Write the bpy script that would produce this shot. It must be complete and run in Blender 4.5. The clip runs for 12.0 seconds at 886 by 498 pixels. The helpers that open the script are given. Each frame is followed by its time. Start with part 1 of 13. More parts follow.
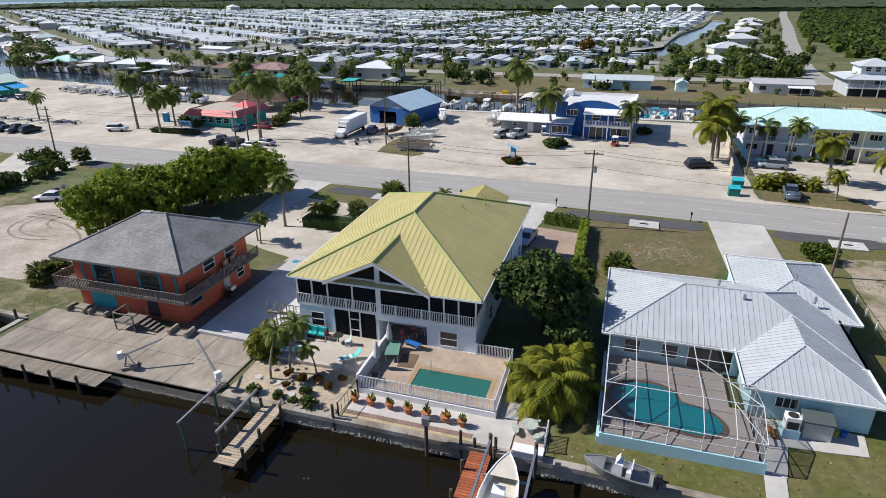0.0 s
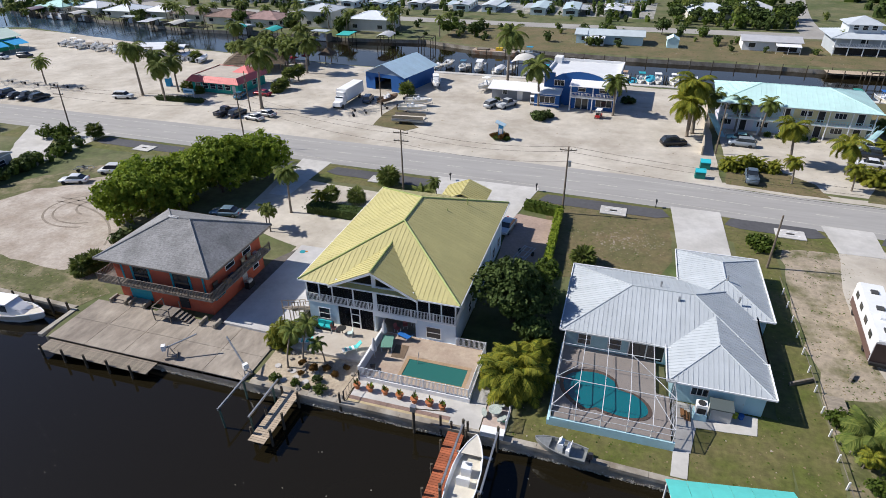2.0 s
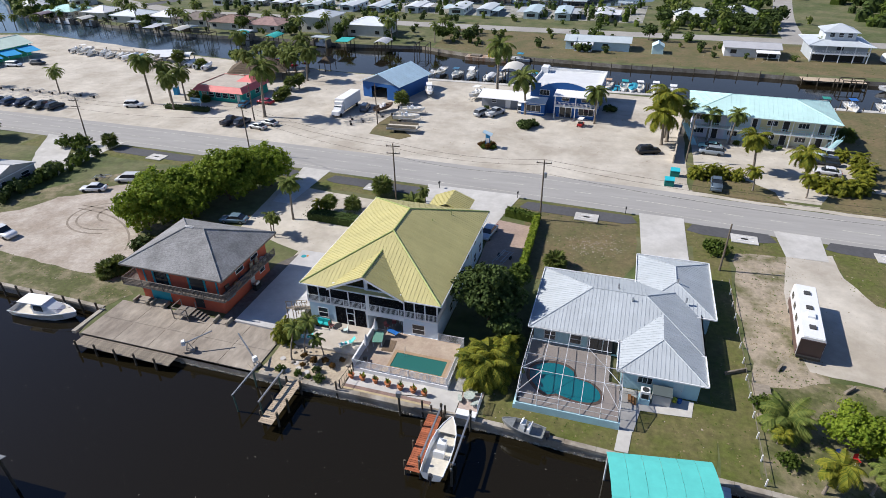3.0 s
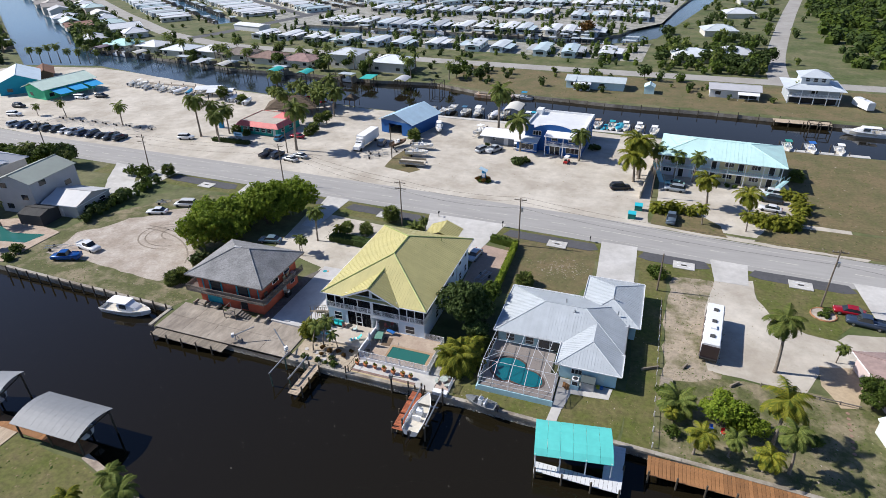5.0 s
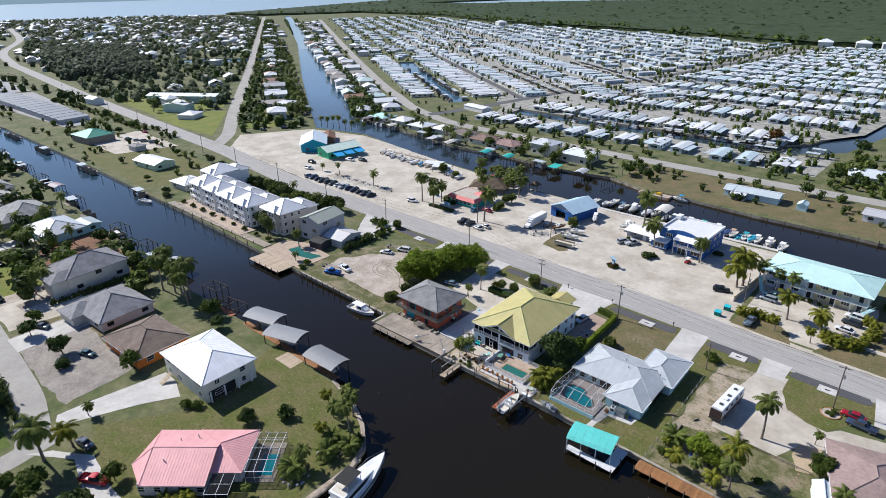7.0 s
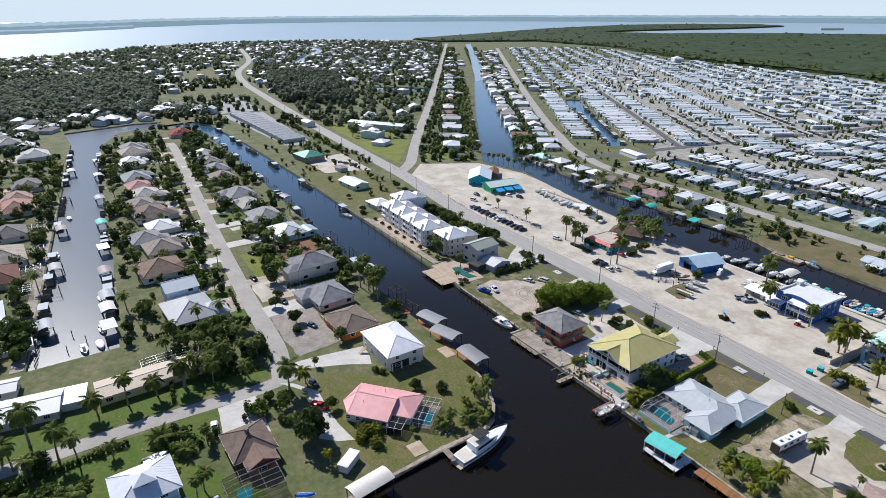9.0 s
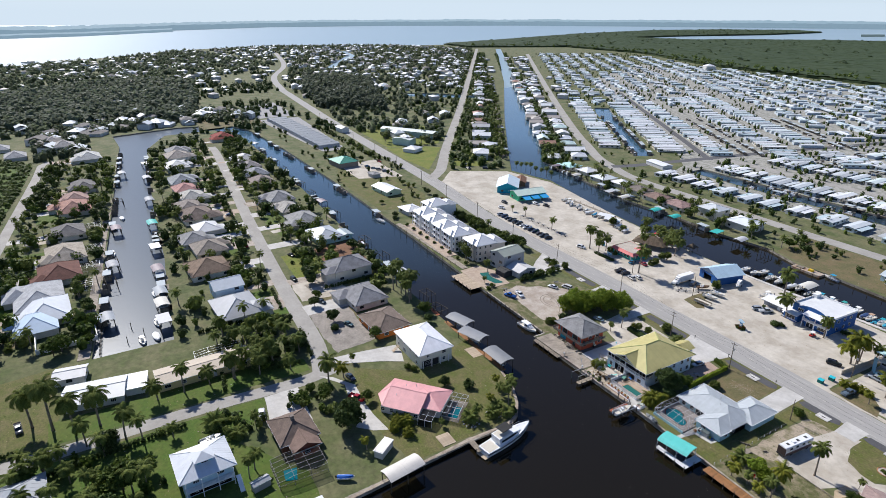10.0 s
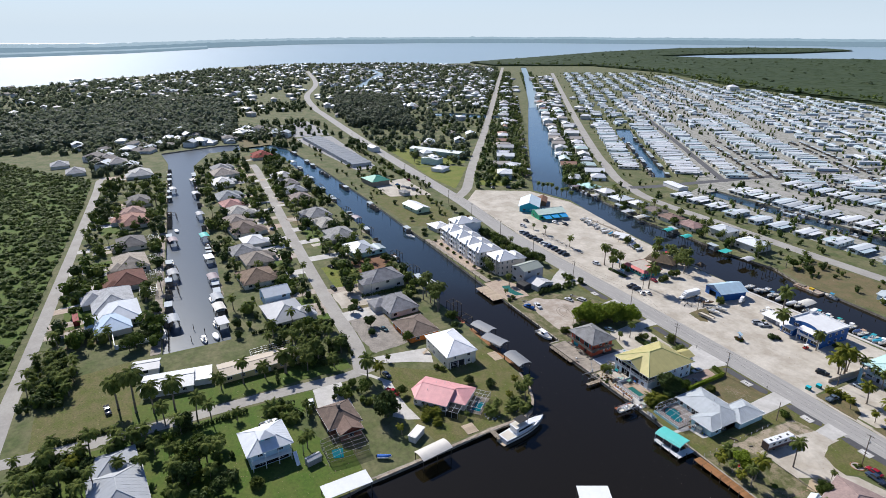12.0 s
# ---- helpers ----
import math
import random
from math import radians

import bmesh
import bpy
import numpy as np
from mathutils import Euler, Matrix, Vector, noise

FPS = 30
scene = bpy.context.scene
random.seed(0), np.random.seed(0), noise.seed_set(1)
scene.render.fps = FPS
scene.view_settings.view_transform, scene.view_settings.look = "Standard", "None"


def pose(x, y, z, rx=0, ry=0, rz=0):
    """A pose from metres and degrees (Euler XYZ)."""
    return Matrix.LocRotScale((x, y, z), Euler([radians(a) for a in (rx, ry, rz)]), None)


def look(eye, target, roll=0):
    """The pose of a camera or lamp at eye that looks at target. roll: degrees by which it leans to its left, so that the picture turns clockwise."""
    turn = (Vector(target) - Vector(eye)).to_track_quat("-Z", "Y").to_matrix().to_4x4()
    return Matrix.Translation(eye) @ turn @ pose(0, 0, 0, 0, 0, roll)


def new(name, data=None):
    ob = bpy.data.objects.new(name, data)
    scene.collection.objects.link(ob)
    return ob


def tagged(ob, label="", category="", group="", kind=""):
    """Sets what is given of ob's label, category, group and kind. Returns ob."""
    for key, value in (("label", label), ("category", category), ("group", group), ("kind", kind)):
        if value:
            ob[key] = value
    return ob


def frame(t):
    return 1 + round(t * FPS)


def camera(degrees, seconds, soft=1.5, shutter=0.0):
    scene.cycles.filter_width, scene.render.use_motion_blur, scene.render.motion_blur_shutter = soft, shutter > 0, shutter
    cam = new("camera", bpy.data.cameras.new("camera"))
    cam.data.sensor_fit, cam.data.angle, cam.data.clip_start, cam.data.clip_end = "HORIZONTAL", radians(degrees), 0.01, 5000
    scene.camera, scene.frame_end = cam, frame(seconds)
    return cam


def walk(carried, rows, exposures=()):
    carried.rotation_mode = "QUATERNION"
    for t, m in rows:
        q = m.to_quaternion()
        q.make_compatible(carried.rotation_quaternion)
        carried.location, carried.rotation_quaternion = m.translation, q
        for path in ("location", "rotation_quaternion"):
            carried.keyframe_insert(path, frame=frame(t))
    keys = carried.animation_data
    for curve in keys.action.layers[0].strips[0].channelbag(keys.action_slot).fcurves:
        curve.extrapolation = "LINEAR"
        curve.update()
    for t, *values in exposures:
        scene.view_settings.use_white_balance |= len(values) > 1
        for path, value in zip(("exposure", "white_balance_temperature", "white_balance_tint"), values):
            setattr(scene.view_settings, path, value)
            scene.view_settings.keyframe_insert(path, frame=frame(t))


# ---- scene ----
cam = camera(74.2, 12.0, soft=0.6)
PATH = [
    (0, (0.0, 0.0, 29.2), (-0.548, 1.747, 28.396), -0.7),
    (0.5, (-0.013, -0.069, 32.02), (-0.547, 1.643, 31.134), -0.5),
    (1, (0.472, -0.807, 34.769), (-0.053, 0.873, 33.821), -0.6),
    (1.5, (1.371, -2.247, 37.528), (0.852, -0.589, 36.536), -0.6),
    (2, (2.948, -4.295, 40.441), (2.432, -2.653, 39.422), -0.8),
    (2.5, (4.839, -6.934, 43.421), (4.326, -5.301, 42.387), -0.9),
    (3, (7.001, -10.021, 46.317), (6.484, -8.392, 45.278), -1.0),
    (5, (17.854, -25.402, 58.142), (17.253, -23.775, 57.148), -1.1),
    (5.5, (21.595, -29.837, 61.562), (20.918, -28.226, 60.589), -1.1),
    (6, (30.314, -39.711, 68.936), (29.468, -38.15, 68.014), -1.1),
    (6.5, (41.906, -50.731, 77.608), (40.868, -49.258, 76.739), -1.1),
    (7, (53.117, -60.975, 85.821), (51.912, -59.611, 84.992), -0.9),
    (7.5, (64.73, -71.268, 94.446), (63.377, -70.031, 93.646), -0.6),
    (9.5, (91.431, -92.473, 112.36), (89.85, -91.513, 111.599), -0.2),
    (10, (96.538, -96.633, 115.917), (94.935, -95.707, 115.161), -0.1),
    (10.5, (102.187, -100.508, 119.29), (100.567, -99.605, 118.54), -0.1),
    (11, (107.774, -104.071, 122.409), (106.143, -103.184, 121.667), -0.1),
    (11.5, (112.979, -107.753, 125.181), (111.337, -106.877, 124.45), -0.0),
    (12, (118.232, -110.753, 126.5), (116.575, -109.887, 125.789), -0.1),
]
walk(cam, [(t, look(eye, target, roll)) for t, eye, target, roll in PATH], [(0, 0.28, 6350, 11), (3, 0.32, 6250, 11), (5, 0.36, 6200, 11), (7, 0.34, 6110, 11), (12, 0.26, 6230, 11)])
from mathutils.geometry import tessellate_polygon

# ---- light ----
SUN_AZ, SUN_EL = 186.0, 41.0
world = bpy.data.worlds.new("world")
scene.world = world
world.use_nodes = True
wn = world.node_tree
sky = wn.nodes.new("ShaderNodeTexSky")
sky.sky_type, sky.sun_disc = "NISHITA", False
sky.sun_elevation, sky.sun_rotation = radians(SUN_EL), radians(90 - SUN_AZ)
sky.air_density, sky.dust_density, sky.ozone_density = 0.7, 0.45, 4.0
haze = wn.nodes.new("ShaderNodeHueSaturation")
haze.inputs["Saturation"].default_value = 1.1
cool = wn.nodes.new("ShaderNodeMix")
cool.data_type, cool.blend_type = "RGBA", "MULTIPLY"
cool.inputs["Factor"].default_value, cool.inputs["B"].default_value = 1.0, (0.87, 0.965, 1.13, 1)
wn.links.new(sky.outputs[0], haze.inputs["Color"]), wn.links.new(haze.outputs[0], cool.inputs["A"])
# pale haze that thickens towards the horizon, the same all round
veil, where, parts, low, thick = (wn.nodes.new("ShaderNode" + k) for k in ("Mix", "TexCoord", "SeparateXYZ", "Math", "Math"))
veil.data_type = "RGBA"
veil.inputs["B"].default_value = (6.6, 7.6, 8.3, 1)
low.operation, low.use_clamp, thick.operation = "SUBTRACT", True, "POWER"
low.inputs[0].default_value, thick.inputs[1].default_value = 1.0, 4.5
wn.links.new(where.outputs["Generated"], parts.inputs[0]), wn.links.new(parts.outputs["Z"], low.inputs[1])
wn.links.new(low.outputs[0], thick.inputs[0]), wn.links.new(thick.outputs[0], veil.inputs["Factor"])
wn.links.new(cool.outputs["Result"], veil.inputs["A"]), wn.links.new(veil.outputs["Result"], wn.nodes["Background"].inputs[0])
wn.nodes["Background"].inputs[1].default_value = 0.085
sun = new("sun", bpy.data.lights.new("sun", "SUN"))
sun.data.energy, sun.data.angle, sun.data.color = 5.0, radians(0.6), (1.0, 0.94, 0.855)
sa, se = radians(SUN_AZ), radians(SUN_EL)
sun.matrix_world = look((0, 0, 0), (-math.cos(sa) * math.cos(se), -math.sin(sa) * math.cos(se), -math.sin(se)))

# ---- materials ----
MATS = {}


def mat(name, col, rough=0.8, metal=0.0, var=0.18, scale=1.0, bump=0.0, fine=6.0, world_space=False, col2=None, patch=0.5, soft=0.12, rnd=0.0, spec=0.4, stretch=(1, 1, 1)):
    """A surface with stains at a large scale, grain at a small one, and a fine relief."""
    if name in MATS:
        return MATS[name]
    m = bpy.data.materials.new(name)
    m.use_nodes = True
    nt = m.node_tree
    N, Lk = nt.nodes.new, nt.links.new
    b = nt.nodes["Principled BSDF"]
    b.inputs["Roughness"].default_value, b.inputs["Metallic"].default_value = rough, metal
    b.inputs["Specular IOR Level"].default_value = spec
    if world_space:
        vec = N("ShaderNodeNewGeometry").outputs["Position"]
    else:
        vec = N("ShaderNodeTexCoord").outputs["Object"]
    mp = N("ShaderNodeMapping")
    mp.inputs["Scale"].default_value = stretch
    Lk(vec, mp.inputs["Vector"])
    vec = mp.outputs[0]
    big, small = N("ShaderNodeTexNoise"), N("ShaderNodeTexNoise")
    big.inputs["Scale"].default_value, big.inputs["Detail"].default_value = 0.35 * scale, 8
    big.inputs["Roughness"].default_value = 0.62
    small.inputs["Scale"].default_value, small.inputs["Detail"].default_value = fine * scale * 0.4, 7
    small.inputs["Roughness"].default_value = 0.68
    Lk(vec, big.inputs["Vector"]), Lk(vec, small.inputs["Vector"])
    ramp = N("ShaderNodeMapRange")
    ramp.inputs["From Min"].default_value, ramp.inputs["From Max"].default_value = patch - soft, patch + soft
    Lk(big.outputs["Fac"], ramp.inputs["Value"])
    mix = N("ShaderNodeMix")
    mix.data_type = "RGBA"
    c2 = col2 or tuple(c * (1 - var) for c in col)
    mix.inputs["A"].default_value, mix.inputs["B"].default_value = (*col, 1), (*c2, 1)
    Lk(ramp.outputs[0], mix.inputs["Factor"])
    hsv = N("ShaderNodeHueSaturation")
    Lk(mix.outputs["Result"], hsv.inputs["Color"])
    val = N("ShaderNodeMapRange")
    val.inputs["From Min"].default_value, val.inputs["From Max"].default_value = 0.3, 0.7
    val.inputs["To Min"].default_value, val.inputs["To Max"].default_value = 1 - var, 1 + var
    Lk(small.outputs["Fac"], val.inputs["Value"])
    out = val.outputs[0]
    if rnd:
        info, mul, mr = N("ShaderNodeObjectInfo"), N("ShaderNodeMath"), N("ShaderNodeMapRange")
        mr.inputs["To Min"].default_value, mr.inputs["To Max"].default_value = 1 - rnd, 1 + rnd
        mul.operation = "MULTIPLY"
        Lk(info.outputs["Random"], mr.inputs["Value"]), Lk(mr.outputs[0], mul.inputs[0]), Lk(out, mul.inputs[1])
        out = mul.outputs[0]
    Lk(out, hsv.inputs["Value"])
    Lk(hsv.outputs[0], b.inputs["Base Color"])
    if bump:
        bp = N("ShaderNodeBump")
        bp.inputs["Strength"].default_value, bp.inputs["Distance"].default_value = bump, 0.05 / scale
        Lk(small.outputs["Fac"], bp.inputs["Height"]), Lk(bp.outputs[0], b.inputs["Normal"])
    MATS[name] = m
    return m


def water_mat(name, col, rough, ripple, size, wind=None):
    """Still water; with wind=(roughness, ripple, colour) the open far reaches are ruffled and painted blue like
    reflected sky, the sheltered near ones calm and peaty.
    """
    m = bpy.data.materials.new(name)
    m.use_nodes = True
    nt = m.node_tree
    N, Lk = nt.nodes.new, nt.links.new
    b = nt.nodes["Principled BSDF"]
    b.inputs["Base Color"].default_value, b.inputs["Roughness"].default_value, b.inputs["IOR"].default_value = (*col, 1), rough, 1.33
    geo, n1, n2, add, bp = N("ShaderNodeNewGeometry"), N("ShaderNodeTexNoise"), N("ShaderNodeTexNoise"), N("ShaderNodeMath"), N("ShaderNodeBump")
    n1.inputs["Scale"].default_value, n2.inputs["Scale"].default_value = 1 / size, 0.22 / size
    n1.inputs["Detail"].default_value = 3
    Lk(geo.outputs["Position"], n1.inputs["Vector"]), Lk(geo.outputs["Position"], n2.inputs["Vector"])
    Lk(n1.outputs["Fac"], add.inputs[0]), Lk(n2.outputs["Fac"], add.inputs[1])
    bp.inputs["Strength"].default_value, bp.inputs["Distance"].default_value = ripple, 0.1
    Lk(add.outputs[0], bp.inputs["Height"]), Lk(bp.outputs[0], b.inputs["Normal"])
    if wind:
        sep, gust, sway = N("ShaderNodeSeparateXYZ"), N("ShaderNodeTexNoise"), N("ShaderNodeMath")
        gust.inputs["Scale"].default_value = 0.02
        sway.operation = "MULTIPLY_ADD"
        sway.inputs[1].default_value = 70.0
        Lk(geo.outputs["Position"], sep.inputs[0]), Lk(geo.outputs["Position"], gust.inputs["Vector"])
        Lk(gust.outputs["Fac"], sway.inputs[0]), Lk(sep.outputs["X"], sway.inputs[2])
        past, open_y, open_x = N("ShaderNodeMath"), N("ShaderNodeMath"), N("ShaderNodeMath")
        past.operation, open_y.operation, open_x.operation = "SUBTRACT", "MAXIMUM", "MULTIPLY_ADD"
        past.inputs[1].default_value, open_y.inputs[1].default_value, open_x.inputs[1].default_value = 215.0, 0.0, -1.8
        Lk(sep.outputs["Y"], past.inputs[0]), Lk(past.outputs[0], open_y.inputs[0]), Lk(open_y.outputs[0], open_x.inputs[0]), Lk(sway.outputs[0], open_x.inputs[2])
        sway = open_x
        # Blue of the reflected sky, mixed into the base colour with distance.
        sky_tint, far = N("ShaderNodeMix"), N("ShaderNodeMapRange")
        sky_tint.data_type = "RGBA"
        sky_tint.inputs["A"].default_value, sky_tint.inputs["B"].default_value = (*col, 1), (*wind[2], 1)
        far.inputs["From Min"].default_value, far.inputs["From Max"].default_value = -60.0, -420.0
        Lk(sway.outputs[0], far.inputs["Value"]), Lk(far.outputs[0], sky_tint.inputs["Factor"]), Lk(sky_tint.outputs["Result"], b.inputs["Base Color"])
        for lo, hi, socket in ((rough, wind[0], b.inputs["Roughness"]), (ripple, wind[1], bp.inputs["Strength"])):
            mr = N("ShaderNodeMapRange")
            mr.interpolation_type = "SMOOTHSTEP"
            for k, v in (("From Min", -25.0), ("From Max", -140.0), ("To Min", lo), ("To Max", hi)):
                mr.inputs[k].default_value = v
            Lk(sway.outputs[0], mr.inputs["Value"]), Lk(mr.outputs[0], socket)
    MATS[name] = m
    return m


def screen_mat(name, col, clear):
    """Insect screen: dark threads with gaps that let a share of the light through."""
    m = bpy.data.materials.new(name)
    m.use_nodes = True
    nt = m.node_tree
    N, Lk = nt.nodes.new, nt.links.new
    d, tr, mx = N("ShaderNodeBsdfDiffuse"), N("ShaderNodeBsdfTransparent"), N("ShaderNodeMixShader")
    d.inputs["Color"].default_value = (*col, 1)
    mx.inputs[0].default_value = clear
    Lk(d.outputs[0], mx.inputs[1]), Lk(tr.outputs[0], mx.inputs[2]), Lk(mx.outputs[0], nt.nodes["Material Output"].inputs[0])
    MATS[name] = m
    return m


def leaf_mat(name, col, col2, scale=0.6, rnd=0.15, thin=0.22):
    """Foliage: two greens by clump, a little light through the blade."""
    m = bpy.data.materials.new(name)
    m.use_nodes = True
    nt = m.node_tree
    N, Lk = nt.nodes.new, nt.links.new
    b = nt.nodes["Principled BSDF"]
    b.inputs["Roughness"].default_value, b.inputs["Specular IOR Level"].default_value = 0.65, 0.12
    geo, tc, n1, mix, hsv, info, mr = N("ShaderNodeNewGeometry"), N("ShaderNodeTexCoord"), N("ShaderNodeTexNoise"), N("ShaderNodeMix"), N("ShaderNodeHueSaturation"), N("ShaderNodeObjectInfo"), N("ShaderNodeMapRange")
    mix.data_type = "RGBA"
    n1.inputs["Scale"].default_value = scale
    Lk(tc.outputs["Object"], n1.inputs["Vector"])
    add = N("ShaderNodeMath")
    Lk(n1.outputs["Fac"], add.inputs[0])
    half = N("ShaderNodeMath")
    half.operation = "MULTIPLY_ADD"
    half.inputs[1].default_value, half.inputs[2].default_value = 0.7, -0.35
    Lk(geo.outputs["Random Per Island"], half.inputs[0]), Lk(half.outputs[0], add.inputs[1])
    add.use_clamp = True
    mix.inputs["A"].default_value, mix.inputs["B"].default_value = (*col, 1), (*col2, 1)
    Lk(add.outputs[0], mix.inputs["Factor"])
    mr.inputs["To Min"].default_value, mr.inputs["To Max"].default_value = 1 - rnd, 1 + rnd
    Lk(info.outputs["Random"], mr.inputs["Value"]), Lk(mr.outputs[0], hsv.inputs["Value"])
    Lk(mix.outputs["Result"], hsv.inputs["Color"]), Lk(hsv.outputs[0], b.inputs["Base Color"])
    tl, mx = N("ShaderNodeBsdfTranslucent"), N("ShaderNodeMixShader")
    Lk(hsv.outputs[0], tl.inputs["Color"])
    mx.inputs[0].default_value = thin
    Lk(b.outputs[0], mx.inputs[1]), Lk(tl.outputs[0], mx.inputs[2]), Lk(mx.outputs[0], nt.nodes["Material Output"].inputs[0])
    MATS[name] = m
    return m


GROUND = mat("ground_soil", (0.14, 0.135, 0.065), 0.95, var=0.3, scale=0.25, fine=5, bump=0.3, world_space=True, col2=(0.068, 0.09, 0.025), soft=0.12)
LAWN = mat("lawn_green", (0.085, 0.1, 0.018), 0.95, var=0.34, scale=0.6, fine=6, bump=0.4, world_space=True, col2=(0.13, 0.115, 0.045), soft=0.12)
LUSH = mat("lawn_lush", (0.055, 0.105, 0.008), 0.95, var=0.28, scale=0.4, fine=6, bump=0.4, world_space=True, col2=(0.085, 0.11, 0.018), soft=0.14)
SUNNY = mat("lawn_sunny", (0.11, 0.145, 0.015), 0.95, var=0.2, scale=0.3, fine=5, bump=0.3, world_space=True, col2=(0.16, 0.165, 0.03), soft=0.14)
DRY = mat("lawn_dry", (0.155, 0.12, 0.06), 0.95, var=0.25, scale=0.5, fine=6, bump=0.3, world_space=True, col2=(0.105, 0.1, 0.04), soft=0.12)
SAND = mat("shell_lot", (0.52, 0.48, 0.41), 0.95, var=0.12, scale=0.25, fine=5, bump=0.15, world_space=True, col2=(0.37, 0.33, 0.27), soft=0.13)
DIRT = mat("bare_dirt", (0.3, 0.25, 0.2), 0.95, var=0.2, scale=0.7, fine=6, bump=0.25, world_space=True, col2=(0.44, 0.39, 0.335), soft=0.14)
WORN = mat("worn_lawn", (0.085, 0.092, 0.03), 0.95, var=0.3, scale=0.7, fine=6, bump=0.3, world_space=True, col2=(0.22, 0.185, 0.115), patch=0.53, soft=0.09)
BARE = mat("bare_strip", (0.12, 0.115, 0.05), 0.95, var=0.28, scale=0.6, fine=6, bump=0.3, world_space=True, col2=(0.33, 0.275, 0.205), patch=0.46, soft=0.08)
REDDIRT = mat("red_dirt", (0.19, 0.1, 0.055), 0.95, var=0.2, scale=0.5, fine=6, world_space=True)
GRAVEL = mat("grey_gravel", (0.33, 0.33, 0.33), 0.95, var=0.16, scale=0.8, fine=9, bump=0.3, world_space=True)
ASPHALT = mat("asphalt_worn", (0.3, 0.29, 0.275), 0.9, var=0.1, scale=0.2, fine=8, world_space=True, col2=(0.33, 0.32, 0.3), soft=0.2, stretch=(0.15, 1, 1))
YARD_SLAB = mat("yard_slab", (0.5, 0.49, 0.48), 0.9, var=0.08, scale=0.5, fine=5, world_space=True, col2=(0.42, 0.41, 0.4))
PARK_ASPH = mat("asphalt_park", (0.1, 0.1, 0.105), 0.92, var=0.12, scale=0.3, fine=6, world_space=True)
STREET = mat("asphalt_street", (0.29, 0.275, 0.25), 0.9, var=0.1, scale=0.3, fine=8, world_space=True, col2=(0.345, 0.33, 0.3))
PARKGROUND = mat("park_yards", (0.22, 0.22, 0.185), 0.95, var=0.25, scale=0.6, fine=4, world_space=True, col2=(0.34, 0.33, 0.295), soft=0.08)
PATH_ASPH = mat("asphalt_path", (0.085, 0.085, 0.09), 0.92, var=0.15, scale=0.5, fine=8, world_space=True)
CONC = mat("concrete_pale", (0.52, 0.505, 0.475), 0.85, var=0.1, scale=0.5, fine=4, world_space=True, col2=(0.42, 0.405, 0.375))
CONC_OLD = mat("concrete_old", (0.36, 0.315, 0.26), 0.88, var=0.2, scale=0.9, fine=5, world_space=True, col2=(0.19, 0.16, 0.13), soft=0.16, bump=0.15, stretch=(1.0, 0.45, 1))
SEAWALL = mat("concrete_seawall", (0.36, 0.33, 0.28), 0.9, var=0.2, scale=0.8, fine=4, world_space=True, col2=(0.2, 0.17, 0.13), bump=0.2)
PAVER = mat("paver_tan", (0.42, 0.34, 0.26), 0.85, var=0.14, scale=1.5, fine=4, world_space=True, col2=(0.34, 0.26, 0.2))
PAINTLINE = mat("road_paint", (0.55, 0.53, 0.46), 0.8, var=0.25, fine=3)
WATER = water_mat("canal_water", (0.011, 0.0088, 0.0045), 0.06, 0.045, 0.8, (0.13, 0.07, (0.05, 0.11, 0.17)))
# Side canal: the sky it reflects is partly put into the base blue.
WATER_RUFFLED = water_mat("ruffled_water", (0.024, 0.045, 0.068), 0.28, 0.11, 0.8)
# Pale base colour carries the sky reflection of the open water.
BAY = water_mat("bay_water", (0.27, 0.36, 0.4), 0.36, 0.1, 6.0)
POOL = water_mat("pool_water", (0.03, 0.135, 0.12), 0.05, 0.08, 0.7)
POOL2 = water_mat("pool_water_deep", (0.01, 0.22, 0.27), 0.05, 0.08, 0.7)
WHITE = mat("white_paint", (0.78, 0.78, 0.77), 0.5, var=0.05, scale=1.0)
TRIM = mat("white_trim", (0.76, 0.77, 0.77), 0.5, var=0.05)
GLASS = mat("window_glass", (0.025, 0.03, 0.035), 0.06, var=0.1, spec=0.6)
BLACK = mat("black_rubber", (0.02, 0.02, 0.02), 0.8)
# Near-black: flat panels that stand in for shade, also grilles and workbench.
DARK = mat("dark_fill", (0.03, 0.03, 0.03), 0.9)
SCREEN = screen_mat("insect_screen", (0.03, 0.03, 0.03), 0.72)
SCREEN_DARK = screen_mat("porch_screen", (0.02, 0.02, 0.022), 0.22)
ALU = mat("white_aluminium", (0.72, 0.73, 0.74), 0.35, metal=0.2, var=0.04)
STEEL = mat("galvanised_steel", (0.42, 0.43, 0.44), 0.4, metal=0.7, var=0.15)
WOOD = mat("dock_wood", (0.27, 0.23, 0.18), 0.9, var=0.25, scale=1.5, fine=5, col2=(0.18, 0.155, 0.12), rnd=0.2, stretch=(1, 6, 1))
WOOD_NEW = mat("dock_wood_brown", (0.29, 0.14, 0.055), 0.85, var=0.25, scale=1.2, fine=4, rnd=0.2)
WOOD_PALE = mat("dock_wood_pale", (0.45, 0.36, 0.26), 0.85, var=0.18, scale=1.2, fine=4, rnd=0.15)
REDWOOD = mat("red_deck_boards", (0.36, 0.105, 0.045), 0.75, var=0.2, scale=1.5, fine=4, rnd=0.2)
PILING = mat("piling_wood", (0.085, 0.07, 0.05), 0.9, var=0.3, scale=2, fine=5)
POLEWOOD = mat("pole_wood", (0.17, 0.135, 0.1), 0.9, var=0.25, scale=1.5, fine=5)
TRUNK = mat("palm_trunk", (0.25, 0.21, 0.165), 0.95, var=0.3, scale=1.5, fine=5, bump=0.4)
BARK = mat("tree_bark", (0.13, 0.1, 0.075), 0.95, var=0.3, scale=1.5, fine=5, bump=0.4)
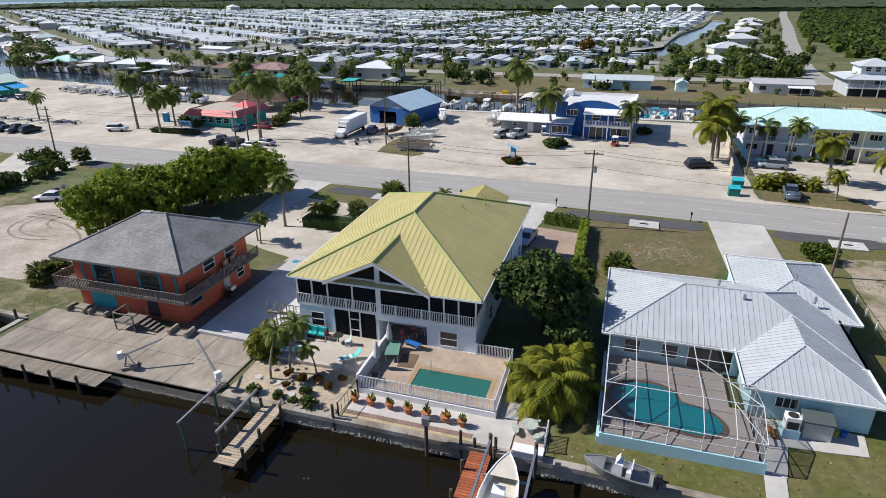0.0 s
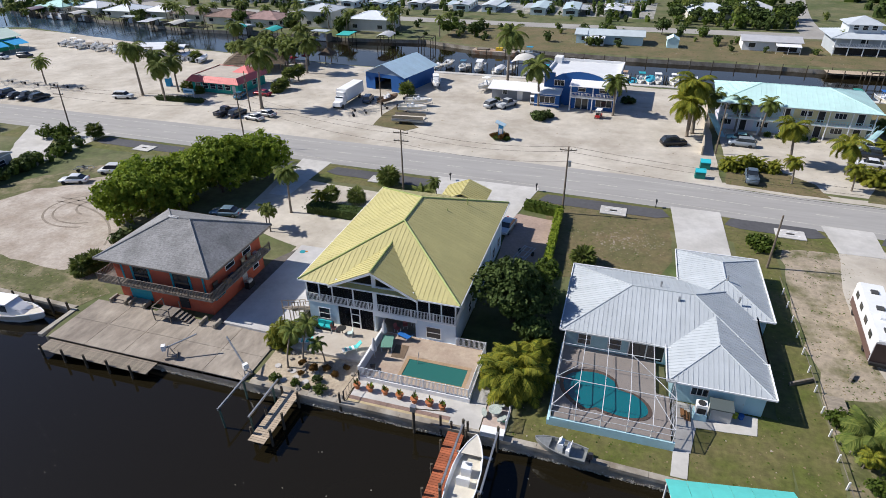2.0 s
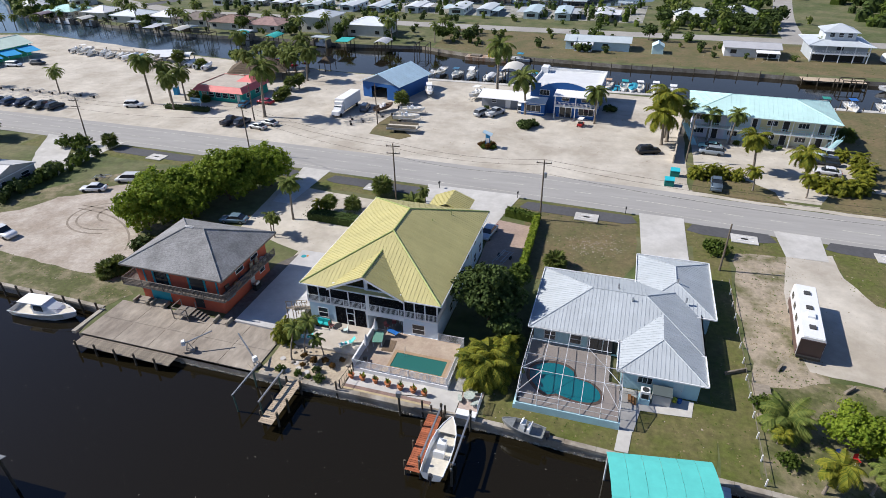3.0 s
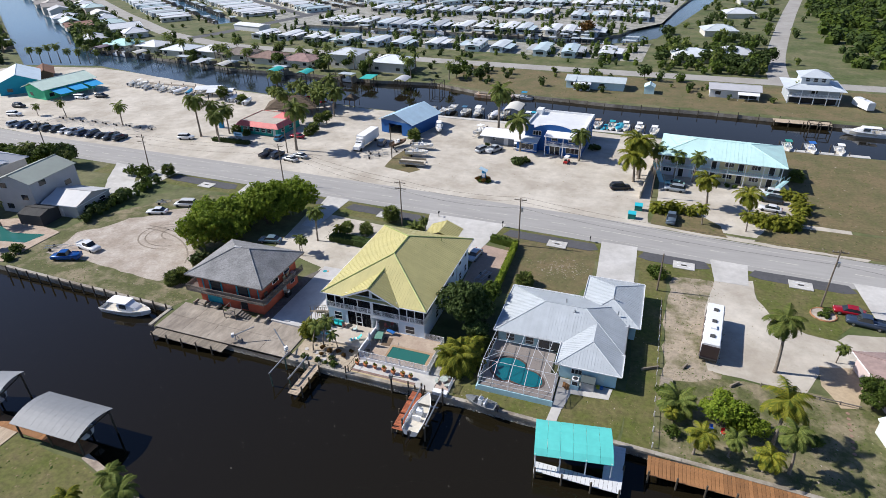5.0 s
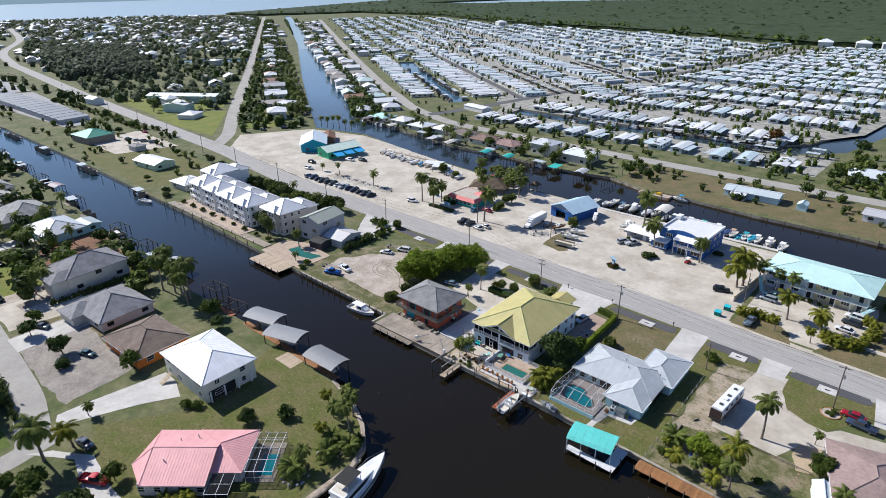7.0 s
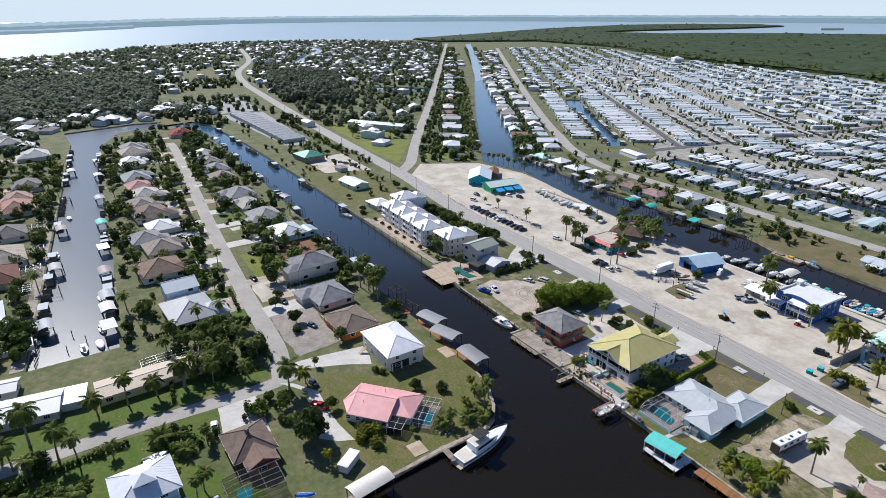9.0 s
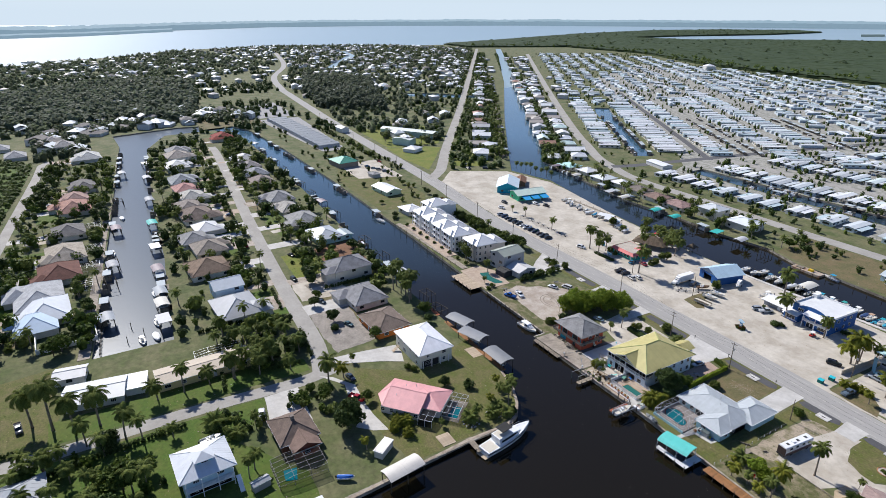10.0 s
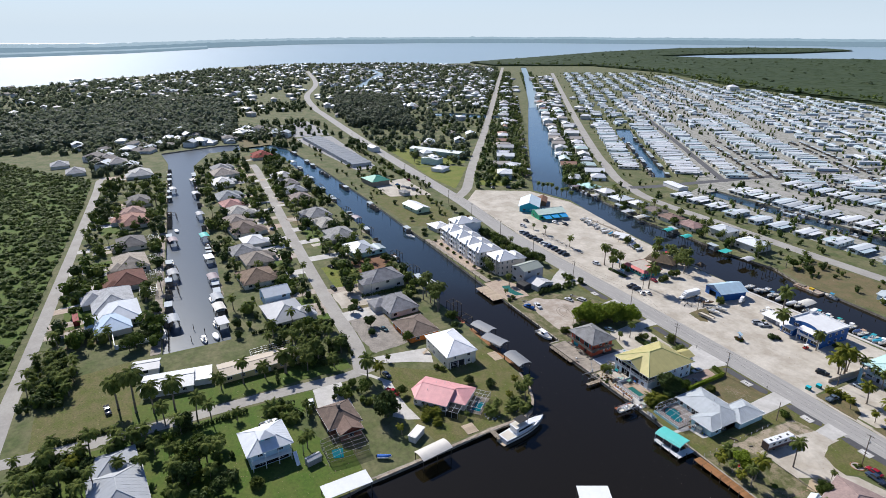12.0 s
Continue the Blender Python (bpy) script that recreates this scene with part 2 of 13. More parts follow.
LEAF_PALM = leaf_mat("palm_fronds", (0.065, 0.1, 0.021), (0.19, 0.215, 0.05), thin=0.3)
LEAF_GOLD = leaf_mat("palm_fronds_golden", (0.06, 0.105, 0.014), (0.3, 0.275, 0.03), thin=0.34)
LEAF_DARK = leaf_mat("leaves_dark", (0.028, 0.046, 0.012), (0.085, 0.122, 0.032), thin=0.2)
LEAF_MID = leaf_mat("leaves_mid", (0.034, 0.064, 0.011), (0.115, 0.155, 0.026), thin=0.28)
LEAF_BRIGHT = leaf_mat("leaves_bright", (0.105, 0.17, 0.016), (0.265, 0.325, 0.036), thin=0.38)
# Distant pines and woods: air haze put into paler, greyer greens.
LEAF_PINE = leaf_mat("pine_needles_hazed", (0.085, 0.11, 0.07), (0.135, 0.16, 0.1), thin=0.45)
LEAF_WOOD = leaf_mat("wood_canopy_hazed", (0.095, 0.125, 0.072), (0.16, 0.19, 0.105), scale=0.03, thin=0.55)
LEAF_RUST = leaf_mat("leaves_rust", (0.09, 0.05, 0.012), (0.16, 0.08, 0.02))
MANGROVE = leaf_mat("mangrove_leaves", (0.04, 0.068, 0.014), (0.105, 0.14, 0.026), scale=0.05, thin=0.3)
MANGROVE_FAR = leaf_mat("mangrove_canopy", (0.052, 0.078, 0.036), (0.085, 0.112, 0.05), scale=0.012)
THATCH = mat("thatch", (0.14, 0.105, 0.07), 0.95, var=0.35, scale=2, fine=6, bump=0.5)


def paint(c, rough=0.75, var=0.06, rnd=0.0):
    return mat("paint_%d_%d_%d" % tuple(int(x * 255) for x in c), c, rough, var=var, scale=0.6, fine=3, rnd=rnd)


def metal_roof(c):
    return mat("metal_roof_%d_%d_%d" % tuple(int(x * 255) for x in c), c, 0.55, metal=0.05, var=0.07, scale=0.5, fine=2.5, rnd=0.03)


def shingle(c):
    return mat("shingle_%d_%d_%d" % tuple(int(x * 255) for x in c), c, 0.9, var=0.3, scale=1.1, fine=9, bump=0.4)


def car_paint(c):
    return mat("car_paint_%d_%d_%d" % tuple(int(x * 255) for x in c), c, 0.25, metal=0.2, var=0.03, spec=0.6)


# ---- mesh code ----
class M:
    """Vertices and faces of one part."""

    def __init__(self):
        self.v, self.f = [], []

    def add(self, v, f):
        k = len(self.v)
        self.v += [tuple(p) for p in v]
        self.f += [tuple(i + k for i in q) for q in f]
        return self

    def box(self, x0, x1, y0, y1, z0, z1):
        return self.add([(x, y, z) for z in (z0, z1) for x, y in ((x0, y0), (x1, y0), (x1, y1), (x0, y1))], [(3, 2, 1, 0), (4, 5, 6, 7), (0, 1, 5, 4), (1, 2, 6, 5), (2, 3, 7, 6), (3, 0, 4, 7)])

    def cbox(self, x, y, z, sx, sy, sz, turn=0.0):
        """A box with its base centred at x, y, z, turned about z by degrees."""
        k = len(self.v)
        self.box(-sx / 2, sx / 2, -sy / 2, sy / 2, 0, sz)
        c, s = math.cos(radians(turn)), math.sin(radians(turn))
        self.v[k:] = [(x + c * a - s * b, y + s * a + c * b, z + h) for a, b, h in self.v[k:]]
        return self

    def prism(self, poly, z0, z1):
        n = len(poly)
        area = sum(poly[i][0] * poly[(i + 1) % n][1] - poly[(i + 1) % n][0] * poly[i][1] for i in range(n))
        if area < 0:
            poly = poly[::-1]
        return self.add([(*p[:2], z0) for p in poly] + [(*p[:2], z1) for p in poly], [tuple(range(n))[::-1], tuple(range(n, 2 * n))] + [(i, (i + 1) % n, n + (i + 1) % n, n + i) for i in range(n)])

    def tube(self, pts, radii, n=6, cap=True):
        """A tapered round bar through points."""
        pts = [Vector(p) for p in pts]
        k, rings = len(self.v), len(pts)
        for i, p in enumerate(pts):
            d = (pts[min(i + 1, rings - 1)] - pts[max(i - 1, 0)]).normalized()
            a = d.orthogonal().normalized() if abs(d.z) < 0.99 else Vector((1, 0, 0))
            b = d.cross(a)
            r = radii[i] if hasattr(radii, "__len__") else radii
            self.v += [tuple(p + r * (math.cos(6.2832 * j / n) * a + math.sin(6.2832 * j / n) * b)) for j in range(n)]
        for i in range(rings - 1):
            self.f += [(k + i * n + j, k + i * n + (j + 1) % n, k + (i + 1) * n + (j + 1) % n, k + (i + 1) * n + j) for j in range(n)]
        if cap:
            self.f += [tuple(k + j for j in range(n))[::-1], tuple(k + (rings - 1) * n + j for j in range(n))]
        return self

    def loft(self, rings, closed=True, cap=True):
        """Skin over rings of equal length."""
        k, n = len(self.v), len(rings[0])
        for r in rings:
            self.v += [tuple(p) for p in r]
        for i in range(len(rings) - 1):
            for j in range(n if closed else n - 1):
                self.f.append((k + i * n + j, k + i * n + (j + 1) % n, k + (i + 1) * n + (j + 1) % n, k + (i + 1) * n + j))
        if cap and closed:
            self.f += [tuple(k + j for j in range(n))[::-1], tuple(k + (len(rings) - 1) * n + j for j in range(n))]
        return self

    def slab(self, poly, thick):
        """A flat polygon in space, given thickness downwards."""
        n = len(poly)
        return self.add(list(poly) + [(x, y, z - thick) for x, y, z in poly], [tuple(range(n)), tuple(range(n, 2 * n))[::-1]] + [(i, n + i, n + (i + 1) % n, (i + 1) % n) for i in range(n)])

    def mesh(self, name, material, smooth=False):
        me = bpy.data.meshes.new(name)
        me.from_pydata(self.v, [], self.f)
        me.materials.append(material)
        if smooth:
            me.polygons.foreach_set("use_smooth", [True] * len(me.polygons))
        me.update()
        return me


def many(ob, label=""):
    """Marks a joined part of pieces too small to pick apart."""
    return tagged(ob, label, kind="stuff")


def part(name, m, material=None, parent=None, label="", smooth=False):
    """One mesh object, under a thing or a part if one is given."""
    ob = new(name, m.mesh(name, material, smooth) if isinstance(m, M) else m)
    ob.parent = parent
    if label:
        ob["label"] = label
    return ob


def thing(name, x, y, z=0, turn=0, label="", category="", group="", kind=""):
    ob = new(name)
    ob.empty_display_size = 0.3
    ob.matrix_world = pose(x, y, z, 0, 0, turn)
    return tagged(ob, label, category, group, kind)


def structure(name, m, material, label="", category=""):
    return tagged(part(name, m, material), label, category, kind="structure")


LAYER = [0.0]
SHEETS = {}


def sheet(name, poly, z0, z1, material, label, category, wobble=0.0, step=2.0):
    """A patch of ground with a slightly uneven edge."""
    pts = []
    for (ax, ay), (bx, by) in zip(poly, poly[1:] + poly[:1]):
        d = math.hypot(bx - ax, by - ay)
        n = max(1, int(d / step)) if wobble else 1
        for i in range(n):
            x, y = ax + (bx - ax) * i / n, ay + (by - ay) * i / n
            if wobble:
                w = noise.noise_vector(Vector((x * 0.3, y * 0.3, 7.1))) * wobble
                x, y = x + w.x, y + w.y
            pts.append((x, y))
    LAYER[0] += 0.0001
    SHEETS[name] = (pts, z1 + LAYER[0])
    return structure(name, M().prism(pts, z0, z1 + LAYER[0]), material, label, category)


def ribbon(pts, width):
    """The outline of a road along points."""
    left, right = [], []
    for i, p in enumerate(pts):
        a, b = Vector(pts[max(i - 1, 0)]), Vector(pts[min(i + 1, len(pts) - 1)])
        n = (b - a).normalized()
        n = Vector((-n.y, n.x)) * (width / 2)
        left.append((p[0] + n.x, p[1] + n.y)), right.append((p[0] - n.x, p[1] - n.y))
    return left + right[::-1]

# ---- ground, canals and roads ----
CANAL_A = [(700, 26), (60, 28.5), (40, 29.5), (0, 31), (-54, 31), (-55, 36), (-96, 37), (-180, 40), (-300, 42), (-430, 41), (-532, 35), (-580, 20), (-588, -30), (-570, -90), (-512, -87), (-418, -94), (-303, -102), (-218, -108.5), (-172, -112), (-122, -116), (-122, -88.5), (-165, -86), (-213, -82), (-278, -80), (-368, -74.5), (-489, -66), (-548, -45), (-553, 3), (-522, 20), (-430, 20), (-340, 18), (-290, 16), (-227, 13), (-170, 10), (-125, 7.5), (-96, 7.5), (-66, 8.5), (-42, 7), (-32, 4.5), (-25, 1), (-20, -3), (-18, -8), (-18, -22), (-16.5, -38), (-15, -54), (-14, -67), (-11, -82), (-8, -140), (-8, -400), (18, -400), (18, -40), (24, -24), (40, -14), (700, -10)]
CANAL_B = [(700, 138), (60, 150), (17, 151), (-24, 153), (-51, 153), (-75, 154), (-134, 162), (-167, 167), (-224, 180), (-262, 172), (-326, 215), (-447, 298), (-766, 525), (-1537, 1043), (-1530, 1058), (-756, 545), (-406, 314), (-272, 212), (-209, 201), (-158, 192), (-122, 193), (-92, 190), (-64, 193), (-44, 185.5), (-31, 186.5), (5, 182.5), (36, 182), (60, 180), (700, 168)]
PARK_O, PARK_D, PARK_N = (-247.0, 290.0), (-0.81, 0.586), (0.586, 0.81)


def park(s, off):
    """A place in the mobile home park: metres along its strips, and across them."""
    return PARK_O[0] + PARK_D[0] * s + PARK_N[0] * off, PARK_O[1] + PARK_D[1] * s + PARK_N[1] * off


def park_canal(s0, s1, a, b):
    return [park(s0, a), park(s0 + 60, a), park(s1 - 40, a - 1), park(s1, a + 2), park(s1 + 3, (a + b) / 2), park(s1, b + 3), park(s1 - 60, b), park(s0 + 50, b - 2), park(s0, b - 1)]


CANAL_C = park_canal(3, 268, 0, 18)
CANAL_D = [(-190, 288), (-100, 286), (-20, 283), (2, 296), (14, 310), (32, 395), (58, 521), (90, 680), (72, 690), (54, 570), (32, 480), (18, 392), (4, 352), (-5, 318), (-22, 300), (-100, 302), (-190, 304)]
CANAL_E = [(-168, 399), (-60, 396), (-28, 388), (0, 372), (6, 377), (7, 388), (-20, 403), (-60, 409), (-168, 413)]
CANAL_F = [(-160, 487), (-60, 482), (24, 480), (27, 492), (-60, 496), (-160, 501)]
CANAL_G = park_canal(-22, 190, 93, 111)
CANAL_K = park_canal(-20, 240, 187, 202)
CANAL_H = [(-600, 385), (-615, 395), (-690, 345), (-720, 300), (-680, 296), (-650, 330)]
CANAL_J = [(-1700, 560), (-1500, 520), (-1150, 330), (-1140, 345), (-1490, 545), (-1690, 590)]
COAST = [(1500, -900), (1500, 3300), (-400, 3010), (-1130, 2490), (-1392, 2265), (-1578, 2003), (-1862, 1966), (-2262, 2046), (-1996, 1458), (-1826, 1018), (-1850, 900), (-1932, 820), (-2103, 461), (-2002, 190), (-1675, -138), (-1493, -355), (-1300, -900)]
CANALS = [CANAL_A, CANAL_B, CANAL_C, CANAL_D, CANAL_E, CANAL_F, CANAL_G, CANAL_H, CANAL_J, CANAL_K]
WATER_Z = -1.15


def inside(x, y, poly):
    hit = False
    for (ax, ay), (bx, by) in zip(poly, poly[1:] + poly[:1]):
        if (ay > y) != (by > y) and x < (bx - ax) * (y - ay) / (by - ay) + ax:
            hit = not hit
    return hit


def build_ground():
    from_loops = [COAST] + CANALS
    tris = tessellate_polygon([[Vector((x, y, 0)) for x, y in loop] for loop in from_loops])
    m = M()
    flat = [p for loop in from_loops for p in loop]
    m.v = [(x, y, 0) for x, y in flat]
    for a, b, c in tris:
        (ax, ay), (bx, by), (cx, cy) = flat[a], flat[b], flat[c]
        m.f.append((a, b, c) if (bx - ax) * (cy - ay) - (by - ay) * (cx - ax) > 0 else (a, c, b))
    structure("ground", m, GROUND, "dry grass and sandy soil of the canal town", "ground")
    for i, loop in enumerate(from_loops):
        s = M()
        for (ax, ay), (bx, by) in zip(loop, loop[1:] + loop[:1]):
            s.add([(ax, ay, -2.4), (bx, by, -2.4), (bx, by, 0), (ax, ay, 0)], [(0, 1, 2, 3)])
        structure("seawall_%d" % (i + 1), s, SEAWALL, "stained concrete seawall along the canal bank", "seawall")
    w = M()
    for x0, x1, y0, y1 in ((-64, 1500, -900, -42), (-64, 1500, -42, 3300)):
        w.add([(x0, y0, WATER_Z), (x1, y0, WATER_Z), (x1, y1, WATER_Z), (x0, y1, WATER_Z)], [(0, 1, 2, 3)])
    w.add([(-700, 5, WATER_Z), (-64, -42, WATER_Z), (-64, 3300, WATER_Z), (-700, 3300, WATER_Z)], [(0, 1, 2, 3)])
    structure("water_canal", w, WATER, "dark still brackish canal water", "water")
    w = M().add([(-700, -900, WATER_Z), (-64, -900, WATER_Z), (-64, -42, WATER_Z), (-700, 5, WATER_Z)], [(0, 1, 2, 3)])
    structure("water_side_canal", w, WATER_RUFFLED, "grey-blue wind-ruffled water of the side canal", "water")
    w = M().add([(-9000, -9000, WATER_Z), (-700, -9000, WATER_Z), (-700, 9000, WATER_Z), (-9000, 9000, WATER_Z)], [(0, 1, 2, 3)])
    structure("water_bay", w, BAY, "wide bay with pale sky reflection put into its colour", "water")
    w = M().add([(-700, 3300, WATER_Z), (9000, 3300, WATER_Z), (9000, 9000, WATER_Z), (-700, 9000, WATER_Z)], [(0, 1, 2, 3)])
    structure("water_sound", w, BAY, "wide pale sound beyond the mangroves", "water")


build_ground()

ROAD_MAIN = [(1500, 40), (300, 74), (60, 84), (4, 87.8), (-76, 90.7), (-115, 91.4), (-170, 93), (-215, 98), (-260, 104), (-340, 110), (-500, 123), (-770, 150), (-870, 162), (-1050, 200), (-1300, 290), (-1700, 380)]
ROAD_TWO = [(-272, 106), (-290, 124), (-310, 138), (-372, 179), (-539, 295), (-872, 521), (-1565, 990)]
ROAD_THREE = [(-1290, 980), (-669, 539), (-385, 341), (-300, 286), (-262, 262), (-235, 250), (-195, 237), (-128, 234), (-70, 231), (0, 229.5), (60, 229), (400, 222), (1500, 190)]
ROAD_PARK = [(-232, 249), (-226, 264), (-218, 304), (-209, 350), (-197, 410), (-172, 516), (-150, 640), (-120, 800), (-60, 1000)]
ROAD_RIGHT = [(62, 232), (66, 280), (86, 400), (116, 560), (170, 860), (260, 1300)]
STREET_ONE = [(-73, -47), (-88, -43.5), (-106, -42), (-152, -39.5), (-235, -33), (-346, -23), (-440, -15), (-470, -14)]
STREET_CROSS = [(-73, -43), (-71, -55), (-71.5, -66), (-72.5, -92), (-72, -134), (-74, -165), (-76, -176)]
STREET_LEFT = [(-40, -171), (-76, -168.5), (-110, -167), (-137, -165), (-198, -161), (-305, -154), (-420, -147), (-467, -145), (-478, -138)]
ROAD_STRIP = [park(-6, 60), park(150, 60), park(420, 60)]
ROAD_LANES = [[(-200, 347), (-60, 345), (-2, 343)], [(-186, 447), (-60, 446), (18, 445)]]
ROADS = [(lane, 7) for lane in ROAD_LANES] + [(ROAD_STRIP, 6), (ROAD_MAIN, 11), (ROAD_TWO, 8.5), (ROAD_THREE, 9), (ROAD_PARK, 7), (ROAD_RIGHT, 8), (STREET_ONE, 6.6), (STREET_CROSS, 5.6), (STREET_LEFT, 5.6)]


def road(name, pts, width, material, label, z=0.03):
    fine = []
    for i in range(len(pts) - 1):
        p0, p1, p2, p3 = (Vector(pts[max(0, min(len(pts) - 1, i + k))]) for k in (-1, 0, 1, 2))
        n = max(1, min(12, int((p2 - p1).length / 6)))
        for k in range(n):
            t = k / n
            q = 0.5 * (2 * p1 + (p2 - p0) * t + (2 * p0 - 5 * p1 + 4 * p2 - p3) * t * t + (3 * p1 - p0 - 3 * p2 + p3) * t ** 3)
            fine.append((q.x, q.y))
    fine.append(pts[-1])
    out = ribbon(fine, width)
    n = len(fine)
    m = M().add([(x, y, z) for x, y in out], [(i + 1, i, 2 * n - 1 - i, 2 * n - 2 - i) for i in range(n - 1)])
    m.f = [q if (Vector(m.v[q[1]]) - Vector(m.v[q[0]])).cross(Vector(m.v[q[2]]) - Vector(m.v[q[0]])).z > 0 else q[::-1] for q in m.f]
    structure(name, m, material, label, "road")
    return fine


def near_road(x, y, extra=0.0):
    for pts, width in ROADS:
        for (ax, ay), (bx, by) in zip(pts, pts[1:]):
            dx, dy = bx - ax, by - ay
            t = max(0, min(1, ((x - ax) * dx + (y - ay) * dy) / (dx * dx + dy * dy)))
            if math.hypot(x - ax - t * dx, y - ay - t * dy) < width / 2 + extra:
                return True
    return False


def dry_land(x, y, extra=0.0):
    return not any(inside(x, y, c) for c in CANALS) and not near_road(x, y, extra)


main_line = road("road_main", ROAD_MAIN, 11, ASPHALT, "worn grey two-lane asphalt road with sandy shoulders")
road("road_second", ROAD_TWO, 8.5, STREET, "pale straight street leading to the bay", 0.038)
road("road_peninsula", ROAD_THREE, 9, STREET, "pale asphalt street along the far canal", 0.034)
road("road_strip", ROAD_STRIP, 6, PARK_ASPH, "dark asphalt lane between rows of mobile homes", 0.03)
road("road_park", ROAD_PARK, 8, PARK_ASPH, "narrow grey street between mobile homes", 0.038)
for lane in ROAD_LANES:
    road("road_lane", lane, 7, STREET, "pale narrow lane between mobile homes", 0.033)
road("road_right", ROAD_RIGHT, 8, STREET, "pale street running to the mangroves", 0.042)
road("street_one", STREET_ONE, 6.6, STREET, "pale asphalt residential street", 0.03)
road("street_cross", STREET_CROSS, 5.6, STREET, "pale asphalt side street with palm shadows", 0.036)
road("street_left", STREET_LEFT, 5.6, STREET, "narrow pale street beside the mangroves", 0.032)


def lane_line(name, offset, width, dash, gap, x0, x1, label):
    """Painted line that follows the main road."""
    m, run = M(), 0.0
    for (ax, ay), (bx, by) in zip(main_line, main_line[1:]):
        d = Vector((bx - ax, by - ay))
        length = d.length
        d.normalize()
        nrm = Vector((-d.y, d.x))
        s = 0.0
        while s < length:
            step = min(dash if dash else length, length - s)
            p, q = Vector((ax, ay)) + d * s + nrm * offset, Vector((ax, ay)) + d * (s + step) + nrm * offset
            if x0 < p.x < x1:
                a, b = nrm * (width / 2), nrm * (-width / 2)
                m.add([(*(p + a), 0.045), (*(p + b), 0.045), (*(q + b), 0.045), (*(q + a), 0.045)], [(0, 1, 2, 3)])
            s += step + (gap if dash else 0.01)
    structure(name, m, PAINTLINE, label, "road marking")


lane_line("trim_centre_line", 0.0, 0.14, 3.0, 9.0, -700, 120, "faded dashed yellow centre line on asphalt")
lane_line("trim_edge_line_1", 3.6, 0.1, 0, 0, -700, 120, "faded white edge line on asphalt")
lane_line("trim_edge_line_2", -3.6, 0.1, 0, 0, -700, 120, "faded white edge line on asphalt")

# marina lot and lots beyond the road
sheet("lot_marina", [(20.5, 93), (20.5, 110), (22, 150), (-50, 152.4), (-75, 153.4), (-134, 161), (-200, 174), (-222, 177), (-262, 168), (-285, 130), (-262, 110), (-215, 103.8), (-170, 98.6), (-76, 96.3), (4, 93.4)], 0.0, 0.012, SAND, "pale crushed shell parking lot of the marina", "ground", 0.5, 4)
sheet("lot_shoulder", [(60, 89.6), (61, 91), (20, 94), (4, 94), (-76, 97), (-170, 99.5), (-170, 98), (-76, 96), (4, 93)], 0.0, 0.02, SAND, "sandy shoulder of the main road", "ground", 0.4, 3)
sheet("lot_motel", [(22, 95), (60, 92), (60, 126), (22, 128)], 0.0, 0.014, SAND, "pale shell forecourt of the motel", "ground", 0.3)
sheet("lawn_motel_front", [(21, 93.4), (36, 91.8), (35, 97), (31, 101), (22, 101)], 0.0, 0.03, DRY, "dry grass verge in front of the motel", "lawn", 0.4)
sheet("lawn_motel_side", [(41, 91.8), (110, 88), (110, 100), (62, 101), (50, 101), (44, 99)], 0.0, 0.03, DRY, "dry grass verge beside the motel drive", "lawn", 0.4)
sheet("lawn_empty_lot", [(51, 103), (140, 98), (140, 147), (51, 150)], 0.0, 0.02, DRY, "dry brown grass on an empty canal lot", "lawn", 0.5)
# near side of the road
sheet("verge_near", [(120, 68), (60, 78), (4, 82), (-76, 85), (-120, 85.7), (-120, 80), (-76, 79), (4, 75), (60, 70), (120, 62)], 0.0, 0.008, LAWN, "green roadside grass strip", "lawn", 0.5)
SWALES = [(-7.5, 12), (19.5, 32.5), (39, 56), (-45, -25), (-65, -51), (-97, -76)]
for a, b in SWALES:
    ya, yb = 80.6 - 0.035 * a, 80.6 - 0.035 * b
    sheet("pavement_path", [(a, ya - 1.4), (a + 2, ya - 2.2), (b - 2, yb - 2.2), (b, yb - 1.4), (b - 1, yb + 0.9), (a + 1, ya + 0.9)], 0.0, 0.05, PATH_ASPH, "dark asphalt footpath along the road", "path", 0.15)
for i, (a, b, c, d) in enumerate([(12.2, 19.2, 13, 19.5), (32.5, 39, 33, 38.6), (-25.5, -8, -22, -10.5), (-52, -46, -50, -46.5), (-75, -66, -73, -67), (56, 64, 57, 63), (-104, -97.5, -103, -98)]):
    y = 83 - 0.04 * a
    lo = 64 if i == 0 else (70 if i != 1 else 74)
    sheet("driveway_apron", [(a, y), (c, lo), (d, lo), (b, y - 0.2)], 0.0, 0.055, CONC, "pale concrete driveway apron", "driveway", 0.0)
# lots, near bank
sheet("lawn_worn_vacant", [(-98, 40), (-57, 38.5), (-53, 46), (-60, 57), (-63, 74), (-72, 79.5), (-84, 75), (-94, 64), (-100, 52)], 0.0, 0.009, WORN, "worn patchy grass round the vacant lot", "lawn", 1.2)
sheet("lot_dirt_vacant", [(-93, 43), (-63, 42), (-60, 47), (-66, 56), (-67, 72), (-71, 77), (-79, 71), (-88, 61), (-94, 52)], 0.0, 0.014, DIRT, "bare sandy vacant lot with tyre tracks", "ground", 1.6)
sheet("lawn_vacant", [(-96, 37.3), (-55, 36.3), (-53, 40), (-60, 42), (-95, 44)], 0.0, 0.018, WORN, "patchy grass along the seawall", "lawn", 0.8)
sheet("lot_gravel_orange", [(-37, 36), (-28.3, 36), (-28.3, 75), (-52, 77), (-50, 60), (-37, 56)], 0.0, 0.02, SAND, "pale gravel yard between the houses", "ground", 0.2)
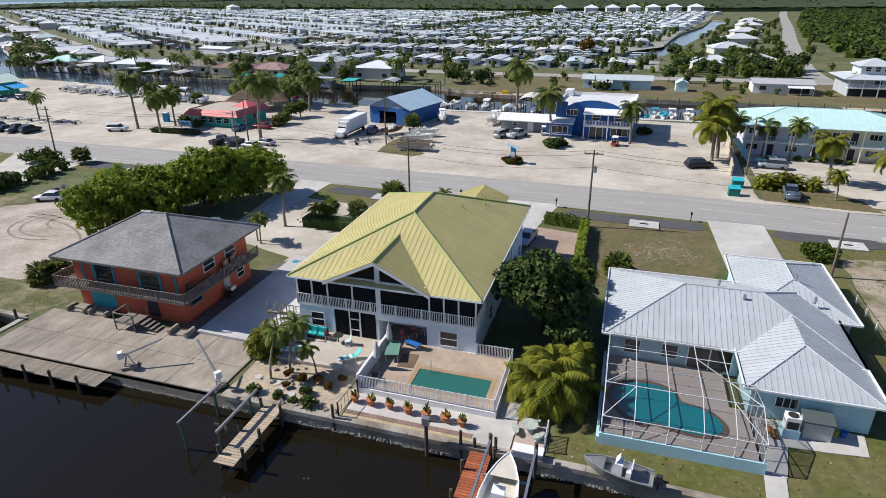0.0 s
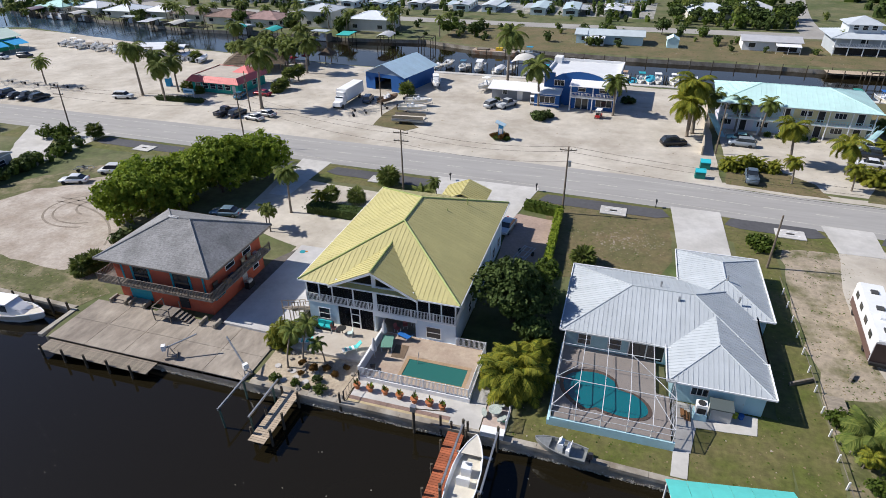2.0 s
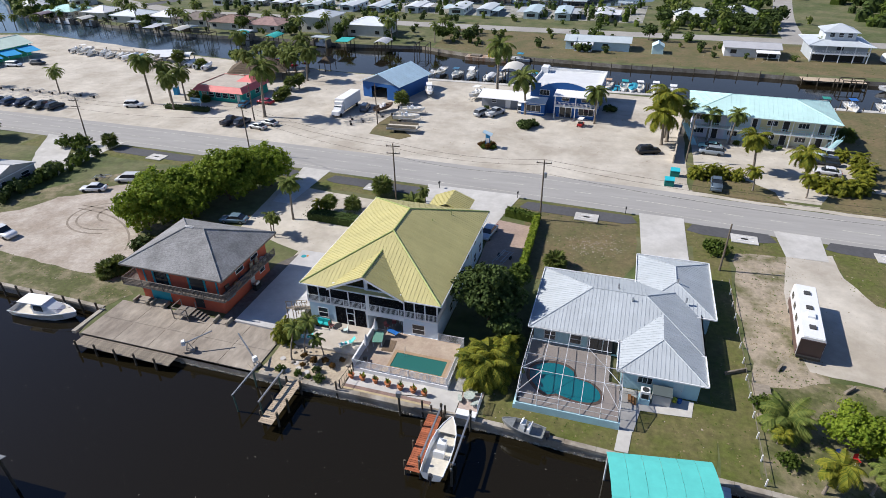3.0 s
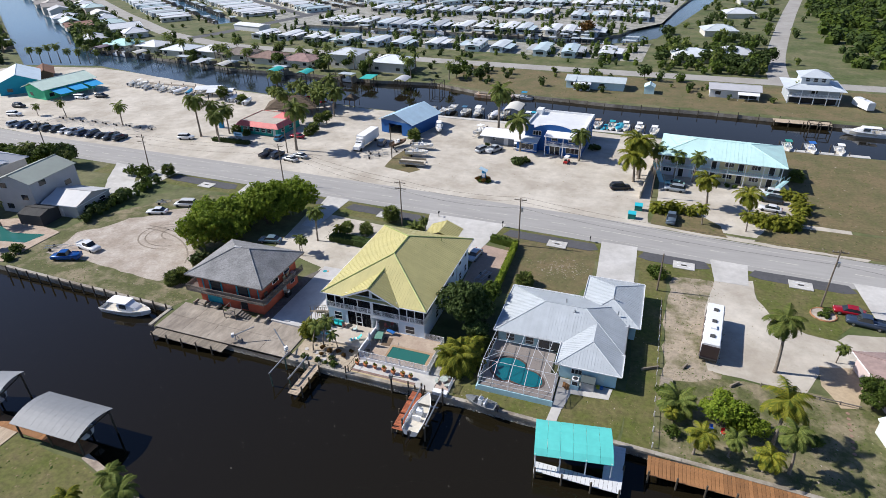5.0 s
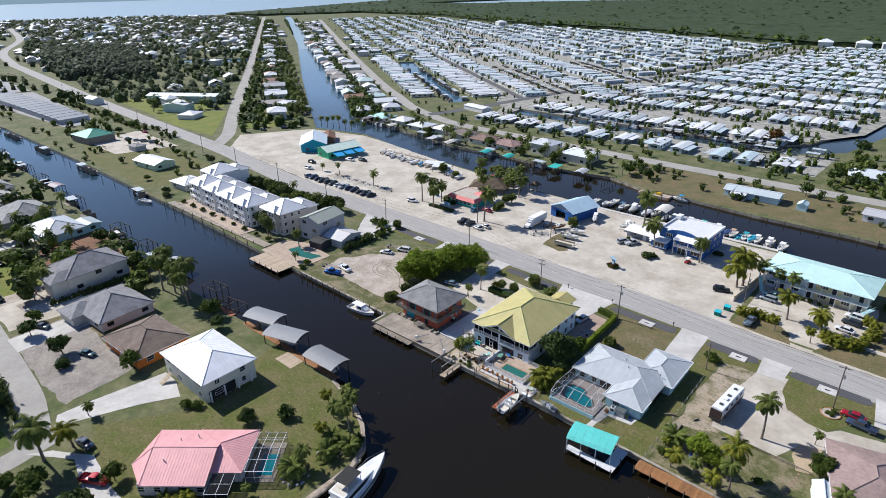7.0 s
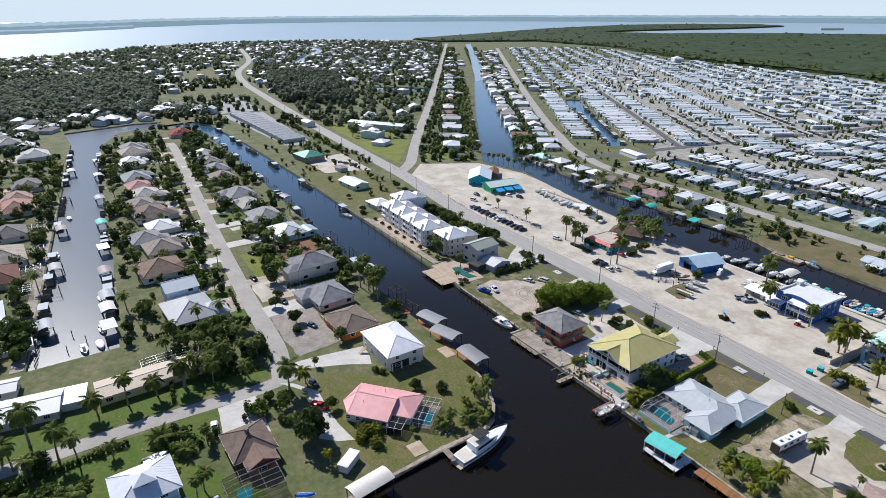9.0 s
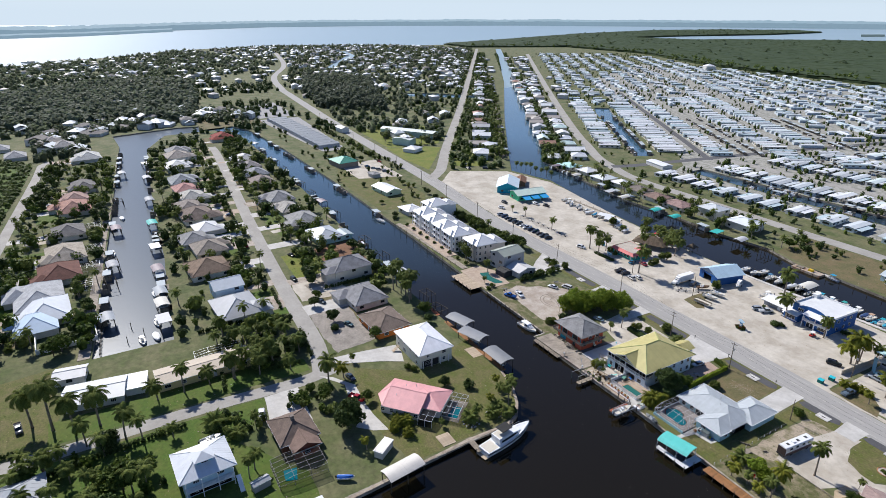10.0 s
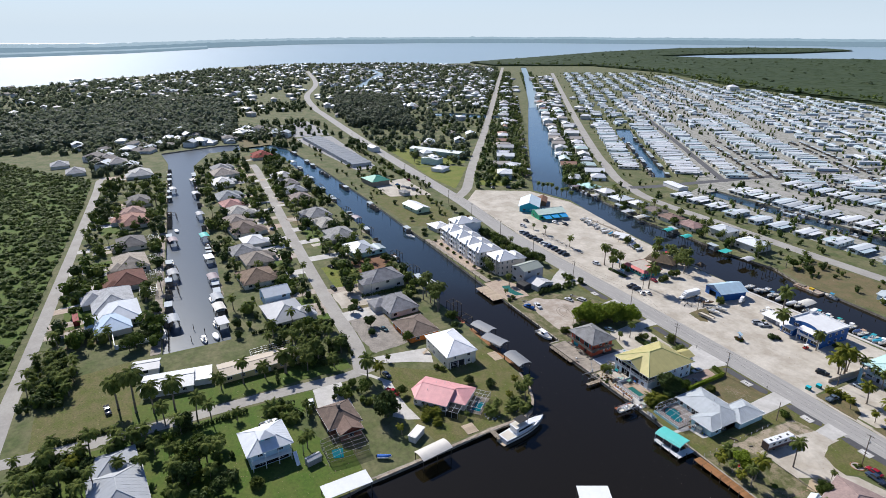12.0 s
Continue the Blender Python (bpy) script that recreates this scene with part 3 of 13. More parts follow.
sheet("lawn_silver_front", [(-2.5, 58), (10.5, 62), (12, 66), (12, 78), (-6.5, 78.6)], 0.0, 0.012, DRY, "patchy dry lawn before the silver-roofed house", "lawn", 0.4)
sheet("lawn_silver_side", [(20.5, 30.5), (24, 30.3), (25, 72), (32, 73), (32, 78), (20, 78)], 0.0, 0.014, LAWN, "shaded lawn beside the silver-roofed house", "lawn", 0.4)
sheet("lawn_silver_back", [(-2.3, 31.6), (20, 30.8), (21, 40), (-2.3, 45)], 0.0, 0.014, LAWN, "green lawn on the seawall", "lawn", 0.3)
sheet("lot_rv", [(33, 74), (39.6, 76), (39.5, 70), (42, 64.3), (46, 62), (50, 61.5), (52, 64), (62, 66), (62, 55), (52, 55.4), (47, 54), (43.5, 47.4), (38, 47.8), (31, 48.3), (30.5, 52), (31.2, 64.3)], 0.0, 0.03, SAND, "pale shell parking yard around the motorhome", "ground", 0.4)
sheet("path_sand", [(46.6, 54.4), (52.6, 55.8), (51.6, 51), (50, 46.6), (47.4, 46), (46, 50)], 0.0, 0.034, mat("tan_sand", (0.42, 0.33, 0.22), 0.95, var=0.15, scale=0.8, world_space=True), "tan sand path between drive and garden", "path", 0.5)
sheet("lawn_right_yard", [(24, 30), (60, 28), (60, 49), (30, 47), (26, 52)], 0.0, 0.016, WORN, "patchy grass garden by the wooden seawall", "lawn", 0.6)
sheet("dirt_right_yard", [(25, 44), (33, 47), (34, 62), (33, 74), (26, 73), (25, 60)], 0.0, 0.02, BARE, "worn bare earth beside the fence", "ground", 0.9)
sheet("lawn_garden_bed", [(39.5, 66), (46, 61), (50, 62), (55, 70), (56, 77), (40, 77)], 0.0, 0.02, LAWN, "green lawn inside the shell drive", "lawn", 0.4)
# peninsula across the near canal
sheet("lawn_point", [(-70, -37), (-58, -20), (-66, 7), (-42, 6), (-30, 3.4), (-22, -2), (-19.4, -8), (-19.4, -24), (-18, -40), (-30, -42), (-44, -44)], 0.0, 0.012, LAWN, "green lawn on the rounded canal point", "lawn", 0.6)
sheet("lawn_corner", [(-76.5, -50), (-76, -128), (-88, -128), (-88, -60), (-84, -50)], 0.0, 0.02, LUSH, "lush mown lawn along the side street", "lawn", 0.4)
sheet("lawn_left", [(-76, -129), (-77, -158), (-118, -158), (-122, -128), (-105, -127), (-90, -125)], 0.0, 0.018, LAWN, "open lawn with tall palms", "lawn", 0.5)
sheet("lawn_near_houses", [(-68.5, -66), (-68, -160), (-10, -160), (-12, -82), (-16, -66), (-30, -66), (-50, -80)], 0.0, 0.014, LUSH, "lush green garden lawn with palms", "lawn", 0.5)
sheet("lawn_redlot", [(-182, -31), (-152, -32), (-150, -18), (-182, -14)], 0.0, 0.02, SUNNY, "green lawn on a vacant lot", "lawn", 0.5)
sheet("dirt_red", [(-183, -13), (-158, -17), (-158, 6), (-186, 8)], 0.0, 0.024, REDDIRT, "bare red earth on a vacant lot", "ground", 0.8)
sheet("dirt_side", [(-150, -36), (-128, -37), (-126, -14), (-150, -18)], 0.0, 0.02, SAND, "sandy yard beside the street", "ground", 0.8)
sheet("gravel_yard", [(-124, -37.5), (-96, -39), (-82, -38), (-84, -22), (-104, -22), (-124, -20)], 0.0, 0.02, mat("gravel_grey", (0.2, 0.18, 0.155), 0.95, var=0.25, scale=0.6, fine=6, bump=0.3, world_space=True, col2=(0.3, 0.27, 0.235)), "sandy grey front yard with shrubs", "ground", 0.9)
sheet("drive_white_house", [(-79.4, -40.5), (-79, -35), (-76.2, -17.5), (-71, -17.6), (-64.6, -19.7), (-69, -27), (-74, -38.6), (-75.1, -42.6)], 0.0, 0.04, CONC, "pale concrete drive to the white-roofed house", "driveway", 0.1)
sheet("drive_pink_house", [(-71, -49), (-62, -43), (-52, -45), (-44, -45), (-40, -48), (-36, -44), (-34, -40), (-42, -41), (-52, -41), (-60, -40), (-68, -45)], 0.0, 0.04, CONC, "curved pale concrete drive", "driveway", 0.3)
sheet("drive_brown_house", [(-68.5, -57), (-68.5, -68), (-52, -70), (-50, -58)], 0.0, 0.04, CONC, "pale concrete forecourt beside the house", "driveway", 0.2)
# town lots beyond
sheet("lawn_triangle", [(-297, 118), (-310, 128), (-362, 166), (-372, 158), (-385, 122), (-340, 117)], 0.0, 0.02, SUNNY, "green grass triangle at the road fork", "lawn", 0.6)
sheet("lawn_inn", [(-385, 124), (-470, 131), (-500, 180), (-440, 215), (-400, 190), (-378, 172)], 0.0, 0.018, SUNNY, "green lawn round the long motel", "lawn", 0.6)
sheet("lawn_fork_right", [(-300, 140), (-318, 153), (-330, 186), (-300, 180), (-285, 160)], 0.0, 0.02, SUNNY, "grass verge beside the street fork", "lawn", 0.6)
sheet("lawn_bank_west", [(-225, 44), (-300, 45), (-345, 60), (-330, 88), (-240, 84), (-214, 70)], 0.0, 0.016, LAWN, "grass lots on the canal bank", "lawn", 0.8)
sheet("lawn_pen", [(-60, 194), (-40, 187), (60, 184), (200, 182), (200, 217), (60, 222), (-60, 225)], 0.0, 0.016, DRY, "dry grass along the far canal", "lawn", 0.5)
sheet("field_far_a", [(-560, -10), (-640, 0), (-650, 60), (-575, 60)], 0.0, 0.02, DRY, "dry open field among trees", "lawn", 1.5, 6)
sheet("field_far_b", [(-640, -140), (-720, -150), (-720, -60), (-640, -60)], 0.0, 0.02, DRY, "dry open field among trees", "lawn", 1.5, 6)
sheet("lot_far_store", [(-600, 60), (-700, 62), (-720, 110), (-600, 105)], 0.0, 0.022, GRAVEL, "grey parking lot beside the hall", "ground", 1.0, 6)
sheet("lot_storage", [(-400, 90), (-590, 104), (-590, 58), (-400, 68)], 0.0, 0.018, GRAVEL, "grey yard of the boat storage", "ground", 0.6, 5)
sheet("lot_restaurant", [(-300, 60), (-345, 62), (-350, 95), (-290, 92)], 0.0, 0.022, SAND, "sandy parking lot beside the restaurant", "ground", 0.8, 5)
sheet("park_ground", [(-250, 345), (-205, 300), (-190, 262), (10, 252), (12, 296), (-20, 282), (-190, 287), (-190, 305), (-20, 301), (15, 360), (30, 480), (70, 690), (90, 840), (-420, 900), (-900, 1000), (-700, 660), (-450, 480)], 0.0, 0.006, PARKGROUND, "streets and yards of the mobile home park", "ground", 0)

# ---- plants ----
def palm_parts(seed, height, fronds, length, droop, curve=0.6, fan=False, leaflets=14, thick=1.0):
    """Trunk and crown of one palm."""
    rng = random.Random(seed)
    t, c = M(), M()
    bend = rng.uniform(0, 6.28)
    top = Vector((math.cos(bend) * curve, math.sin(bend) * curve, height))
    pts = [Vector((math.cos(bend) * curve * s * s, math.sin(bend) * curve * s * s, height * s)) for s in (0, 0.03, 0.2, 0.4, 0.6, 0.8, 1)]
    r = (0.16 + 0.008 * height) * thick
    t.tube(pts, [r * 1.5, r * 1.15, r, r * 0.9, r * 0.85, r * 0.8, r * 0.75], 7)
    for i in range(fronds):
        az = 2.399 * i + rng.uniform(-0.2, 0.2)
        lift = 1.15 - 1.75 * (i / fronds) ** 0.9 + rng.uniform(-0.15, 0.15)
        L = length * rng.uniform(0.85, 1.1)
        out, up = Vector((math.cos(az), math.sin(az), 0)), Vector((0, 0, 1))
        side = Vector((-math.sin(az), math.cos(az), 0))
        n, p, ang = 7, top.copy(), lift
        spine = [p.copy()]
        for k in range(n):
            p = p + (out * math.cos(ang) + up * math.sin(ang)) * (L / n)
            ang -= droop / n * (1 + 0.6 * k / n)
            spine.append(p.copy())
        if fan:
            tip0, a0 = spine[3], lift
            fw = (out * math.cos(a0) + up * math.sin(a0))
            for j in range(9):
                w = (j - 4) * 0.36
                d = (fw * math.cos(w) + side * math.sin(w)).normalized()
                e = tip0 + d * L * 0.62 - up * 0.12 * L * abs(w)
                s = d.cross(up).normalized() * 0.09 * L
                mid = tip0 + (e - tip0) * 0.55
                c.add([tip0, mid + s, e - up * 0.1 * L, mid - s], [(0, 1, 2, 3)])
            c.tube([top, tip0], 0.03, 3, False)
            continue
        c.tube([spine[0], spine[3], spine[-1]], [0.05, 0.035, 0.01], 3, False)
        for k in range(1, leaflets + 1):
            s = k / (leaflets + 1) * n
            a = int(s)
            q = spine[a].lerp(spine[min(a + 1, n)], s - a)
            fw = (spine[min(a + 1, n)] - spine[a]).normalized()
            ll = L * 0.31 * math.sin(math.pi * (0.15 + 0.8 * s / n)) * rng.uniform(0.85, 1.1)
            for sg in (-1, 1):
                d = (side * sg * 0.8 + fw * 0.55 - up * 0.28).normalized()
                w = fw * 0.11 * length / 3 * (14 / leaflets) ** 0.8
                c.add([q - w, q + w, q + d * ll + w * 0.3 - up * ll * 0.18, q + d * ll * 0.5 - w - up * ll * 0.03], [(0, 1, 2, 3)])
    return t, c


def palm_meshes(*sizes, gold=False, **more):
    t, c = palm_parts(*sizes, **more)
    return t.mesh("palm_trunk", TRUNK, True), c.mesh("palm_crown", LEAF_GOLD if gold else LEAF_PALM)


def clump_meshes(seed, stems, low, high, length):
    """A palm of many stems, with arching fronds at all heights."""
    r, t, c = random.Random(seed), M(), M()
    for i in range(stems):
        a, b = palm_parts(seed + i, low + (high - low) * i / (stems - 1), 13, length * r.uniform(0.85, 1.1), 1.35, curve=0.5, leaflets=24, thick=0.4)
        x, y = 0.6 * math.cos(2.4 * i) * r.uniform(0.3, 1), 0.6 * math.sin(2.4 * i) * r.uniform(0.3, 1)
        t.add([(p[0] * 0.8 + x, p[1] * 0.8 + y, p[2]) for p in a.v], a.f)
        c.add([(p[0] + x, p[1] + y, p[2]) for p in b.v], b.f)
    return t.mesh("palm_trunk", TRUNK, True), c.mesh("palm_crown", LEAF_GOLD)


def tree_meshes(seed, height, spread, leaf, clumps=220, leaves=7, trunk_h=0.3, size=0.5, flat=0.75):
    """Trunk with limbs, and a crown of many leaf clumps gathered on uneven lobes."""
    rng = random.Random(seed)
    t, c = M(), M()
    th = height * trunk_h
    t.tube([(0, 0, 0), (0.05, 0.03, th * 0.5), (0, 0.05, th)], [0.05 * height * 0.6, 0.04 * height * 0.6, 0.035 * height * 0.6], 7)
    lobes = []
    for i in range(9):
        az, rr = 2.4 * i + rng.uniform(-0.4, 0.4), spread * (0.15 + 0.5 * math.sqrt(i / 9.0)) * rng.uniform(0.75, 1.1)
        z = th + (height - th) * rng.uniform(0.32, 0.78) * (1 - 0.25 * rr / spread)
        lobes.append((Vector((math.cos(az) * rr, math.sin(az) * rr, z)), spread * rng.uniform(0.34, 0.5)))
        t.tube([(0, 0, th * 0.9), tuple(lobes[-1][0] * 0.55 + Vector((0, 0, th * 0.5))), tuple(lobes[-1][0])], [0.02 * height * 0.6, 0.012 * height * 0.6, 0.004 * height], 5, False)
    for i in range(clumps):
        ctr, r = lobes[i % 9]
        while True:
            d = Vector((rng.gauss(0, 1), rng.gauss(0, 1), rng.gauss(0.25, 1)))
            if d.length > 0.3:
                break
        d.normalize()
        p = ctr + Vector((d.x * r, d.y * r, d.z * r * flat)) * rng.uniform(0.72, 1.1)
        if p.z < th * 0.5:
            continue
        for k in range(leaves):
            n = (d + Vector((rng.uniform(-1, 1), rng.uniform(-1, 1), rng.uniform(-0.6, 1)))).normalized()
            a = n.orthogonal().normalized()
            a = (a * math.cos(k) + n.cross(a) * math.sin(k)).normalized()
            b = n.cross(a)
            s = size * rng.uniform(0.6, 1.2)
            q = p + Vector((rng.uniform(-1, 1), rng.uniform(-1, 1), rng.uniform(-1, 1))) * size * 1.1
            c.add([q - a * s, q - b * s * 0.6, q + a * s, q + b * s * 0.6], [(0, 1, 2, 3)])
    return t.mesh("tree_trunk", BARK, True), c.mesh("tree_crown", leaf)


KINDS = {}


def plant_kind(key, name, meshes, label, category):
    KINDS.setdefault(key, []).append((name, *meshes, label, category))


for i, h in enumerate((5.2, 6.6, 8.2)):
    plant_kind("coco", "coconut_palm", palm_meshes(10 + i, h, 24, 3.3, 1.5, curve=0.9, leaflets=20), "coconut palm with arching green fronds and a bent trunk", "palm")
for i, h in enumerate((7.5, 9.5)):
    plant_kind("royal", "royal_palm", palm_meshes(20 + i, h, 26, 3.5, 1.7, curve=0.25, leaflets=20), "tall palm with a straight pale trunk and full crown", "palm")
for i, h in enumerate((1.2, 2.0, 2.9)):
    plant_kind("fan", "fan_palm", palm_meshes(30 + i, h, 34, 2.3, 0.8, curve=0.15, fan=True), "bushy fan palm with stiff round fronds", "palm")
for i, h in enumerate((2.4, 3.0)):
    plant_kind("areca", "areca_palm", clump_meshes(400 + 20 * i, 8, 0.5, h, 2.2), "golden-green clumping palm with feathery fronds", "palm")
plant_kind("slim", "coconut_palm", palm_meshes(48, 4.0, 15, 1.75, 1.5, curve=1.0, thick=0.5), "slender young coconut palm with a bent trunk", "palm")
for i, h in enumerate((4.6, 6.0)):
    plant_kind("goldpalm", "coconut_palm", palm_meshes(45 + i, h, 22, 3.2, 1.5, gold=True, curve=0.8, leaflets=20), "coconut palm with yellowing fronds", "palm")
plant_kind("date", "date_palm", palm_meshes(50, 1.0, 36, 2.3, 1.0, curve=0.05, leaflets=20), "low spreading palm with feathery fronds", "palm")
for i, (h, s) in enumerate(((7.0, 3.6), (5.6, 3.0))):
    plant_kind("dark", "broadleaf_tree", tree_meshes(60 + i, h, s, LEAF_DARK, 330, 7, size=0.42), "dense dark green broadleaf tree", "tree")
for i, (h, s) in enumerate(((6.0, 3.6), (4.6, 2.9), (7.5, 4.4))):
    plant_kind("mid", "broadleaf_tree", tree_meshes(70 + i, h, s, LEAF_MID, 300, 7, size=0.42), "rounded green broadleaf tree with a full crown", "tree")
for i, (h, s) in enumerate(((7.2, 4.6), (6.4, 4.2))):
    plant_kind("bright", "broadleaf_tree", tree_meshes(80 + i, h, s, LEAF_BRIGHT, 900, 8, trunk_h=0.06, size=0.26, flat=0.9), "bright green spreading tree with dense leaves", "tree")
plant_kind("near", "broadleaf_tree", tree_meshes(95, 7.5, 4.2, LEAF_DARK, 1300, 8, trunk_h=0.2, size=0.21), "dense dark green broadleaf tree", "tree")
plant_kind("near", "broadleaf_tree", tree_meshes(96, 6.6, 3.4, LEAF_MID, 1000, 8, trunk_h=0.2, size=0.21), "leafy green broadleaf tree", "tree")
plant_kind("rust", "broadleaf_tree", tree_meshes(90, 5.5, 3.4, LEAF_RUST, 300, 7, size=0.42), "rounded tree with rust-brown leaves", "tree")
for i, (h, s) in enumerate(((1.5, 1.3), (2.2, 1.7))):
    plant_kind("bush", "shrub", tree_meshes(100 + i, h, s, LEAF_MID, 110, 6, trunk_h=0.1, size=0.26), "rounded green garden shrub", "shrub")
for i, (h, s) in enumerate(((1.2, 1.1), (2.0, 1.5))):
    plant_kind("darkbush", "shrub", tree_meshes(110 + i, h, s, LEAF_DARK, 100, 6, trunk_h=0.1, size=0.26), "dark green garden shrub", "shrub")
for i, h in enumerate((13, 16)):
    plant_kind("pine", "pine_tree", tree_meshes(120 + i, h, 2.8, LEAF_PINE, 200, 7, trunk_h=0.25, size=0.6, flat=2.0), "tall dark feathery pine", "tree")
for key, base, leaf, h, sp in (("dark", "broadleaf_tree", LEAF_DARK, 6.2, 3.4), ("mid", "broadleaf_tree", LEAF_MID, 6.0, 3.5), ("rust", "broadleaf_tree", LEAF_RUST, 5.5, 3.4)):
    for i in range(2):
        plant_kind(key + "_far", base, tree_meshes(130 + i + len(KINDS), h - i, sp - 0.4 * i, leaf, 105, 6, size=0.62), KINDS[key][0][3], "tree")
for i, h in enumerate((5.4, 6.8, 8.0)):
    plant_kind("coco_far", "coconut_palm", palm_meshes(150 + i, h, 20, 3.3, 1.5, curve=0.9, leaflets=8), KINDS["coco"][0][3], "palm")
for i, h in enumerate((7.5, 9.0)):
    plant_kind("royal_far", "royal_palm", palm_meshes(160 + i, h, 20, 3.4, 1.7, curve=0.25, leaflets=8), KINDS["royal"][0][3], "palm")
KIND_COUNT = {}


def plant(key, x, y, z=0.0, scale=1.0, label="", seed=None, group=""):
    """One plant of a kind: trunk and crown share their meshes with its likes."""
    KIND_COUNT[key] = KIND_COUNT.get(key, 0) + 1
    rng = random.Random("%s %.1f %.1f" % (key, x, y))
    if (x < -140 or y > 175) and key + "_far" in KINDS:
        key += "_far"
    name, trunk, crown, lab, cat = KINDS[key][rng.randrange(len(KINDS[key])) if seed is None else seed % len(KINDS[key])]
    shrub = name == "shrub"
    ob = part(name, crown) if shrub else new(name)
    s = scale * rng.uniform(0.92, 1.08)
    ob.matrix_world = pose(x, y, z, 0, 0, rng.uniform(0, 360)) @ Matrix.Diagonal((s, s, s, 1))
    tagged(ob, label or lab, cat, group)
    if not shrub:
        part("trunk", trunk, None, ob)
        part("crown", crown, None, ob)
    return ob


def far_clump(m, x, y, z, w, h, rng, kind=0):
    """A low tree of a distant wood: a knobbly mass with ragged tips."""
    k = len(m.v)
    n = 6
    for i, (rz, rr) in enumerate(((0.0, 0.75), (0.45, 1.0), (0.8, 0.72))):
        for j in range(n):
            a = 6.283 * (j + 0.5 * i) / n + rng.uniform(-0.25, 0.25)
            r = w * rr * rng.uniform(0.7, 1.15)
            m.v.append((x + r * math.cos(a), y + r * math.sin(a), z + h * rz * rng.uniform(0.85, 1.1)))
    m.v.append((x + rng.uniform(-0.2, 0.2) * w, y + rng.uniform(-0.2, 0.2) * w, z + h * rng.uniform(0.95, 1.2)))
    for i in range(2):
        for j in range(n):
            a, b, c, d = k + i * n + j, k + i * n + (j + 1) % n, k + (i + 1) * n + (j + 1) % n, k + (i + 1) * n + j
            m.f += [(a, b, c), (a, c, d)]
    m.f += [(k + 2 * n + j, k + 2 * n + (j + 1) % n, k + 3 * n) for j in range(n)]


def spray_clump(m, x, y, z, w, h, rng, n=11):
    """A distant tree: a small dark core under loose leaf sprays that catch light from above."""
    k = len(m.v)
    for j in range(5):
        a = 1.2566 * j + rng.uniform(-0.3, 0.3)
        r = w * rng.uniform(0.5, 0.75)
        m.v += [(x + r * math.cos(a), y + r * math.sin(a), z), (x + r * math.cos(a), y + r * math.sin(a), z + h * rng.uniform(0.4, 0.55))]
    m.v.append((x, y, z + h * 0.8))
    for j in range(5):
        a, b = k + 2 * j, k + 2 * ((j + 1) % 5)
        m.f += [(a, b, b + 1, a + 1), (a + 1, b + 1, k + 10)]
    for i in range(n):
        a, q = 2.4 * i + rng.uniform(-0.4, 0.4), math.sqrt((i + 0.5) / n)
        p = Vector((x + w * 0.85 * q * math.cos(a), y + w * 0.85 * q * math.sin(a), z + h * (1.0 - 0.5 * q * q) * rng.uniform(0.85, 1.12)))
        tilt = Vector((math.cos(a) * q * 0.9 + rng.uniform(-0.5, 0.5), math.sin(a) * q * 0.9 + rng.uniform(-0.5, 0.5), 1.0)).normalized()
        u = tilt.orthogonal().normalized()
        u = (u * math.cos(a) + tilt.cross(u) * math.sin(a)) * w * rng.uniform(0.3, 0.5) * min(1.0, 3.6 / math.sqrt(n))
        v = tilt.cross(u) * rng.uniform(0.6, 0.95)
        m.add([p - u, p - v, p + u, p + v], [(0, 1, 2, 3)])


def leafy_clump(m, x, y, z, w, h, rng, n=64):
    """A garden tree of the middle distance: a dark core under many tilted leaf sprays, open at the edges."""
    lobes = [(x + rng.uniform(-0.5, 0.5) * w, y + rng.uniform(-0.5, 0.5) * w, z + h * rng.uniform(0.45, 0.75), w * rng.uniform(0.4, 0.7)) for _ in range(4)]
    far_clump(m, x, y, z + h * 0.12, w * 0.55, h * 0.62, rng)
    for i in range(n):
        cx, cy, cz, r = lobes[i % 4]
        a, e = rng.uniform(0, 6.283), rng.uniform(-0.35, 1.5)
        d = Vector((math.cos(a) * math.cos(e), math.sin(a) * math.cos(e), math.sin(e) * 0.8))
        p = Vector((cx, cy, cz)) + d * r * rng.uniform(0.75, 1.15)
        u = d.orthogonal().normalized()
        u = (u * math.cos(a * 3) + d.cross(u) * math.sin(a * 3) + d * rng.uniform(-0.5, 0.5)) * w * rng.uniform(0.14, 0.26)
        v = (d.cross(u).normalized() + d * rng.uniform(-0.4, 0.4)) * w * rng.uniform(0.1, 0.2)
        m.add([p - u, p - v, p + u, p + v], [(0, 1, 2, 3)])

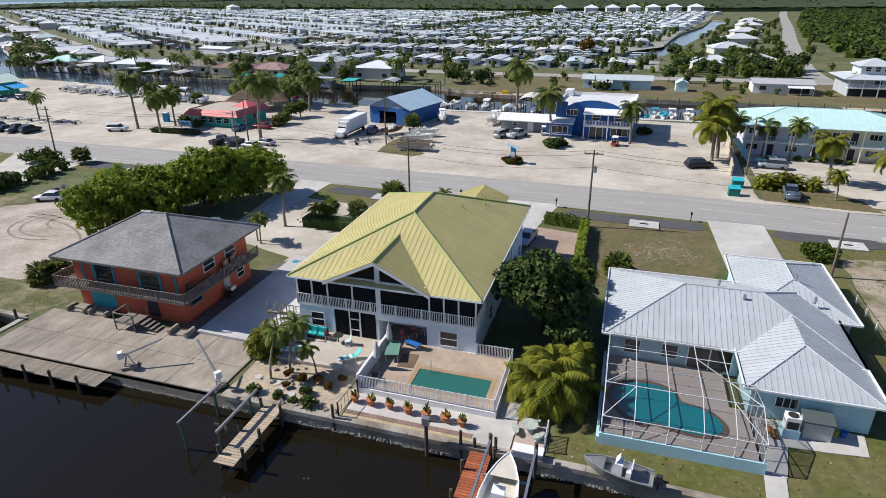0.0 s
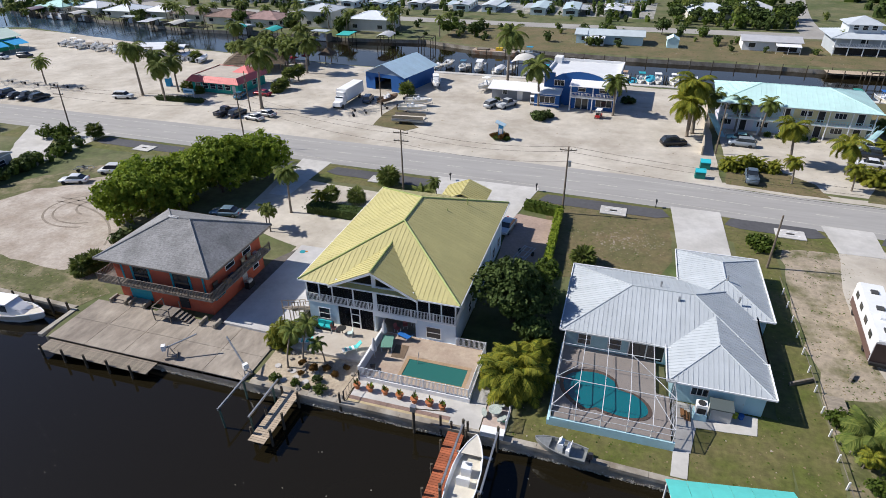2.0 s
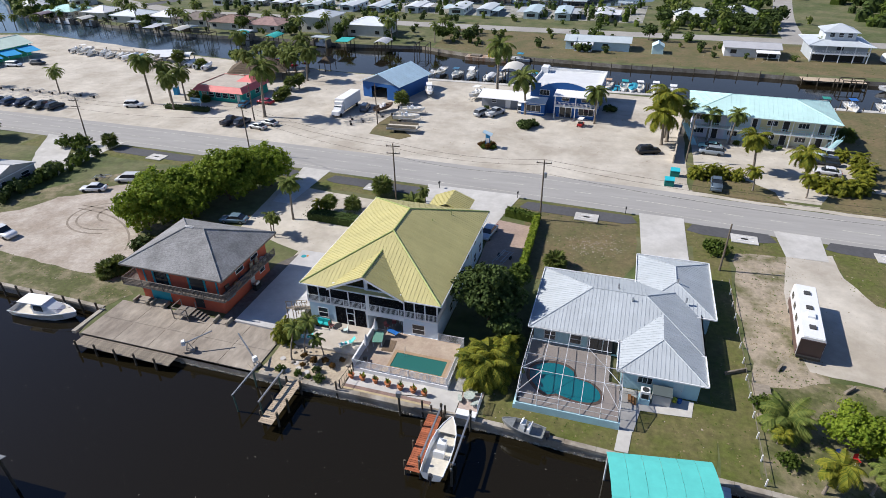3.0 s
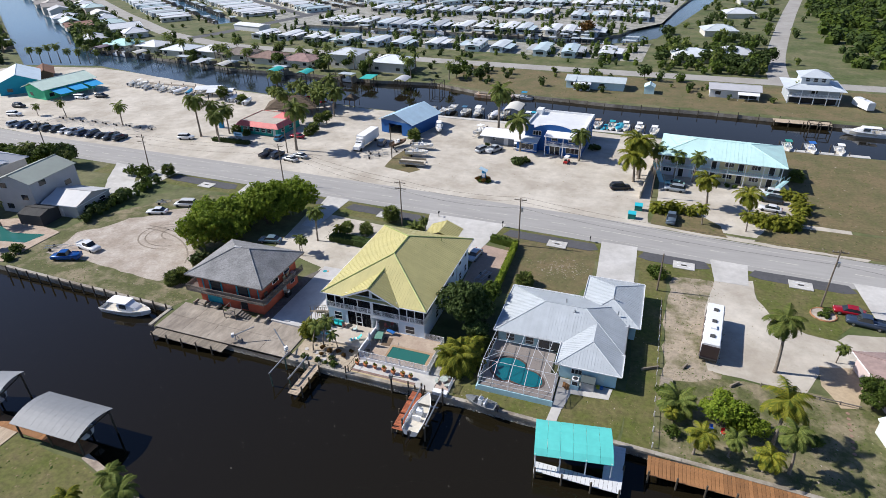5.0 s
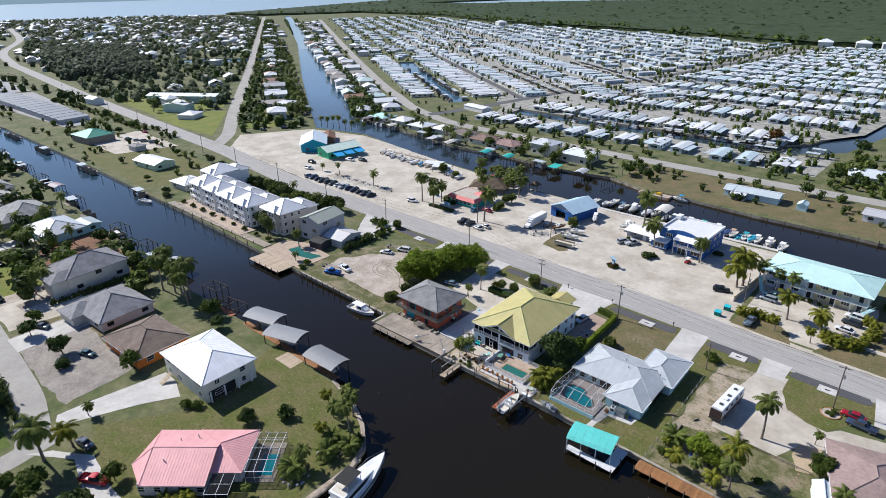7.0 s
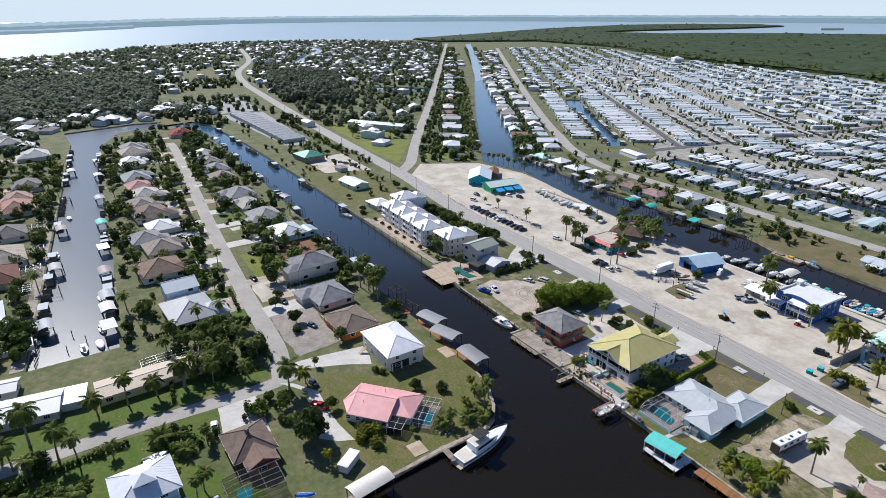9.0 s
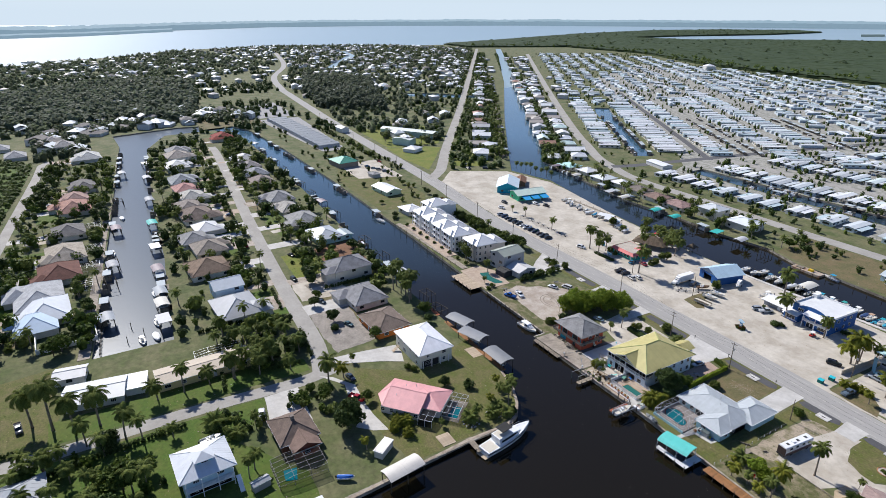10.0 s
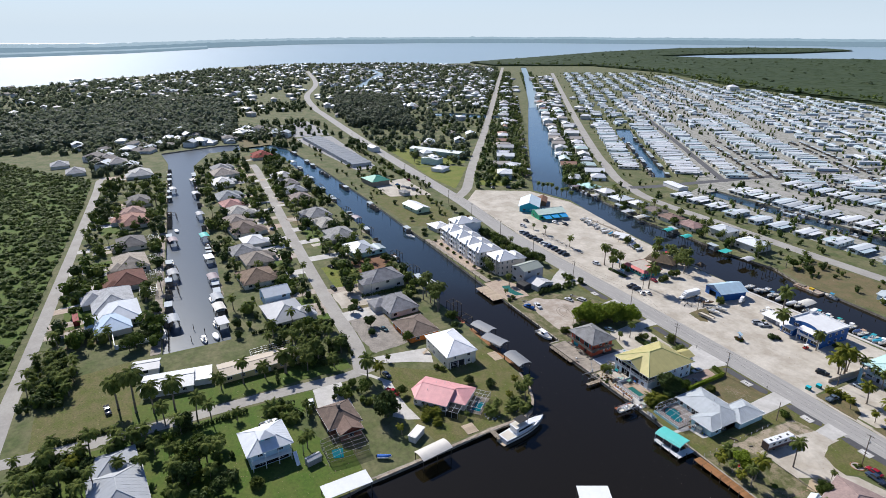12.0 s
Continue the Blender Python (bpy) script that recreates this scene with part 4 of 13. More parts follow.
# ---- houses ----
def roof_faces(kind, w, d, z, rise):
    """Planes of a hip or gable roof over a w by d plan; each polygon begins with its eave."""
    W, D = w / 2, d / 2
    if kind == "hip":
        if W >= D:
            r = W - D
            a, b = (-r, 0, z + rise), (r, 0, z + rise)
            return [[(-W, -D, z), (W, -D, z), b, a], [(W, D, z), (-W, D, z), a, b], [(W, -D, z), (W, D, z), b], [(-W, D, z), (-W, -D, z), a]]
        r = D - W
        a, b = (0, -r, z + rise), (0, r, z + rise)
        return [[(-W, -D, z), (W, -D, z), a], [(W, D, z), (-W, D, z), b], [(W, -D, z), (W, D, z), b, a], [(-W, D, z), (-W, -D, z), a, b]]
    if kind == "gable_x":
        a, b = (-W, 0, z + rise), (W, 0, z + rise)
        return [[(-W, -D, z), (W, -D, z), b, a], [(W, D, z), (-W, D, z), a, b]]
    if kind == "gable_y":
        a, b = (0, -D, z + rise), (0, D, z + rise)
        return [[(W, -D, z), (W, D, z), b, a], [(-W, D, z), (-W, -D, z), a, b]]
    if kind == "shed":
        return [[(-W, -D, z), (W, -D, z), (W, D, z + rise), (-W, D, z + rise)]]
    return [[(-W, -D, z), (W, -D, z), (W, D, z + 0.05), (-W, D, z + 0.05)]]


def clip_u(poly, lo, hi):
    """The part of a polygon in (u, v) with lo <= u <= hi."""
    for sign, lim in ((1, lo), (-1, -hi)):
        out = []
        for i, p in enumerate(poly):
            q = poly[(i + 1) % len(poly)]
            a, b = sign * p[0] - lim, sign * q[0] - lim
            if a >= 0:
                out.append(p)
            if (a >= 0) != (b >= 0):
                t = a / (a - b)
                out.append((p[0] + t * (q[0] - p[0]), p[1] + t * (q[1] - p[1])))
        poly = out
        if len(poly) < 3:
            return []
    return poly


def panel_strips(face, width, rib=0.05, thick=0.05):
    """Sheet-metal pans of one roof plane, each a slab with a raised seam along one edge."""
    o = Vector(face[0])
    u = (Vector(face[1]) - o).normalized()
    nrm = (Vector(face[1]) - o).cross(Vector(face[-1]) - o).normalized()
    if nrm.z < 0:
        nrm = -nrm
    v = nrm.cross(u)
    if (Vector(face[2]) - o).dot(v) < 0:
        v = -v
    flat = [((Vector(p) - o).dot(u), (Vector(p) - o).dot(v)) for p in face]
    lo, hi = min(p[0] for p in flat), max(p[0] for p in flat)
    n = max(1, round((hi - lo) / width))
    step = (hi - lo) / n
    for k in range(n):
        c = clip_u(flat, lo + k * step, lo + (k + 1) * step - 0.006)
        if len(c) < 3:
            continue
        m = M()
        top = [o + u * a + v * b for a, b in c]
        q = len(c)
        m.add([tuple(p) for p in top] + [tuple(p - nrm * thick) for p in top], [tuple(range(q)), tuple(range(q, 2 * q))[::-1]] + [(i, q + i, q + (i + 1) % q, (i + 1) % q) for i in range(q)])
        s = clip_u(flat, lo + k * step, lo + k * step + 0.05)
        if len(s) >= 3 and rib:
            b0, b1 = min(p[1] for p in s), max(p[1] for p in s)
            a0 = lo + k * step
            base = [o + u * (a0 + da) + v * b for da, b in ((0, b0), (0.05, b0), (0.05, b1), (0, b1))]
            m.add([tuple(p) for p in base] + [tuple(p + nrm * rib) for p in base], [(4, 5, 6, 7), (0, 1, 5, 4), (1, 2, 6, 5), (2, 3, 7, 6), (3, 0, 4, 7)])
        yield m


def add_panels(parent, faces, width, material, name="roof_panel", rib=0.05):
    for face in faces:
        for m in panel_strips(face, width, rib):
            part(name, m, material, parent)


def ridge_caps(faces, r=0.09):
    """Rounded caps over ridges and hips, where two planes share an edge."""
    edges, m = {}, M()
    for face in faces:
        for a, b in zip(face, face[1:] + face[:1]):
            key = tuple(sorted((tuple(round(x, 2) for x in a), tuple(round(x, 2) for x in b))))
            edges[key] = edges.get(key, 0) + 1
    for (a, b), k in edges.items():
        if k > 1:
            m.tube([(a[0], a[1], a[2] + 0.03), (b[0], b[1], b[2] + 0.03)], r, 5)
    return m


def bar_frame(m, xs, zs, depth):
    """One connected frame whose bars lie between every other pair of lines."""
    nx, nz, at = len(xs) - 1, len(zs) - 1, {}

    def v(i, j, k):
        if (i, j, k) not in at:
            at[i, j, k] = len(m.v)
            m.v.append((xs[i], -depth * k, zs[j]))
        return at[i, j, k]

    solid = lambda i, j: 0 <= i < nx and 0 <= j < nz and (i % 2 == 0 or j % 2 == 0)
    for i in range(nx):
        for j in range(nz):
            if not solid(i, j):
                continue
            m.f.append((v(i, j, 1), v(i + 1, j, 1), v(i + 1, j + 1, 1), v(i, j + 1, 1)))
            for di, dj, p, q in ((-1, 0, (i, j + 1), (i, j)), (1, 0, (i + 1, j), (i + 1, j + 1)), (0, -1, (i, j), (i + 1, j)), (0, 1, (i + 1, j + 1), (i, j + 1))):
                if not solid(i + di, j + dj):
                    m.f.append((v(*p, 1), v(*p, 0), v(*q, 0), v(*q, 1)))


WIN_CACHE = {}


def window(parent, x, y, z, w, h, face, frame=None, panes=2):
    """A framed window with glass panes on a wall; face: 's', 'n', 'e' or 'w'."""
    turn = {"s": 0, "e": 90, "n": 180, "w": 270}[face]
    key = (round(w, 2), round(h, 2), panes, (frame or TRIM).name)
    if key not in WIN_CACHE:
        fr, gl = M(), M()
        b = 0.07
        xs, zs = [-w / 2 - b, -w / 2, w / 2, w / 2 + b], [-b, 0, h, h + b]
        if panes == 2:
            zs[2:2] = [h / 2 - 0.03, h / 2 + 0.03]
        elif panes > 2:
            xs[2:2] = [-w / 2 + w * i / panes + e for i in range(1, panes) for e in (-0.03, 0.03)]
        bar_frame(fr, xs, zs, 0.07)
        gl.box(-w / 2, w / 2, -0.035, 0.0, 0, h)
        WIN_CACHE[key] = (fr.mesh("window_frame", frame or TRIM), gl.mesh("pane", GLASS))
    fr, gl = WIN_CACHE[key]
    ob = part("window", fr, None, parent)
    ob.matrix_local = pose(x, y, z, 0, 0, turn)
    part("pane", gl, None, ob)
    return ob


DOOR_CACHE = {}


def door(parent, x, y, z, face, col=(0.6, 0.6, 0.58), w=0.95, h=2.05):
    turn = {"s": 0, "e": 90, "n": 180, "w": 270}[face]
    key = (col, w, h)
    if key not in DOOR_CACHE:
        m, k = M(), M()
        m.box(-w / 2, w / 2, -0.05, 0.0, 0, h).box(-w / 2 + 0.12, w / 2 - 0.12, -0.07, -0.05, 0.2, h * 0.45).box(-w / 2 + 0.12, w / 2 - 0.12, -0.07, -0.05, h * 0.52, h - 0.15)
        k.box(w / 2 - 0.14, w / 2 - 0.08, -0.12, -0.05, 0.98, 1.04)
        DOOR_CACHE[key] = (m.mesh("door", paint(col)), k.mesh("door_handle", STEEL))
    m, k = DOOR_CACHE[key]
    ob = part("door", m, None, parent)
    ob.matrix_local = pose(x, y, z, 0, 0, turn)
    part("door_handle", k, None, ob)
    return ob


def wall_shell(w, d, z0, z1, t=0.2):
    """Four walls round a plan, with thickness."""
    W, D = w / 2, d / 2
    return M().box(-W, W, -D, -D + t, z0, z1).box(-W, W, D - t, D, z0, z1).box(-W, -W + t, -D + t, D - t, z0, z1).box(W - t, W, -D + t, D - t, z0, z1)


def gable_ends(kind, w, d, z, rise):
    m = M()
    W, D = w / 2, d / 2
    if kind == "gable_x":
        for x in (-W, W - 0.2):
            m.add([(x, -D, z), (x, D, z), (x, 0, z + rise), (x + 0.2, -D, z), (x + 0.2, D, z), (x + 0.2, 0, z + rise)], [(0, 2, 1), (3, 4, 5), (0, 1, 4, 3), (1, 2, 5, 4), (2, 0, 3, 5)])
    if kind == "gable_y":
        for y in (-D, D - 0.2):
            m.add([(-W, y, z), (W, y, z), (0, y, z + rise), (-W, y + 0.2, z), (W, y + 0.2, z), (0, y + 0.2, z + rise)], [(0, 1, 2), (3, 5, 4), (0, 3, 4, 1), (1, 4, 5, 2), (2, 5, 3, 0)])
    return m


def house(x, y, w, d, turn, h, rise, roof, wall_col, roof_mat, label, kind="hip", over=0.6, category="house", windows=True, panels=0.0, group="", name="house", seed=0, z=0.0):
    """A plain house: walls, roof, windows on all sides and a door."""
    rng = random.Random("%s %.1f %.1f" % (seed, x, y))
    ob = thing(name, x, y, z, turn, label, category, group)
    body = wall_shell(w, d, 0, h)
    g = gable_ends(kind, w, d, h, rise * w / (w + 2 * over) if kind == "gable_y" else rise * d / (d + 2 * over))
    body.add(g.v, g.f)
    part("wall", body, paint(wall_col, 0.85), ob)
    far = x < -105 or y > 150
    slope = rise / (min(w, d) / 2)
    faces = roof_faces(kind, w + 2 * over, d + 2 * over, h - 0.02, rise)
    if panels:
        add_panels(ob, faces, panels, roof_mat, rib=0.025)
        part("ridge_cap", ridge_caps(faces), roof_mat, ob)
    else:
        rm = M()
        for f in faces:
            rm.slab(f, 0.12)
        cap = ridge_caps(faces, 0.11)
        rm.add(cap.v, cap.f)
        part("roof", rm, roof_mat, ob)
    far or part("fascia", M().box(-w / 2 - over, w / 2 + over, -d / 2 - over - 0.03, -d / 2 - over + 0.02, h - 0.22, h - 0.03).box(-w / 2 - over, w / 2 + over, d / 2 + over - 0.02, d / 2 + over + 0.03, h - 0.22, h - 0.03).box(-w / 2 - over - 0.03, -w / 2 - over + 0.02, -d / 2 - over, d / 2 + over, h - 0.22, h - 0.03).box(w / 2 + over - 0.02, w / 2 + over + 0.03, -d / 2 - over, d / 2 + over, h - 0.22, h - 0.03), TRIM, ob)
    if windows:
        storeys = max(1, round(h / 2.9))
        for s in range(storeys):
            zb = s * h / storeys + 1.0
            for face, L in (("s", w), ("e", d)):
                n = max(1, int(L / 4.6))
                for i in range(n):
                    p = -L / 2 + L * (i + 0.5) / n
                    ww = rng.choice((1.0, 1.4, 1.8))
                    if far:
                        if (s + i) % 2 == 0 and x > -300 and y < 260:
                            part("window", M().box(p - 0.9, p + 0.9, -d / 2 - 0.04, -d / 2, zb, zb + 1.2) if face == "s" else M().box(w / 2, w / 2 + 0.04, p - 0.9, p + 0.9, zb, zb + 1.2), GLASS, ob)
                        continue
                    if s == 0 and face == "s" and i == n // 2:
                        door(ob, p, -d / 2, 0.05, "s")
                        continue
                    pos = {"s": (p, -d / 2), "n": (p, d / 2), "e": (w / 2, p), "w": (-w / 2, p)}[face]
                    window(ob, pos[0], pos[1], zb, ww, 1.15, face, panes=rng.choice((2, 2, 3)))
    return ob

# ---- vehicles, boats, poles and docks ----
CAR_CACHE = {}
CARS = {
    # length, width, hood z, roof z, cabin: windscreen base, roof front, roof back, rear base (share of length, from the nose)
    "sedan": (4.7, 1.8, 0.88, 1.43, 0.27, 0.42, 0.72, 0.9),
    "suv": (4.8, 1.9, 1.05, 1.72, 0.25, 0.37, 0.88, 0.98),
    "van": (5.1, 1.95, 1.0, 1.75, 0.17, 0.34, 0.92, 0.99),
    "pickup": (5.7, 1.95, 1.08, 1.85, 0.25, 0.36, 0.58, 0.63),
}


def car(x, y, turn, kind="sedan", col=(0.7, 0.7, 0.7), label="", z=0.02, group="", category="car"):
    """A parked car with shaped body, glass cabin, lamps and four wheels; its nose points along +x."""
    key = (kind, col)
    if key not in CAR_CACHE:
        L, W, zh, zr, c0, c1, c2, c3 = CARS[kind]
        h, body, glass, roof = W / 2, M(), M(), M()
        px = lambda s: L / 2 - s * L
        rings = []
        for s, k, top in ((0, 0.8, zh * 0.72), (0.03, 0.92, zh * 0.88), (0.12, 1, zh * 0.95), (c0, 1, zh), (0.5, 1, zh + 0.03), (min(c3, 0.94), 1, zh + 0.02), (0.97, 0.96, zh - 0.02), (1, 0.88, zh - 0.12)):
            w = h * k
            lo = 0.28 if 0.02 < s < 0.98 else 0.4
            rings.append([(px(s), -w * 0.93, lo), (px(s), -w, 0.55), (px(s), -w * 0.98, top - 0.1), (px(s), -w * 0.86, top), (px(s), w * 0.86, top), (px(s), w * 0.98, top - 0.1), (px(s), w, 0.55), (px(s), w * 0.93, lo)])
        body.loft(rings)
        if kind == "pickup":
            body.box(px(0.99), px(0.64), -h * 0.97, -h * 0.86, zh, zh + 0.14).box(px(0.99), px(0.64), h * 0.86, h * 0.97, zh, zh + 0.14).box(px(1), px(0.975), -h * 0.95, h * 0.95, zh - 0.1, zh + 0.14)
        g = []
        for s, k, top in ((c0, 0.84, zh), (c1, 0.74, zr - 0.05), (c2, 0.74, zr - 0.05), (c3, 0.82, zh)):
            g.append([(px(s), -h * 0.88, zh - 0.02), (px(s), -h * k, top), (px(s), h * k, top), (px(s), h * 0.88, zh - 0.02)])
        glass.loft(g)
        r = []
        for s, k, top in ((c1 - 0.015, 0.74, zr - 0.05), (c1 + 0.05, 0.73, zr), (c2 - 0.05, 0.73, zr), (c2 + 0.015, 0.74, zr - 0.05)):
            r.append([(px(s), -h * k - 0.02, top - 0.03), (px(s), -h * k + 0.04, top + 0.02), (px(s), h * k - 0.04, top + 0.02), (px(s), h * k + 0.02, top - 0.03)])
        roof.loft(r)
        tyre, rim = M(), M()
        tyre.tube([(0, -0.1, 0), (0, 0.1, 0)], 0.34, 14)
        rim.tube([(0, -0.115, 0), (0, 0.115, 0)], 0.2, 10)
        lamp, tail = M().box(-0.03, 0.03, -0.2, 0.2, -0.06, 0.07), M().box(-0.03, 0.03, -0.16, 0.16, -0.1, 0.1)
        p = car_paint(col)
        CAR_CACHE[key] = (body.mesh("car_body", p, True), glass.mesh("car_glass", GLASS), roof.mesh("car_roof", p), tyre.mesh("tyre", BLACK), rim.mesh("rim", STEEL), lamp.mesh("headlight", WHITE), tail.mesh("tail_light", car_paint((0.3, 0.01, 0.01))))
    body, glass, roof, tyre, rim, lamp, tail = CAR_CACHE[key]
    L, W = CARS[kind][:2]
    ob = thing("pickup_truck" if kind == "pickup" else {"sedan": "car", "suv": "suv", "van": "minivan"}[kind], x, y, z, turn, label, category, group)
    part("body", body, None, ob), part("glasshouse", glass, None, ob), part("roof", roof, None, ob)
    for sx in (-0.3, 0.31):
        for sy in (-1, 1):
            w = part("wheel", tyre, None, ob)
            w.location = (sx * L, sy * (W / 2 - 0.1), 0.34)
            if x > -70 and y < 100:
                part("rim", rim, None, w)
    for sy in (-1, 1) if x > -130 else ():
        a, b = part("headlight", lamp, None, ob), part("tail_light", tail, None, ob)
        a.location, b.location = (L / 2 - 0.09, sy * W * 0.33, 0.66), (-L / 2 + 0.04, sy * W * 0.36, 0.78)
    return ob


BOAT_CACHE = {}
GEL = mat("white_gelcoat", (0.75, 0.76, 0.76), 0.25, var=0.04, spec=0.6)
CREAM = mat("cream_gelcoat", (0.6, 0.56, 0.47), 0.4, var=0.08)
MOTOR = mat("outboard_black", (0.03, 0.03, 0.035), 0.3)


def hull_rings(L, B, D, sheer=0.25):
    rings = []
    for s, w, z0 in ((0, 0.9, 0.0), (0.25, 1.0, 0.0), (0.5, 0.98, 0.0), (0.7, 0.82, 0.06), (0.85, 0.52, 0.22), (0.95, 0.22, 0.45), (1.0, 0.03, 0.8)):
        top = D + sheer * s * s
        b = B / 2 * w
        rings.append([(-L / 2 + L * s, 0, z0 * D), (-L / 2 + L * s, b * 0.75, z0 * D + 0.18 * D), (-L / 2 + L * s, b, top), (-L / 2 + L * s, -b, top), (-L / 2 + L * s, -b * 0.75, z0 * D + 0.18 * D)])
    return rings


def boat(x, y, z, turn, L=6.5, B=2.3, top="ttop", hull=None, label="white fibreglass boat with a T-top", canvas=(0.7, 0.72, 0.72), motors=1, group=""):
    """An open motor boat: hull, cockpit floor, console, seat, top on four legs, outboard engine. Its bow points along +x."""
    hull = hull or GEL
    key = (L, B, top, hull.name, canvas, motors)
    if key not in BOAT_CACHE:
        D = 0.13 * L + 0.1
        h = M()
        r = hull_rings(L, B, D)
        n = len(r)
        h.v = [p for ring in r for p in ring]
        for i in range(n - 1):
            for j in (0, 1, 3, 4):
                h.f.append((i * 5 + j, i * 5 + (j + 1) % 5, (i + 1) * 5 + (j + 1) % 5, (i + 1) * 5 + j))
        h.f.append((0, 4, 3, 2, 1))
        gun = M()
        for sg in (2, 3):
            gun.tube([Vector(ring[sg]) for ring in r], 0.06, 5)
        h.add(gun.v, gun.f)
        deck = M()
        left = [(ring[2][0], ring[2][1] * 0.86, D * 0.55) for ring in r[:5]]
        right = [(ring[3][0], ring[3][1] * 0.86, D * 0.55) for ring in r[:5]]
        deck.add(left + right[::-1], [tuple(range(10))[::-1]])
        bow = [tuple(Vector(r[i][2]) + Vector((0, 0, -0.02))) for i in (3, 4, 5, 6)] + [tuple(Vector(r[i][3]) + Vector((0, 0, -0.02))) for i in (6, 5, 4, 3)]
        deck.add(bow, [tuple(range(8))[::-1]])
        for i in range(4):
            for k in (2, 3):
                a, b = r[i][k], r[i + 1][k]
                deck.add([a, b, (b[0], b[1] * 0.86, D * 0.55), (a[0], a[1] * 0.86, D * 0.55)], [(0, 1, 2, 3)])
        con, seat, roof, mot = M(), M(), M(), M()
        con.box(-0.06 * L, 0.05 * L, -0.4, 0.4, D * 0.55, D * 0.55 + 0.95)
        con.add([(0.05 * L, -0.35, D * 0.55 + 0.9), (0.05 * L, 0.35, D * 0.55 + 0.9), (-0.01 * L, 0.33, D * 0.55 + 1.35), (-0.01 * L, -0.33, D * 0.55 + 1.35)], [(0, 1, 2, 3)])
        seat.box(-0.19 * L, -0.12 * L, -0.5, 0.5, D * 0.55, D * 0.55 + 0.6).box(-0.2 * L, -0.185 * L, -0.5, 0.5, D * 0.55 + 0.6, D * 0.55 + 0.95)
        if top == "ttop":
            zt = D * 0.55 + 1.95
            for sx in (-0.1 * L, 0.05 * L):
                for sy in (-0.5, 0.5):
                    roof.tube([(sx, sy, D * 0.6), (sx * 1.2, sy * 1.3, zt)], 0.03, 4)
            roof.box(-0.2 * L, 0.1 * L, -0.36 * B, 0.36 * B, zt, zt + 0.06)
        elif top == "cabin":
            roof.loft([[(-0.1 * L, -0.36 * B, D * 0.9), (-0.1 * L, 0.36 * B, D * 0.9), (-0.1 * L, 0.3 * B, D + 1.3), (-0.1 * L, -0.3 * B, D + 1.3)], [(0.12 * L, -0.34 * B, D * 0.9), (0.12 * L, 0.34 * B, D * 0.9), (0.07 * L, 0.28 * B, D + 1.3), (0.07 * L, -0.28 * B, D + 1.3)], [(0.3 * L, -0.25 * B, D), (0.3 * L, 0.25 * B, D), (0.24 * L, 0.2 * B, D + 0.45), (0.24 * L, -0.2 * B, D + 0.45)]])
            for sy in (-0.3 * B, 0.3 * B):
                roof.tube([(-0.28 * L, sy, D), (-0.28 * L, sy, D + 1.35)], 0.03, 4)
            roof.box(-0.32 * L, 0.09 * L, -0.33 * B, 0.33 * B, D + 1.3, D + 1.38)
        elif top == "cover":
            roof.loft([[(ring[2][0], ring[2][1] * 1.02, ring[2][2] + 0.02), (ring[2][0], ring[2][1] * 0.4, ring[2][2] + 0.4), (ring[2][0], -ring[2][1] * 0.4, ring[2][2] + 0.4), (ring[2][0], -ring[2][1] * 1.02, ring[2][2] + 0.02)] for ring in r[:6]])
        for i in range(motors):
            oy = (i - (motors - 1) / 2) * 0.6
            mot.loft([[(-L / 2 - 0.55, oy - 0.16, D * 0.7), (-L / 2 - 0.55, oy + 0.16, D * 0.7), (-L / 2 - 0.5, oy + 0.14, D * 0.7 + 0.6), (-L / 2 - 0.5, oy - 0.14, D * 0.7 + 0.6)], [(-L / 2 - 0.05, oy - 0.18, D * 0.75), (-L / 2 - 0.05, oy + 0.18, D * 0.75), (-L / 2 - 0.12, oy + 0.14, D * 0.7 + 0.55), (-L / 2 - 0.12, oy - 0.14, D * 0.7 + 0.55)]])
            mot.tube([(-L / 2 - 0.3, oy, D * 0.72), (-L / 2 - 0.32, oy, -0.15)], [0.1, 0.06], 6)
        pane = M()
        if top == "cabin":
            pane.add([(0.128 * L, -0.3 * B, D + 0.15), (0.128 * L, 0.3 * B, D + 0.15), (0.088 * L, 0.27 * B, D + 1.15), (0.088 * L, -0.27 * B, D + 1.15)], [(0, 1, 2, 3)])
            for sg in (-1, 1):
                q = [(-0.07 * L, sg * 0.352 * B, D + 0.35), (0.085 * L, sg * 0.348 * B, D + 0.35), (0.07 * L, sg * 0.305 * B, D + 1.1), (-0.07 * L, sg * 0.31 * B, D + 1.1)]
                pane.add(q, [(0, 1, 2, 3) if sg < 0 else (3, 2, 1, 0)])
            pane.tube([(0.2 * L, -0.3 * B, D + 0.75), (0.36 * L, -0.2 * B, D + 0.85), (0.47 * L, 0, D + 0.95), (0.36 * L, 0.2 * B, D + 0.85), (0.2 * L, 0.3 * B, D + 0.75)], 0.025, 4, False)
        canvas_mat = WHITE if canvas[0] > 0.6 else paint(canvas)
        BOAT_CACHE[key] = [("hull", h.mesh("hull", hull)), ("deck", deck.mesh("boat_deck", CREAM if hull == GEL else hull)), ("console", con.mesh("console", GEL)), ("seat", seat.mesh("boat_seat", WHITE)), ("outboard_motor", mot.mesh("outboard", MOTOR if len(canvas) and canvas[0] < 0.75 else GEL))]
        if pane.v:
            BOAT_CACHE[key].append(("window", pane.mesh("boat_window", GLASS)))
        if roof.v:
            BOAT_CACHE[key].append(("canvas_top" if top != "cabin" else "cabin", roof.mesh("boat_top", canvas_mat)))
    ob = thing("motor_boat", x, y, z, turn, label, "boat", group)
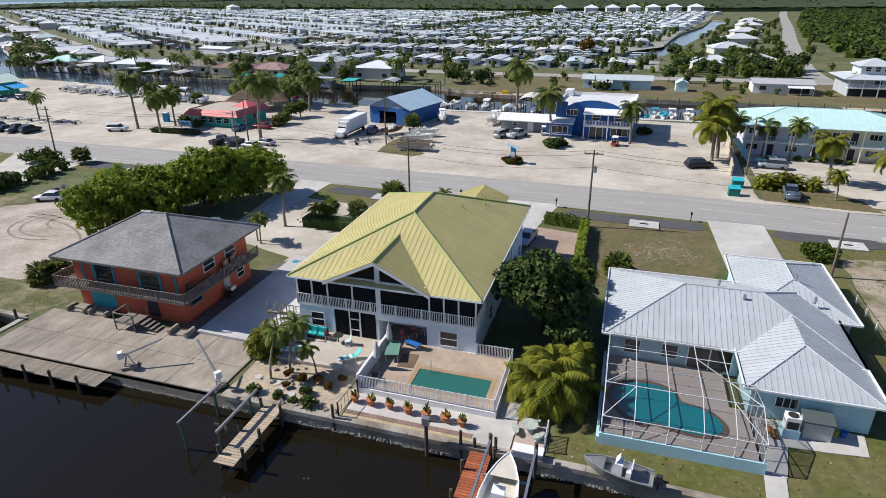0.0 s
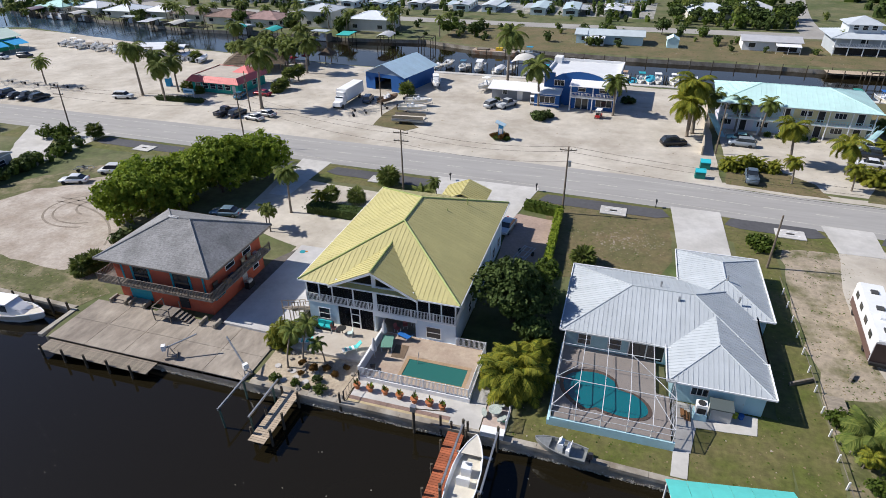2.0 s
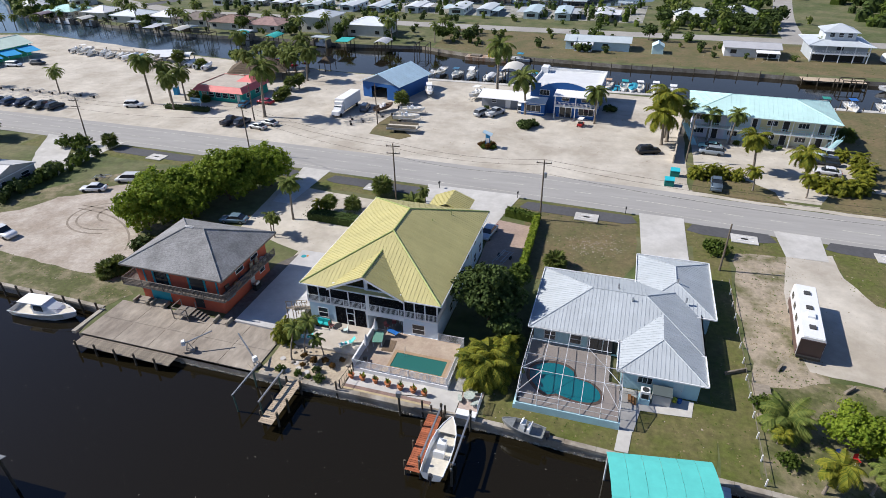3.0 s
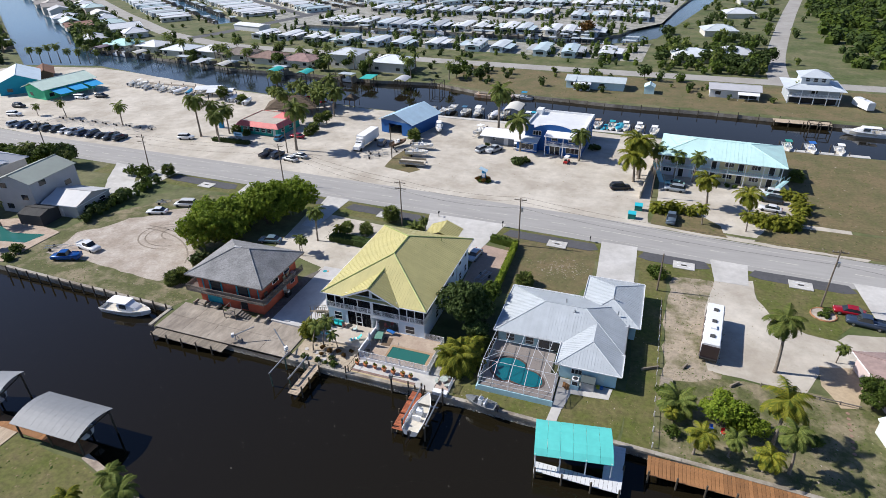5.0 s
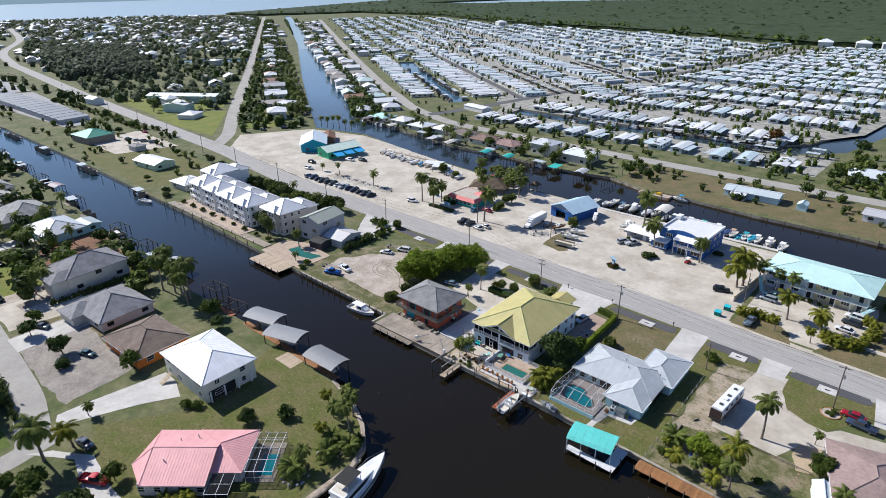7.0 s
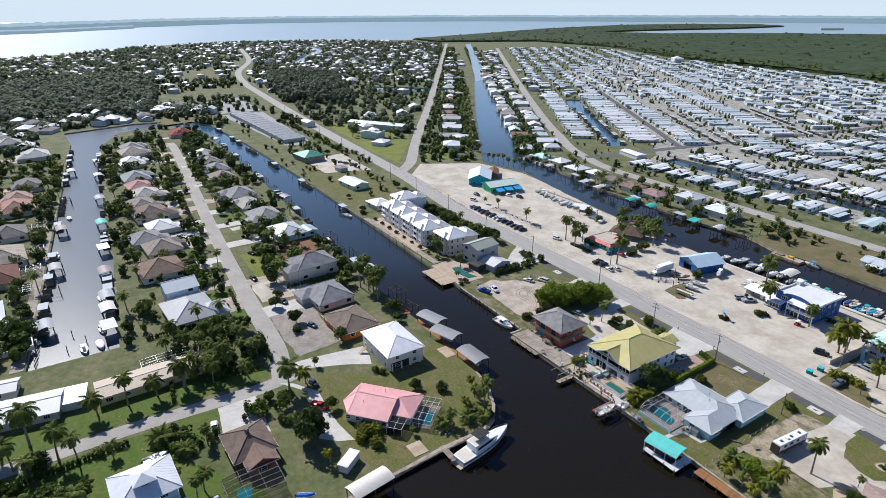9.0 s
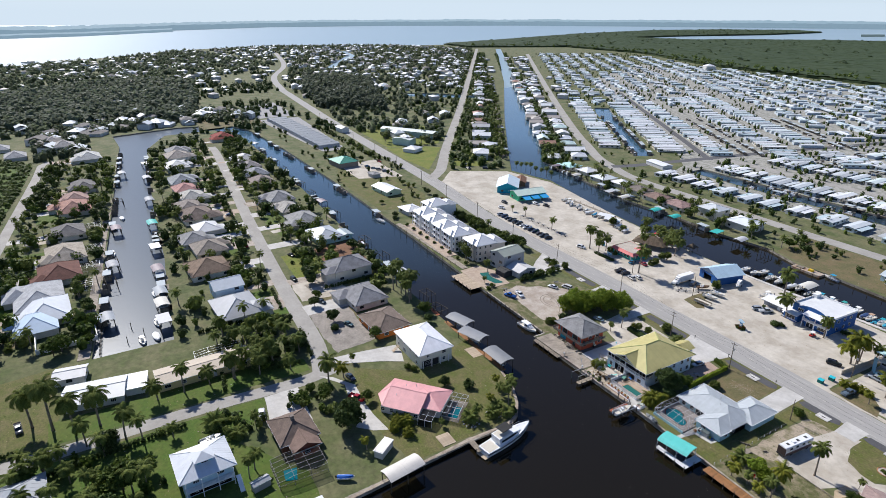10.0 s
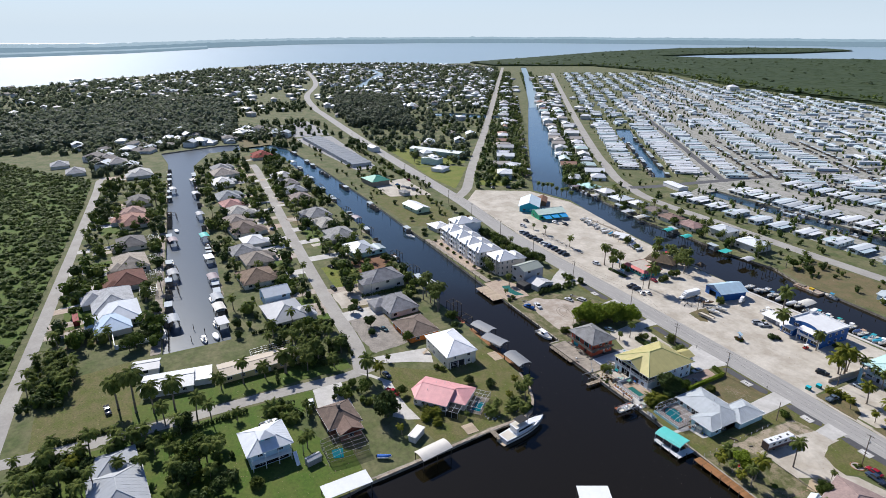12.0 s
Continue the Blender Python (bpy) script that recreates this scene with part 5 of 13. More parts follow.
    for nm, me in BOAT_CACHE[key]:
        if top in ("cover",) and nm in ("console", "seat"):
            continue
        part(nm, me, None, ob)
    return ob


def boat_trailer(ob_parent_x, y, turn, L=6.5, label="galvanised boat trailer on two wheels"):
    ob = thing("boat_trailer", ob_parent_x, y, 0.02, turn, label, "trailer")
    f, w = M(), M()
    for sy in (-0.75, 0.75):
        f.tube([(-L / 2, sy, 0.5), (L * 0.25, sy, 0.5), (L * 0.5, 0, 0.5)], 0.05, 4)
        f.tube([(-L / 2 + 0.3, sy * 0.5, 0.6), (L * 0.2, sy * 0.5, 0.6)], 0.06, 4)
    for sx in (-0.45, -0.2, 0.1):
        f.tube([(sx * L, -0.75, 0.48), (sx * L, 0.75, 0.48)], 0.045, 4)
    f.tube([(L * 0.5, 0, 0.5), (L * 0.62, 0, 0.5)], 0.05, 4).tube([(L * 0.52, 0, 0.5), (L * 0.52, 0, 1.0)], 0.04, 4)
    part("frame", f, STEEL, ob)
    for sy in (-0.95, 0.95):
        m = M().tube([(-0.22 * L, sy - 0.09, 0.31), (-0.22 * L, sy + 0.09, 0.31)], 0.31, 12)
        part("wheel", m, BLACK, ob)
    return ob


def utility_pole(x, y, turn=0, h=10.0, arms=1, lean=0.0, label="weathered wooden utility pole with a crossarm", transformer=True):
    ob = thing("utility_pole", x, y, 0, turn, label, "pole")
    part("post", M().tube([(0, 0, 0), (0, lean * 0.5, h * 0.5), (0, lean, h)], [0.16, 0.13, 0.1], 8), POLEWOOD, ob)
    for i in range(arms):
        z = h - 0.5 - i * 1.3
        arm = part("crossarm", M().box(-1.2, 1.2, -0.06, 0.06, z - 0.06, z + 0.06), POLEWOOD, ob)
        for sx in (-1.1, -0.4, 0.4, 1.1):
            part("insulator", M().tube([(sx, 0, z + 0.06), (sx, 0, z + 0.26)], 0.05, 6), GRAVEL, arm)
    if transformer:
        part("transformer", M().tube([(0.32, 0, h * 0.72), (0.32, 0, h * 0.72 + 0.8)], 0.24, 10), STEEL, ob, "grey transformer can")
    return ob


def piling(x, y, top=1.0, r=0.13, z0=-2.6, label="dark weathered mooring piling in the canal", cap=False):
    ob = part("mooring_piling", M().tube([(0, 0, z0), (0, 0, top)], [r, r * 0.92], 8), PILING)
    ob.location = (x, y, 0)
    return tagged(ob, label, "piling")


def plank_dock(name, x0, x1, y0, y1, z, material, label, along="x", board=0.3, posts=(), category="dock"):
    """A deck of separate boards on stringers and piles; boards run across `along`."""
    ob = thing(name, x0, y0, 0, 0, label, category)
    w, d = x1 - x0, y1 - y0
    L, S = (w, d) if along == "x" else (d, w)
    n = max(1, round(L / board))
    step = L / n
    me = (M().box(0, step - 0.03, 0, S, -0.05, 0) if along == "x" else M().box(0, S, 0, step - 0.03, -0.05, 0)).mesh("board", material)
    for i in range(n):
        b = part("board", me, None, ob)
        b.location = (i * step if along == "x" else 0, 0 if along == "x" else i * step, z)
    for s in (0.15, S - 0.25):
        part("stringer", M().box(0, w, s, s + 0.1, z - 0.25, z - 0.055) if along == "x" else M().box(s, s + 0.1, 0, d, z - 0.25, z - 0.055), PILING, ob)
    pm = M().tube([(0, 0, -2.6), (0, 0, z + 0.75)], [0.13, 0.12], 8).mesh("pile", PILING)
    for px, py in posts:
        p = part("dock_post", pm, None, ob)
        p.location = (px - x0, py - y0, 0)
    return ob


LIFT_CACHE = {}


def boat_lift(x, y, turn, w=4.0, L=8.0, roof="curved", col=(0.45, 0.46, 0.48), label="boat lift with a curved grey canopy over the water", h=3.3, group=""):
    """Piles with beams and a canopy over a boat berth; length along local x."""
    key = (w, L, roof, col, h)
    if key not in LIFT_CACHE:
        post = M().tube([(0, 0, -2.6), (0, 0, h - 0.3)], 0.13, 7).mesh("lift_post", PILING)
        beams, can = M(), M()
        for sy in (-w / 2, w / 2):
            beams.box(-L / 2, L / 2, sy - 0.08, sy + 0.08, h - 0.4, h - 0.2)
        for sx in (-L / 2, 0, L / 2):
            beams.box(sx - 0.06, sx + 0.06, -w / 2, w / 2, h - 0.35, h - 0.22)
        if roof == "curved":
            prof = [(-w / 2 - 0.5 + (w + 1) * i / 8, 0.95 * math.sin(math.pi * (0.08 + 0.84 * i / 8))) for i in range(9)]
            for k in range(int(L)):
                xa, xb = -L / 2 - 0.3 + (L + 0.6) * k / int(L), -L / 2 - 0.3 + (L + 0.6) * (k + 1) / int(L) - 0.02
                ring = lambda q: [(q, yy, h - 0.3 + zz) for yy, zz in prof] + [(q, yy, h - 0.36 + zz) for yy, zz in prof[::-1]]
                can.loft([ring(xa), ring(xb)])
        elif roof == "gable":
            for f in roof_faces("gable_x", L + 0.6, w + 1, h - 0.2, 0.7):
                can.slab(f, 0.08)
        elif roof == "flat":
            can.box(-L / 2 - 0.3, L / 2 + 0.3, -w / 2 - 0.4, w / 2 + 0.4, h - 0.2, h - 0.1)
        LIFT_CACHE[key] = (post, beams.mesh("lift_beam", PILING), can.mesh("canopy", paint(col, 0.6)) if can.v else None)
    post, beams, can = LIFT_CACHE[key]
    ob = thing("boat_lift", x, y, 0, turn, label, "boat lift", group)
    for sx in (-L / 2, 0, L / 2):
        for sy in (-w / 2, w / 2):
            p = part("post", post, None, ob)
            p.location = (sx, sy, 0)
    part("beam", beams, None, ob)
    if can:
        part("canopy", can, None, ob)
    return ob


def screen_cage(parent_or_xy, x0, x1, y0, y1, h0, h1, name="pool_cage", label="white-framed insect screen pool enclosure", nx=4, ny=3, frame_mat=None, z0=0.0):
    """Aluminium frame with screen panels; its inner edge is y1. Roof slopes from h0 at y0 to h1 at y1."""
    fm = frame_mat or ALU
    ob = thing(name, x0, y0, z0, 0, label, "pool cage")
    W, D = x1 - x0, y1 - y0
    r = 0.045
    for i in range(nx + 1):
        a = W * i / nx
        part("rafter", M().tube([(a, 0, 0), (a, 0, h0), (a, D * 0.3, h1), (a, D, h1)], r, 4), fm, ob)
    for hz in (0.02, h0 * 0.5, h0):
        part("rail", M().tube([(0, 0, hz), (W, 0, hz)], r, 4), fm, ob)
    for j in range(1, ny + 1):
        b = D * (0.3 + 0.7 * (j - 1) / max(1, ny - 1))
        part("purlin", M().tube([(0, b, h1), (W, b, h1)], r, 4), fm, ob)
        for a in (0, W):
            part("post", M().tube([(a, b, 0), (a, b, h1)], r, 4), fm, ob)
    for a in (0, W):
        part("rail", M().tube([(a, 0, h0 * 0.5), (a, D, h0 * 0.5)], r, 4), fm, ob)
    for i in range(nx):
        a, b = W * i / nx + r, W * (i + 1) / nx - r
        part("screen", M().add([(a, 0, 0), (b, 0, 0), (b, 0, h0), (a, 0, h0), (a, D * 0.3, h1), (b, D * 0.3, h1), (b, D, h1), (a, D, h1)], [(0, 1, 2, 3), (3, 2, 5, 4), (4, 5, 6, 7)]), SCREEN, ob)
    for a in (0, W):
        part("screen", M().add([(a, 0, 0), (a, D, 0), (a, D, h1), (a, D * 0.3, h1), (a, 0, h0)], [(0, 1, 2, 3, 4)]), SCREEN, ob)
    return ob

# ---- the three houses on the near bank ----
YROOF = metal_roof((0.49, 0.44, 0.19))
YTRIM = metal_roof((0.3, 0.36, 0.12))
SROOF = metal_roof((0.45, 0.485, 0.505))
BLUEWALL = paint((0.5, 0.64, 0.72), 0.85)
PALEWALL = paint((0.62, 0.7, 0.76), 0.85)
SILVERWALL = paint((0.42, 0.64, 0.7), 0.85)
ORANGE = paint((0.47, 0.1, 0.05), 0.85, 0.1)
TEAL = paint((0.02, 0.27, 0.32), 0.6)
TEALCANVAS = paint((0.11, 0.53, 0.48), 0.6, 0.08)
GREYWOOD = mat("weathered_rail_wood", (0.2, 0.175, 0.15), 0.9, var=0.25, scale=2, fine=4, rnd=0.12)
TERRACOTTA = mat("terracotta", (0.42, 0.15, 0.06), 0.85, var=0.15, scale=3)
RAIL_CACHE = {}


def railing(parent, pts, z, h, material, step=0.14, bar=0.022, post_every=2.4, rail=0.04):
    """Posts, top and bottom rail, and separate balusters along a line of points."""
    key = (h, bar, material.name)
    if key not in RAIL_CACHE:
        RAIL_CACHE[key] = M().box(-0.05, 0.05, -0.05, 0.05, 0, h + 0.06).mesh("rail_post", material)
    post = RAIL_CACHE[key]
    for (ax, ay), (bx, by) in zip(pts, pts[1:]):
        L = math.hypot(bx - ax, by - ay)
        ang = math.degrees(math.atan2(by - ay, bx - ax))
        for zz in (0.06, h - 0.03):
            r = part("rail", M().box(0, L, -rail / 2, rail / 2, zz, zz + 0.05), material, parent)
            r.matrix_local = pose(ax, ay, z, 0, 0, ang)
        n = max(1, round(L / step))
        row = M()
        for i in range(1, n):
            px, py = ax + (bx - ax) * i / n, ay + (by - ay) * i / n
            row.box(px - bar, px + bar, py - bar, py + bar, z + 0.08, z + h - 0.03)
        if row.v:
            many(part("balustrade", row, material, parent), "thin upright rails")
        n = max(1, round(L / post_every))
        for i in range(n + 1):
            p = part("rail_post", post, None, parent)
            p.location = (ax + (bx - ax) * i / n, ay + (by - ay) * i / n, z)


def shift(faces, dx, dy):
    return [[(p[0] + dx, p[1] + dy, p[2]) for p in f] for f in faces]


def steps(parent, x, y, n, rise, run, width, direction, material, z0=0.0, name="step"):
    """A flight of separate treads going up along direction (degrees)."""
    for i in range(n):
        s = part(name, M().box(0, run + 0.02, -width / 2, width / 2, -0.06, 0), material, parent)
        s.matrix_local = pose(x + math.cos(radians(direction)) * run * i, y + math.sin(radians(direction)) * run * i, z0 + rise * (i + 1), 0, 0, direction)


def yellow_house():
    ob = thing("house", -18.6, 53.1, 0, 0, "two-storey pale blue house with a yellow-green metal roof and screened balcony", "house")
    W, yf, yb = 8.4, -11.6, 10.8
    faces = roof_faces("hip", 18.0, 24.2, 6.0, 3.75)
    add_panels(ob, faces, 0.5, YROOF, rib=0.026)
    part("ridge_cap", ridge_caps(faces, 0.1), YTRIM, ob, "green metal ridge cap")
    # front cross gable
    gx, gw, gy0, gy1 = -0.4, 4.95, -12.35, -6.0
    gf = [[(gx + gw, gy0, 5.95), (gx + gw, -11.9, 5.95), (gx, -5.9, 8.42), (gx, gy0, 8.42)], [(gx - gw, -11.9, 5.95), (gx - gw, gy0, 5.95), (gx, gy0, 8.42), (gx, -5.9, 8.42)]]
    for f in gf:
        rm = M()
        up = [(p[0], p[1], p[2] + 0.06) for p in f]
        rm.slab(up, 0.1)
        a, b, c, d = [Vector(p) for p in (up if f[0][0] > gx else [up[1], up[0], up[3], up[2]])]
        for k in range(13):
            t = k / 13
            p0, p1 = a.lerp(b, 0) + (Vector((0, 0.5, 0)) * k), d + Vector((0, 0.5, 0)) * k
            if p1.y > -5.9:
                break
            lim = min(1.0, max(0.0, 1 - (p0.y + 11.9) / 6.0)) if p0.y > -11.9 else 1.0
            q0 = p1.lerp(p0, lim)
            part("roof_rib", M().tube([tuple(q0 + Vector((0, 0, 0.03))), tuple(p1 + Vector((0, 0, 0.03)))], 0.03, 4), YROOF, ob)
        part("gable_roof", rm, YROOF, ob)
    part("ridge_cap", M().tube([(gx, gy0, 8.5), (gx, -5.9, 8.5)], 0.09, 5), YTRIM, ob)
    # white barge boards and gable wall
    for sg in (-1, 1):
        part("barge_board", M().slab([(gx, gy0 - 0.03, 8.42), (gx + sg * gw, gy0 - 0.03, 5.97), (gx + sg * gw, gy0 + 0.03, 5.97), (gx, gy0 + 0.03, 8.42)] if sg > 0 else [(gx + sg * gw, gy0 - 0.03, 5.97), (gx, gy0 - 0.03, 8.42), (gx, gy0 + 0.03, 8.42), (gx + sg * gw, gy0 + 0.03, 5.97)], 0.28), TRIM, ob)
    part("gable_screen", M().add([(gx - 4.3, -11.55, 6.0), (gx + 4.3, -11.55, 6.0), (gx, -11.55, 8.1)], [(0, 1, 2)]), SCREEN_DARK, ob)
    part("gable_post", M().box(gx - 0.22, gx + 0.22, -11.7, -11.5, 3.1, 8.2), TRIM, ob)
    part("gable_beam", M().box(gx + 0.2, gx + 4.4, -11.68, -11.52, 6.0, 6.35).box(gx - 4.4, gx - 0.2, -11.68, -11.52, 6.3, 6.42), TRIM, ob)
    # gutters
    for m in (M().box(-9.05, 9.05, -12.16, -12.06, 5.82, 5.97), M().box(-9.05, 9.05, 12.06, 12.16, 5.82, 5.97), M().box(-9.1, -9.0, -12.1, 12.1, 5.82, 5.97), M().box(9.0, 9.1, -12.1, 12.1, 5.82, 5.97)):
        part("gutter", m, TRIM, ob)
    part("soffit", M().box(-8.98, 8.98, -12.0, 12.0, 5.8, 5.84), TRIM, ob)
    # lower walls with recesses
    part("wall", M().box(-W, -4.9, yf, yf + 0.2, 0, 3.0), BLUEWALL, ob)
    part("wall", M().box(4.0, W, yf, yf + 0.2, 0, 3.0), PALEWALL, ob)
    for a, b, c, d, mt in ((-W, -W + 0.2, yf + 0.2, yb, PALEWALL), (W - 0.2, W, yf + 0.2, yb, PALEWALL), (-W + 0.2, W - 0.2, yb - 0.2, yb, PALEWALL)):
        part("wall", M().box(a, b, c, d, 0, 5.82), mt, ob)
    part("wall", M().box(-W + 0.2, W - 0.2, yf + 3.4, yf + 3.6, 0, 5.8), PALEWALL, ob)
    part("wall", M().box(-0.75, -0.55, yf, yf + 3.4, 0, 3.0), PALEWALL, ob)
    part("wall", M().box(4.0, 4.2, yf + 0.2, yf + 3.4, 0, 3.0), PALEWALL, ob)
    part("lintel", M().box(-0.75, 4.2, yf - 0.12, yf + 0.1, 2.55, 3.0), TRIM, ob)
    part("floor", M().box(-W, W, yf - 0.02, yb - 0.2, 0.0, 0.12), CONC_OLD, ob)
    part("balcony_floor", M().box(-W - 0.1, W + 0.1, yf - 0.12, yf + 3.4, 3.0, 3.16), TRIM, ob)
    # screened lower lanai
    for a, b in ((-4.9, -3.4), (-3.4, -2.35), (-2.35, -0.75)):
        part("screen", M().box(a + 0.05, b - 0.05, yf + 0.04, yf + 0.06, 0.15, 2.95), SCREEN_DARK, ob)
        part("screen_post", M().box(b - 0.05, b + 0.05, yf, yf + 0.1, 0.12, 3.0), TRIM, ob)
    part("screen_door", M().box(-3.4, -3.3, yf - 0.04, yf, 0.12, 2.2).box(-2.45, -2.35, yf - 0.04, yf, 0.12, 2.2).box(-3.4, -2.35, yf - 0.04, yf, 2.1, 2.2).box(-3.4, -2.35, yf - 0.04, yf, 1.0, 1.1).box(-3.4, -2.35, yf - 0.04, yf, 0.12, 0.25), TRIM, ob, "white screen door")
    window(ob, -6.6, yf, 0.95, 1.25, 1.35, "s")
    window(ob, 6.0, yf, 0.95, 1.5, 1.35, "s")
    window(ob, 2.2, yf + 3.4, 1.0, 1.8, 1.2, "s", panes=3)
    # balcony screens
    xs = [-8.4, -6.9, -5.35, -2.9, -0.4, 4.3, 5.6, 6.9, 8.4]
    for a, b in zip(xs, xs[1:]):
        part("screen", M().box(a + 0.05, b - 0.05, yf + 0.0, yf + 0.02, 3.2, 5.8), SCREEN_DARK, ob)
    for a in xs:
        part("porch_post", M().box(a - 0.07, a + 0.07, yf - 0.07, yf + 0.07, 3.16, 5.82), TRIM, ob)
    for sx in (-8.4, 8.4):
        part("screen", M().box(sx - 0.01, sx + 0.01, yf + 0.1, yf + 3.3, 3.2, 5.75), SCREEN_DARK, ob)
    railing(ob, [(-8.45, yf + 0.1), (-8.45, yf - 0.1), (8.45, yf - 0.1), (8.45, yf + 3.3)], 3.16, 1.0, TRIM, 0.16)
    for yy in (-6, -2, 2, 6, 9):
        for zb in (0.9, 3.9):
            window(ob, W, yy, zb, 1.1, 1.3, "e")
            window(ob, -W, yy, zb, 1.1, 1.3, "w")
    for yy in (-4, 4):
        part("downpipe", M().tube([(W + 0.06, yy, 0), (W + 0.06, yy, 5.8)], 0.05, 6), TRIM, ob)
    for px, py in ((3.2, 3.0), (4.8, 6.5)):
        part("roof_vent", M().tube([(px, py, 7.6), (px, py, 8.7)], 0.06, 6), YTRIM, ob)
    # rear porch
    rf = shift(roof_faces("gable_y", 6.4, 5.0, 5.6, 1.3), 2.6, 13.6)
    add_panels(ob, rf, 0.5, YROOF)
    part("wall", M().box(0.2, 5.0, yb, yb + 4.6, 0, 5.55), PALEWALL, ob)
    # outside stair on the west side
    steps(ob, -9.8, -9.2, 17, 0.18, 0.27, 1.1, 270, WOOD, 0.0)
    for sx in (-10.4, -9.2):
        part("stringer", M().slab([(sx - 0.04, -9.2, 0.1), (sx + 0.04, -9.2, 0.1), (sx + 0.04, -13.8, 3.1), (sx - 0.04, -13.8, 3.1)], 0.22), WOOD_PALE, ob)
        part("handrail", M().tube([(sx, -9.2, 1.0), (sx, -13.8, 4.0)], 0.04, 5), WOOD_PALE, ob)
        for k in range(5):
            part("rail_post", M().box(sx - 0.04, sx + 0.04, -9.3 - 1.1 * k, -9.22 - 1.1 * k, 0.0, 1.0 + 0.72 * k), WOOD_PALE, ob)


yellow_house()


def pool_deck():
    sheet("terrace_pool_side", [(-18.1, 34.3), (-6.8, 34.3), (-6.9, 41.5), (-18.1, 41.5)], 0.0, 0.6, WHITE, "raised white-walled pool terrace", "terrace")
    # pavers round the pool basin
    m = M()
    for x0, x1, y0, y1 in ((-17.95, -14.4, 34.45, 41.4), (-7.6, -6.95, 34.45, 41.4), (-14.4, -7.6, 38.4, 41.4), (-14.4, -7.6, 34.45, 35.3)):
        m.box(x0, x1, y0, y1, 0.6, 0.64)
    structure("pavement_pool", m, PAVER, "tan paver terrace round the pool", "pavement")
    structure("trim_pool_coping", M().box(-14.4, -7.6, 38.0, 38.4, 0.6, 0.66).box(-14.4, -7.6, 35.3, 35.6, 0.6, 0.66).box(-14.4, -14.05, 35.6, 38.0, 0.6, 0.66).box(-7.95, -7.6, 35.6, 38.0, 0.6, 0.66), mat("coping_tan", (0.36, 0.25, 0.15), 0.8, var=0.15, scale=2), "tan stone pool coping", "coping")
    structure("water_pool", M().box(-14.05, -7.95, 35.6, 38.0, 0.5, 0.615), POOL, "rectangular turquoise swimming pool", "water")
    fence = thing("pool_fence", 0, 0, 0, 0, "white aluminium picket fence round the pool terrace", "fence")
    railing(fence, [(-18.0, 34.4), (-6.95, 34.4), (-6.95, 41.3)], 0.64, 1.05, TRIM, 0.13)
    railing(fence, [(-10.1, 41.35), (-6.95, 41.35)], 0.64, 1.05, TRIM, 0.13)
    part("privacy_wall", M().box(-18.1, -17.9, 34.4, 41.4, 0.64, 1.75), TRIM, fence, "low white terrace wall")
    # steps rail in the pool
    lad = thing("pool_handrail", -13.2, 38.3, 0.64, 0, "bent chrome handrail at the pool steps", "handrail")
    part("rail", M().tube([(0, 0.1, 0), (0, 0.1, 0.8), (0.1, -0.2, 0.85), (0.15, -0.6, 0.4), (0.15, -0.7, -0.1)], 0.025, 6), STEEL, lad)
    for i, (px, py, s) in enumerate(((-17.7, 33.2, 1.0), (-16.35, 33.2, 1.1), (-14.8, 33.2, 1.0), (-13.3, 33.1, 1.1), (-11.8, 33.0, 1.1), (-10.3, 33.0, 1.15), (-9.0, 32.85, 1.0))):
        pot = thing("flower_pot", px, py, 0.1, 0, "terracotta flower pot with a small plant by the pool wall", "flower pot", "flower pots by the pool wall")
        part("pot", M().tube([(0, 0, 0), (0, 0, 0.1), (0, 0, 0.48), (0, 0, 0.48), (0, 0, 0.56)], [0.2 * s, 0.22 * s, 0.32 * s, 0.36 * s, 0.36 * s], 12), TERRACOTTA, pot)
        r, lm = random.Random(i), M()
        for k in range(18):
            a, L = r.uniform(0, 6.28), r.uniform(0.25, 0.55 if i != 4 else 0.9)
            lm.add([(0.05 * math.cos(a), 0.05 * math.sin(a), 0.5), (0.22 * math.cos(a + 0.3), 0.22 * math.sin(a + 0.3), 0.5 + L * 0.7), (0.35 * math.cos(a), 0.35 * math.sin(a), 0.5 + L), (0.22 * math.cos(a - 0.3), 0.22 * math.sin(a - 0.3), 0.5 + L * 0.6)], [(0, 1, 2, 3)])
        part("plant", lm, LEAF_BRIGHT if i % 2 else LEAF_MID, pot)
    # quay in front of the pool wall
    sheet("quay_paved", [(-18, 32.2), (-6.2, 32.2), (-6.2, 34.3), (-18, 34.3)], 0.0, 0.1, CONC, "pale concrete quay below the pool", "pavement")
    sheet("quay_brick", [(-18, 31.75), (-8, 31.75), (-8, 32.2), (-18, 32.2)], 0.0, 0.105, mat("brick_band", (0.25, 0.17, 0.14), 0.85, var=0.3, scale=3, fine=5), "strip of brown brick pavers", "pavement")
    sheet("quay_shell", [(-18, 31.2), (-8, 31.2), (-8, 31.75), (-18, 31.75)], 0.0, 0.09, mat("shell_bed", (0.46, 0.37, 0.22), 0.95, var=0.2, scale=3), "bed of yellowish shell", "ground")
    sheet("quay_side", [(-8, 31.1), (-5.2, 31.1), (-5.2, 41), (-6.8, 41), (-6.8, 34.3), (-8, 34.3)], 0.0, 0.095, CONC, "concrete side path beside the pool wall", "path")
    sheet("patio_left", [(-26.9, 36.6), (-18.15, 36.6), (-18.15, 41.5), (-26.9, 41.5)], 0.0, 0.35, mat("patio_concrete", (0.5, 0.46, 0.4), 0.85, var=0.08, scale=0.6, col2=(0.42, 0.37, 0.31)), "pale concrete patio with a low edge", "terrace")
